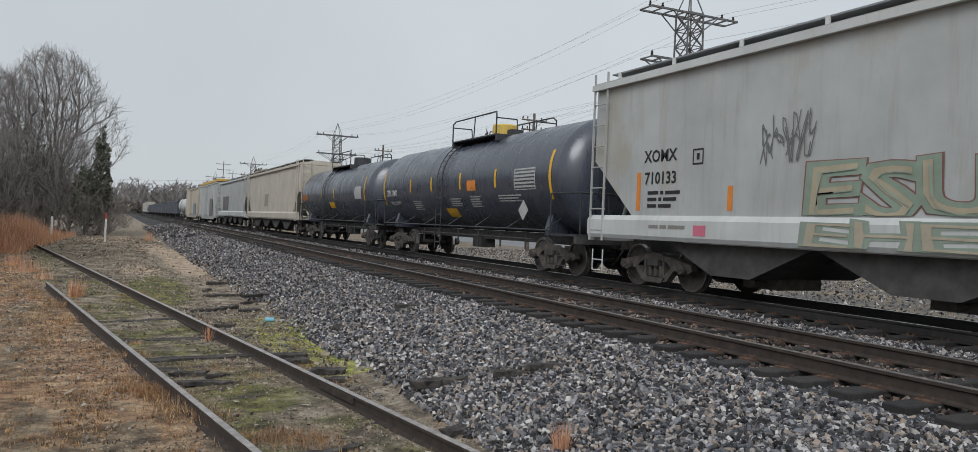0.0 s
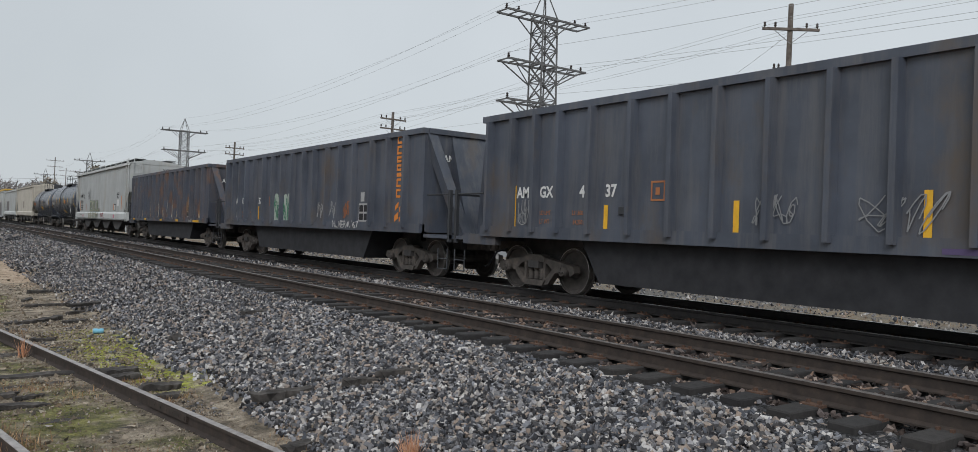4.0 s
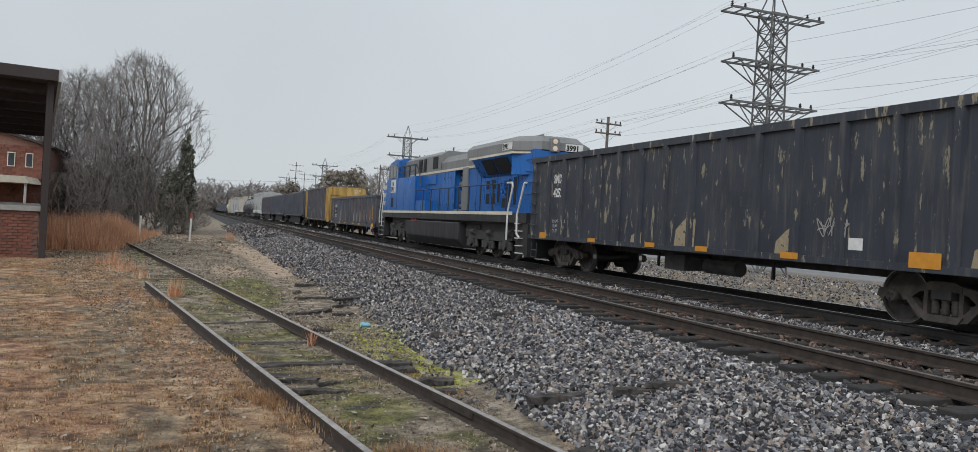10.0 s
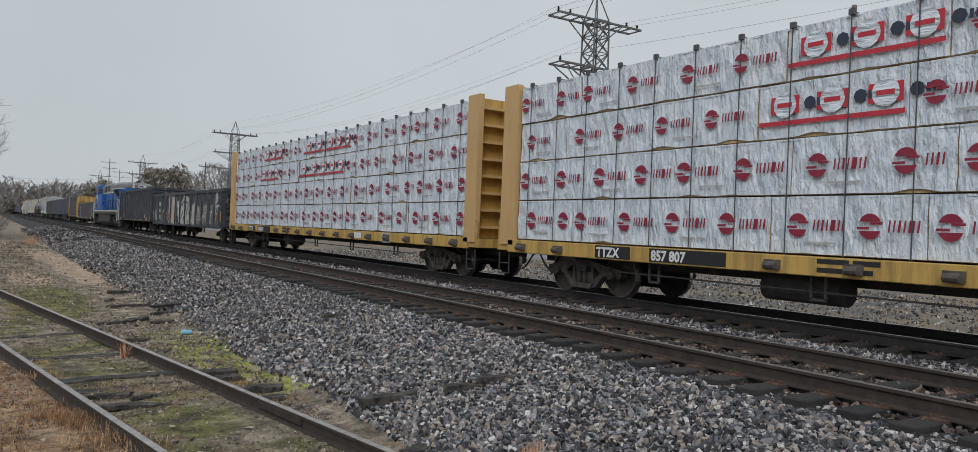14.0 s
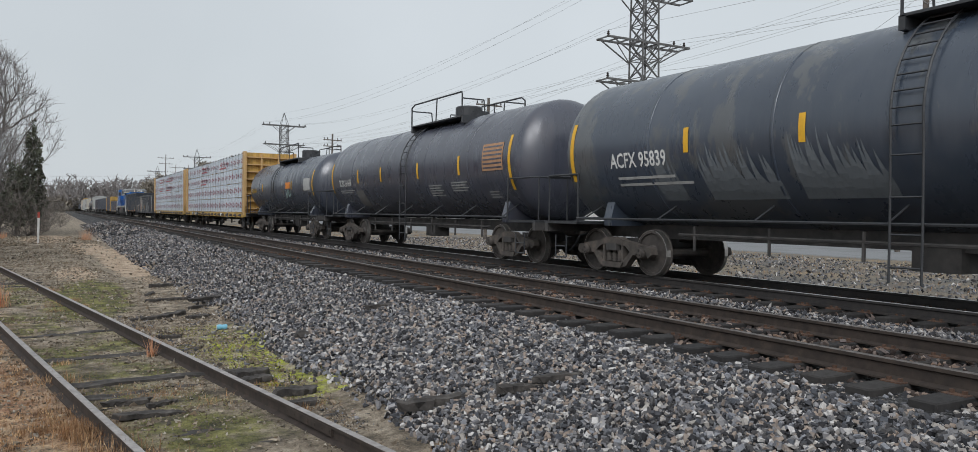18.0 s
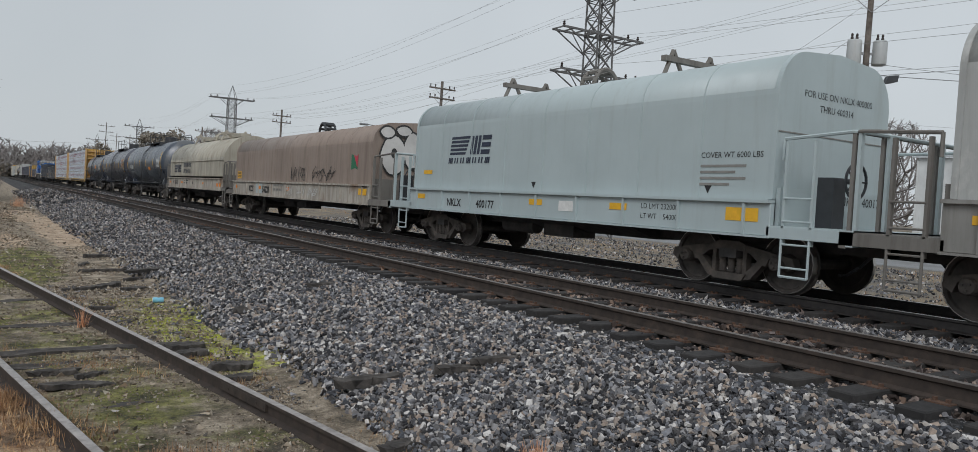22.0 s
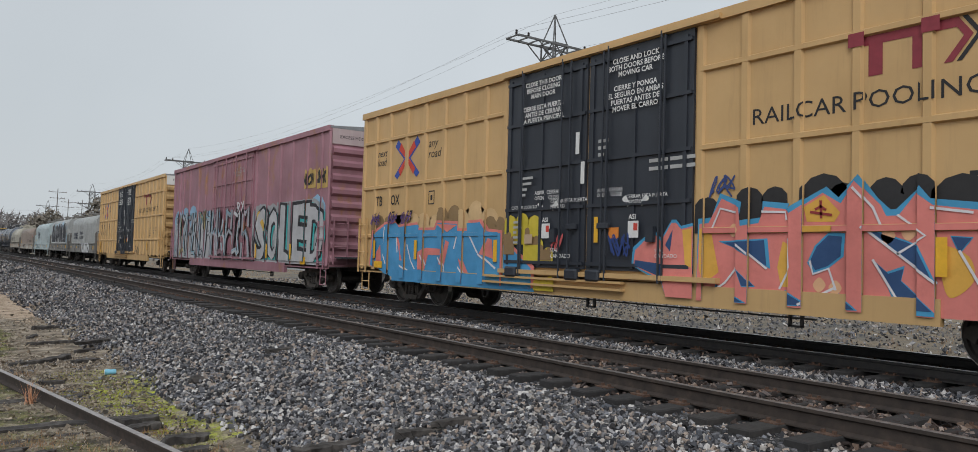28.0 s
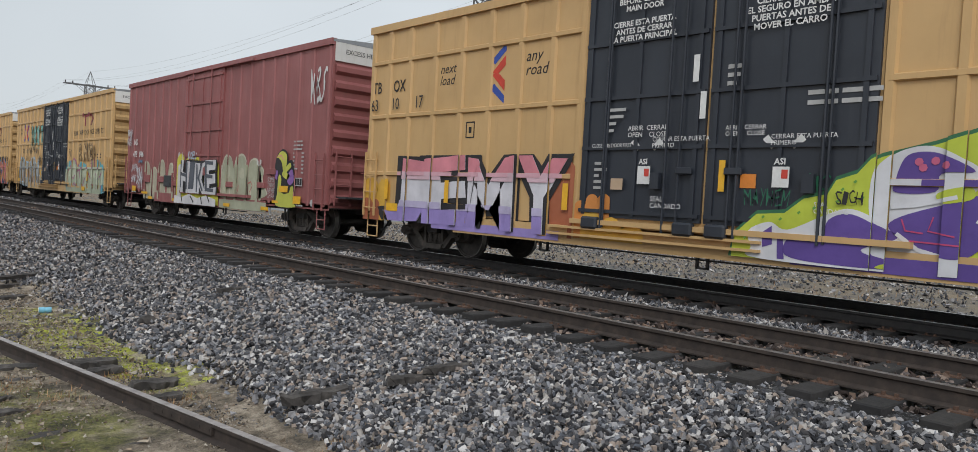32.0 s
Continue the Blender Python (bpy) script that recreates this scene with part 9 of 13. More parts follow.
    flat(car, [[(1.24, 0), (1.3, 0), (1.52, 0.29), (1.35, 0.53), (1.29, 0.53), (1.46, 0.29)]], M["ink"], SIDE, x - 0.002, h - 13.92, 3.65, "emblem", "black stroke of the emblem")
    write(car, "RAILCAR POOLING EXPERTS", SIDE, x, h - 12.4, 3.24, 0.33, M["ink"], wide=1.085, posts=[(a - 12.4, b2 - 12.4) for a, b2 in PO], d=0.05)
    bars(car, SIDE, x, h - 15.3, 2.3, [(0.25,), (0.25,), (0.2,), (0.25,)], M["ink"], 0.06, 2.2)
    bars(car, SIDE, x, h - 16.2, 2.3, [(0.25, 0.3), (0.25, 0.3), (0.2, 0.2)], M["ink"], 0.06, 2.2)
    dx = -1.592
    write(car, SPANISH[0], SIDE, dx - 0.055, h - 7.8, 4.6, 0.125, M["white"], align="CENTER", line=0.95, weight=0.003)
    write(car, SPANISH[1], SIDE, dx - 0.055, h - 10.2, 4.62, 0.125, M["white"], align="CENTER", line=0.95, weight=0.003)
    for u in (7.85, 10.1):
        flat(car, [rect(0, 0, 0.24, 0.28)], M["white"], SIDE, dx - 0.05, h - u, 1.62, "placard", "white and red placard")
        flat(car, [rect(0.13, 0.12, 0.09, 0.12)], spray((0.6, 0.06, 0.04)), SIDE, dx - 0.054, h - u, 1.62)
        flat(car, [[(-0.3, 0.3), (-0.22, 0.36), (-0.1, 0.22), (-0.16, 0.16)], [(0.25, 0.36), (0.32, 0.28), (0.16, 0.16), (0.1, 0.22)]], M["white"], SIDE, dx, h - u - 0.1, 1.98)
    for u in (7.87, 10.12):
        write(car, "ASI", SIDE, dx - 0.055, h - u, 1.93, 0.12, M["white"], weight=0.003)
    write(car, "ABRIR  CERRAR\nOPEN    CLOSE", SIDE, dx - 0.055, h - 9.35, 2.42, 0.09, M["white"], line=0.95)
    write(car, "CERRAR ESTA PUERTA\nPRIMERO", SIDE, dx - 0.055, h - 10.05, 2.28, 0.09, M["white"], line=0.95)
    write(car, "SEAL\nCANDADO", SIDE, dx - 0.055, h - 10.7, 1.38, 0.09, M["white"], line=0.95)
    write(car, "ABRIR  CERRAR\nOPEN    CLOSE", SIDE, dx - 0.055, h - 7.62, 2.46, 0.11, M["white"], line=0.95)
    write(car, "CERRAR ESTA PUERTA\nPRIMERO", SIDE, dx - 0.055, h - 8.1, 2.28, 0.1, M["white"], line=0.95)
    write(car, "CLOSE THIS DOOR FIRST", SIDE, dx - 0.055, h - 6.9, 2.2, 0.09, M["white"], wide=0.8)
    write(car, "SEAL\nCANDADO", SIDE, dx - 0.055, h - 8.12, 1.36, 0.11, M["white"], line=0.95)
    for i, w in enumerate((0.32, 0.28, 0.14, 0.1)):
        bars(car, SIDE, dx - 0.05, h - 7.13, 2.78 - i * 0.11, [(0.06, w)], M["greywhite"], 0.05)
    for i, w in enumerate((0.14, 0.26, 0.1, 0.2, 0.16)):
        bars(car, SIDE, dx - 0.05, h - 6.97, 1.92 - i * 0.1, [(w,)], M["greywhite"], 0.045)
    flat(car, [rect(0, 0, 0.24, 0.18)], spray((0.50, 0.36, 0.24)), SIDE, dx - 0.05, h - 7.33, 1.52, "placard", "faded buff placard")
    for u, z0, z1 in ((7.2, 0.9, 4.9), (8.6, 0.9, 4.9), (9.45, 0.9, 4.9), (10.85, 0.9, 4.9)):
        part("lock_rod", rod(B(), (dx - 0.05, h - u, z0), (dx - 0.05, h - u, z1), 0.02, 6), M["door_black"], car)
    for u in (8.62, 9.43):
        part("lock_handle", bevel(box(B(), dx - 0.09, dx - 0.03, h - u - 0.22, h - u + 0.05, 1.78, 1.88), 0.01), M["door_black"], car)
    flat(car, [rect(0, 0, 0.24, 0.2)], M["or"], SIDE, dx, h - 9.6, 1.6, "placard", "orange placard")
    bars(car, SIDE, dx, h - 9.3, 3.3, [(0.25,), (0.2,), (0.15,)], M["greywhite"], 0.06, 2.0)
    bars(car, SIDE, dx, h - 10.5, 2.85, [(0.4, 0.5), (0.4, 0.5)], M["greywhite"], 0.06, 2.2)
    for u in (8.75, 8.9):
        flat(car, [rect(0, 0, 0.1, 0.4)], M["white"], SIDE, dx - 0.04, h - u, 2.6 if u > 8.8 else 3.15, "latch_tag", "white door tag")
    flat(car, [rect(0, 0, 0.1, 0.45)], M["yl"], SIDE, dx - 0.045, h - 9.28, 1.54, "reflector", "yellow reflector strip")
    for u in (0.85, 2.99, 6.24, 14.96, 17.6):
        flat(car, [rect(0, 0, 0.13, 0.46)], M["yl"], SIDE, x - 0.06, h - u, 1.14, "reflector", "yellow reflector strip")
    flat(car, [rect(0, 0, 0.43, 0.17)], M["yl"], SIDE, x - 0.06, h - 0.95, 0.89, "warning_label", "yellow warning label")
    for z in (0.74, 0.86):
        part("door_rail", box(B(), -1.68, -1.56, h - 10.0, h - 6.0, z - 0.025, z + 0.015), M["yellow"], car)
    for u in (6.95, 8.75, 9.3):
        part("door_roller", bevel(box(B(), -1.72, -1.58, h - u - 0.17, h - u + 0.17, 0.86, 1.06), 0.03), M["door_black"], car, "black door roller bracket")
    write(car, "EXCESS HEIGHT CAR", REAR, -1.2, -h - 0.02, 4.72, 0.15, M["ink"])
    write(car, "TBOX " + number, REAR, 0.3, -h - 0.02, 4.55, 0.14, M["ink"])
    return car, h, x


FD = 0.05
car, h, x = pool_boxcar(-325.4, -343.8, "664572", "golden yellow boxcar with black double doors, little graffiti", "a")
scrawl(car, h, x - 0.06, 12.0, 0.9, 1.2, 0.5, (0.05, 0.05, 0.05), 201, 4, 0.02)

MP = [0.1, 1.1, 1.75, 2.8, 4.2, 5.3, 6.4, 11.7, 12.9, 14.1, 15.2, 16.4, 17.5, 18.05]
MPR = [(u - 0.09, u + 0.09) for u in MP]
car, h = boxcar(-345.7, -363.8, M["mauve"], "faded mauve-red boxcar with silver graffiti across its lower half", MP, (), (6.6, 11.5, 2, M["mauve"]), cap=paint("faded_white_panel", (0.42, 0.33, 0.33), (0.6, 0.58, 0.55), 0.5, 0.6), end_ribs=9)
x = -1.535
backing(car, h, x, 0.3, 0.86, 17.6, 2.15, (0.24, 0.40, 0.54), 41, MPR, FD, 14, 0.35)
backing(car, h, x, 0.35, 0.86, 17.4, 1.5, (0.40, 0.40, 0.41), 43, MPR, FD, 12, 0.2, up=1)
wild(car, h, x - 0.01, 0.5, 0.9, 6.0, 2.05, [(0.42, 0.42, 0.45), (0.30, 0.31, 0.34), (0.44, 0.36, 0.16), (0.36, 0.40, 0.44)], (0.035, 0.035, 0.04), 6, MPR, FD, 44, 0.17, (0.10, 0.38, 0.50))
wild(car, h, x - 0.11, 6.65, 0.95, 4.8, 2.0, [(0.42, 0.42, 0.45), (0.32, 0.32, 0.35), (0.20, 0.12, 0.14), (0.46, 0.46, 0.48)], (0.035, 0.035, 0.04), 5, (), 0, 46, 0.17, (0.12, 0.40, 0.52))
graffiti(car, h, x - 0.012, 11.9, 0.95, 6.0, 1.75, "SOLED", [((0.30, 0.31, 0.32), 0.13, -4.0), ((0.05, 0.42, 0.42), 0.085, 3.0), ((0.02, 0.02, 0.025), 0.08, 0), ((0.42, 0.42, 0.43), 0.035, 0)], MPR, FD, 47, blend=0.1, warp=0.03)
backing(car, h, x - 0.04, 12.0, 1.95, 0.9, 0.7, (0.58, 0.36, 0.06), 48, MPR, FD, 2)
for i, (u, z, c) in enumerate(((16.3, 3.35, (0.5, 0.33, 0.10)), (17.3, 3.3, (0.5, 0.33, 0.10)))):
    backing(car, h, x, u - 0.1, z - 0.1, 0.9, 0.6, c, 50 + i, MPR, FD, 3)
graffiti(car, h, x - 0.006, 16.2, 3.35, 0.8, 0.35, "NCW", [((0.02, 0.02, 0.02), 0.05, 0)], MPR, FD, 52)
graffiti(car, h, x - 0.006, 17.25, 3.35, 0.7, 0.4, "SHC", [((0.02, 0.02, 0.02), 0.05, 0)], MPR, FD, 53)
graffiti(car, h, x - 0.1, 9.9, 2.7, 0.9, 0.4, "RX", [((0.6, 0.58, 0.6), 0.02, 0)], (), 0, 54)
write(car, "NS", SIDE, x - 0.03, h - 0.65, 2.3, 0.26, M["white"])
write(car, "471", SIDE, x - 0.03, h - 0.6, 1.88, 0.3, M["white"], weight=0.005)
write(car, "377", SIDE, x - 0.03, h - 1.3, 1.88, 0.3, M["white"], weight=0.005)
write(car, "CLOSE AND LOCK\nBOTH DOORS BEFORE\nMOVING CAR", SIDE, x - 0.06, h - 9.9, 4.35, 0.12, M["greywhite"], align="CENTER")
write(car, "EXCESS HEIGHT CAR", REAR, -1.25, -h - 0.02, 4.7, 0.14, M["ink"])
flat(car, [rect(0, 0, 0.95, 0.2)], M["white"], REAR, 0.35, -h - 0.02, 4.68, "number_patch", "white number patch")
write(car, "NS 471377", REAR, 0.4, -h - 0.024, 4.71, 0.16, M["ink"])
flat(car, [rect(0, 0, 0.4, 0.24)], M["yl"], SIDE, x - 0.06, h - 16.2, 0.86, "warning_label", "yellow warning label")
tapes(car, h, x - 0.07, 1.0, (12.0, 13.1, 15.3), 0.13, 0.5)

car, h, x = pool_boxcar(-366.0, -384.3, "640757", "golden yellow boxcar with black doors and blue and coral graffiti", "a")
TAN, BROWN, SKY, CORAL, NAVY, PIECE_BLUE = (0.62, 0.42, 0.21), (0.26, 0.165, 0.075), (0.055, 0.29, 0.50), (0.66, 0.20, 0.17), (0.02, 0.065, 0.17), (0.06, 0.27, 0.50)
WHITE_P, PIECE_YELLOW = (0.66, 0.64, 0.66), (0.68, 0.37, 0.06)
for k, (c, u, z, w, hh, n) in enumerate(((BROWN, 0.7, 1.6, 2.6, 0.55, 4), (TAN, 2.6, 1.6, 1.5, 0.62, 3), (TAN, 4.7, 1.6, 1.6, 0.75, 3), (BROWN, 3.9, 1.6, 1.0, 0.72, 2), (BROWN, 5.85, 1.5, 0.8, 0.58, 2))):
    backing(car, h, x, u, z, w, hh, c, 60 + k, PO, FD, n, 0.3, up=k)
body = [(0.75, 0.95), (0.87, 1.8), (1.45, 2.0), (2.0, 2.04), (2.15, 1.93), (3.1, 1.98), (3.2, 1.84), (3.88, 1.84), (3.98, 2.0), (4.8, 1.96), (4.88, 1.8), (5.2, 1.8), (5.18, 1.97), (5.75, 1.98), (5.95, 1.78), (6.5, 1.73), (6.5, 0.66), (1.9, 0.66)]
sprayed(car, h, x, [[(p + (0.06 if i > 8 else -0.06), q + (0.06 if q > 1.5 else 0)) for i, (p, q) in enumerate(body)]], CORAL, 5, PO, FD, "coral outline of the graffiti")
sprayed(car, h, x, [body], PIECE_BLUE, 6, PO, FD, "blue body of the graffiti")
sprayed(car, h, x, [[(2.0, 1.77), (2.1, 1.75), (2.45, 1.1), (2.3, 1.1)], [(3.15, 1.3), (3.5, 1.42), (4.2, 1.4), (4.2, 1.25), (3.6, 1.25), (3.45, 0.9), (3.2, 0.9)], [(4.35, 1.6), (4.5, 1.55), (4.3, 1.0), (4.15, 1.05)], [(4.95, 1.2), (5.1, 1.12), (5.45, 0.68), (5.2, 0.68)], [(6.0, 1.64), (6.15, 1.6), (6.2, 1.2), (5.75, 1.3)], [(1.0, 1.3), (1.2, 1.5), (1.3, 0.9), (0.95, 0.9)], [(4.0, 1.98), (4.8, 1.94), (4.4, 1.78)]], CORAL, 7, PO, FD, "coral stroke of the graffiti")
strokes(car, h, x, [[(2.05, 1.7), (2.12, 1.3)], [(2.6, 1.5), (2.8, 1.1), (3.0, 0.9)], [(3.3, 1.25), (3.5, 1.0)], [(4.1, 1.2), (4.3, 1.0), (4.32, 0.85)], [(4.85, 1.8), (4.7, 1.4)], [(5.3, 1.7), (5.6, 1.35), (6.3, 1.0)], [(2.3, 0.98), (2.9, 0.78)], [(4.95, 1.0), (5.2, 0.8)], [(1.5, 1.95), (1.4, 1.3), (1.6, 1.0)]], 0.045, WHITE_P, 8, PO, FD, "white shine of the graffiti")
flat(car, [rect(0, 0, 5.8, 0.075)], spray(PIECE_BLUE), SIDE, x - 0.052, h - 0.85, 1.685, "graffiti", "blue paint along the side rail")
flat(car, [rect(0, 0, 5.7, 0.28)], spray(PIECE_BLUE), SIDE, x - 0.048, h - 1.9, 0.585, "graffiti", "blue paint along the sill")
sprayed(car, h, x - 0.06, [[(6.6, 0.62), (6.6, 1.55), (6.75, 1.58), (7.25, 1.28), (7.6, 1.08), (7.62, 0.66)]], CORAL, 0, (), 0, "coral outline of the graffiti")
sprayed(car, h, x - 0.06, [[(6.6, 0.62), (6.6, 1.5), (6.75, 1.5), (7.2, 1.22), (7.5, 1.04), (7.52, 0.66)]], PIECE_BLUE, 1, (), 0, "blue body of the graffiti")
for q, (u, z, w, hh, c) in enumerate(((6.62, 1.5, 1.15, 0.72, (0.58, 0.46, 0.04)), (7.25, 1.15, 0.9, 0.5, (0.58, 0.46, 0.04)), (7.3, 1.5, 0.42, 0.3, BROWN), (7.75, 1.2, 0.35, 0.3, BROWN), (6.62, 1.3, 0.35, 0.45, BROWN), (7.6, 0.62, 0.6, 0.3, (0.58, 0.46, 0.04)))):
    backing(car, h, x - 0.062, u, z, w, hh, c, 163 + q, (), 0, 3, 0.6, up=q, label="spray-painted yellow and brown blotch")
scrawl(car, h, x - 0.1, 8.15, 1.38, 0.3, 0.32, (0.55, 0.1, 0.1), 164, 3, 0.022)
scrawl(car, h, x - 0.1, 9.65, 1.3, 0.5, 0.4, (0.02, 0.05, 0.2), 165, 4, 0.024)
# coral piece behind the doors
for k, (u, w, hh) in enumerate(((11.45, 0.4, 0.45), (12.2, 0.8, 0.55), (13.2, 0.65, 0.6), (13.6, 0.4, 0.55), (14.15, 0.8, 0.58), (14.9, 1.3, 0.5), (16.2, 1.5, 0.5))):
    backing(car, h, x, u, 1.68, w, hh, (0.018, 0.017, 0.018), 65 + k, PO, FD, 1 + int(w > 0.7), 0.05)
top = [(11.55, 1.82), (11.68, 1.84), (11.91, 2.2), (12.24, 2.05), (12.27, 1.78), (12.55, 1.82), (12.64, 2.05), (12.98, 2.0), (13.03, 1.93), (13.52, 2.2), (13.77, 2.05), (13.97, 2.33), (14.29, 2.01), (14.36, 1.87), (14.51, 1.87), (14.72, 2.14), (14.93, 1.98), (15.4, 1.91), (15.8, 2.1), (16.1, 1.85), (16.6, 2.2), (17.0, 1.9), (17.5, 2.0), (17.75, 1.5)]
sprayed(car, h, x, [[(11.5, 0.66)] + [(p + (0.05 if i % 2 else -0.03), q + 0.08) for i, (p, q) in enumerate(top)] + [(17.9, 0.66)]], SKY, 1, PO, FD, "blue outline of the graffiti")
sprayed(car, h, x, [[(11.5, 0.66)] + top + [(17.7, 0.66)]], CORAL, 2, PO, FD, "coral body of the graffiti")
NAVY_SHAPES = [[(11.87, 1.56), (12.7, 1.6), (12.75, 1.17), (12.19, 1.45)], [(13.62, 1.68), (13.42, 1.5), (13.31, 1.27), (13.4, 1.13), (13.61, 1.2), (13.82, 1.36), (13.84, 1.66)], [(14.06, 1.75), (14.55, 1.38), (14.97, 1.05), (14.76, 1.5), (14.62, 1.56)], [(14.2, 1.33), (14.37, 1.18), (14.59, 1.26), (14.55, 1.08), (15.0, 0.67), (14.52, 0.67), (14.37, 1.03)], [(12.2, 1.16), (12.51, 0.91), (12.31, 0.9)], [(11.83, 0.92), (11.7, 0.67), (12.4, 0.67)], [(12.76, 0.79), (12.99, 0.89), (13.4, 0.69), (12.7, 0.67)], [(13.74, 0.9), (13.5, 0.67), (14.03, 0.68)], [(15.1, 1.62), (15.35, 1.6), (15.2, 1.4)], [(15.7, 1.6), (16.2, 1.5), (15.9, 1.1)], [(16.4, 1.2), (16.9, 0.7), (16.3, 0.7)], [(16.8, 1.65), (17.2, 1.6), (17.1, 1.2)]]
sprayed(car, h, x, NAVY_SHAPES, SKY, 3, PO, FD, "blue edge inside the graffiti")
sprayed(car, h, x, [[(sum(p for p, _ in g) / len(g) * 0.16 + p * 0.84, sum(q for _, q in g) / len(g) * 0.16 + q * 0.84) for p, q in g] for g in NAVY_SHAPES], NAVY, 4, PO, FD, "navy shadow inside the graffiti")
sprayed(car, h, x, [[(13.25, 2.02), (13.54, 2.17), (13.77, 1.93), (13.69, 1.81), (13.3, 1.82)], [(12.94, 1.56), (13.06, 1.5), (13.06, 0.93), (12.92, 0.93), (12.86, 1.2)], swoosh([(15.0, 1.5), (15.3, 1.38), (15.35, 1.1), (15.1, 0.9), (15.0, 1.2)]), [(11.55, 1.75), (11.72, 1.76), (11.88, 1.1), (11.63, 0.93), (11.55, 1.15)], swoosh([(16.0, 0.9), (16.3, 1.1), (16.2, 1.4), (15.95, 1.2)])], PIECE_YELLOW, 3, PO, FD, "yellow patch of the graffiti")
sprayed(car, h, x, [swoosh([(a, b2), (a + 0.09, b2 + 0.1), (a + 0.18, b2), (a + 0.08, b2 - 0.1)]) for a, b2 in ((13.4, 0.98), (14.3, 1.62), (14.55, 1.66), (12.05, 1.72), (13.62, 0.95))], (0.70, 0.40, 0.22), 4, PO, FD, "pale orange spray dot")
strokes(car, h, x, [[(11.75, 1.75), (11.9, 2.05), (12.18, 1.98)], [(12.19, 1.52), (12.7, 1.17)], [(12.6, 1.98), (12.98, 1.96), (13.0, 1.85)], [(13.03, 1.6), (13.06, 1.2), (12.9, 0.9)], [(13.35, 1.3), (13.4, 1.12), (13.62, 1.2), (13.72, 0.92)], [(13.95, 2.25), (14.2, 1.98), (14.3, 1.75)], [(14.06, 1.74), (14.55, 1.37), (14.96, 1.06)], [(14.5, 1.4), (14.85, 1.62), (14.5, 1.88)], [(14.2, 1.33), (14.5, 0.85), (14.3, 0.72)], [(14.9, 1.95), (15.35, 1.88)], [(15.2, 1.45), (15.42, 1.05)], [(11.6, 0.7), (12.0, 0.95), (12.2, 1.18)], [(13.2, 0.7), (13.7, 0.95)], [(15.6, 1.9), (16.0, 1.5)], [(16.5, 2.0), (16.9, 1.3)]], 0.032, WHITE_P, 5, PO, FD, "white shine of the graffiti")
strokes(car, h, x, [[(13.42, 1.98), (13.5, 2.02), (13.58, 1.97)], [(13.5, 2.1), (13.51, 1.86)], [(13.35, 1.95), (13.66, 1.9)]], 0.035, (0.28, 0.03, 0.03), 5, PO, FD, "dark red mark in the graffiti")
for a, w, c in ((11.55, 1.7, CORAL), (13.22, 0.45, PIECE_YELLOW), (13.66, 4.1, CORAL)):
    flat(car, [rect(0, 0, w, 0.075)], spray(c), SIDE, x - 0.052, h - a, 1.685, "graffiti", "paint along the side rail")
for k, (c, g) in enumerate(((SKY, 0.05), (CORAL, 0.0))):
    sprayed(car, h, x - 0.075, [[(10.22 - g, 1.16), (10.25 - g, 1.41 + g), (10.64, 1.71 + g), (10.81, 1.56 + g), (11.02, 1.85 + g), (11.11, 1.85 + g), (11.21, 1.75 + g), (11.44, 1.79 + g), (11.44, 0.68), (10.92, 0.68), (10.82, 0.95 - g)]], c, k, (), 0, "coral body of the graffiti")
sprayed(car, h, x - 0.075, [[(10.25, 1.16), (10.25, 1.25), (10.8, 1.2), (10.84, 0.98)], [(11.05, 1.75), (10.9, 1.5), (11.0, 1.4)]], NAVY, 2, (), 0, "navy shadow inside the graffiti")
sprayed(car, h, x - 0.075, [[(11.24, 1.73), (11.42, 1.76), (11.42, 1.15), (11.3, 1.2)]], PIECE_YELLOW, 2, (), 0, "yellow patch of the graffiti")
scrawl(car, h, x - 0.01, 11.7, 2.22, 0.42, 0.35, (0.03, 0.06, 0.2), 166, 3, 0.022)
scrawl(car, h, x - 0.06, 16.6, 0.7, 0.8, 0.25, (0.03, 0.03, 0.12), 203, 5, 0.014)
for i, u in enumerate((0.7, 1.6, 2.3)):
    scrawl(car, h, x - 0.06, u, 2.0, 0.5, 0.3, (0.12, 0.06, 0.22), 206 + i, 3, 0.02)

car, h, x = pool_boxcar(-386.1, -404.4, "671723", "golden yellow boxcar with black doors and pastel graffiti", "b")
graffiti(car, h, x - 0.01, 4.05, 2.92, 2.5, 0.95, "MORT", [((0.60, 0.38, 0.24), 0.17, -2.0), ((0.02, 0.025, 0.028), 0.10, 0), ((0.15, 0.40, 0.34), 0.065, 0), ((0.34, 0.55, 0.48), -0.01, 1.0)], PO, FD, 71, blend=0.25, warp=0.04)
strokes(car, h, x - 0.05, [[(a, 2.95), (a + 0.05, 2.75), (a + 0.12, 2.7)] for a in (4.3, 4.75, 5.55)], 0.05, (0.15, 0.42, 0.36), 2, (), 0, "teal drip of the graffiti")
for i, (u, z) in enumerate(((3.5, 2.5), (4.35, 2.55), (5.05, 2.45), (5.75, 2.0), (5.8, 1.8))):
    scrawl(car, h, x - 0.055, u, z, 0.5, 0.34, (0.06, 0.05, 0.04), 210 + i, 4, 0.017)
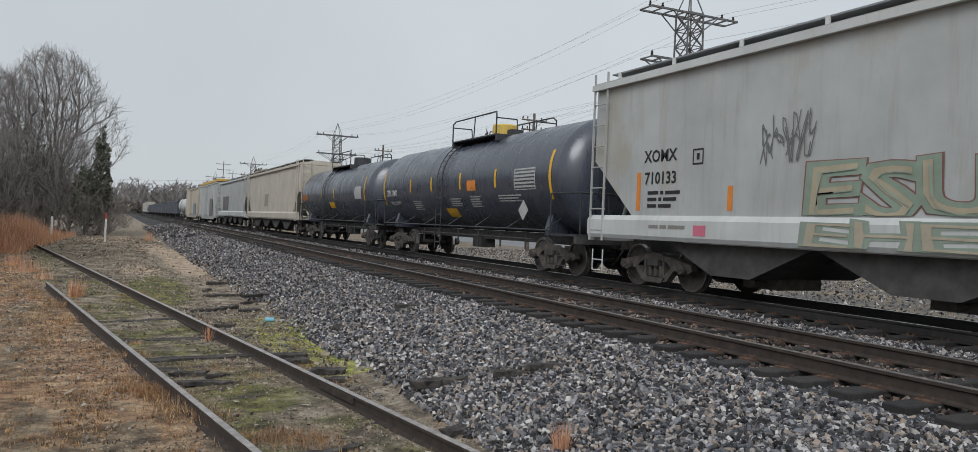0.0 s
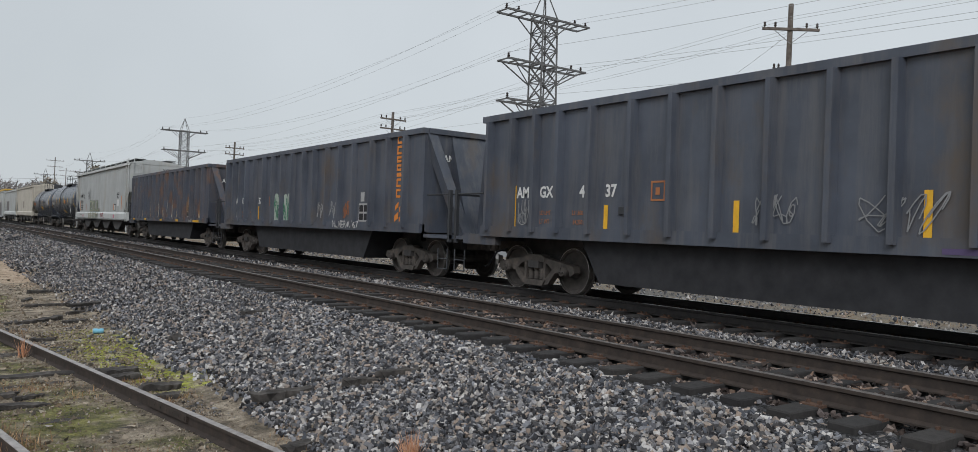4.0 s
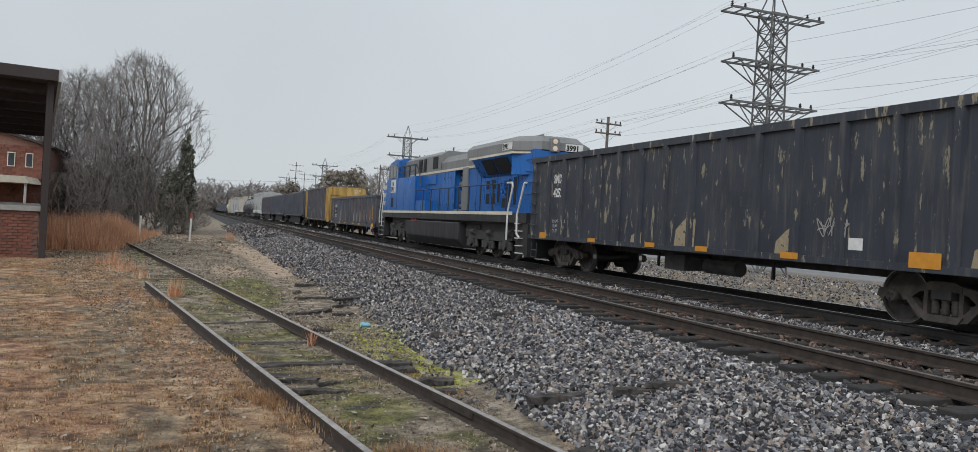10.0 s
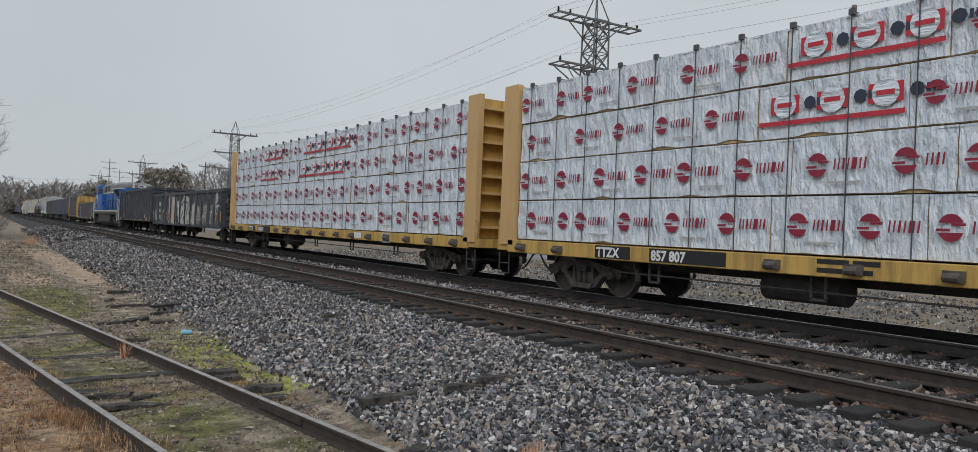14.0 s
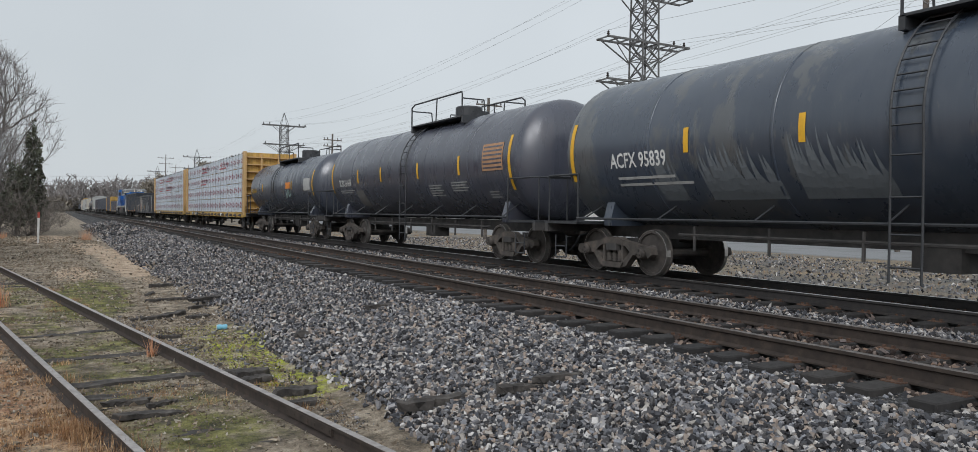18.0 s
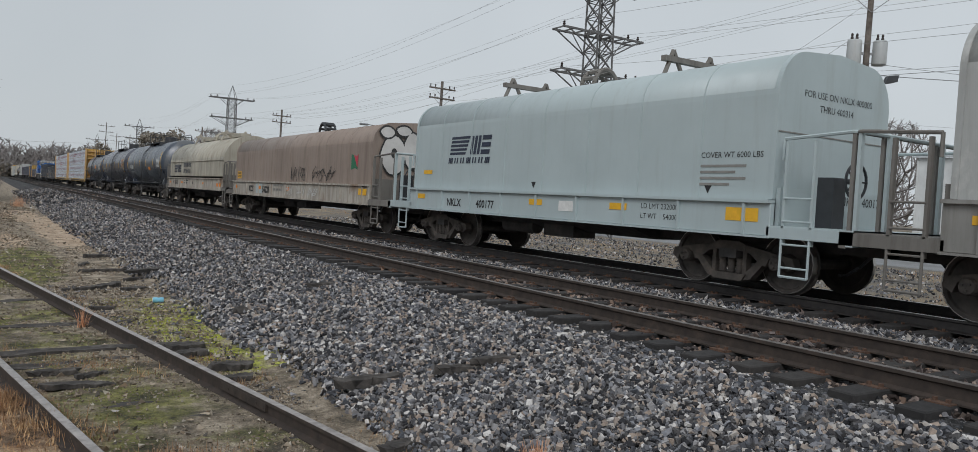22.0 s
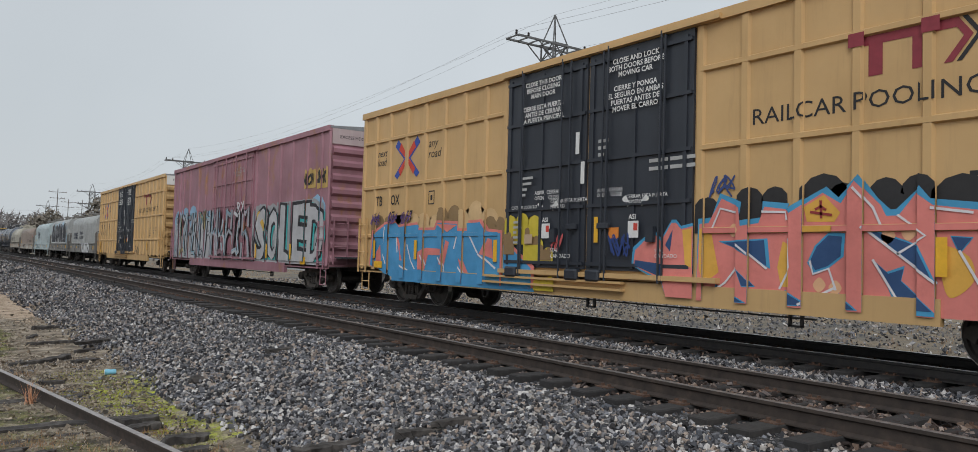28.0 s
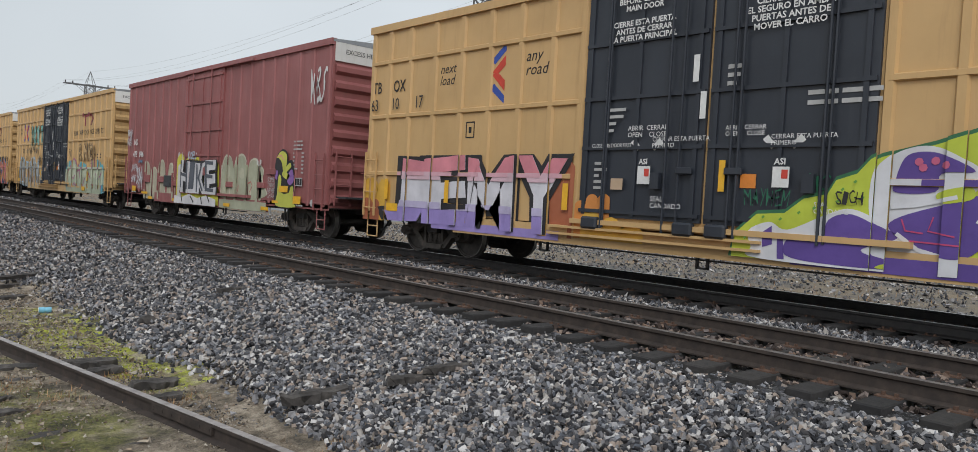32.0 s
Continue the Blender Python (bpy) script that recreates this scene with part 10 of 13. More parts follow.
GREY_B, GREY_L, CLAY, PALE_BLUE = (0.31, 0.32, 0.30), (0.40, 0.42, 0.41), (0.36, 0.24, 0.17), (0.36, 0.54, 0.70)
top = [(0.85, 1.15), (1.1, 1.95), (1.72, 2.25), (2.3, 2.05), (2.9, 1.95), (3.6, 1.95), (4.4, 2.25), (5.15, 1.85), (5.37, 2.1), (5.75, 1.75), (6.3, 1.35)]
sprayed(car, h, x, [[(1.2, 0.75)] + [(p + (p - 3.6) * 0.02, q + 0.08) for p, q in top] + [(6.05, 0.8), (5.6, 0.62), (2.6, 0.64)]], PALE_BLUE, 0, PO, FD, "pale blue outline of the graffiti")
sprayed(car, h, x, [[(1.3, 0.8)] + top + [(5.95, 0.85), (5.5, 0.64), (2.6, 0.66)]], GREY_B, 1, PO, FD, "grey body of the graffiti")
sprayed(car, h, x, [[(1.2, 1.6), (1.6, 2.1), (2.0, 1.9), (1.7, 1.2)], [(2.4, 1.9), (3.0, 1.8), (3.1, 1.3), (2.6, 1.2)], [(3.9, 1.8), (4.4, 2.1), (4.6, 1.6), (4.1, 1.3)], [(5.0, 1.6), (5.3, 1.9), (5.6, 1.4), (5.2, 1.1)], [(2.9, 1.0), (3.4, 1.2), (3.6, 0.7), (3.0, 0.7)]], GREY_L, 2, PO, FD, "pale grey patch of the graffiti")
sprayed(car, h, x, [[(2.0, 1.5), (2.5, 1.45), (2.4, 0.9), (2.0, 1.0)], [(3.2, 1.6), (3.8, 1.45), (3.7, 1.1), (3.3, 1.2)], [(4.6, 1.5), (5.0, 1.3), (4.9, 0.8), (4.4, 0.9)], [(5.4, 1.2), (5.9, 1.2), (5.7, 0.8)], [(4.1, 1.15), (4.5, 1.2), (4.2, 0.7)]], CLAY, 3, PO, FD, "clay brown patch of the graffiti")
strokes(car, h, x, [[(1.2, 1.1), (1.5, 1.6), (2.1, 1.75), (2.3, 1.3), (1.8, 0.95)], [(2.5, 0.8), (2.7, 1.4), (3.3, 1.75), (3.5, 1.2)], [(3.2, 0.75), (3.7, 1.0), (4.0, 1.6), (4.5, 1.9)], [(4.2, 0.8), (4.6, 1.3), (5.1, 1.5), (5.3, 1.0)], [(5.0, 0.75), (5.6, 1.1), (6.0, 1.4)], [(1.4, 1.95), (1.9, 1.6), (2.6, 1.6)], [(3.6, 1.85), (4.2, 1.5), (4.9, 1.7)]], 0.045, (0.05, 0.05, 0.055), 4, PO, FD, "black stroke of the graffiti")
strokes(car, h, x, [[(1.3, 1.4), (1.6, 1.8), (2.0, 1.65)], [(2.6, 1.1), (2.9, 1.5)], [(3.8, 1.3), (4.3, 1.75)], [(4.7, 1.2), (5.2, 1.35)], [(1.5, 0.9), (2.3, 0.85)], [(5.2, 0.85), (5.7, 1.25), (6.1, 1.3)], [(3.0, 1.85), (3.4, 1.6)]], 0.04, (0.48, 0.60, 0.72), 5, PO, FD, "pale blue shine of the graffiti")
flat(car, [rect(0, 0, 4.6, 0.075)], spray(GREY_B), SIDE, x - 0.052, h - 1.15, 1.685, "graffiti", "grey paint along the side rail")
# pale green piece with magenta edges and cyan ends
SAGE, SAGE_L, MAGENTA, CYAN = (0.36, 0.40, 0.29), (0.46, 0.50, 0.37), (0.33, 0.10, 0.20), (0.12, 0.40, 0.48)
sprayed(car, h, x, [swoosh([(11.5, 0.68), (11.5, 1.85), (11.9, 2.05), (12.3, 1.9), (12.1, 0.7)]), swoosh([(13.4, 1.6), (13.7, 2.0), (14.2, 1.95), (14.75, 1.8), (14.6, 1.5)]), swoosh([(16.4, 1.5), (16.5, 2.1), (17.0, 1.85), (17.4, 1.8), (17.5, 0.7), (16.8, 0.68)])], CYAN, 0, PO, FD, "cyan cloud of the graffiti")
edge_top = [(11.55, 1.6), (12.15, 1.95), (12.55, 2.22), (13.25, 1.95), (13.6, 1.75), (14.9, 1.75), (15.62, 1.75), (15.6, 2.24), (15.9, 2.24), (15.92, 1.75), (17.1, 1.75), (17.15, 1.1), (16.8, 0.66), (11.6, 0.66)]
sprayed(car, h, x, [edge_top], MAGENTA, 1, PO, FD, "magenta outline of the graffiti")
sprayed(car, h, x, [[(11.62, 1.55), (12.2, 1.88), (12.55, 2.12), (13.2, 1.88), (13.55, 1.68), (14.9, 1.66), (15.7, 1.68), (15.68, 2.16), (15.84, 2.16), (15.86, 1.68), (17.0, 1.68), (17.05, 1.12), (16.75, 0.66), (11.68, 0.66)]], SAGE, 2, PO, FD, "sage green body of the graffiti")
sprayed(car, h, x, [[(11.7, 1.3), (11.75, 1.55), (12.6, 2.0), (13.4, 1.65), (13.3, 1.3)], [(13.9, 1.3), (13.95, 1.6), (15.0, 1.6), (14.9, 1.3)], [(15.3, 1.3), (15.35, 1.62), (16.2, 1.62), (16.1, 1.3)]], SAGE_L, 3, PO, FD, "pale green sheen of the graffiti")
strokes(car, h, x, [[(12.25, 1.85), (12.35, 1.3), (12.6, 1.2), (13.0, 1.5), (13.6, 1.65)], [(14.15, 0.85), (14.4, 1.15), (14.9, 1.6)], [(15.0, 1.5), (15.5, 1.2), (15.85, 0.95)], [(16.15, 1.5), (16.55, 1.2), (17.05, 1.55)], [(12.3, 0.75), (12.8, 1.05), (13.4, 0.85)], [(16.2, 0.75), (16.5, 1.0)], [(13.6, 1.7), (13.7, 1.2)]], 0.07, MAGENTA, 4, PO, FD, "magenta stroke of the graffiti")
flat(car, [rect(0, 0, 5.5, 0.075)], spray(SAGE_L), SIDE, x - 0.052, h - 11.6, 1.685, "graffiti", "pale green paint along the side rail")
flat(car, [rect(0, 0, 5.6, 0.2)], spray(SAGE), SIDE, x - 0.048, h - 11.5, 0.6, "graffiti", "sage green paint along the sill")
for u in POSTS[9:17]:
    part("lower_post", box(B(), x - 0.075, x + 0.01, h - u - 0.07, h - u + 0.07, 1.0, 1.66), spray(SAGE_L), car)
flat(car, [rect(0, 0, 0.5, 0.17)], M["yl"], SIDE, x - 0.08, h - 14.27, 0.7, "warning_label", "yellow warning label")
graffiti(car, h, x - 0.012, 13.35, 2.05, 2.6, 0.72, "RNO", [((0.40, 0.255, 0.12), 0.10, 0), ((0.06, 0.045, 0.03), 0.04, 0), ((0.56, 0.375, 0.18), 0.012, 0)], PO, FD, 77, warp=0.05)
scrawl(car, h, x - 0.06, 11.85, 2.25, 0.5, 0.4, (0.06, 0.05, 0.04), 217, 3, 0.018)

RP = [0.1, 0.74, 1.49, 2.23, 2.9, 3.65, 4.37, 5.08, 5.9, 9.5, 10.2, 10.92, 11.65, 12.37, 13.07, 13.83, 14.54, 15.35]
RPR = [(u - 0.07, u + 0.07) for u in RP]
car, h = boxcar(-406.5, -422.0, M["red"], "oxide red boxcar with a sliding door and faded graffiti", RP, (), (6.05, 9.1, 1, M["red"]), cap=CAPS, post_w=0.09, post_d=0.035, end_ribs=9)
x = -1.535
write(car, "NS", SIDE, x - 0.045, h - 0.85, 2.64, 0.32, M["white"], weight=0.008)
write(car, "473", SIDE, x - 0.045, h - 0.78, 2.18, 0.32, M["white"], weight=0.008)
write(car, "046", SIDE, x - 0.045, h - 1.48, 2.18, 0.32, M["white"], weight=0.008)
for i, (u, z, w, hh) in enumerate(((0.05, 2.62, 0.62, 0.36), (0.12, 2.95, 0.5, 0.32), (0.72, 1.62, 0.7, 0.3), (1.35, 0.95, 0.65, 0.85), (0.7, 1.2, 0.5, 0.3), (5.5, 1.6, 0.5, 0.75), (6.6, 2.05, 0.6, 0.26), (1.45, 1.95, 0.5, 0.12))):
    scrawl(car, h, x - 0.05, u, z, w, hh, (0.60, 0.61, 0.63) if i != 7 else (0.10, 0.22, 0.34), 220 + i, 5, 0.02)
PALE, OLIVE, ASH = (0.53, 0.51, 0.40), (0.41, 0.38, 0.28), (0.37, 0.375, 0.27)
# pale rounded letters over the leading truck
blobs = [swoosh([(a, 0.64), (a - 0.04, 1.2), (a + 0.12, top_z), (a + 0.5, top_z - 0.05), (a + 0.66, 1.3), (a + 0.62, 0.64)]) for a, top_z in ((2.05, 1.9), (2.85, 1.72), (3.6, 1.95), (4.5, 1.85))]
sprayed(car, h, x, [[((p - 3.7) * 1.012 + 3.7, 0.62 + (q - 0.62) * 1.05) for p, q in g] for g in blobs], PALE, 0, RPR, 0.04, "pale outline of faded graffiti")
sprayed(car, h, x, blobs, OLIVE, 1, RPR, 0.04, "olive grey body of faded graffiti")
strokes(car, h, x, [[(a + 0.2, 0.75), (a + 0.26, 1.25), (a + 0.36, 1.6)] for a in (2.05, 2.85, 3.6, 4.5)] + [[(4.3, 1.0), (4.6, 0.75), (4.9, 1.0), (5.2, 0.72)]], 0.035, PALE, 2, RPR, 0.04, "pale stroke of faded graffiti")
# yellow, slate and white letters on the door
backing(car, h, x - 0.062, 5.5, 0.62, 3.55, 1.5, (0.56, 0.53, 0.06), 82, (), 0, 5, 0.22)
backing(car, h, x - 0.064, 5.6, 0.62, 0.38, 1.25, (0.55, 0.53, 0.51), 182, (), 0, 1, 0.1)
graffiti(car, h, x - 0.12, 6.05, 0.95, 2.85, 0.98, "HIKE", [((0.015, 0.015, 0.018), 0.11, 0), ((0.57, 0.56, 0.57), 0.06, 0), ((0.085, 0.095, 0.115), -0.005, -2.6)], (), 0, 83, blend=0.05, warp=0.03)
sprayed(car, h, x - 0.125, [[(5.55, 0.62), (5.6, 0.85), (6.2, 0.78), (6.9, 0.92), (7.6, 0.8), (8.3, 0.9), (9.05, 0.8), (9.05, 0.58), (5.55, 0.58)]], (0.60, 0.585, 0.585), 5, (), 0, "white base of the graffiti", 0.57)
strokes(car, h, x - 0.125, [[(6.2, 0.9), (6.3, 0.65)], [(7.0, 0.86), (7.3, 0.66)], [(7.9, 0.85), (8.0, 0.62)], [(8.4, 0.9), (8.6, 0.7)]], 0.06, (0.02, 0.02, 0.022), 7, (), 0, "black stroke of the graffiti")
graffiti(car, h, x - 0.13, 6.65, 2.06, 0.55, 0.26, "KDE", [((0.42, 0.5, 0.58), 0.02, 0)], (), 0, 226)
# olive rounded letters behind the door
arches = [swoosh([(a, 0.85), (a - 0.06, 1.5), (a + 0.15, top_z), (a + 0.62, top_z), (a + 0.9, 1.5), (a + 0.84, 0.85)]) for a, top_z in ((9.15, 2.08), (10.1, 2.1), (10.95, 1.98))] + [swoosh([(11.5, 1.35), (11.48, 1.75), (11.7, 1.85), (11.95, 1.7), (11.9, 1.4), (12.2, 1.05), (11.6, 0.95)])]
sprayed(car, h, x, [[((p - 10.6) * 1.03 + 10.6, 0.62 + (q - 0.62) * 1.04) for p, q in g] for g in arches], PALE, 0, RPR, 0.04, "pale outline of faded graffiti")
sprayed(car, h, x, arches, ASH, 1, RPR, 0.04, "grey-green body of faded graffiti")
sprayed(car, h, x, [swoosh([(9.4, 1.5), (9.45, 1.85), (9.7, 1.85), (9.72, 1.55)]), swoosh([(10.4, 1.55), (10.45, 1.8), (10.7, 1.75), (10.68, 1.5)])], (0.43, 0.42, 0.31), 2, RPR, 0.04, "pale patch of faded graffiti")
strokes(car, h, x, [[(10.2, 1.4), (10.24, 1.15), (10.34, 1.1), (10.36, 1.3)], [(11.0, 1.35), (11.2, 1.4), (11.3, 1.3), (11.15, 1.1)]], 0.04, (0.42, 0.12, 0.11), 3, RPR, 0.04, "red stroke of the graffiti")
strokes(car, h, x, [[(9.3, 0.95), (9.35, 1.4)], [(9.75, 0.95), (9.8, 1.35)], [(10.3, 0.92), (10.6, 1.0)], [(11.2, 0.95), (11.25, 1.3)], [(9.1, 1.9), (9.12, 1.0)]], 0.04, PALE, 3, RPR, 0.04, "pale stroke of faded graffiti")
flat(car, [rect(0, 0, 3.2, 0.26)], spray(ASH), SIDE, x - 0.05, h - 9.1, 0.57, "graffiti", "grey-green paint along the sill")
graffiti(car, h, x - 0.045, 11.58, 1.86, 0.36, 0.18, "1UP", [((0.6, 0.6, 0.56), 0.0, 0)], (), 0, 227)
for u, w, z0, z1, m2 in ((2.24, 0.49, 1.23, 1.51, M["red"]), (3.62, 0.53, 1.25, 1.47, M["red"]), (4.24, 0.67, 1.11, 1.51, M["dark_steel"]), (5.08, 0.36, 1.15, 1.34, M["red"]), (9.45, 0.5, 1.21, 1.38, M["red"]), (11.55, 0.56, 1.24, 1.4, M["red"]), (12.24, 0.56, 1.63, 1.79, M["red"])):
    part("side_plate", bevel(box(B(), x - 0.06, x + 0.02, h - u - w, h - u, z0, z1), 0.006), m2, car, "square metal plate on the side")
for u in (2.23, 3.65, 5.08, 9.5, 10.2, 10.92, 11.65):
    part("lower_post", box(B(), x - 0.075, x + 0.02, h - u - 0.05, h - u + 0.05, 0.95, 1.6 if u < 6 else 1.9), M["red"] if u < 6 else spray(ASH), car)
# yellow and violet curled shape, kept plain
sprayed(car, h, x - 0.05, [swoosh([(12.86, 0.78), (12.8, 1.5), (12.76, 1.9), (12.9, 2.2), (13.2, 2.33), (13.46, 2.2), (13.5, 2.0), (13.72, 2.02), (13.86, 1.7), (13.95, 1.4), (13.88, 1.05), (13.98, 0.78)])], (0.018, 0.018, 0.02), 0, (), 0, "black outline of the graffiti")
sprayed(car, h, x - 0.05, [swoosh([(12.84, 2.1), (13.1, 2.27), (13.4, 2.18), (13.42, 1.9), (13.25, 1.75), (13.15, 1.95), (12.98, 2.08)]), swoosh([(13.3, 1.78), (13.6, 1.95), (13.68, 1.84), (13.45, 1.7), (13.62, 1.62), (13.5, 1.5), (13.2, 1.62)]), swoosh([(12.92, 0.78), (12.95, 1.1), (13.0, 1.6), (13.15, 1.55), (13.2, 1.15), (13.6, 1.15), (13.7, 1.3), (13.85, 1.3), (13.85, 0.95), (13.97, 0.78)])], (0.48, 0.49, 0.08), 1, (), 0, "lime yellow curl of the graffiti")
sprayed(car, h, x - 0.05, [swoosh([(13.5, 1.62), (13.75, 1.78), (13.86, 1.5), (13.7, 1.36), (13.52, 1.42)]), swoosh([(12.8, 1.55), (12.86, 1.75), (12.94, 1.7), (12.9, 1.5)])], (0.24, 0.12, 0.36), 1, (), 0, "violet patch of the graffiti")
strokes(car, h, x - 0.05, [[(12.9, 2.12), (13.1, 2.16), (13.28, 2.02)], [(13.88, 1.62), (13.93, 1.3), (13.88, 1.05)], [(13.4, 1.25), (13.58, 1.3)]], 0.035, (0.60, 0.24, 0.22), 2, (), 0, "pink edge of the graffiti")
flat(car, [rect(0, 0, 0.5, 0.17)], M["yl"], SIDE, x - 0.066, h - 13.06, 1.16, "warning_label", "orange-yellow warning label")
flat(car, [rect(0, 0, 0.36, 0.07)], M["yl"], SIDE, x - 0.066, h - 12.68, 0.85, "warning_label", "orange-yellow warning label")
write(car, "SOME\nTHINGS\nNEVER\nCHANGE", SIDE, x - 0.045, h - 12.32, 1.42, 0.19, M["greywhite"], line=0.78, wide=0.85)
graffiti(car, h, x - 0.04, 14.55, 3.45, 0.75, 0.9, "KBS", [((0.6, 0.6, 0.58), 0.0, 0)], (), 0, 88)
for i, row in enumerate(((0.12, 0.16, 0.12), (0.12, 0.2, 0.12), (0.12, 0.3), (0.05,), (0.09,), (0.07,), (0.1,), (0.12, 0.1), (0.05,))):
    z = 2.5 - i * 0.103
    bars(car, SIDE, x - 0.04, h - 13.74, z, [row], M["greywhite"], 0.042)
    if i > 2:
        bars(car, SIDE, x - 0.04, h - 14.19, z, [(0.12,)], M["greywhite"], 0.042)
for a, b2, w, hh in ((13.78, 1.34, 0.5, 0.22),):
    flat(car, [rect(0, 0, w, hh)], M["greywhite"], SIDE, x - 0.04, h - a, b2, "inspection_panel", "white framed inspection panel")
    flat(car, [rect(0.02, 0.03, 0.2, hh - 0.05), rect(0.25, 0.03, 0.1, hh - 0.05), rect(0.38, 0.03, 0.1, hh - 0.05)], M["ink"], SIDE, x - 0.044, h - a, b2, "inspection_panel", "black fields of the inspection panel")
for u in (0.28, 14.8):
    part("builder_badge", turn(B(), [(-0.004, 0.0), (-0.004, 0.085), (0.0, 0.09)], "x", (x - 0.022, h - u, 0.92), 16), M["greywhite"], car, "round white badge")
bars(car, SIDE, x - 0.05, h - 14.0, 0.81, [(0.1, 0.12, 0.1)], M["greywhite"], 0.04)
bars(car, SIDE, x - 0.05, h - 0.7, 0.82, [(0.05, 0.2, 0.3)], M["greywhite"], 0.04)
write(car, "LD LMT", SIDE, x - 0.045, h - 0.86, 1.4, 0.13, M["white"], wide=0.9)
write(car, "LT WT", SIDE, x - 0.045, h - 0.86, 1.24, 0.13, M["white"], wide=0.9)
write(car, "217300", SIDE, x - 0.045, h - 1.53, 1.42, 0.13, M["white"], wide=0.9)
write(car, "68700", SIDE, x - 0.045, h - 1.58, 1.24, 0.13, M["white"], wide=0.9)
tapes(car, h, x - 0.06, 0.87, (0.85, 13.86), 0.42, 0.2)
tapes(car, h, x - 0.075, 0.62, (2.72, 5.2, 9.48, 12.03), 0.46, 0.1)
tapes(car, h, x - 0.075, 0.8, (2.0,), 0.66, 0.08)
write(car, "EXCESS HEIGHT CAR", REAR, -1.2, -h - 0.02, 4.72, 0.17, M["ink"])
# small ink-black box low on the near side, unlit
part("roof_hatch_light", box(B(), x - 0.03, x + 0.02, h - 13.6, h - 13.3, 1.2, 1.5), M["ink"], car)

car, h, x = pool_boxcar(-423.75, -442.05, "631017", "golden yellow boxcar with black doors and violet, white and lime graffiti", "c")
FLAME, FLAME_D = (0.62, 0.36, 0.05), (0.36, 0.11, 0.05)
for k, (u, w, hh, c) in enumerate(((-0.1 + 0.1, 1.0, 0.85, FLAME), (0.0, 0.6, 0.5, FLAME_D), (5.6, 0.9, 1.22, FLAME), (5.9, 0.6, 1.3, FLAME_D))):
    backing(car, h, x, u, 0.66, w, hh, c, 91 + k, PO, FD, 2, 0.4, up=k % 2, label="orange flames of the graffiti")
graffiti(car, h, x - 0.012, 0.95, 0.68, 5.4, 1.28, "JEMY", [((0.02, 0.018, 0.02), 0.11, 0), ((0.60, 0.585, 0.62), 0.045, 0), ((0.62, 0.22, 0.26), 0.045, 0), ((0.62, 0.42, 0.47), 0.045, 0), ((0.30, 0.23, 0.52), 0.045, 0), ((0.46, 0.41, 0.58), 0.045, 0)], PO, FD, 92, blend=0.5, warp=0.03, bands={2: (0.84, 1.2), 3: (0.72, 0.85), 4: (-0.1, 0.26), 5: (0.25, 0.36)})
flat(car, [rect(0, 0, 4.9, 0.075)], spray((0.62, 0.35, 0.40)), SIDE, x - 0.052, h - 1.3, 1.685, "graffiti", "pink paint along the side rail")
flat(car, [rect(0, 0, 3.6, 0.16)], spray((0.30, 0.23, 0.52)), SIDE, x - 0.048, h - 2.6, 0.6, "graffiti", "violet paint along the sill")
for k, (u, w, hh) in enumerate(((6.55, 0.75, 0.8), (6.7, 1.3, 0.4))):
    backing(car, h, x - 0.06, u, 0.68, w, hh, FLAME if k else (0.58, 0.22, 0.05), 99 + k, (), 0, 3, 0.7, up=k, label="orange flames of the graffiti")
graffiti(car, h, x - 0.07, 10.58, 1.58, 0.3, 0.22, "MC", [((0.02, 0.16, 0.08), 0.0, 0)], (), 0, 102)
LIME, WHITE_S, VIOLET = (0.46, 0.53, 0.05), (0.62, 0.62, 0.64), (0.10, 0.055, 0.26)
# the piece runs from the doors to the trailing end: lime ground, white outlines, violet bodies
def over_door(shapes, colour, layer, label):
    """Paints a shape on the door's plane up to the door's edge and on the side behind it."""
    for g in shapes:
        if min(p for p, _ in g) < 11.42:
            sprayed(car, h, x - 0.08, [[(min(p, 11.43), q) for p, q in g]], colour, layer, (), 0, label)
        if max(p for p, _ in g) > 11.45:
            sprayed(car, h, x, [[(max(p, 11.43), q) for p, q in g]], colour, layer, PO, FD, label)


ground_top = [(9.57, 0.95), (9.9, 1.25), (10.3, 1.28), (10.55, 1.48), (10.86, 1.55), (10.96, 1.73), (11.22, 1.82), (11.37, 2.0), (11.5, 2.03), (12.06, 2.17), (12.5, 2.31), (13.3, 2.4), (14.4, 2.25), (15.6, 2.4), (16.8, 2.2), (17.8, 2.3)]
over_door([[(9.5, 0.64)] + [(p, q + 0.05) for p, q in ground_top] + [(17.9, 0.64)]], (0.03, 0.14, 0.06), 0, "dark green outline of the graffiti")
over_door([[(9.55, 0.64)] + ground_top + [(17.8, 0.64)]], LIME, 1, "lime green graffiti ground")
arch = [(11.4, 1.3), (11.4, 1.8), (11.55, 2.02), (11.8, 2.14), (12.06, 2.15), (12.35, 2.02), (12.6, 1.82), (12.45, 1.55), (12.1, 1.2), (11.6, 1.1)]
hood = [(11.65, 1.76), (11.74, 2.02), (11.92, 2.09), (12.17, 2.05), (12.5, 1.86), (12.15, 1.83), (12.1, 1.62), (11.66, 1.6)]
belly = [(11.62, 1.14), (11.72, 1.3), (12.3, 1.5), (12.56, 1.57), (12.72, 1.2), (12.45, 0.86), (12.0, 0.9)]
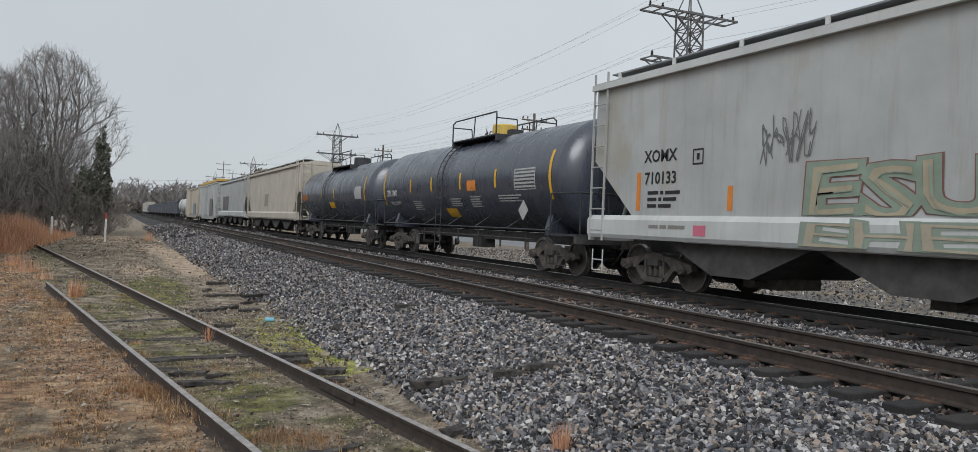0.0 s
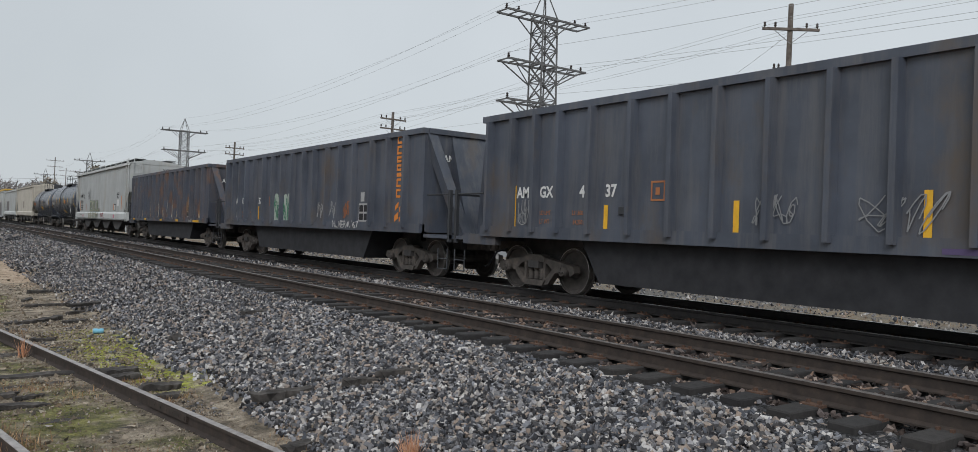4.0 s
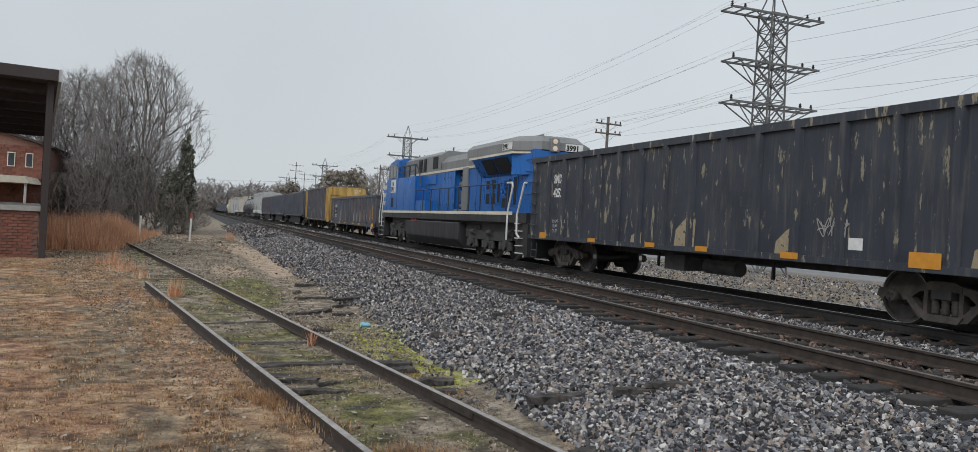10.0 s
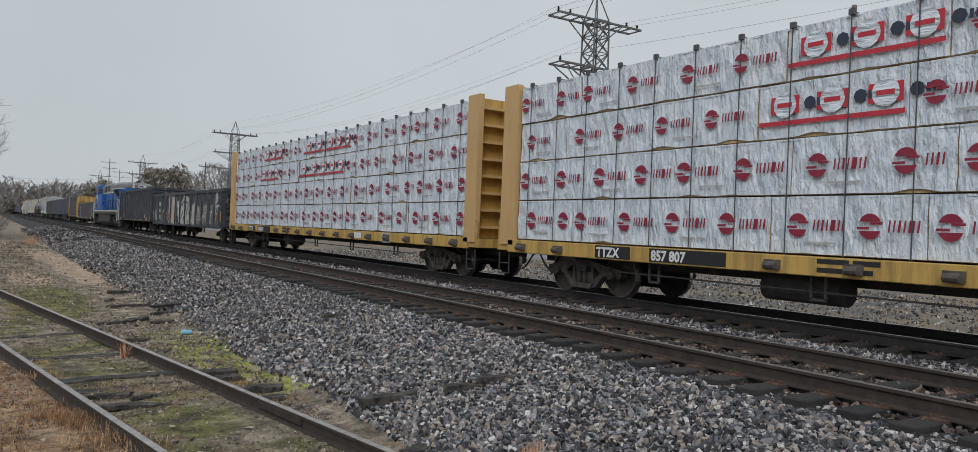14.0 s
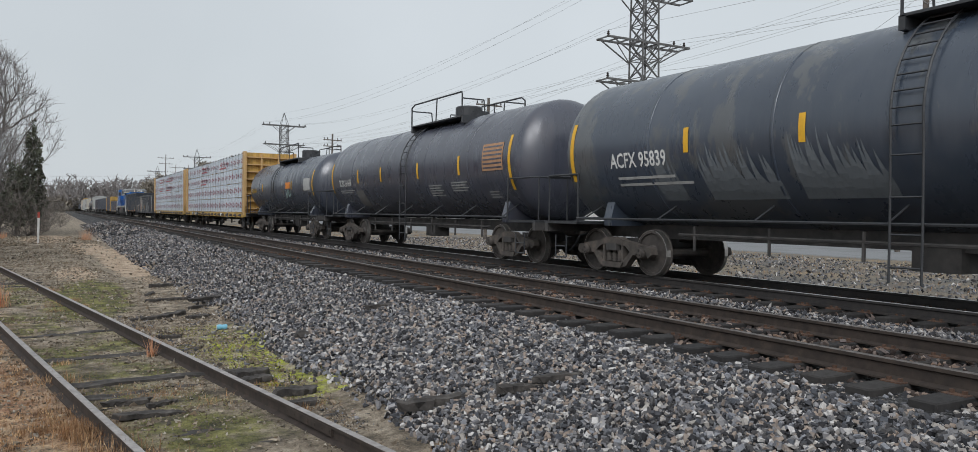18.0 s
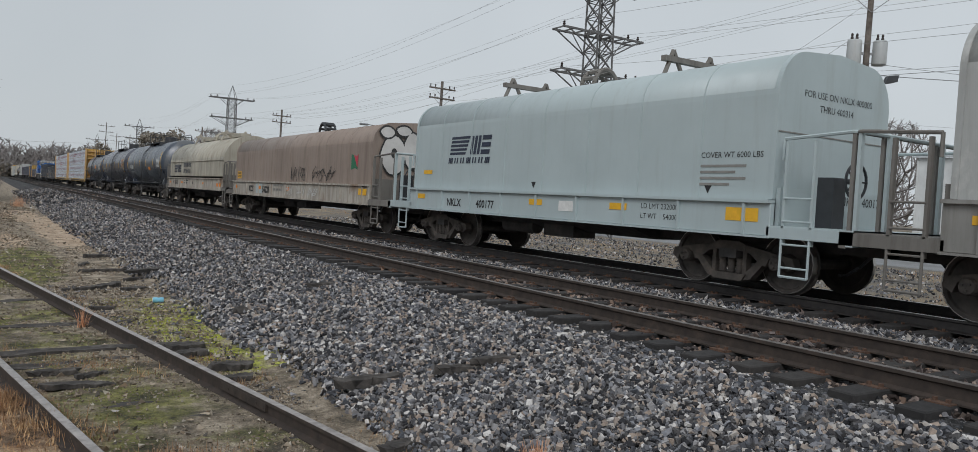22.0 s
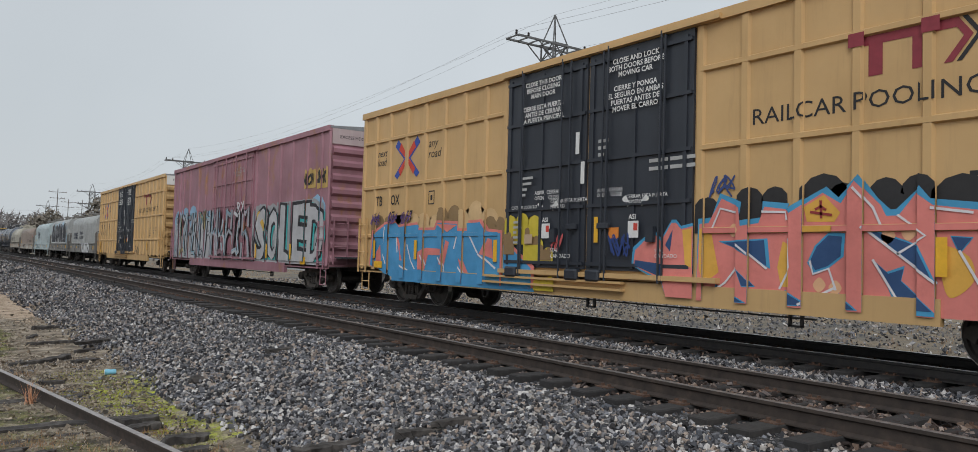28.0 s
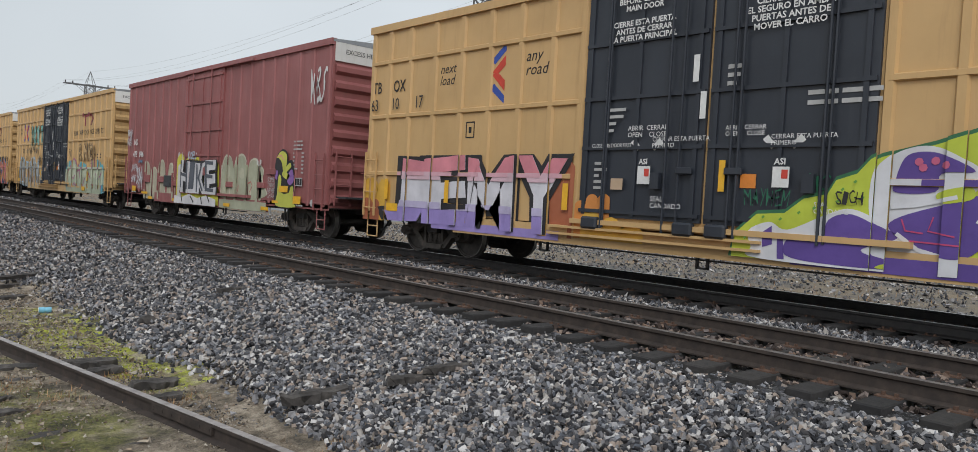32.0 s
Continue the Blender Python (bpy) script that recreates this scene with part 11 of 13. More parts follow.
low_white = [(9.8, 1.02), (10.1, 1.15), (10.36, 1.06), (10.9, 1.3), (11.2, 1.37), (11.6, 1.2), (12.1, 0.92), (12.6, 0.8), (12.5, 0.64), (10.0, 0.64), (9.85, 0.8)]
low_violet = [(10.35, 0.72), (10.42, 0.98), (10.8, 0.95), (10.9, 1.22), (11.15, 1.31), (11.44, 1.21), (11.72, 1.06), (11.5, 0.95), (11.35, 0.84), (12.0, 0.68), (11.0, 0.65)]
for q in (0.0, 2.2, 4.3):
    over_door([swoosh([(p + q, z) for p, z in arch])], WHITE_S, 2, "white graffiti outline")
    over_door([swoosh([(p + q, z) for p, z in hood]), swoosh([(p + q, z) for p, z in belly])], VIOLET, 4, "violet graffiti body")
over_door([swoosh(low_white)], WHITE_S, 3, "white graffiti outline")
over_door([swoosh(low_violet), [(10.0, 1.0), (10.14, 1.1), (10.16, 0.85), (10.02, 0.8)], [(10.22, 1.0), (10.3, 1.0), (10.34, 0.66), (10.24, 0.66)]], VIOLET, 4, "violet graffiti body")
sprayed(car, h, x, [swoosh([(12.12, 1.6), (12.45, 1.68), (12.5, 1.55), (12.2, 1.48)]), swoosh([(11.62, 0.72), (11.8, 0.66), (11.5, 0.66)])], LIME, 5, PO, FD, "lime patch of the graffiti")
strokes(car, h, x, [[(11.66, 1.72), (12.1, 1.74)], [(11.62, 1.42), (11.9, 1.45), (12.35, 1.56)], [(11.7, 1.1), (11.95, 0.92), (12.2, 0.86)], [(12.55, 1.3), (12.7, 1.2), (12.75, 0.95)]], 0.05, WHITE_S, 6, PO, FD, "white graffiti stroke")
strokes(car, h, x, [[(11.75, 1.28), (11.8, 1.14), (12.0, 1.12)], [(12.1, 1.32), (12.05, 1.15), (12.35, 1.1)], [(11.85, 1.02), (12.4, 1.0)]], 0.018, (0.50, 0.06, 0.16), 6, PO, FD, "thin pink line of the graffiti")
sprayed(car, h, x, [[(a + 0.05 * math.cos(k * 0.9), b2 + 0.05 * math.sin(k * 0.9)) for k in range(7)] for a, b2 in ((11.9, 1.97), (12.08, 1.98), (11.95, 1.9), (12.2, 1.93))], (0.55, 0.12, 0.22), 6, PO, FD, "pink spray dot")
strokes(car, h, x - 0.12, [[(a, b2), (a + 0.03, b2 + 0.03)] for a, b2 in ((10.0, 1.2), (10.25, 1.18), (10.5, 1.28), (10.7, 1.35), (11.05, 1.6), (11.2, 1.7), (11.3, 1.5), (9.75, 0.9), (11.0, 1.45))], 0.03, (0.12, 0.30, 0.05), 0, (), 0, "green spray dot")
for a, w, c in ((11.45, 0.5, WHITE_S), (11.95, 5.8, VIOLET)):
    flat(car, [rect(0, 0, w, 0.075)], spray(c), SIDE, x - 0.052, h - a, 1.685, "graffiti", "paint along the side rail")
flat(car, [rect(0, 0, 5.0, 0.2)], spray(VIOLET), SIDE, x - 0.048, h - 10.4, 0.6, "graffiti", "violet paint along the sill")
graffiti(car, h, x - 0.09, 9.7, 1.36, 0.66, 0.24, "MAYHEM", [((0.02, 0.14, 0.075), -0.01, 0)], (), 0, 101)
graffiti(car, h, x - 0.12, 10.98, 1.42, 0.34, 0.18, "SIGH", [((0.02, 0.02, 0.02), 0.0, 0)], (), 0, 103)

# ---- cars far ahead ----
def plain_box(yl, yr, material, label):
    return boxcar(yl, yr, material, label, [0.1 + i * 1.5 for i in range(13)], (), (7.2, 10.6, 1, material), eave=4.7)


ROOFY = paint("yellow_roof_paint", (0.60, 0.36, 0.05), (0.2, 0.12, 0.05), 0.3, 0.5)
car, h = plain_box(109.0, 88.8, M["grey"], "pale grey boxcar with dark graffiti and a yellow roof")
part("roof_panel", box(B(), -1.5, 1.5, -h, h, 4.85, 5.1), ROOFY, car, "yellow roof")
flat(car, [rect(0, 0, 3.0, 2.0)], spray((0.16, 0.15, 0.15)), SIDE, -1.6, h - 13, 0.95, "graffiti", "dark graffiti block")
car, h = plain_box(131.5, 111.0, M["beige"], "dirty beige boxcar with blue-grey graffiti")
flat(car, [rect(0, 0, 4.0, 1.6)], spray((0.2, 0.25, 0.3)), SIDE, -1.6, h - 13, 0.95, "graffiti", "blue-grey graffiti block")
tank_car(151.0, 134.5, 1.45, 2.45, M["pale"], "dirty white tank car far ahead")
for i in range(8):
    y = 171.5 + i * 19.2
    ribs = [0.3 + 1.1 * k for k in range(15)]
    car, h = gondola(y, y - 16.8, 0.95, 3.3 + 0.2 * (i % 2), 1.46, M["black"], "black gondola car far ahead", ribs, end_ribs=3)
    trucks(car, (h - 1.7, -h + 1.7))
    ends(car, h, 0.8)
for i in range(3):
    covered_hopper(342.0 + i * 19.5, 324.5 + i * 19.5, (M["cream"], M["grey"], M["beige"])[i], M["pale"], "pale covered hopper car far ahead")


def travelled(t):
    """How far the train has gone after t seconds."""
    i = min(15, int(t // 2))
    p = TRAVEL
    a, b2 = p[i], p[i + 1]
    sa = (p[i + 1] - p[i - 1]) / 2 if i else p[1] - p[0]
    sb = (p[i + 2] - p[i]) / 2 if i < 15 else p[16] - p[15]
    q = t / 2 - i
    return a * (2 * q ** 3 - 3 * q * q + 1) + sa * (q ** 3 - 2 * q * q + q) + b2 * (3 * q * q - 2 * q ** 3) + sb * (q ** 3 - q * q)


def motions():
    """The train rolls by at a steady pace; its wheels turn as they roll."""
    half = [0.5 * i for i in range(65)]
    for ob, y in MOVING:
        walk(ob, [(t, pose(XC, y + travelled(t), 0)) for t in half])
    for w, y, r, car in WHEELS:
        # a wheel turns while its car is near enough for it to show
        at = next(q for o, q in MOVING if o is car)
        ks = [k for k in range(961) if -14 < at + y + travelled(k / 30) < 75]
        if not ks:
            continue
        ks = sorted({0, max(0, ks[0] - 1), *ks, min(960, ks[-1] + 1), 960})
        first, last = travelled(ks[1] / 30), travelled(ks[-2] / 30)
        walk(w, [(k / 30, pose(0, y, r, -math.degrees(min(last, max(first, travelled(k / 30))) / r))) for k in ks])

# ---- beside the line ----
def grid_mesh(name, verts, quads, material, smooth=False):
    """A mesh straight from arrays: verts (n, 3), faces (m, k) of one size."""
    me = bpy.data.meshes.new(name)
    k = quads.shape[1]
    me.vertices.add(len(verts))
    me.vertices.foreach_set("co", verts.astype(np.float32).ravel())
    me.loops.add(quads.size)
    me.loops.foreach_set("vertex_index", quads.astype(np.int32).ravel())
    me.polygons.add(len(quads))
    me.polygons.foreach_set("loop_start", np.arange(0, quads.size, k, dtype=np.int32))
    me.update(calc_edges=True)
    me.materials.append(material)
    me.polygons.foreach_set("use_smooth", np.full(len(quads), smooth))
    return me


def ground_array(x, y):
    return np.array([ground_z(a, b) for a, b in zip(x, y)])


CUBE = np.array([(a, b, c) for a in (-1, 1) for b in (-1, 1) for c in (-1, 1)], float)
CUBE_Q = np.array(((0, 1, 3, 2), (4, 6, 7, 5), (0, 4, 5, 1), (2, 3, 7, 6), (0, 2, 6, 4), (1, 5, 7, 3)))
rg = np.random.default_rng(11)


def spin(n):
    """Random turns as matrices."""
    q = rg.normal(size=(n, 4))
    q /= np.linalg.norm(q, axis=1)[:, None]
    w, x, y, z = q.T
    return np.stack([np.stack([1 - 2 * (y * y + z * z), 2 * (x * y - w * z), 2 * (x * z + w * y)], 1),
                     np.stack([2 * (x * y + w * z), 1 - 2 * (x * x + z * z), 2 * (y * z - w * x)], 1),
                     np.stack([2 * (x * z - w * y), 2 * (y * z + w * x), 1 - 2 * (x * x + y * y)], 1)], 1)


OCTA = np.array([(1, 0, 0), (-1, 0, 0), (0, 1, 0), (0, -1, 0), (0, 0, 1), (0, 0, -1)], float) * 1.35
OCTA_T = np.array(((0, 2, 4), (2, 1, 4), (1, 3, 4), (3, 0, 4), (2, 0, 5), (1, 2, 5), (3, 1, 5), (0, 3, 5)))


def stones(x, y, z, size, shape=CUBE, faces=CUBE_Q):
    n, k = len(x), len(shape)
    v = shape[None] * rg.uniform(0.55, 1.12, (n, k, 3)) * rg.uniform((0.9, 0.6, 0.42), (1.5, 1.0, 0.75), (n, 3))[:, None] * size[:, None, None]
    if k == 6:
        v += rg.normal(0, 0.3, (n, k, 3)) * size[:, None, None]
    v = np.einsum("nij,nkj->nki", spin(n), v) + np.stack([x, y, z], 1)[:, None]
    f = faces[None] + (np.arange(n) * k)[:, None, None]
    return v.reshape(-1, 3), f.reshape(-1, faces.shape[1])


xs, ys, ss, up = [], [], [], []


def strew(x0, x1, y0, y1, per_m2, lo, hi, sink=0.0):
    n = int((x1 - x0) * (y1 - y0) * per_m2)
    xs.append(rg.uniform(x0, x1, n)), ys.append(rg.uniform(y0, y1, n))
    ss.append(rg.uniform(lo, hi, n)), up.append(np.full(n, -sink))


strew(4.2, 10.0, -1.0, 2.0, 620, 0.015, 0.034)
strew(2.9, 6.1, 2.0, 9.0, 1450, 0.011, 0.029)
strew(2.8, 6.1, 9.0, 16.0, 950, 0.013, 0.032)
strew(2.7, 6.1, 16.0, 28.0, 430, 0.017, 0.036)
strew(2.6, 6.1, 28.0, 52.0, 170, 0.024, 0.048)
strew(6.1, 10.0, 2.0, 12.0, 600, 0.015, 0.036)
strew(6.1, 10.0, 12.0, 24.0, 330, 0.016, 0.036)
strew(6.1, 10.0, 24.0, 48.0, 90, 0.024, 0.048)
strew(10.0, 13.0, 1.0, 30.0, 130, 0.018, 0.040)
strew(13.0, 17.0, 3.0, 30.0, 190, 0.018, 0.042)
strew(17.0, 34.0, 6.0, 60.0, 14, 0.02, 0.06)
strew(2.4, 10.0, 52.0, 100.0, 18, 0.05, 0.08)
X, Y, S, U = (np.concatenate(q) for q in (xs, ys, ss, up))
# the bank's foot is ragged, and stones thin out into the dirt; they lie lower between ties and clear of the rails
foot = 3.0 - 0.35 * np.clip((Y - 20) / 25, 0, 1) + 0.35 * np.sin(Y * 1.3) * np.sin(Y * 0.37 + 1) + rg.normal(0, 0.16, len(X))
keep = (X > foot) | (rg.random(len(X)) < 0.12)
for c in (T1, T2):
    for sx in (-GAUGE / 2, GAUGE / 2):
        keep &= np.abs(X - c - sx) > 0.10 + S * 0.5
    tie = np.abs(((Y + 8.0) % 0.52 + 0.26) % 0.52 - 0.26) < 0.10 + S * 0.6
    on_tie = tie & (np.abs(X - c) < 1.36) & (Y < 40)
    keep &= ~(on_tie & (rg.random(len(X)) < np.where(np.abs(X - c) < 0.62, 0.55, 0.96)))
    U = np.where(on_tie, U + 0.055 - S * 0.5, U)
X, Y, S, U = X[keep], Y[keep], S[keep], U[keep]
inside = (np.abs(X - T1) < 0.98) | (np.abs(X - T2) < 1.3)
Z = ground_array(X, Y) + U + S * rg.uniform(-0.4, 1.15, len(S)) + np.where(inside, -0.012, np.where((np.abs(X - T1) < 1.5) | (np.abs(X - T2) < 1.5), -0.04, 0.014))
near = (Y < 13) & (X < 8)
for pick, shp, fc, mat in ((near & ~inside, CUBE, CUBE_Q, "stone"), (~near & ~inside, OCTA, OCTA_T, "stone"), (near & inside, CUBE, CUBE_Q, "stone_rust"), (~near & inside, OCTA, OCTA_T, "stone_rust")):
    loose = new("ballast_stones", grid_mesh("ballast_stones", *stones(X[pick], Y[pick], Z[pick], S[pick], shp, fc), M[mat]))
    loose.parent = bed
    tagged(loose, kind="stuff")

# grit and crumbs of earth on the dirt round the siding
M["grit"] = varied("dirt_grit", [(0.17, 0.132, 0.095), (0.36, 0.295, 0.22), (0.09, 0.07, 0.05), (0.58, 0.52, 0.43), (0.26, 0.19, 0.125), (0.11, 0.097, 0.082), (0.44, 0.35, 0.25)], 0.95, grain=8, bump=0)
n = 85000
Y = 2.5 + 58 * rg.random(n) ** 2.0
X = (2.6635 - 0.165 * Y) + rg.uniform(-1.5, 3.0, n) * (1 + Y / 30)
patchy = np.array([noise.noise((a * 0.9, b * 0.9, 17)) for a, b in zip(X, Y)])
k = (X < 3.2) & ((((X - 2.2) / 0.9) ** 2 + ((Y - 35) / 11) ** 2 > 1) | (rg.random(n) < 0.1)) & (patchy > rg.uniform(-0.5, 0.3, n)) & (np.abs(np.abs(X - 2.6635 + 0.165 * Y) - 0.7625) > 0.07)
X, Y = X[k], Y[k]
S = rg.uniform(0.003, 0.012, len(X)) * (1 + Y / 20) * np.where(rg.random(len(X)) < 0.06, 2.0, 1.0)
TETRA = np.array([(1, 1, 1), (1, -1, -1), (-1, 1, -1), (-1, -1, 1)], float)
crumbs = new("dirt_grit", grid_mesh("dirt_grit", *stones(X, Y, ground_array(X, Y) + S * 0.3, S, TETRA, np.array(((0, 1, 2), (0, 2, 3), (0, 3, 1), (1, 3, 2)))), M["grit"]))
crumbs.parent = ground
tagged(crumbs, kind="stuff")

n = 42000
Y = 3.0 + 13 * rg.random(n) ** 1.3
X = 2.6635 - 0.165 * Y + 0.82 + rg.random(n) * (0.9 + 0.165 * Y)
k = (X < 3.5) & (np.array([noise.noise((a * 1.7, b * 1.7, 4)) for a, b in zip(X, Y)]) > rg.uniform(-0.5, 0.5, n))
X, Y = X[k], Y[k]
S = rg.uniform(0.003, 0.010, len(X)) * (1 + Y / 18) * np.where(rg.random(len(X)) < 0.08, 2.2, 1.0)
for mat, pick in (("grit", np.arange(len(X)) % 3 > 0), ("stone", np.arange(len(X)) % 3 == 0)):
    crumbs = new("dirt_grit", grid_mesh("dirt_grit", *stones(X[pick], Y[pick], ground_array(X[pick], Y[pick]) + S[pick] * 0.3, S[pick], TETRA, np.array(((0, 1, 2), (0, 2, 3), (0, 3, 1), (1, 3, 2)))), M[mat]))
    crumbs.parent = ground
    tagged(crumbs, kind="stuff")

# stones that can be picked out one by one, nearest to where the camera stands
M["stone_single"] = varied("single_ballast_stone", STONE, 0.85, "object", 55, hard=True, depth=0.4)
shapes = []
for i in range(14):
    v, f = stones(np.zeros(1), np.zeros(1), np.zeros(1), np.full(1, 1.0))
    shapes.append(grid_mesh("stone", v, f, M["stone_single"]))
for i in range(300):
    x, y, s = rng.uniform(3.3, 5.6), rng.uniform(3.2, 6.6), rng.uniform(0.020, 0.034)
    share("stone", shapes[i % 14], bed, at=pose(x, y, ground_z(x, y) + s * 0.75, rng.uniform(0, 360), rng.uniform(0, 360), rng.uniform(0, 360)) @ Matrix.Scale(s, 4))

# ---- grass, moss and litter ----
m, n, l, b = nodes("dry_lawn_blades")
isl = n.new("ShaderNodeNewGeometry").outputs["Random Per Island"]
near_tone = ramp_node(n, l, noise_node(n, l, 8.0, 4, None, 0.7), [(0.36, (0.11, 0.062, 0.034)), (0.46, (0.36, 0.21, 0.112)), (0.55, (0.62, 0.40, 0.215)), (0.66, (0.84, 0.63, 0.38))])
wide_tone = ramp_node(n, l, noise_node(n, l, 0.9, 5), [(0.42, (0.72, 0.66, 0.60)), (0.58, (1.0, 1.0, 1.0))])
col = mix_node(n, l, 1.0, near_tone, wide_tone, "MULTIPLY")
col = mix_node(n, l, 0.6, col, ramp_node(n, l, isl, [(0.0, (0.35, 0.33, 0.31)), (0.5, (0.85, 0.85, 0.85)), (1.0, (1, 1, 1))]), "MULTIPLY")
l.new(col, b.inputs["Base Color"])
b.inputs["Roughness"].default_value = 0.9
M["straw"] = m
M["straw_red"] = varied("orange_brown_straw", [(0.34, 0.17, 0.08), (0.50, 0.30, 0.15), (0.24, 0.12, 0.06), (0.56, 0.38, 0.22)], 0.9, grain=4, bump=0)
M["sedge"] = varied("red_brown_sedge", [(0.68, 0.33, 0.18), (0.82, 0.46, 0.28), (0.56, 0.25, 0.13), (0.86, 0.58, 0.39), (0.75, 0.38, 0.22)], 0.9, grain=2, bump=0)
M["moss"] = varied("olive_moss", [(0.18, 0.185, 0.04), (0.26, 0.265, 0.055), (0.11, 0.11, 0.03), (0.31, 0.27, 0.115), (0.25, 0.185, 0.10)], 0.95, grain=6, bump=0)
M["moss_bright"] = varied("bright_moss", [(0.36, 0.40, 0.02), (0.52, 0.56, 0.03), (0.25, 0.28, 0.02), (0.44, 0.40, 0.06), (0.22, 0.20, 0.04)], 0.95, grain=6, bump=0)


def blades(name, x, y, h, lean, width, material, label, category="grass", parent=None, kind="stuff", base=None):
    n = len(x)
    z = (ground_array(x, y) if base is None else base) - 0.008
    a, t = rg.uniform(0, 2 * np.pi, n), np.abs(rg.normal(0, lean, n))
    b = a + rg.uniform(1.2, 1.9, n)
    foot = np.stack([x, y, z], 1)
    side = np.stack([np.cos(b), np.sin(b), np.zeros(n)], 1) * (width * rg.uniform(0.6, 1.3, n))[:, None]
    tip = foot + np.stack([np.cos(a) * np.sin(t), np.sin(a) * np.sin(t), np.cos(t)], 1) * h[:, None]
    v = np.stack([foot - side, foot + side, tip], 1).reshape(-1, 3)
    ob = new(name, grid_mesh(name, v, np.arange(3 * n).reshape(-1, 3), material))
    ob.parent = parent
    return tagged(ob, label, category, kind=kind)


def line_x(y):
    return 2.6635 - 0.165 * y


def scatter_lawn(n, y0, y1, out):
    y = y0 + (y1 - y0) * rg.random(n) ** 1.5
    x = line_x(y) - 1.0 - out * rg.random(n) ** 1.3 + rg.normal(0, 0.12, n)
    patch = np.array([noise.noise((a * 0.9, b * 0.6, 3)) + 0.7 * noise.noise((a * 2.7, b * 1.9, 5)) for a, b in zip(x, y)])
    k = patch > rg.uniform(-0.5, 0.35, n)
    return x[k], y[k]


x, y = scatter_lawn(26000, 2.5, 30, 7)
x, y = np.repeat(x, 13) + rg.normal(0, 0.028, len(x) * 13), np.repeat(y, 13) + rg.normal(0, 0.028, len(y) * 13)
blades("lawn", x, y, rg.uniform(0.018, 0.055, len(x)), 1.15, 0.0065, M["straw"], "short matted dry brown lawn grass", "grass")
x, y = scatter_lawn(45000, 18, 60, 12)
blades("lawn", x, y, rg.uniform(0.02, 0.07, len(x)), 1.3, 0.011, M["straw"], "dry brown lawn grass beyond the siding", "grass")

# moss between the siding's rails and on the dirt beside it
y = 3.0 + 25 * rg.random(60000) ** 1.2
x = line_x(y) + rg.uniform(-0.68, 0.68, len(y))
k = np.array([noise.noise((a * 1.1, b * 0.8, 7)) + 0.6 * noise.noise((a * 4, b * 3, 2)) for a, b in zip(x, y)]) > rg.uniform(0.0, 0.48, len(y))
blades("moss", x[k], y[k], rg.uniform(0.008, 0.024, k.sum()), 1.1, 0.011, M["moss"], "olive green moss between the siding rails", "moss")
a, r = rg.uniform(0, 2 * np.pi, 60000), np.sqrt(rg.random(60000))
x, y = 2.5 + 0.95 * r * np.cos(a) + 0.16 * rg.normal(size=len(a)), 11.4 + 2.9 * r * np.sin(a)
x -= 0.10 * (y - 11.4)
k = (np.array([noise.noise((p * 1.6, q * 1.2, 9)) for p, q in zip(x, y)]) > rg.uniform(-0.35, 0.15, len(x))) & (x > line_x(y) + 0.85)
blades("moss", x[k], y[k], rg.uniform(0.008, 0.022, k.sum()), 1.1, 0.008, M["moss_bright"], "bright yellow-green moss patch on bare dirt", "moss")


def tuft(x, y, n, h, spread, material, label, lean=0.35, width=0.006):
    px, py = x + rg.normal(0, spread, n), y + rg.normal(0, spread, n)
    return blades("grass_tuft", px, py, rg.uniform(0.45, 1.0, n) * h, lean, width, material, label, "grass")


def tufts(places, material, label, lean, width):
    """Many low tufts that nobody could count, as one object."""
    ps = [(x + rg.normal(0, q, n), y + rg.normal(0, q, n), rg.uniform(0.45, 1.0, n) * h) for x, y, n, h, q in places]
    px, py, ph = (np.concatenate([p[i] for p in ps]) for i in range(3))
    return blades("grass_tufts", px, py, ph, lean, width, material, label, "grass")


for x, y, n, h, s in ((3.34, 4.5, 150, 0.30, 0.03), (1.82, 54.0, 160, 0.9, 0.16), (1.33, 11.6, 40, 0.36, 0.025), (-0.76, 18.4, 110, 0.6, 0.07), (-2.3, 25.5, 140, 0.5, 0.2), (-3.0, 28.5, 160, 0.7, 0.25), (-1.7, 23.0, 90, 0.4, 0.15)):
    tuft(x, y, n, h, s, M["sedge"], "small upright tuft of red-brown dead grass")
low = [(0.65, 7.25, 320, 0.22, 0.15), (0.85, 6.8, 240, 0.18, 0.13), (1.0, 4.9, 260, 0.16, 0.16), (1.7, 5.4, 200, 0.10, 0.16), (0.3, 10.3, 160, 0.2, 0.12), (-1.0, 16.5, 150, 0.25, 0.14), (-0.7, 14.2, 120, 0.25, 0.1), (2.5, 8.2, 140, 0.09, 0.14), (2.9, 6.0, 140, 0.09, 0.14)]
for i in range(46):
    y = rng.uniform(4.2, 22)
    side = rng.choice((-0.95, -0.9, -1.1, -0.55, 0.5, 0.95, 1.05))
    low.append((line_x(y) + side + rng.uniform(-0.1, 0.1), y, 110, rng.uniform(0.05, 0.12), rng.uniform(0.05, 0.13)))
tufts(low, M["straw"], "low tufts of pale dead grass beside the siding rails", 1.05, 0.004)
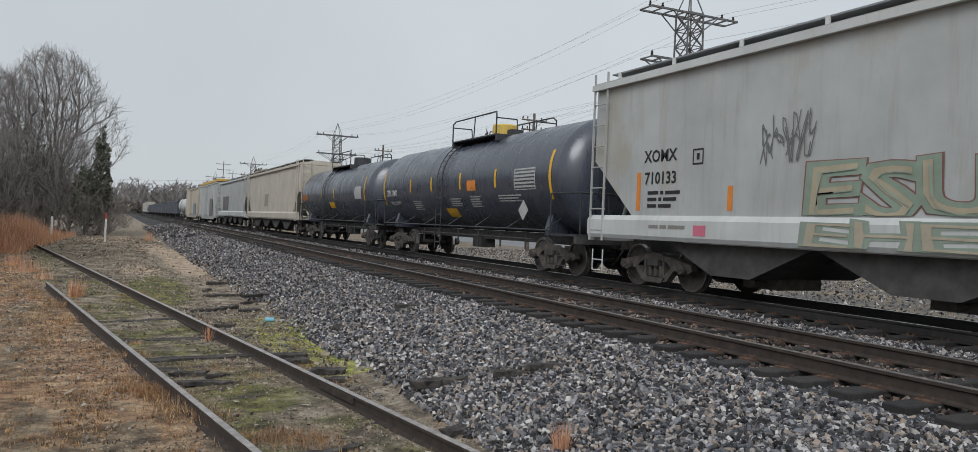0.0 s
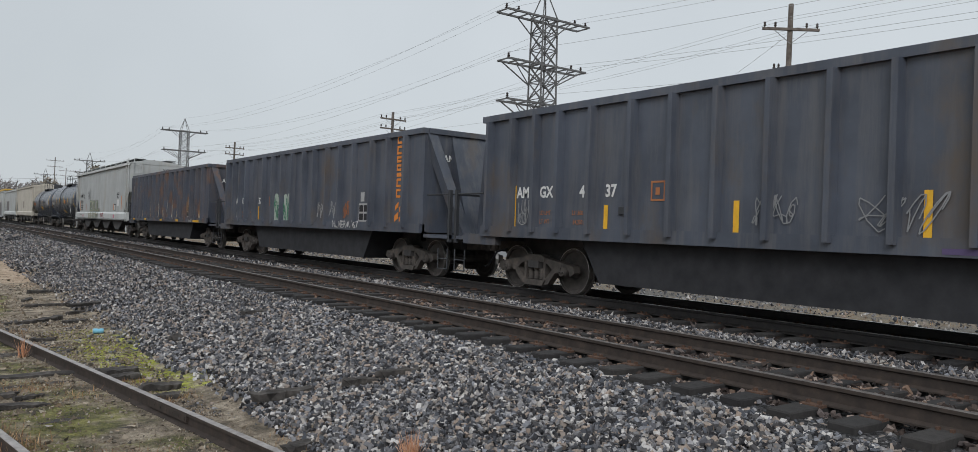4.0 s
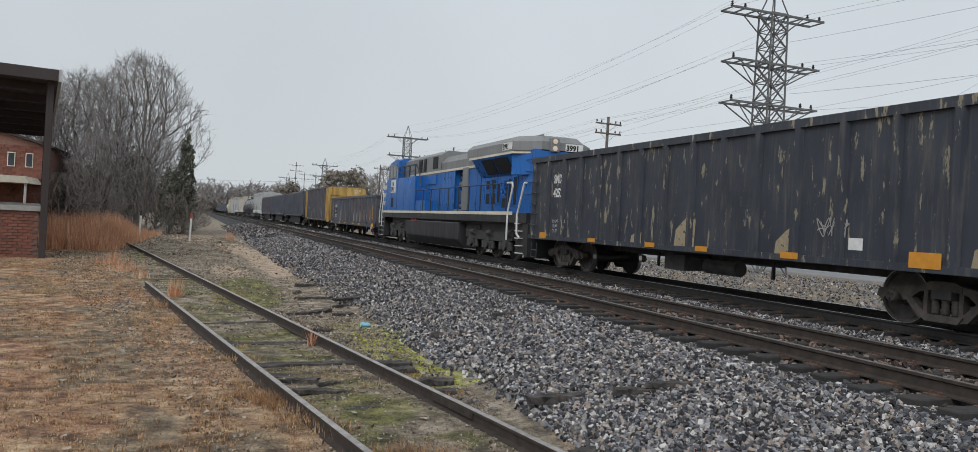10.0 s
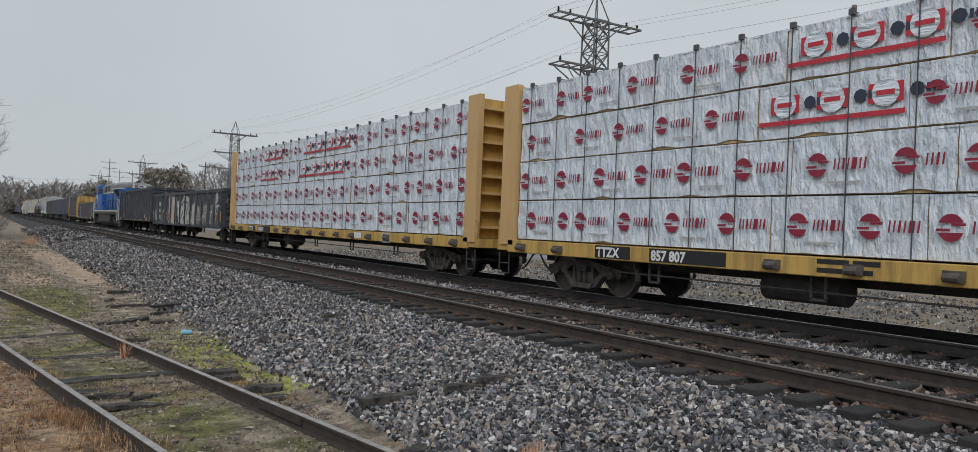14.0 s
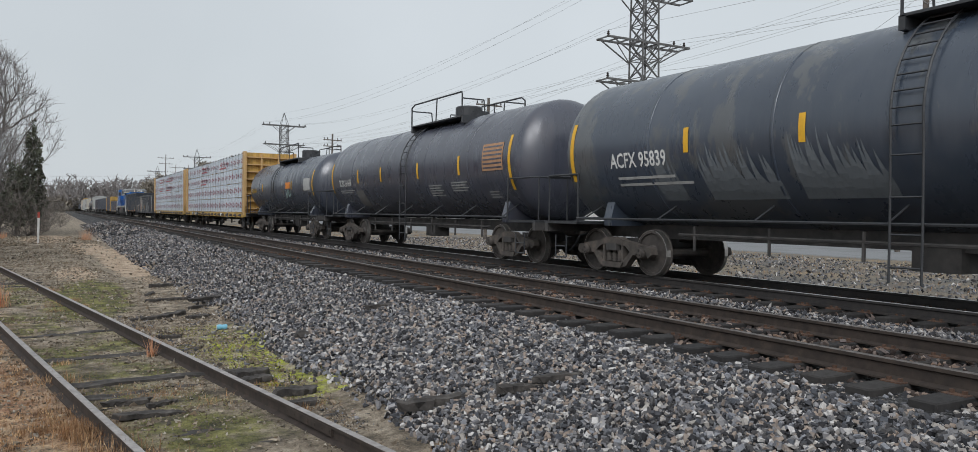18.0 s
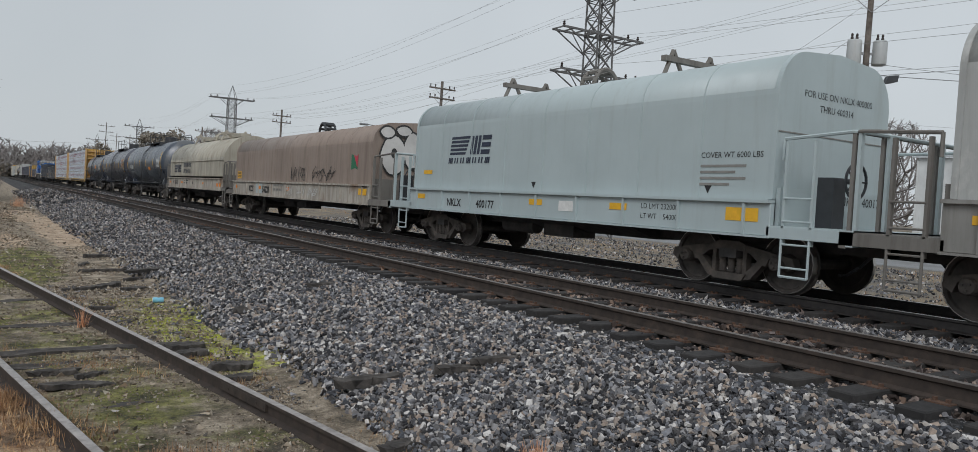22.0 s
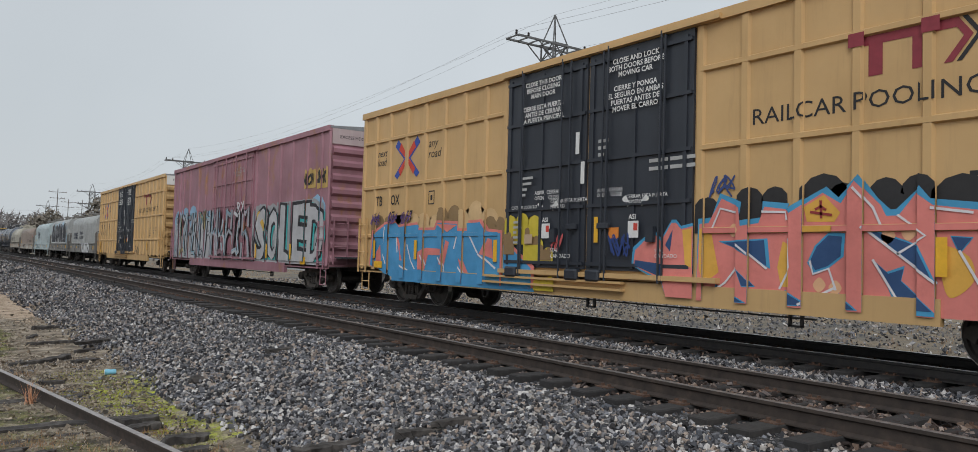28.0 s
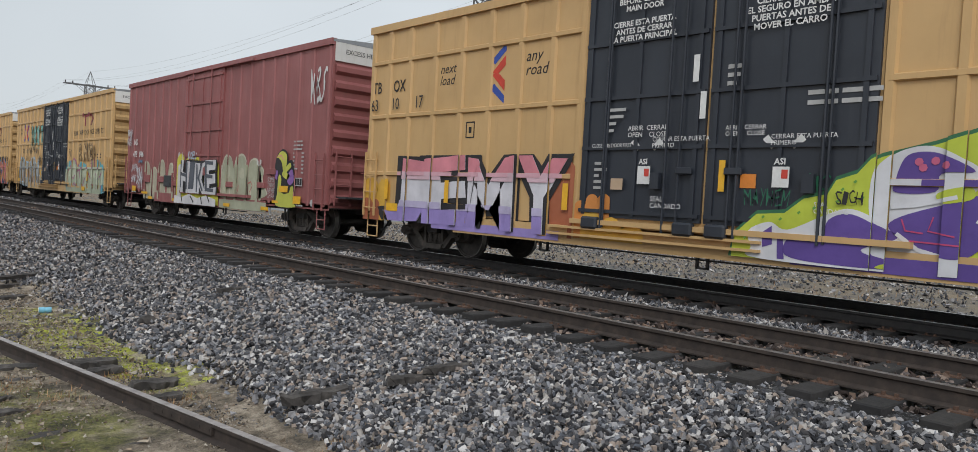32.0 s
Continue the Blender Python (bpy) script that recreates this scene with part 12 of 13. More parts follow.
tufts([(0.28, 8.35, 900, 0.13, 0.15), (0.5, 7.9, 600, 0.13, 0.12), (0.42, 8.1, 500, 0.16, 0.10), (1.3, 6.0, 650, 0.13, 0.16), (1.62, 5.85, 500, 0.13, 0.15), (2.24, 9.3, 500, 0.07, 0.14), (0.95, 9.45, 500, 0.06, 0.2), (1.35, 9.3, 400, 0.06, 0.16), (2.9, 5.6, 300, 0.07, 0.2)], M["straw_red"], "flattened mats of orange-brown dead grass", 1.35, 0.004)
n = 17000
y = rg.uniform(35.5, 60, n)
x = -2.5 - np.clip((60 - y) / 24, 0, 1) - 5.5 * rg.random(n) ** 0.9 * (0.7 + 0.3 * np.sin(y * 0.8) ** 2)
k = np.array([noise.noise((p * 0.6, q * 0.5, 5)) for p, q in zip(x, y)]) > rg.uniform(-0.5, 0.15, n)
tall = np.clip((-2.6 - x[k]) / 2.6, 0.3, 1)
blades("broomsedge", x[k], y[k], rg.uniform(0.5, 1.75, k.sum()) * tall, 0.32, 0.012, M["sedge"], "tall red-brown broomsedge beyond the siding", "grass")
n = 16000
y = rg.uniform(8, 120, n)
x = rg.uniform(16.5, 36, n)
k = np.array([noise.noise((p * 0.4, q * 0.2, 8)) for p, q in zip(x, y)]) > rg.uniform(-0.2, 0.3, n)
blades("verge_grass", x[k], y[k], rg.uniform(0.08, 0.22, k.sum()), 0.6, 0.012, M["straw"], "dry grass verge between the tracks and the road", "grass")


def plank(x, y, rz, L, w, h, label, seed, tilt=0):
    r = random.Random(seed)
    e = thing("old_tie_piece", pose(x, y, ground_z(x, y) + h * 0.35 + (0.045 if x > 2.95 else 0.01), tilt, r.uniform(-4, 4), rz), label, "wood debris", "broken ties beside the siding")
    share("splintered_wood", old_timber(L, w, h, seed), e)


for i, (x, y, rz, L, w, h) in enumerate(((3.28, 7.08, 4, 0.66, 0.15, 0.10), (4.05, 6.73, -3, 0.50, 0.12, 0.07), (4.45, 6.68, -8, 0.50, 0.10, 0.06), (4.75, 12.2, 2, 0.42, 0.12, 0.06), (2.06, 15.5, 48, 0.70, 0.18, 0.08), (3.1, 17.4, 43, 1.5, 0.13, 0.07), (2.75, 16.7, 35, 0.6, 0.12, 0.06), (2.3, 18.2, 10, 0.9, 0.12, 0.06), (2.45, 15.1, 20, 0.4, 0.15, 0.06), (1.6, 15.2, 12, 0.5, 0.14, 0.05), (2.48, 8.7, 8, 0.45, 0.17, 0.08), (2.38, 8.2, 5, 0.36, 0.14, 0.06), (2.22, 9.8, 5, 0.42, 0.2, 0.09), (2.2, 9.45, 12, 0.35, 0.16, 0.07), (2.9, 5.6, 14, 0.36, 0.14, 0.07), (1.55, 5.35, 24, 0.9, 0.10, 0.05), (0.85, 9.0, -12, 0.42, 0.10, 0.05), (1.0, 8.4, 5, 0.6, 0.12, 0.05), (1.15, 8.8, 40, 0.3, 0.08, 0.04), (2.7, 21.5, 20, 1.0, 0.15, 0.08), (2.1, 19.6, 70, 0.6, 0.12, 0.05), (1.75, 13.2, 8, 0.34, 0.12, 0.05))):
    plank(x, y, rz, L, w, h, "splintered dark piece of an old wooden tie", i + 5)

rock = thing("dark_rock", pose(3.33, 11.5, ground_z(3.33, 11.5) + 0.05), "dark rounded rock at the foot of the ballast", "rock")
bm = B()
bmesh.ops.create_icosphere(bm, subdivisions=2, radius=0.12)
for q in bm.verts:
    q.co *= 1 + 0.35 * noise.noise(q.co * 9)
    q.co.z *= 0.7
part("stone_body", bm, M["old_wood"], rock)
can = thing("crushed_can", pose(2.6, 13.65, ground_z(2.6, 13.65) + 0.045, 0, 90, -8) @ Matrix.Scale(0.8, 4), "pale blue and white crushed drink can on the moss", "can")
part("can_body", turn(B(), [(-0.10, 0.04), (-0.095, 0.052), (-0.03, 0.055), (0.0, 0.046), (0.05, 0.054), (0.095, 0.05), (0.10, 0.04)], "z", (0, 0, 0), 12), plain("pale_blue_can", (0.20, 0.50, 0.66), 0.35), can)
part("can_end", turn(B(), [(-0.11, 0.03), (-0.107, 0.047), (-0.1, 0.05)], "z", (0, 0, 0), 12), plain("white_can_end", (0.7, 0.74, 0.76), 0.35), can, "white can end")
LITTER = varied("litter_and_leaves", [(0.36, 0.25, 0.15), (0.5, 0.42, 0.32), (0.2, 0.13, 0.09), (0.55, 0.52, 0.48), (0.3, 0.22, 0.15)], 0.9, "object", 20, 0)
leaf = bpy.data.meshes.new("dead_leaf")
leaf.from_pydata([(0, -0.05, 0.0), (0.03, -0.02, 0.012), (0.028, 0.025, 0.004), (0, 0.055, 0.016), (-0.028, 0.02, 0.01), (-0.03, -0.02, 0.0), (0, 0, 0.0)], [], [(0, 1, 6), (1, 2, 6), (2, 3, 6), (3, 4, 6), (4, 5, 6), (5, 0, 6)])
leaf.materials.append(LITTER)
for i in range(70):
    y = rng.uniform(3.2, 13)
    x = line_x(y) - rng.uniform(-0.5, 3.2)
    ob = share("dead_leaf", leaf, None, at=pose(x, y, ground_z(x, y) + 0.02, rng.uniform(-12, 12), rng.uniform(-12, 12), rng.uniform(0, 360)) @ Matrix.Scale(rng.uniform(0.5, 1.0), 4))
    tagged(ob, "curled dead leaf lying on the dry grass", "leaf", "fallen leaves")


def marker_post(x, y, top, cap, label):
    e = thing("marker_post", pose(x, y, ground_z(x, y), 0, 1, 0), label, "marker post")
    hgt = top - ground_z(x, y)
    part("post", bevel(box(B(), -0.055, 0.055, -0.055, 0.055, -0.1, hgt - 0.32), 0.012), M["white_post"], e)
    part("cap_band", bevel(box(B(), -0.057, 0.057, -0.057, 0.057, hgt - 0.32, hgt), 0.012), cap, e, cap.name.replace("_", " "))


M["white_post"] = paint("weathered_white_post_paint", (0.62, 0.62, 0.60), (0.25, 0.22, 0.18), 0.5, 0.6, scale=4)
marker_post(-0.65, 50, 0.95, plain("red_post_paint", (0.42, 0.07, 0.05)), "white wooden marker post with a red top")
marker_post(-3.56, 51.9, 0.95, plain("black_post_paint", (0.03, 0.03, 0.032)), "white wooden marker post with a black top")


# ---- trees ----
M["bark"] = speckled("grey_brown_bark", [(0.3, (0.085, 0.075, 0.068)), (0.7, (0.20, 0.18, 0.165))], 5, 0.95, 0.5, 0.02)
# twigs are lightened and greyed: distance haze is put into their colour
M["twig"] = varied("bare_twigs", [(0.27, 0.248, 0.24), (0.37, 0.343, 0.33), (0.21, 0.193, 0.188), (0.32, 0.295, 0.282)], 0.95, grain=1, bump=0)
M["thicket"] = varied("dark_brush_twigs", [(0.19, 0.168, 0.155), (0.26, 0.235, 0.215), (0.15, 0.13, 0.12), (0.22, 0.20, 0.185)], 0.95, grain=1, bump=0)
M["ever"] = varied("evergreen_leaves", [(0.11, 0.125, 0.085), (0.16, 0.17, 0.12), (0.085, 0.10, 0.07), (0.19, 0.18, 0.135)], 0.8, grain=2, bump=0)


def limb_tree(seed, n, wide, low, twigs, thin=0.011):
    """A bare tree 10 m high: points fill a rounded crown, each joins the branch that leads to it straightest, and boughs swell with what they carry.
    Returns limb segments and twig segments (p, q, r0, r1)."""
    r = np.random.default_rng(seed)
    z = low + (1 - low) * r.random(n) ** 0.85
    mid = 0.60
    prof = np.sqrt(np.clip(1 - ((z - mid) / np.where(z > mid, 1.01 - mid, mid - low * 0.6)) ** 2, 0.02, 1))
    a = r.uniform(0, 2 * np.pi, n)
    rad = wide * prof * r.random(n) ** 0.42
    lump = np.array([noise.noise((math.cos(q) * 1.6, math.sin(q) * 1.6, h * 3.5 + seed * 7)) for q, h in zip(a, z)])
    rad *= 1 + 0.38 * lump
    z = z * (1 + 0.07 * lump)
    pts = np.stack([rad * np.cos(a), rad * np.sin(a), z], 1) * 10
    stem = [np.array([0.05 * math.sin(k * 2 + seed), 0.05 * math.cos(k * 3 + seed), -0.1 + k * (low * 9 + 0.6) / 5]) for k in range(6)]
    nodes_at, path, up_of = list(stem), [0.3 * k for k in range(6)], [-1, 0, 1, 2, 3, 4]
    order = np.argsort(np.linalg.norm(pts - stem[-1], axis=1))
    at = np.zeros((n + 6, 3))
    at[:6] = stem
    plen = np.zeros(n + 6)
    plen[:6] = path
    for k, i in enumerate(order):
        p, m = pts[i], k + 6
        d = np.linalg.norm(at[:m] - p, axis=1)
        cost = d * 1.0 + 0.62 * plen[:m] + 0.7 * np.clip(at[:m, 2] - p[2], 0, None)
        j = int(np.argmin(cost))
        at[m], plen[m] = p, plen[j] + d[j]
        up_of.append(j)
    load = np.ones(n + 6)
    for k in range(n + 5, 0, -1):
        load[up_of[k]] += load[k]
    limbs, fine = [], []
    size = thin * load ** 0.44
    for k in range(1, n + 6):
        j = up_of[k]
        p, q = Vector(at[j]), Vector(at[k])
        L = (q - p).length
        knee = (p + q) / 2 + Vector(r.normal(0, 0.05, 3)) * L + Vector((0, 0, -0.05 * L))
        r0, r1 = min(size[j], size[k] * 1.6), size[k]
        rm = (r0 + r1) / 2
        (limbs if r1 > thin * 3.2 else fine).extend(((p, knee, r0, rm), (knee, q, rm, r1)))
        out = (q - p).normalized()
        if load[k] < 12:
            for _ in range(twigs):
                nd = (out * 0.9 + Vector(r.normal(0, 0.55, 3)) + Vector((0, 0, 0.18))).normalized()
                s0 = p.lerp(q, r.uniform(0.3, 1.0))
                fine.append((s0, s0 + nd * r.uniform(0.25, 0.75), thin * 0.75, thin * 0.3))
    return limbs, fine


def tubes(segs, sides):
    p, q = np.array([s[0][:] for s in segs]), np.array([s[1][:] for s in segs])
    r0, r1 = np.array([s[2] for s in segs]), np.array([s[3] for s in segs])
    d = q - p
    d /= np.linalg.norm(d, axis=1)[:, None] + 1e-9
    ref = np.where(np.abs(d[:, 2:3]) > 0.9, np.array([[1.0, 0, 0]]), np.array([[0, 0, 1.0]]))
    u = np.cross(d, ref)
    u /= np.linalg.norm(u, axis=1)[:, None]
    w = np.cross(d, u)
    a = 2 * np.pi * np.arange(sides) / sides
    ring = u[:, None] * np.cos(a)[None, :, None] + w[:, None] * np.sin(a)[None, :, None]
    v = np.concatenate([p[:, None] + ring * r0[:, None, None], q[:, None] + ring * r1[:, None, None]], 1)
    i = np.arange(sides)
    f = np.stack([i, (i + 1) % sides, sides + (i + 1) % sides, sides + i], 1)
    f = f[None] + (np.arange(len(segs)) * 2 * sides)[:, None, None]
    return v.reshape(-1, 3), f.reshape(-1, 4)


TREE_SHAPES = {}


def bare_tree(x, y, height, seed, label, z=None, turn_z=0.0, fat=1.0, group="", slim=1.0, shape=(900, 0.40, 0.16, 7), name="bare_tree", category="tree"):
    """One bare tree; the shape, 10 m high, is scaled to the wanted height."""
    key = (seed, shape, fat)
    if key not in TREE_SHAPES:
        limbs, fine = limb_tree(seed, *shape)
        fine = [(p, q, a * fat, b2 * fat) for p, q, a, b2 in fine]
        TREE_SHAPES[key] = grid_mesh("trunk", *tubes(limbs, 6), M["bark"], True), grid_mesh("crown", *tubes(fine, 3), M["thicket" if category == "bush" else "twig"])
    e = thing(name, pose(x, y, ground_z(x, y) if z is None else z, 0, 0, turn_z) @ Matrix.Diagonal((height / 10 * slim, height / 10 * slim, height / 10, 1)), label, category, group)
    share("trunk", TREE_SHAPES[key][0], e)
    c = share("crown", TREE_SHAPES[key][1], e)
    tagged(c, "leafless crown of fine grey twigs")
    return e


TL = "tall bare tree with a dense rounded crown of grey-brown twigs"
for i, (x, y, hh, sd, k) in enumerate(((-4.7, 66, 13.7, 1, 0.84), (-9.0, 68, 12.0, 2, 0.9), (-12.6, 70, 11.2, 3, 0.9), (-5.6, 70, 12.6, 3, 0.8), (-10.4, 74, 12.0, 1, 0.9), (-3.2, 63.5, 7.4, 3, 0.6), (-7.0, 62.5, 7.0, 2, 0.85), (-15.5, 82, 12.5, 2, 1.0), (-20.0, 86, 12.0, 3, 1.0), (-25, 88, 12, 1, 1.0))):
    bare_tree(x, y, hh, sd, TL, turn_z=i * 67, group="trees at the end of the siding", slim=k, shape=(1500, 0.40, 0.15, 5, 0.0085))
for i, (x, y, hh) in enumerate(((-6.0, 60.5, 3.6), (-9.2, 61.5, 4.0), (-12.5, 63, 4.0), (-3.8, 61.5, 4.6), (-7.6, 64, 5.0), (-2.0, 61.0, 3.0), (-1.5, 63.5, 4.2), (-10.8, 66, 4.6), (-4.6, 59.6, 2.6), (-0.9, 62.2, 1.8), (-0.6, 72, 2.6), (-1.0, 82, 2.6), (0.6, 92, 2.0), (-1.5, 100, 3.4), (0.8, 112, 2.4), (-2.5, 122, 4.0), (-1.0, 140, 4.0))):
    bare_tree(x, y, hh, 11 + i % 3, "tangled leafless thicket of grey brush under the trees", turn_z=i * 80, group="brush under the trees", fat=1.3, shape=(380, 0.60, 0.03, 7, 0.010), name="brush_thicket", category="bush")


def leafy(x, y, z0, height, rx, n, size, seed, label, name="evergreen_tree", peak=0.4, material=None, trunk=True, category="tree", gaps=0.15):
    """An evergreen: trunk, limbs and a ragged crown of many small leaf clumps."""
    r = np.random.default_rng(seed)
    e = thing(name, pose(x, y, z0), label, category)
    if trunk:
        bm = rod(B(), (0, 0, -0.2), (0, 0, height * 0.85), height * 0.022, 7, height * 0.004)
        for i in range(9):
            a, zz = i * 2.4, height * (0.2 + 0.07 * i)
            rod(bm, (0, 0, zz), (rx * 0.7 * math.cos(a), rx * 0.7 * math.sin(a), zz + height * 0.08), height * 0.006, 5, 0.01)
        part("trunk", bm, M["bark"], e)
    q = r.normal(size=(n, 3))
    q /= np.linalg.norm(q, axis=1)[:, None]
    rad = r.uniform(0.35, 1.0, n) ** 0.5
    lump = np.array([noise.noise(Vector(k) * 2.6 + Vector((seed, 0, 0))) for k in q])
    q = q * (rad * (1 + 0.42 * lump))[:, None]
    if peak:
        q[:, :2] *= (1 - peak * (q[:, 2:3] + 1) / 2 * 0.9)
    keep = np.array([noise.noise(Vector(k) * 4.0 + Vector((0, seed, 3))) for k in q]) > -gaps * 2
    q = q[keep]
    c = q * np.array([rx, rx, height * 0.47]) + np.array([0, 0, height * 0.53])
    m = len(c)
    t = np.array([(0, 0, 0), (1.0, 0.25, 0.1), (0.4, 0.9, 0.3), (-0.5, 0.7, -0.2), (-0.8, -0.3, 0.25), (0.3, -0.9, 0.1)])
    v = np.einsum("nij,kj->nki", spin(m), t) * (r.uniform(0.6, 1.3, m) * size)[:, None, None] + c[:, None]
    f = np.array(((0, 1, 2), (0, 2, 3), (0, 4, 5)))[None] + (np.arange(m) * 6)[:, None, None]
    cr = new("crown", grid_mesh("crown", v.reshape(-1, 3), f.reshape(-1, 3), material or M["ever"]))
    cr.parent = e
    return e


EV = "dark evergreen with a ragged crown at the edge of the trees"
leafy(-1.25, 64.5, -0.75, 7.8, 1.0, 1500, 0.16, 5, EV, peak=0.6, gaps=0.35)
leafy(-2.2, 63, -0.75, 5.0, 1.2, 1300, 0.15, 6, EV, peak=0.4, gaps=0.35)
leafy(-5.2, 67, -0.75, 6.4, 2.2, 1700, 0.17, 7, EV, peak=0.4, gaps=0.4)
leafy(-8.2, 66, -0.75, 5.0, 2.4, 1500, 0.17, 8, EV, peak=0.4, gaps=0.4)
# brush tones are raised too, so the far woods' haze sits in the colour
M["brush"] = varied("tangled_dead_brush", [(0.24, 0.215, 0.175), (0.33, 0.29, 0.24), (0.19, 0.175, 0.14), (0.37, 0.32, 0.265)], 0.95, grain=2, bump=0)
leafy(34.5, 192, -0.8, 14.5, 7.5, 5200, 0.5, 31, "broad olive-brown pine rising behind the train", peak=0.2, material=M["brush"], gaps=0.05)
leafy(19.0, 180, -0.8, 9.2, 3.6, 2600, 0.4, 32, "small round olive tree far down the line", peak=0.2, material=M["brush"], gaps=0.05)
for i, (b_, d_, hh) in enumerate(((13.2, 250, 19), (14.4, 262, 18), (15.6, 250, 16.5), (12.1, 270, 17), (17.2, 255, 15), (18.6, 250, 14), (60.3, 98, 13.4), (58.6, 104, 11), (66, 110, 11.5), (72, 105, 10.5))):
    bare_tree(d_ * math.sin(math.radians(b_)), d_ * math.cos(math.radians(b_)), hh, 1 + i % 3, "bare tree standing behind the far buildings", -0.9, i * 50, 2.2, "bare trees beyond the road", 1.05, (420, 0.42, 0.2, 6))

# far woods: many bare crowns in one belt
def far_belt(name, places, label, seed, fat=6.0):
    base = [tubes([(p, q, a * fat, b2 * fat) for p, q, a, b2 in limb_tree(40 + k, 90, 0.42, 0.15, 3)[1]], 3) for k in range(3)]
    r = np.random.default_rng(seed)
    vs, fs, n = [], [], 0
    for i, (x, y, hh) in enumerate(places):
        v, f = base[i % 3]
        v = v / v[:, 2].max()
        a = r.uniform(0, 6.28)
        w = v.copy()
        w[:, 0], w[:, 1] = v[:, 0] * math.cos(a) - v[:, 1] * math.sin(a), v[:, 0] * math.sin(a) + v[:, 1] * math.cos(a)
        vs.append(w * hh * np.array([1.25, 1.25, 1]) + np.array([x, y, -1.0]))
        fs.append(f + n)
        n += len(v)
    ob = new(name, grid_mesh(name, np.concatenate(vs), np.concatenate(fs), M["twig"]))
    return tagged(ob, label, "trees", kind="stuff")


rw = random.Random(9)
far_belt("far_woods", [(rw.uniform(-60, 75), rw.uniform(430, 560), rw.uniform(13, 23)) for _ in range(90)] + [(-25 + rw.uniform(-22, 4), rw.uniform(95, 320), rw.uniform(9, 14)) for _ in range(40)], "hazy belt of bare woods at the end of the line", 3)
far_belt("far_woods", [(rw.uniform(120, 420), rw.uniform(120, 420), rw.uniform(10, 16)) for _ in range(40)], "bare woods far behind the road", 4)


def far_thicket(places, size, label, seed):
    """Low brush that closes the woods' foot, as many leaf clumps in one object."""
    c = np.array(places)
    t = np.array([(0, 0, 0), (1.0, 0.25, 0.1), (0.4, 0.9, 0.3), (-0.5, 0.7, -0.2), (-0.8, -0.3, 0.25), (0.3, -0.9, 0.1)])
    v = np.einsum("nij,kj->nki", spin(len(c)), t) * size + c[:, None]
    f = np.array(((0, 1, 2), (0, 2, 3), (0, 4, 5)))[None] + (np.arange(len(c)) * 6)[:, None, None]
    ob = new("far_thicket", grid_mesh("far_thicket", v.reshape(-1, 3), f.reshape(-1, 3), M["brush"]))
    return tagged(ob, label, "bushes", kind="stuff")


far_thicket([(rw.uniform(-70, 80), rw.uniform(430, 470), rw.uniform(-1, 8) * rw.uniform(0.5, 1)) for _ in range(5000)], 1.3, "low brown brush at the foot of the far woods", 1)
far_thicket([(-12 - rw.uniform(0, 16), 95 + 300 * rw.random(), rw.uniform(-1, 4.5)) for _ in range(4000)], 0.8, "low brown brush along the left of the line", 2)

# ---- transmission line, poles and wires ----
M["lattice"] = speckled("galvanised_lattice_steel", [(0.3, (0.085, 0.085, 0.085)), (0.7, (0.17, 0.17, 0.17))], 3, 0.7, 0.05)
M["porcelain"] = plain("brown_insulator_glaze", (0.045, 0.035, 0.032), 0.25)
M["pole"] = speckled("weathered_pole_wood", [(0.3, (0.075, 0.062, 0.052)), (0.7, (0.19, 0.165, 0.145))], 4, 0.9, 0.3)
M["wire"] = plain("weathered_wire", (0.30, 0.31, 0.32), 0.5, 0.2)
M["transformer"] = paint("pale_grey_transformer_paint", (0.44, 0.46, 0.46), (0.24, 0.22, 0.19), 0.4, 0.45)


def angle_bar(bm, p, q, w=0.07):
    rod(bm, p, q, w * 0.62, 4)


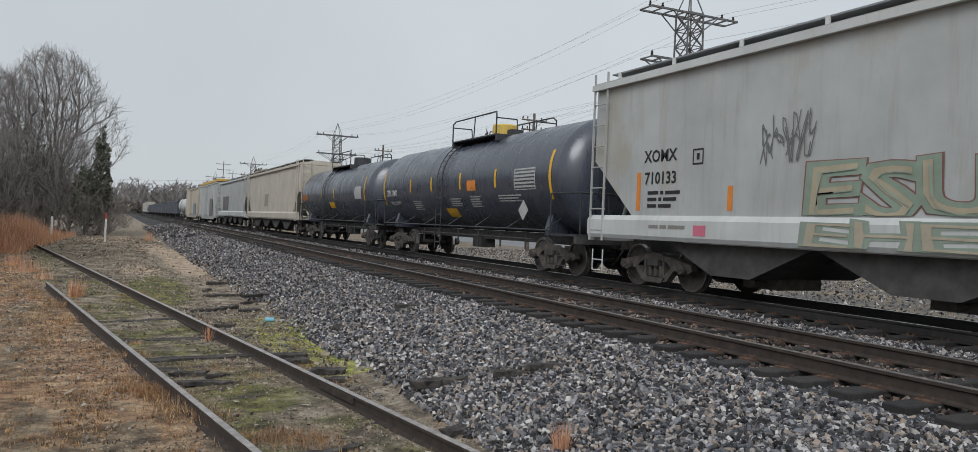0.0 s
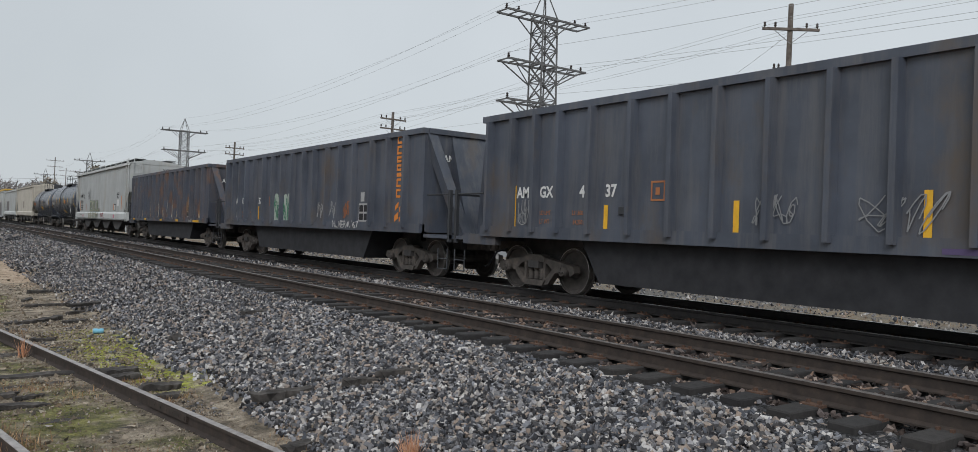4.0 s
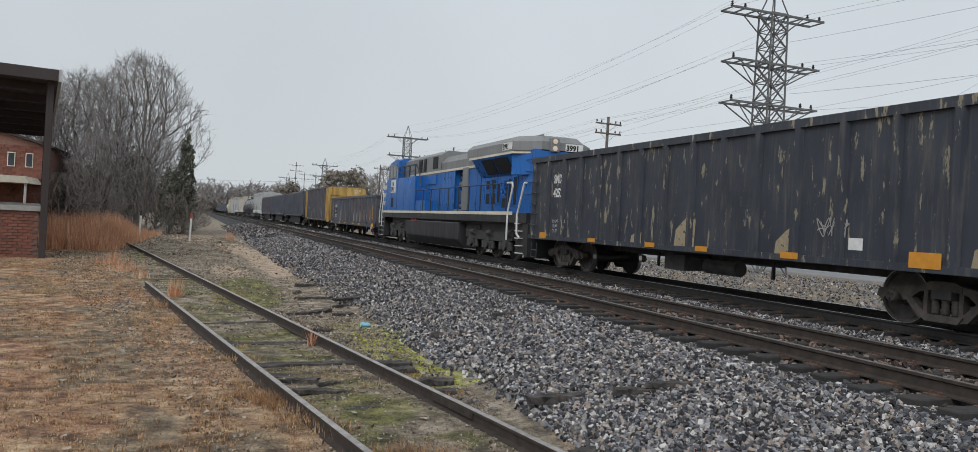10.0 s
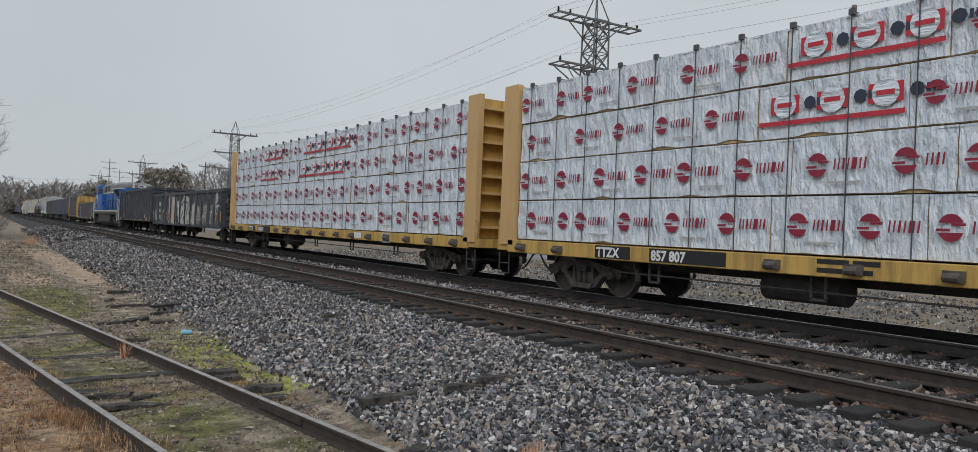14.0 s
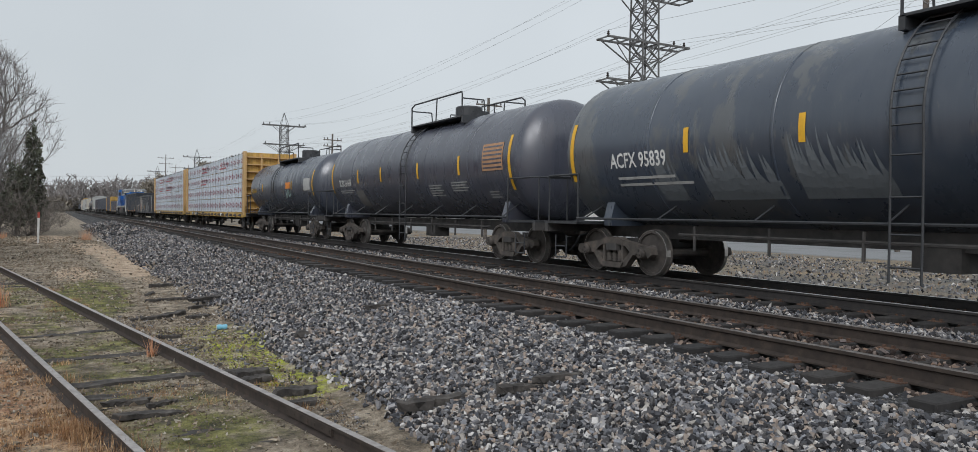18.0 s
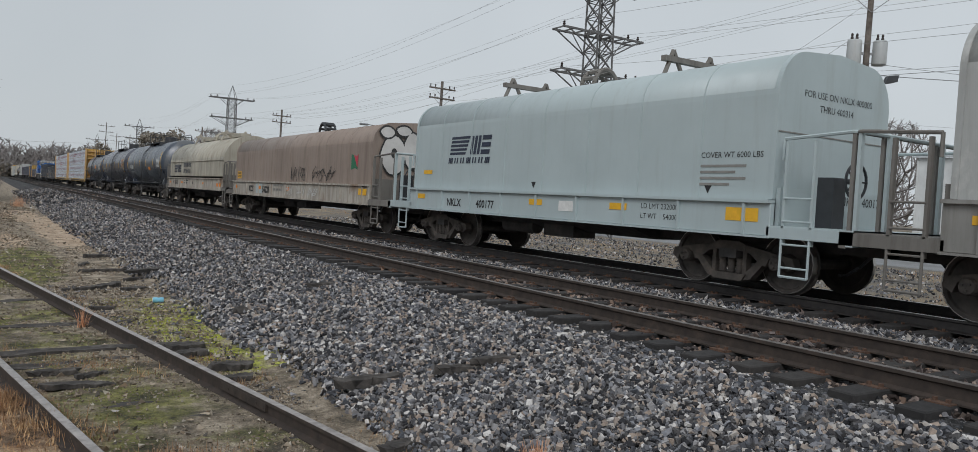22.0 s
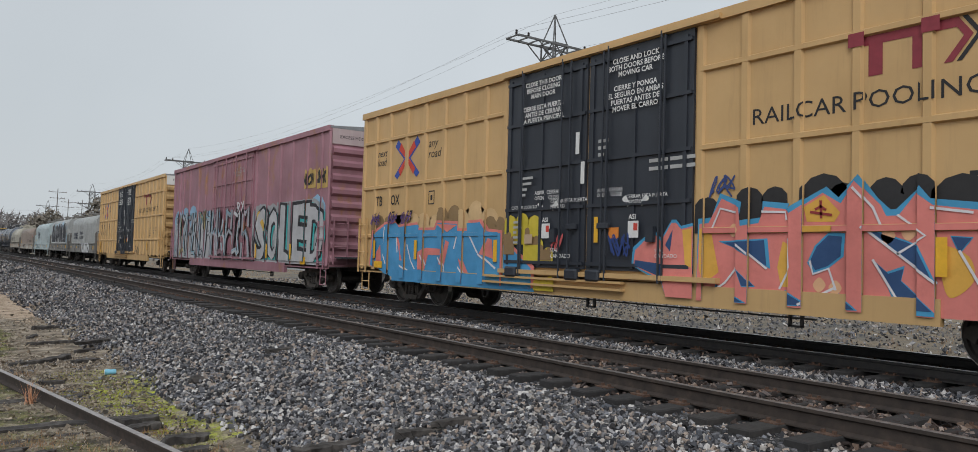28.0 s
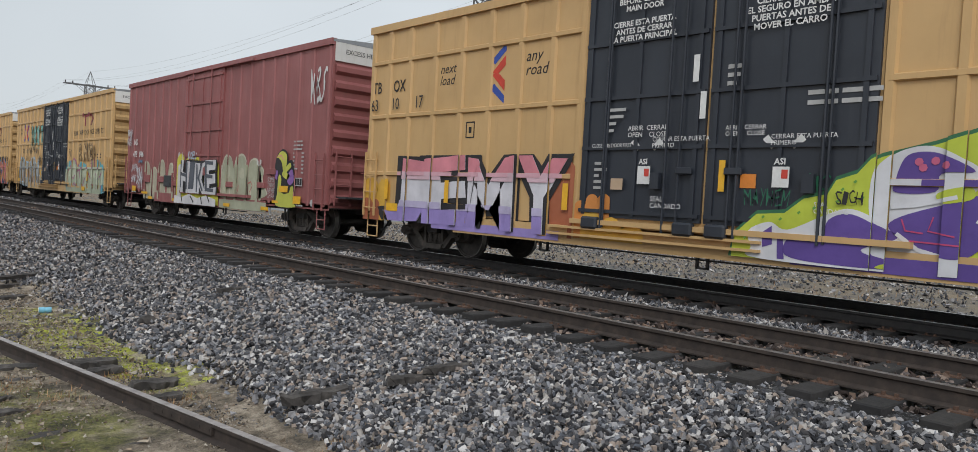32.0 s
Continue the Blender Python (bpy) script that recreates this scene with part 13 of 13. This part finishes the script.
def lattice_tower():
    e = thing("transmission_tower", pose(33.9, 40, -1), "grey steel lattice transmission tower with three crossarms", "transmission tower", "towers along the line")
    def half(z):
        return 1.15 - 0.45 * min(1, z / 9.0) if z < 18 else 0.7
    cs = [(-1, -1), (1, -1), (1, 1), (-1, 1)]
    for a, b2 in cs:
        bm = B()
        angle_bar(bm, (a * half(0), b2 * half(0), 0), (a * half(9), b2 * half(9), 9), 0.12)
        angle_bar(bm, (a * half(9), b2 * half(9), 9), (a * 0.62, b2 * 0.62, 16.8), 0.10)
        part("leg", bm, M["lattice"], e)
    zs = [0, 2.4, 4.6, 6.6, 8.4, 9.9, 11.2, 12.4, 13.5, 14.6, 15.7, 16.8]
    def hw(z):
        return half(z) if z <= 9 else 0.7 - 0.08 * (z - 9) / 7.8
    for i in range(4):
        (a, b2), (c, d) = cs[i], cs[(i + 1) % 4]
        bm = B()
        for z0, z1 in zip(zs, zs[1:]):
            p, q = hw(z0), hw(z1)
            angle_bar(bm, (a * p, b2 * p, z0), (c * q, d * q, z1))
            angle_bar(bm, (c * p, d * p, z0), (a * q, b2 * q, z1))
            angle_bar(bm, (a * q, b2 * q, z1), (c * q, d * q, z1), 0.06)
        part("bracing", bm, M["lattice"], e)
    bm = B()
    for a, b2 in cs:
        angle_bar(bm, (a * 0.62, b2 * 0.62, 16.8), (0, 0, 18.9))
    part("peak", bm, M["lattice"], e)
    for z, w, flat_top in ((16.7, 3.6, True), (13.5, 3.4, False), (10.85, 3.4, False)):
        bm = B()
        for s in (-1, 1):
            angle_bar(bm, (-w, s * 0.62, z), (w, s * 0.62, z), 0.14)
        k = -w
        while k <= w + 0.01:
            angle_bar(bm, (k, -0.62, z), (k, 0.62, z), 0.09)
            k += w / 4
        for s in (-1, 1):
            for y in (-0.62, 0.62):
                if flat_top:
                    angle_bar(bm, (s * 0.66, y, z - 1.0), (s * 1.9, y, z))
                else:
                    angle_bar(bm, (s * 0.68, y, z - 1.3), (s * (w - 0.3), y, z), 0.08)
                    angle_bar(bm, (s * 0.68, y, z - 1.3), (s * 1.8, y, z), 0.06)
        arm = part("crossarm", bm, M["lattice"], e)
        for x in ((-3.5, -2.5, 2.5, 3.5) if flat_top else (-3.2, 2.3, 3.2)):
            bm = B()
            turn(bm, [(0.08, 0.06), (0.12, 0.12), (0.2, 0.05), (0.24, 0.11), (0.32, 0.05), (0.36, 0.09), (0.44, 0.03)], "z", (x, -0.3, z), 8)
            ob = part("insulator", bm, M["porcelain"], e, "dark glazed insulator")
            ob.parent = arm
    return e


tower = lattice_tower()
for y in (-52, 132, 225, 320):
    copy_thing(tower, pose(33.9, y, -1))


def wire(pts, sag, r=0.016, name="overhead_wire", label="thin dark overhead wire between supports", cat="wire"):
    line, r = [Vector(pts[0])], r * 0.72
    for a, b2 in zip(pts, pts[1:]):
        a, b2 = Vector(a), Vector(b2)
        for i in range(1, 15):
            k = i / 14
            q = a.lerp(b2, k)
            q.z -= sag * 4 * k * (1 - k) * (b2 - a).length / 90
            line.append(q)
    d = Vector(pts[-1]) - Vector(pts[0])
    u = d.cross(Vector((0, 0, 1))).normalized()
    v = np.array([(p + u * (r * a) + Vector((0, 0, r * c)))[:] for p in line for a, c in ((-1, 0), (0, -1), (1, 0), (0, 1))])
    f = np.array([(i * 4 + k, i * 4 + (k + 1) % 4, i * 4 + 4 + (k + 1) % 4, i * 4 + 4 + k) for i in range(len(line) - 1) for k in range(4)])
    ob = new(name, grid_mesh(name, v, f, M["wire"], True))
    return tagged(ob, label, cat, "overhead wires")


TY = (-52, 40, 132, 225, 320)
for x, z in ((-3.5, 16.15), (-2.5, 16.15), (2.5, 16.15), (3.5, 16.15), (-3.4, 12.95), (3.4, 12.95), (3.4, 10.0), (2.3, 12.95), (-3.4, 10.0)):
    wire([(33.9 + x, y, z) for y in TY], 2.0, 0.011)
wire([(33.9, y, 17.9) for y in TY], 1.6, 0.010)


def utility_pole(x, y, top, arms, label, transformers=(), flood=False, base=-0.9, name="utility_pole", rz=0):
    e = thing(name, pose(x, y, base, 0.6, 0.5, rz), label, "utility pole", "poles along the road")
    H = top - base
    part("pole", rod(B(), (0, 0, -0.3), (0, 0, H), 0.16, 10, 0.11), M["pole"], e)
    for z, w in arms:
        z -= base
        arm = part("crossarm", bevel(box(B(), -w, w, -0.16, -0.05, z - 0.06, z + 0.06), 0.01), M["pole"], e)
        for s in (-0.92, -0.55, 0.55, 0.92):
            ob = part("insulator", turn(B(), [(0.06, 0.02), (0.1, 0.03), (0.14, 0.07), (0.2, 0.045), (0.27, 0.06), (0.3, 0.03)], "z", (w * s, -0.1, z), 8), M["porcelain"], e)
            ob.parent = arm
        bm = B()
        for s in (-1, 1):
            rod(bm, (s * w * 0.6, -0.13, z - 0.05), (0, -0.13, z - 0.65), 0.018, 4)
        part("arm_brace", bm, M["steel"], e)
    for s, z in transformers:
        z -= base
        bm = turn(B(), [(-0.52, 0.0), (-0.52, 0.27), (-0.46, 0.29), (0.44, 0.29), (0.5, 0.26), (0.54, 0.0)], "z", (s, 0, z), 16)
        t = part("transformer", bm, M["transformer"], e, "grey drum transformer", True)
        for k in (-0.1, 0.1):
            ob = part("bushing", turn(B(), [(0.5, 0.05), (0.6, 0.07), (0.66, 0.04), (0.72, 0.06), (0.8, 0.02)], "z", (s + k, 0.05, z), 8), M["porcelain"], e)
            ob.parent = t
        ob = part("bracket", box(B(), min(0, s), max(0, s), -0.04, 0.04, z - 0.1, z + 0.0), M["steel"], e)
        ob.parent = t
    if flood:
        z = flood - base
        bm = rod(B(), (0, 0, z - 0.1), (0.7, -0.35, z), 0.03, 6)
        part("lamp_arm", bm, M["steel"], e)
        bm = prism(B(), [(0.6, z - 0.15), (1.1, z - 0.05), (1.15, z + 0.22), (0.75, z + 0.18)], "y", -0.6, -0.2)
        part("floodlight", bm, M["dark_steel"], e, "dark floodlight housing")
    return e


UP = "weathered wooden utility pole with crossarm"
utility_pole(31, 19.5, 11.75, ((10.6, 1.25),), UP + ", two grey transformers and a floodlight", ((-0.52, 8.3), (0.52, 8.3)), 7.1, rz=-38)
utility_pole(31, 56, 10.7, ((10.1, 1.2), (9.3, 1.2)), UP + "s")
utility_pole(31, 97, 11.2, ((10.4, 1.2), (9.6, 1.2)), UP + "s")
utility_pole(31, 140, 11.2, ((10.4, 1.2),), UP)
utility_pole(31, -18, 11.4, ((10.5, 1.25),), UP)
utility_pole(51, 47, 10.9, ((10.3, 1.2),), UP + " and small transformers", ((-0.5, 8.6), (0.5, 8.6)))
utility_pole(46, 30, 8.4, (), "plain wooden pole beyond the road")
for x, y in ((40, 318), (44.5, 318), (30, 262)):
    utility_pole(x, y, 18.5, ((17.4, 2.4), (15.6, 2.0)), "tall far wooden pole with two crossarms")
for s in (-1.15, -0.69, 0.69, 1.15):
    wire([(31 + s, y, z) for y, z in ((-18, 10.75), (19.5, 10.85), (56, 10.35), (97, 10.65), (140, 10.65))], 1.0, 0.008)
for z, r in ((9.0, 0.009), (7.3, 0.016)):
    wire([(31, y, z) for y in (-18, 19.5, 56, 97, 140)], 1.0, r)
for z in (10.6, 10.6, 8.9):
    wire([(31 + (z - 10) * 0.6, 19.5, z), (51, 47, z - 0.2)], 1.2, 0.012)
wire([(31, 19.5, 7.4), (52, -2, 6.9)], 1.0, 0.024)
wire([(31, 19.5, 7.9), (60, 4, 7.6)], 1.0, 0.014)
wire([(31, 19.5, 6.6), (46, 30, 7.6)], 2.5, 0.014)
wire([(51, 47, 10.5), (95, 20, 10.5)], 1.2, 0.012)
wire([(-60, 190, 9.5), (45, 205, 11.5)], 2.0, 0.03)
wire([(-60, 190, 8.3), (45, 205, 10.3)], 2.0, 0.03)

lamp = thing("street_lamp", pose(30.0, 62, -0.9), "grey street lamp with a long curved arm", "street lamp")
part("pole", rod(B(), (0, 0, -0.2), (0, 0, 7.4), 0.09, 8, 0.06), M["steel"], lamp)
part("arm", pipe(B(), [(0, 0, 7.3), (-0.5, 0, 7.75), (-1.5, 0, 8.0), (-2.6, 0, 8.05)], 0.035), M["steel"], lamp)
part("lamp_head", bevel(box(B(), -3.3, -2.55, -0.15, 0.15, 7.95, 8.12), 0.05), M["steel"], lamp, "flat grey lamp head")

# ---- road and buildings beyond ----
M["asphalt"] = speckled("pale_worn_asphalt", [(0.3, (0.16, 0.165, 0.17)), (0.7, (0.26, 0.265, 0.27))], 30, 0.9, 0.2, 0.01, (0.4, 0.5, 0.62, (0.17, 0.172, 0.175)))
road = soup("road", [(x, y, -0.83 if 37.3 < x < 60.7 else -0.97) for y in (-300, -40, 0, 40, 120, 400) for x in (37.0, 37.4, 60.6, 61.0)], [(j * 4 + i, j * 4 + i + 1, j * 4 + i + 5, j * 4 + i + 4) for j in range(5) for i in range(3)], M["asphalt"])
tagged(road, "pale worn asphalt road beyond the tracks", "road", kind="structure")
M["metal_wall"] = paint("white_corrugated_wall", (0.60, 0.61, 0.60), (0.35, 0.33, 0.29), 0.35, 0.5)
M["metal_roof"] = paint("pale_metal_roof", (0.42, 0.44, 0.45), (0.26, 0.25, 0.23), 0.4, 0.45)
M["brick"] = varied("red_brick", [(0.22, 0.085, 0.06), (0.28, 0.115, 0.08), (0.18, 0.07, 0.05), (0.25, 0.11, 0.085)], 0.9, "object", 6, 0.3)
M["trim_brown"] = paint("dark_brown_steel_paint", (0.035, 0.024, 0.024), (0.04, 0.03, 0.028), 0.4, 0.6)
M["window"] = plain("dark_window_glass", (0.05, 0.06, 0.07), 0.1)


def shed(x0, x1, y0, y1, eave, ridge, label, doors, ribs=0.9, name="metal_building"):
    """A corrugated building whose long face looks towards the tracks (-x)."""
    e = thing(name, pose(0, 0, 0), label, "building")
    z0 = -0.95
    wall = part("wall", box(B(), x0, x1, y0, y1, z0, eave), M["metal_wall"], e)
    rib = mesh_of(box(B(), x0 - 0.035, x0 - 0.003, -0.04, 0.04, z0, eave), "wall_rib", M["metal_wall"])
    y = y0 + ribs / 2
    while y < y1:
        share("wall_rib", rib, wall, at=pose(0, y, 0))
        y += ribs
    part("roof", prism(B(), [(x0 - 0.3, eave), ((x0 + x1) / 2, ridge), (x1 + 0.3, eave), (x1 + 0.3, eave + 0.12), ((x0 + x1) / 2, ridge + 0.12), (x0 - 0.3, eave + 0.12)], "y", y0 - 0.3, y1 + 0.3), M["metal_roof"], e)
    for a, w, hgt in doors:
        d = part("garage_door", box(B(), x0 - 0.07, x0 - 0.04, a, a + w, z0, z0 + hgt), M["transformer"], e, "grey sectional garage door")
        for k in range(1, 5):
            ob = part("door_panel", box(B(), x0 - 0.10, x0 - 0.072, a + 0.05, a + w - 0.05, z0 + hgt * (k - 1) / 4 + 0.04, z0 + hgt * k / 4 - 0.04), M["metal_wall"], e)
            ob.parent = d
    return e


shed(63, 86, -25, 34, 6.6, 8.4, "long white corrugated metal building with garage doors", ((1.0, 4.5, 4.2), (9.5, 4.5, 4.2), (19, 4.5, 4.2)))
shed(64, 90, 106, 170, 6.2, 10.2, "low white metal building far behind the train", ((113, 4.5, 4.2), (126, 4.5, 4.2)))


def brick_wall(e, x0, x1, y, z0, z1, bw=0.42, bh=0.15, limit=300):
    """Courses of bricks on a wall that faces the camera (-y), as pieces proud of the mortar."""
    me = mesh_of(box(B(), -bw / 2 + 0.012, bw / 2 - 0.012, -0.02, 0.02, -bh / 2 + 0.009, bh / 2 - 0.009), "brick", M["brick"])
    n, z, row = 0, z0 + bh / 2, 0
    while z < z1 and n < limit:
        x = x1 - bw / 2 - (bw / 2 if row % 2 else 0)
        while x > x0 + bw / 2 and n < limit:
            share("brick", me, e, at=pose(x, y - 0.012, z))
            x -= bw
            n += 1
        z += bh
        row += 1


dock = thing("loading_dock_canopy", pose(-5.3, 30, 0, 0, 0, 9.4) @ Matrix.Translation((5.3, -30, 0)), "dark brown steel loading dock canopy on square posts", "canopy")
for x, y in ((-5.3, 30), (-5.3, 42), (-5.3, 54), (-12.0, 30), (-12.0, 42)):
    part("post", bevel(box(B(), x - 0.11, x + 0.11, y - 0.11, y + 0.11, -0.9, 5.4), 0.015), M["trim_brown"], dock)
part("roof", box(B(), -20, -5.05, 29.6, 54.4, 5.4, 5.6), M["trim_brown"], dock)
part("fascia", box(B(), -5.08, -4.98, 29.4, 54.6, 5.3, 5.72), M["metal_roof"], dock, "grey gutter fascia")
part("fascia", box(B(), -20, -5.08, 29.38, 29.48, 5.32, 5.7), M["trim_brown"], dock)
for i in range(7):
    y = 31 + i * 3.7
    part("roof_beam", box(B(), -20, -5.2, y, y + 0.15, 5.1, 5.4), M["trim_brown"], dock)
slab = thing("loading_dock", pose(-5.3, 30, 0, 0, 0, 9.4) @ Matrix.Translation((5.3, -30, 0)), "red brick loading dock with a concrete edge", "loading dock")
part("dock_wall", box(B(), -20, -5.45, 30.2, 54, -0.9, 0.85), plain("old_mortar", (0.2, 0.16, 0.14), 0.9), slab)
part("dock_edge", box(B(), -20, -5.4, 30.1, 54.05, 0.85, 1.02), plain("concrete_edge", (0.33, 0.32, 0.30), 0.9), slab)
brick_wall(slab, -9.4, -5.45, 30.2, -0.75, 0.85, 0.3, 0.105, 200)
hall = thing("brick_building", pose(0, 0, 0), "red brick building with a sloping roofline and small windows", "building")
part("wall", prism(B(), [(-40, -0.9), (-10.3, -0.9), (-10.3, 5.0), (-13.1, 5.8), (-40, 9.4)], "y", 62, 80), plain("old_mortar", (0.24, 0.13, 0.10), 0.9), hall)
part("roof", prism(B(), [(-40.3, 9.46), (-13.1, 5.82), (-10.0, 4.95), (-10.0, 5.1), (-13.1, 6.0), (-40.3, 9.66)], "y", 61.6, 80.4), M["trim_brown"], hall)
brick_wall(hall, -17.5, -10.3, 62, 0.6, 5.0, 0.5, 0.2)
for x in (-12.6, -11.5, -15.2):
    w = part("window_frame", box(B(), x - 0.24, x + 0.24, 61.93, 62.05, 3.5, 4.5), M["stripe"], hall, "pale window frame")
    ob = part("window_pane", box(B(), x - 0.18, x + 0.18, 61.91, 61.94, 3.56, 4.44), M["window"], hall)
    ob.parent = w
porch = thing("porch", pose(0, 0, 0), "small white porch with posts and a low roof", "porch")
part("porch_roof", prism(B(), [(-15.6, 2.3), (-10.6, 2.3), (-10.9, 2.75), (-15.3, 2.75)], "y", 57.5, 61.9), M["stripe"], porch)
for x in (-15.3, -13.1, -10.9):
    part("porch_post", box(B(), x - 0.07, x + 0.07, 57.7, 57.84, -0.9, 2.3), M["white_post"], porch)
far_house = thing("brick_building", pose(0, 0, 0), "far low red brick building beside the road", "building")
part("wall", box(B(), 46, 66, 205, 222, -0.9, 6.0), plain("far_red_brick", (0.24, 0.11, 0.085), 0.9), far_house)
part("roof", box(B(), 45.7, 66.3, 204.7, 222.3, 6.0, 6.4), M["metal_roof"], far_house)
for i in range(6):
    part("window", box(B(), 47.2 + i * 3.1, 48.8 + i * 3.1, 204.9, 205.02, 1.4, 3.4), M["window"], far_house)

motions()
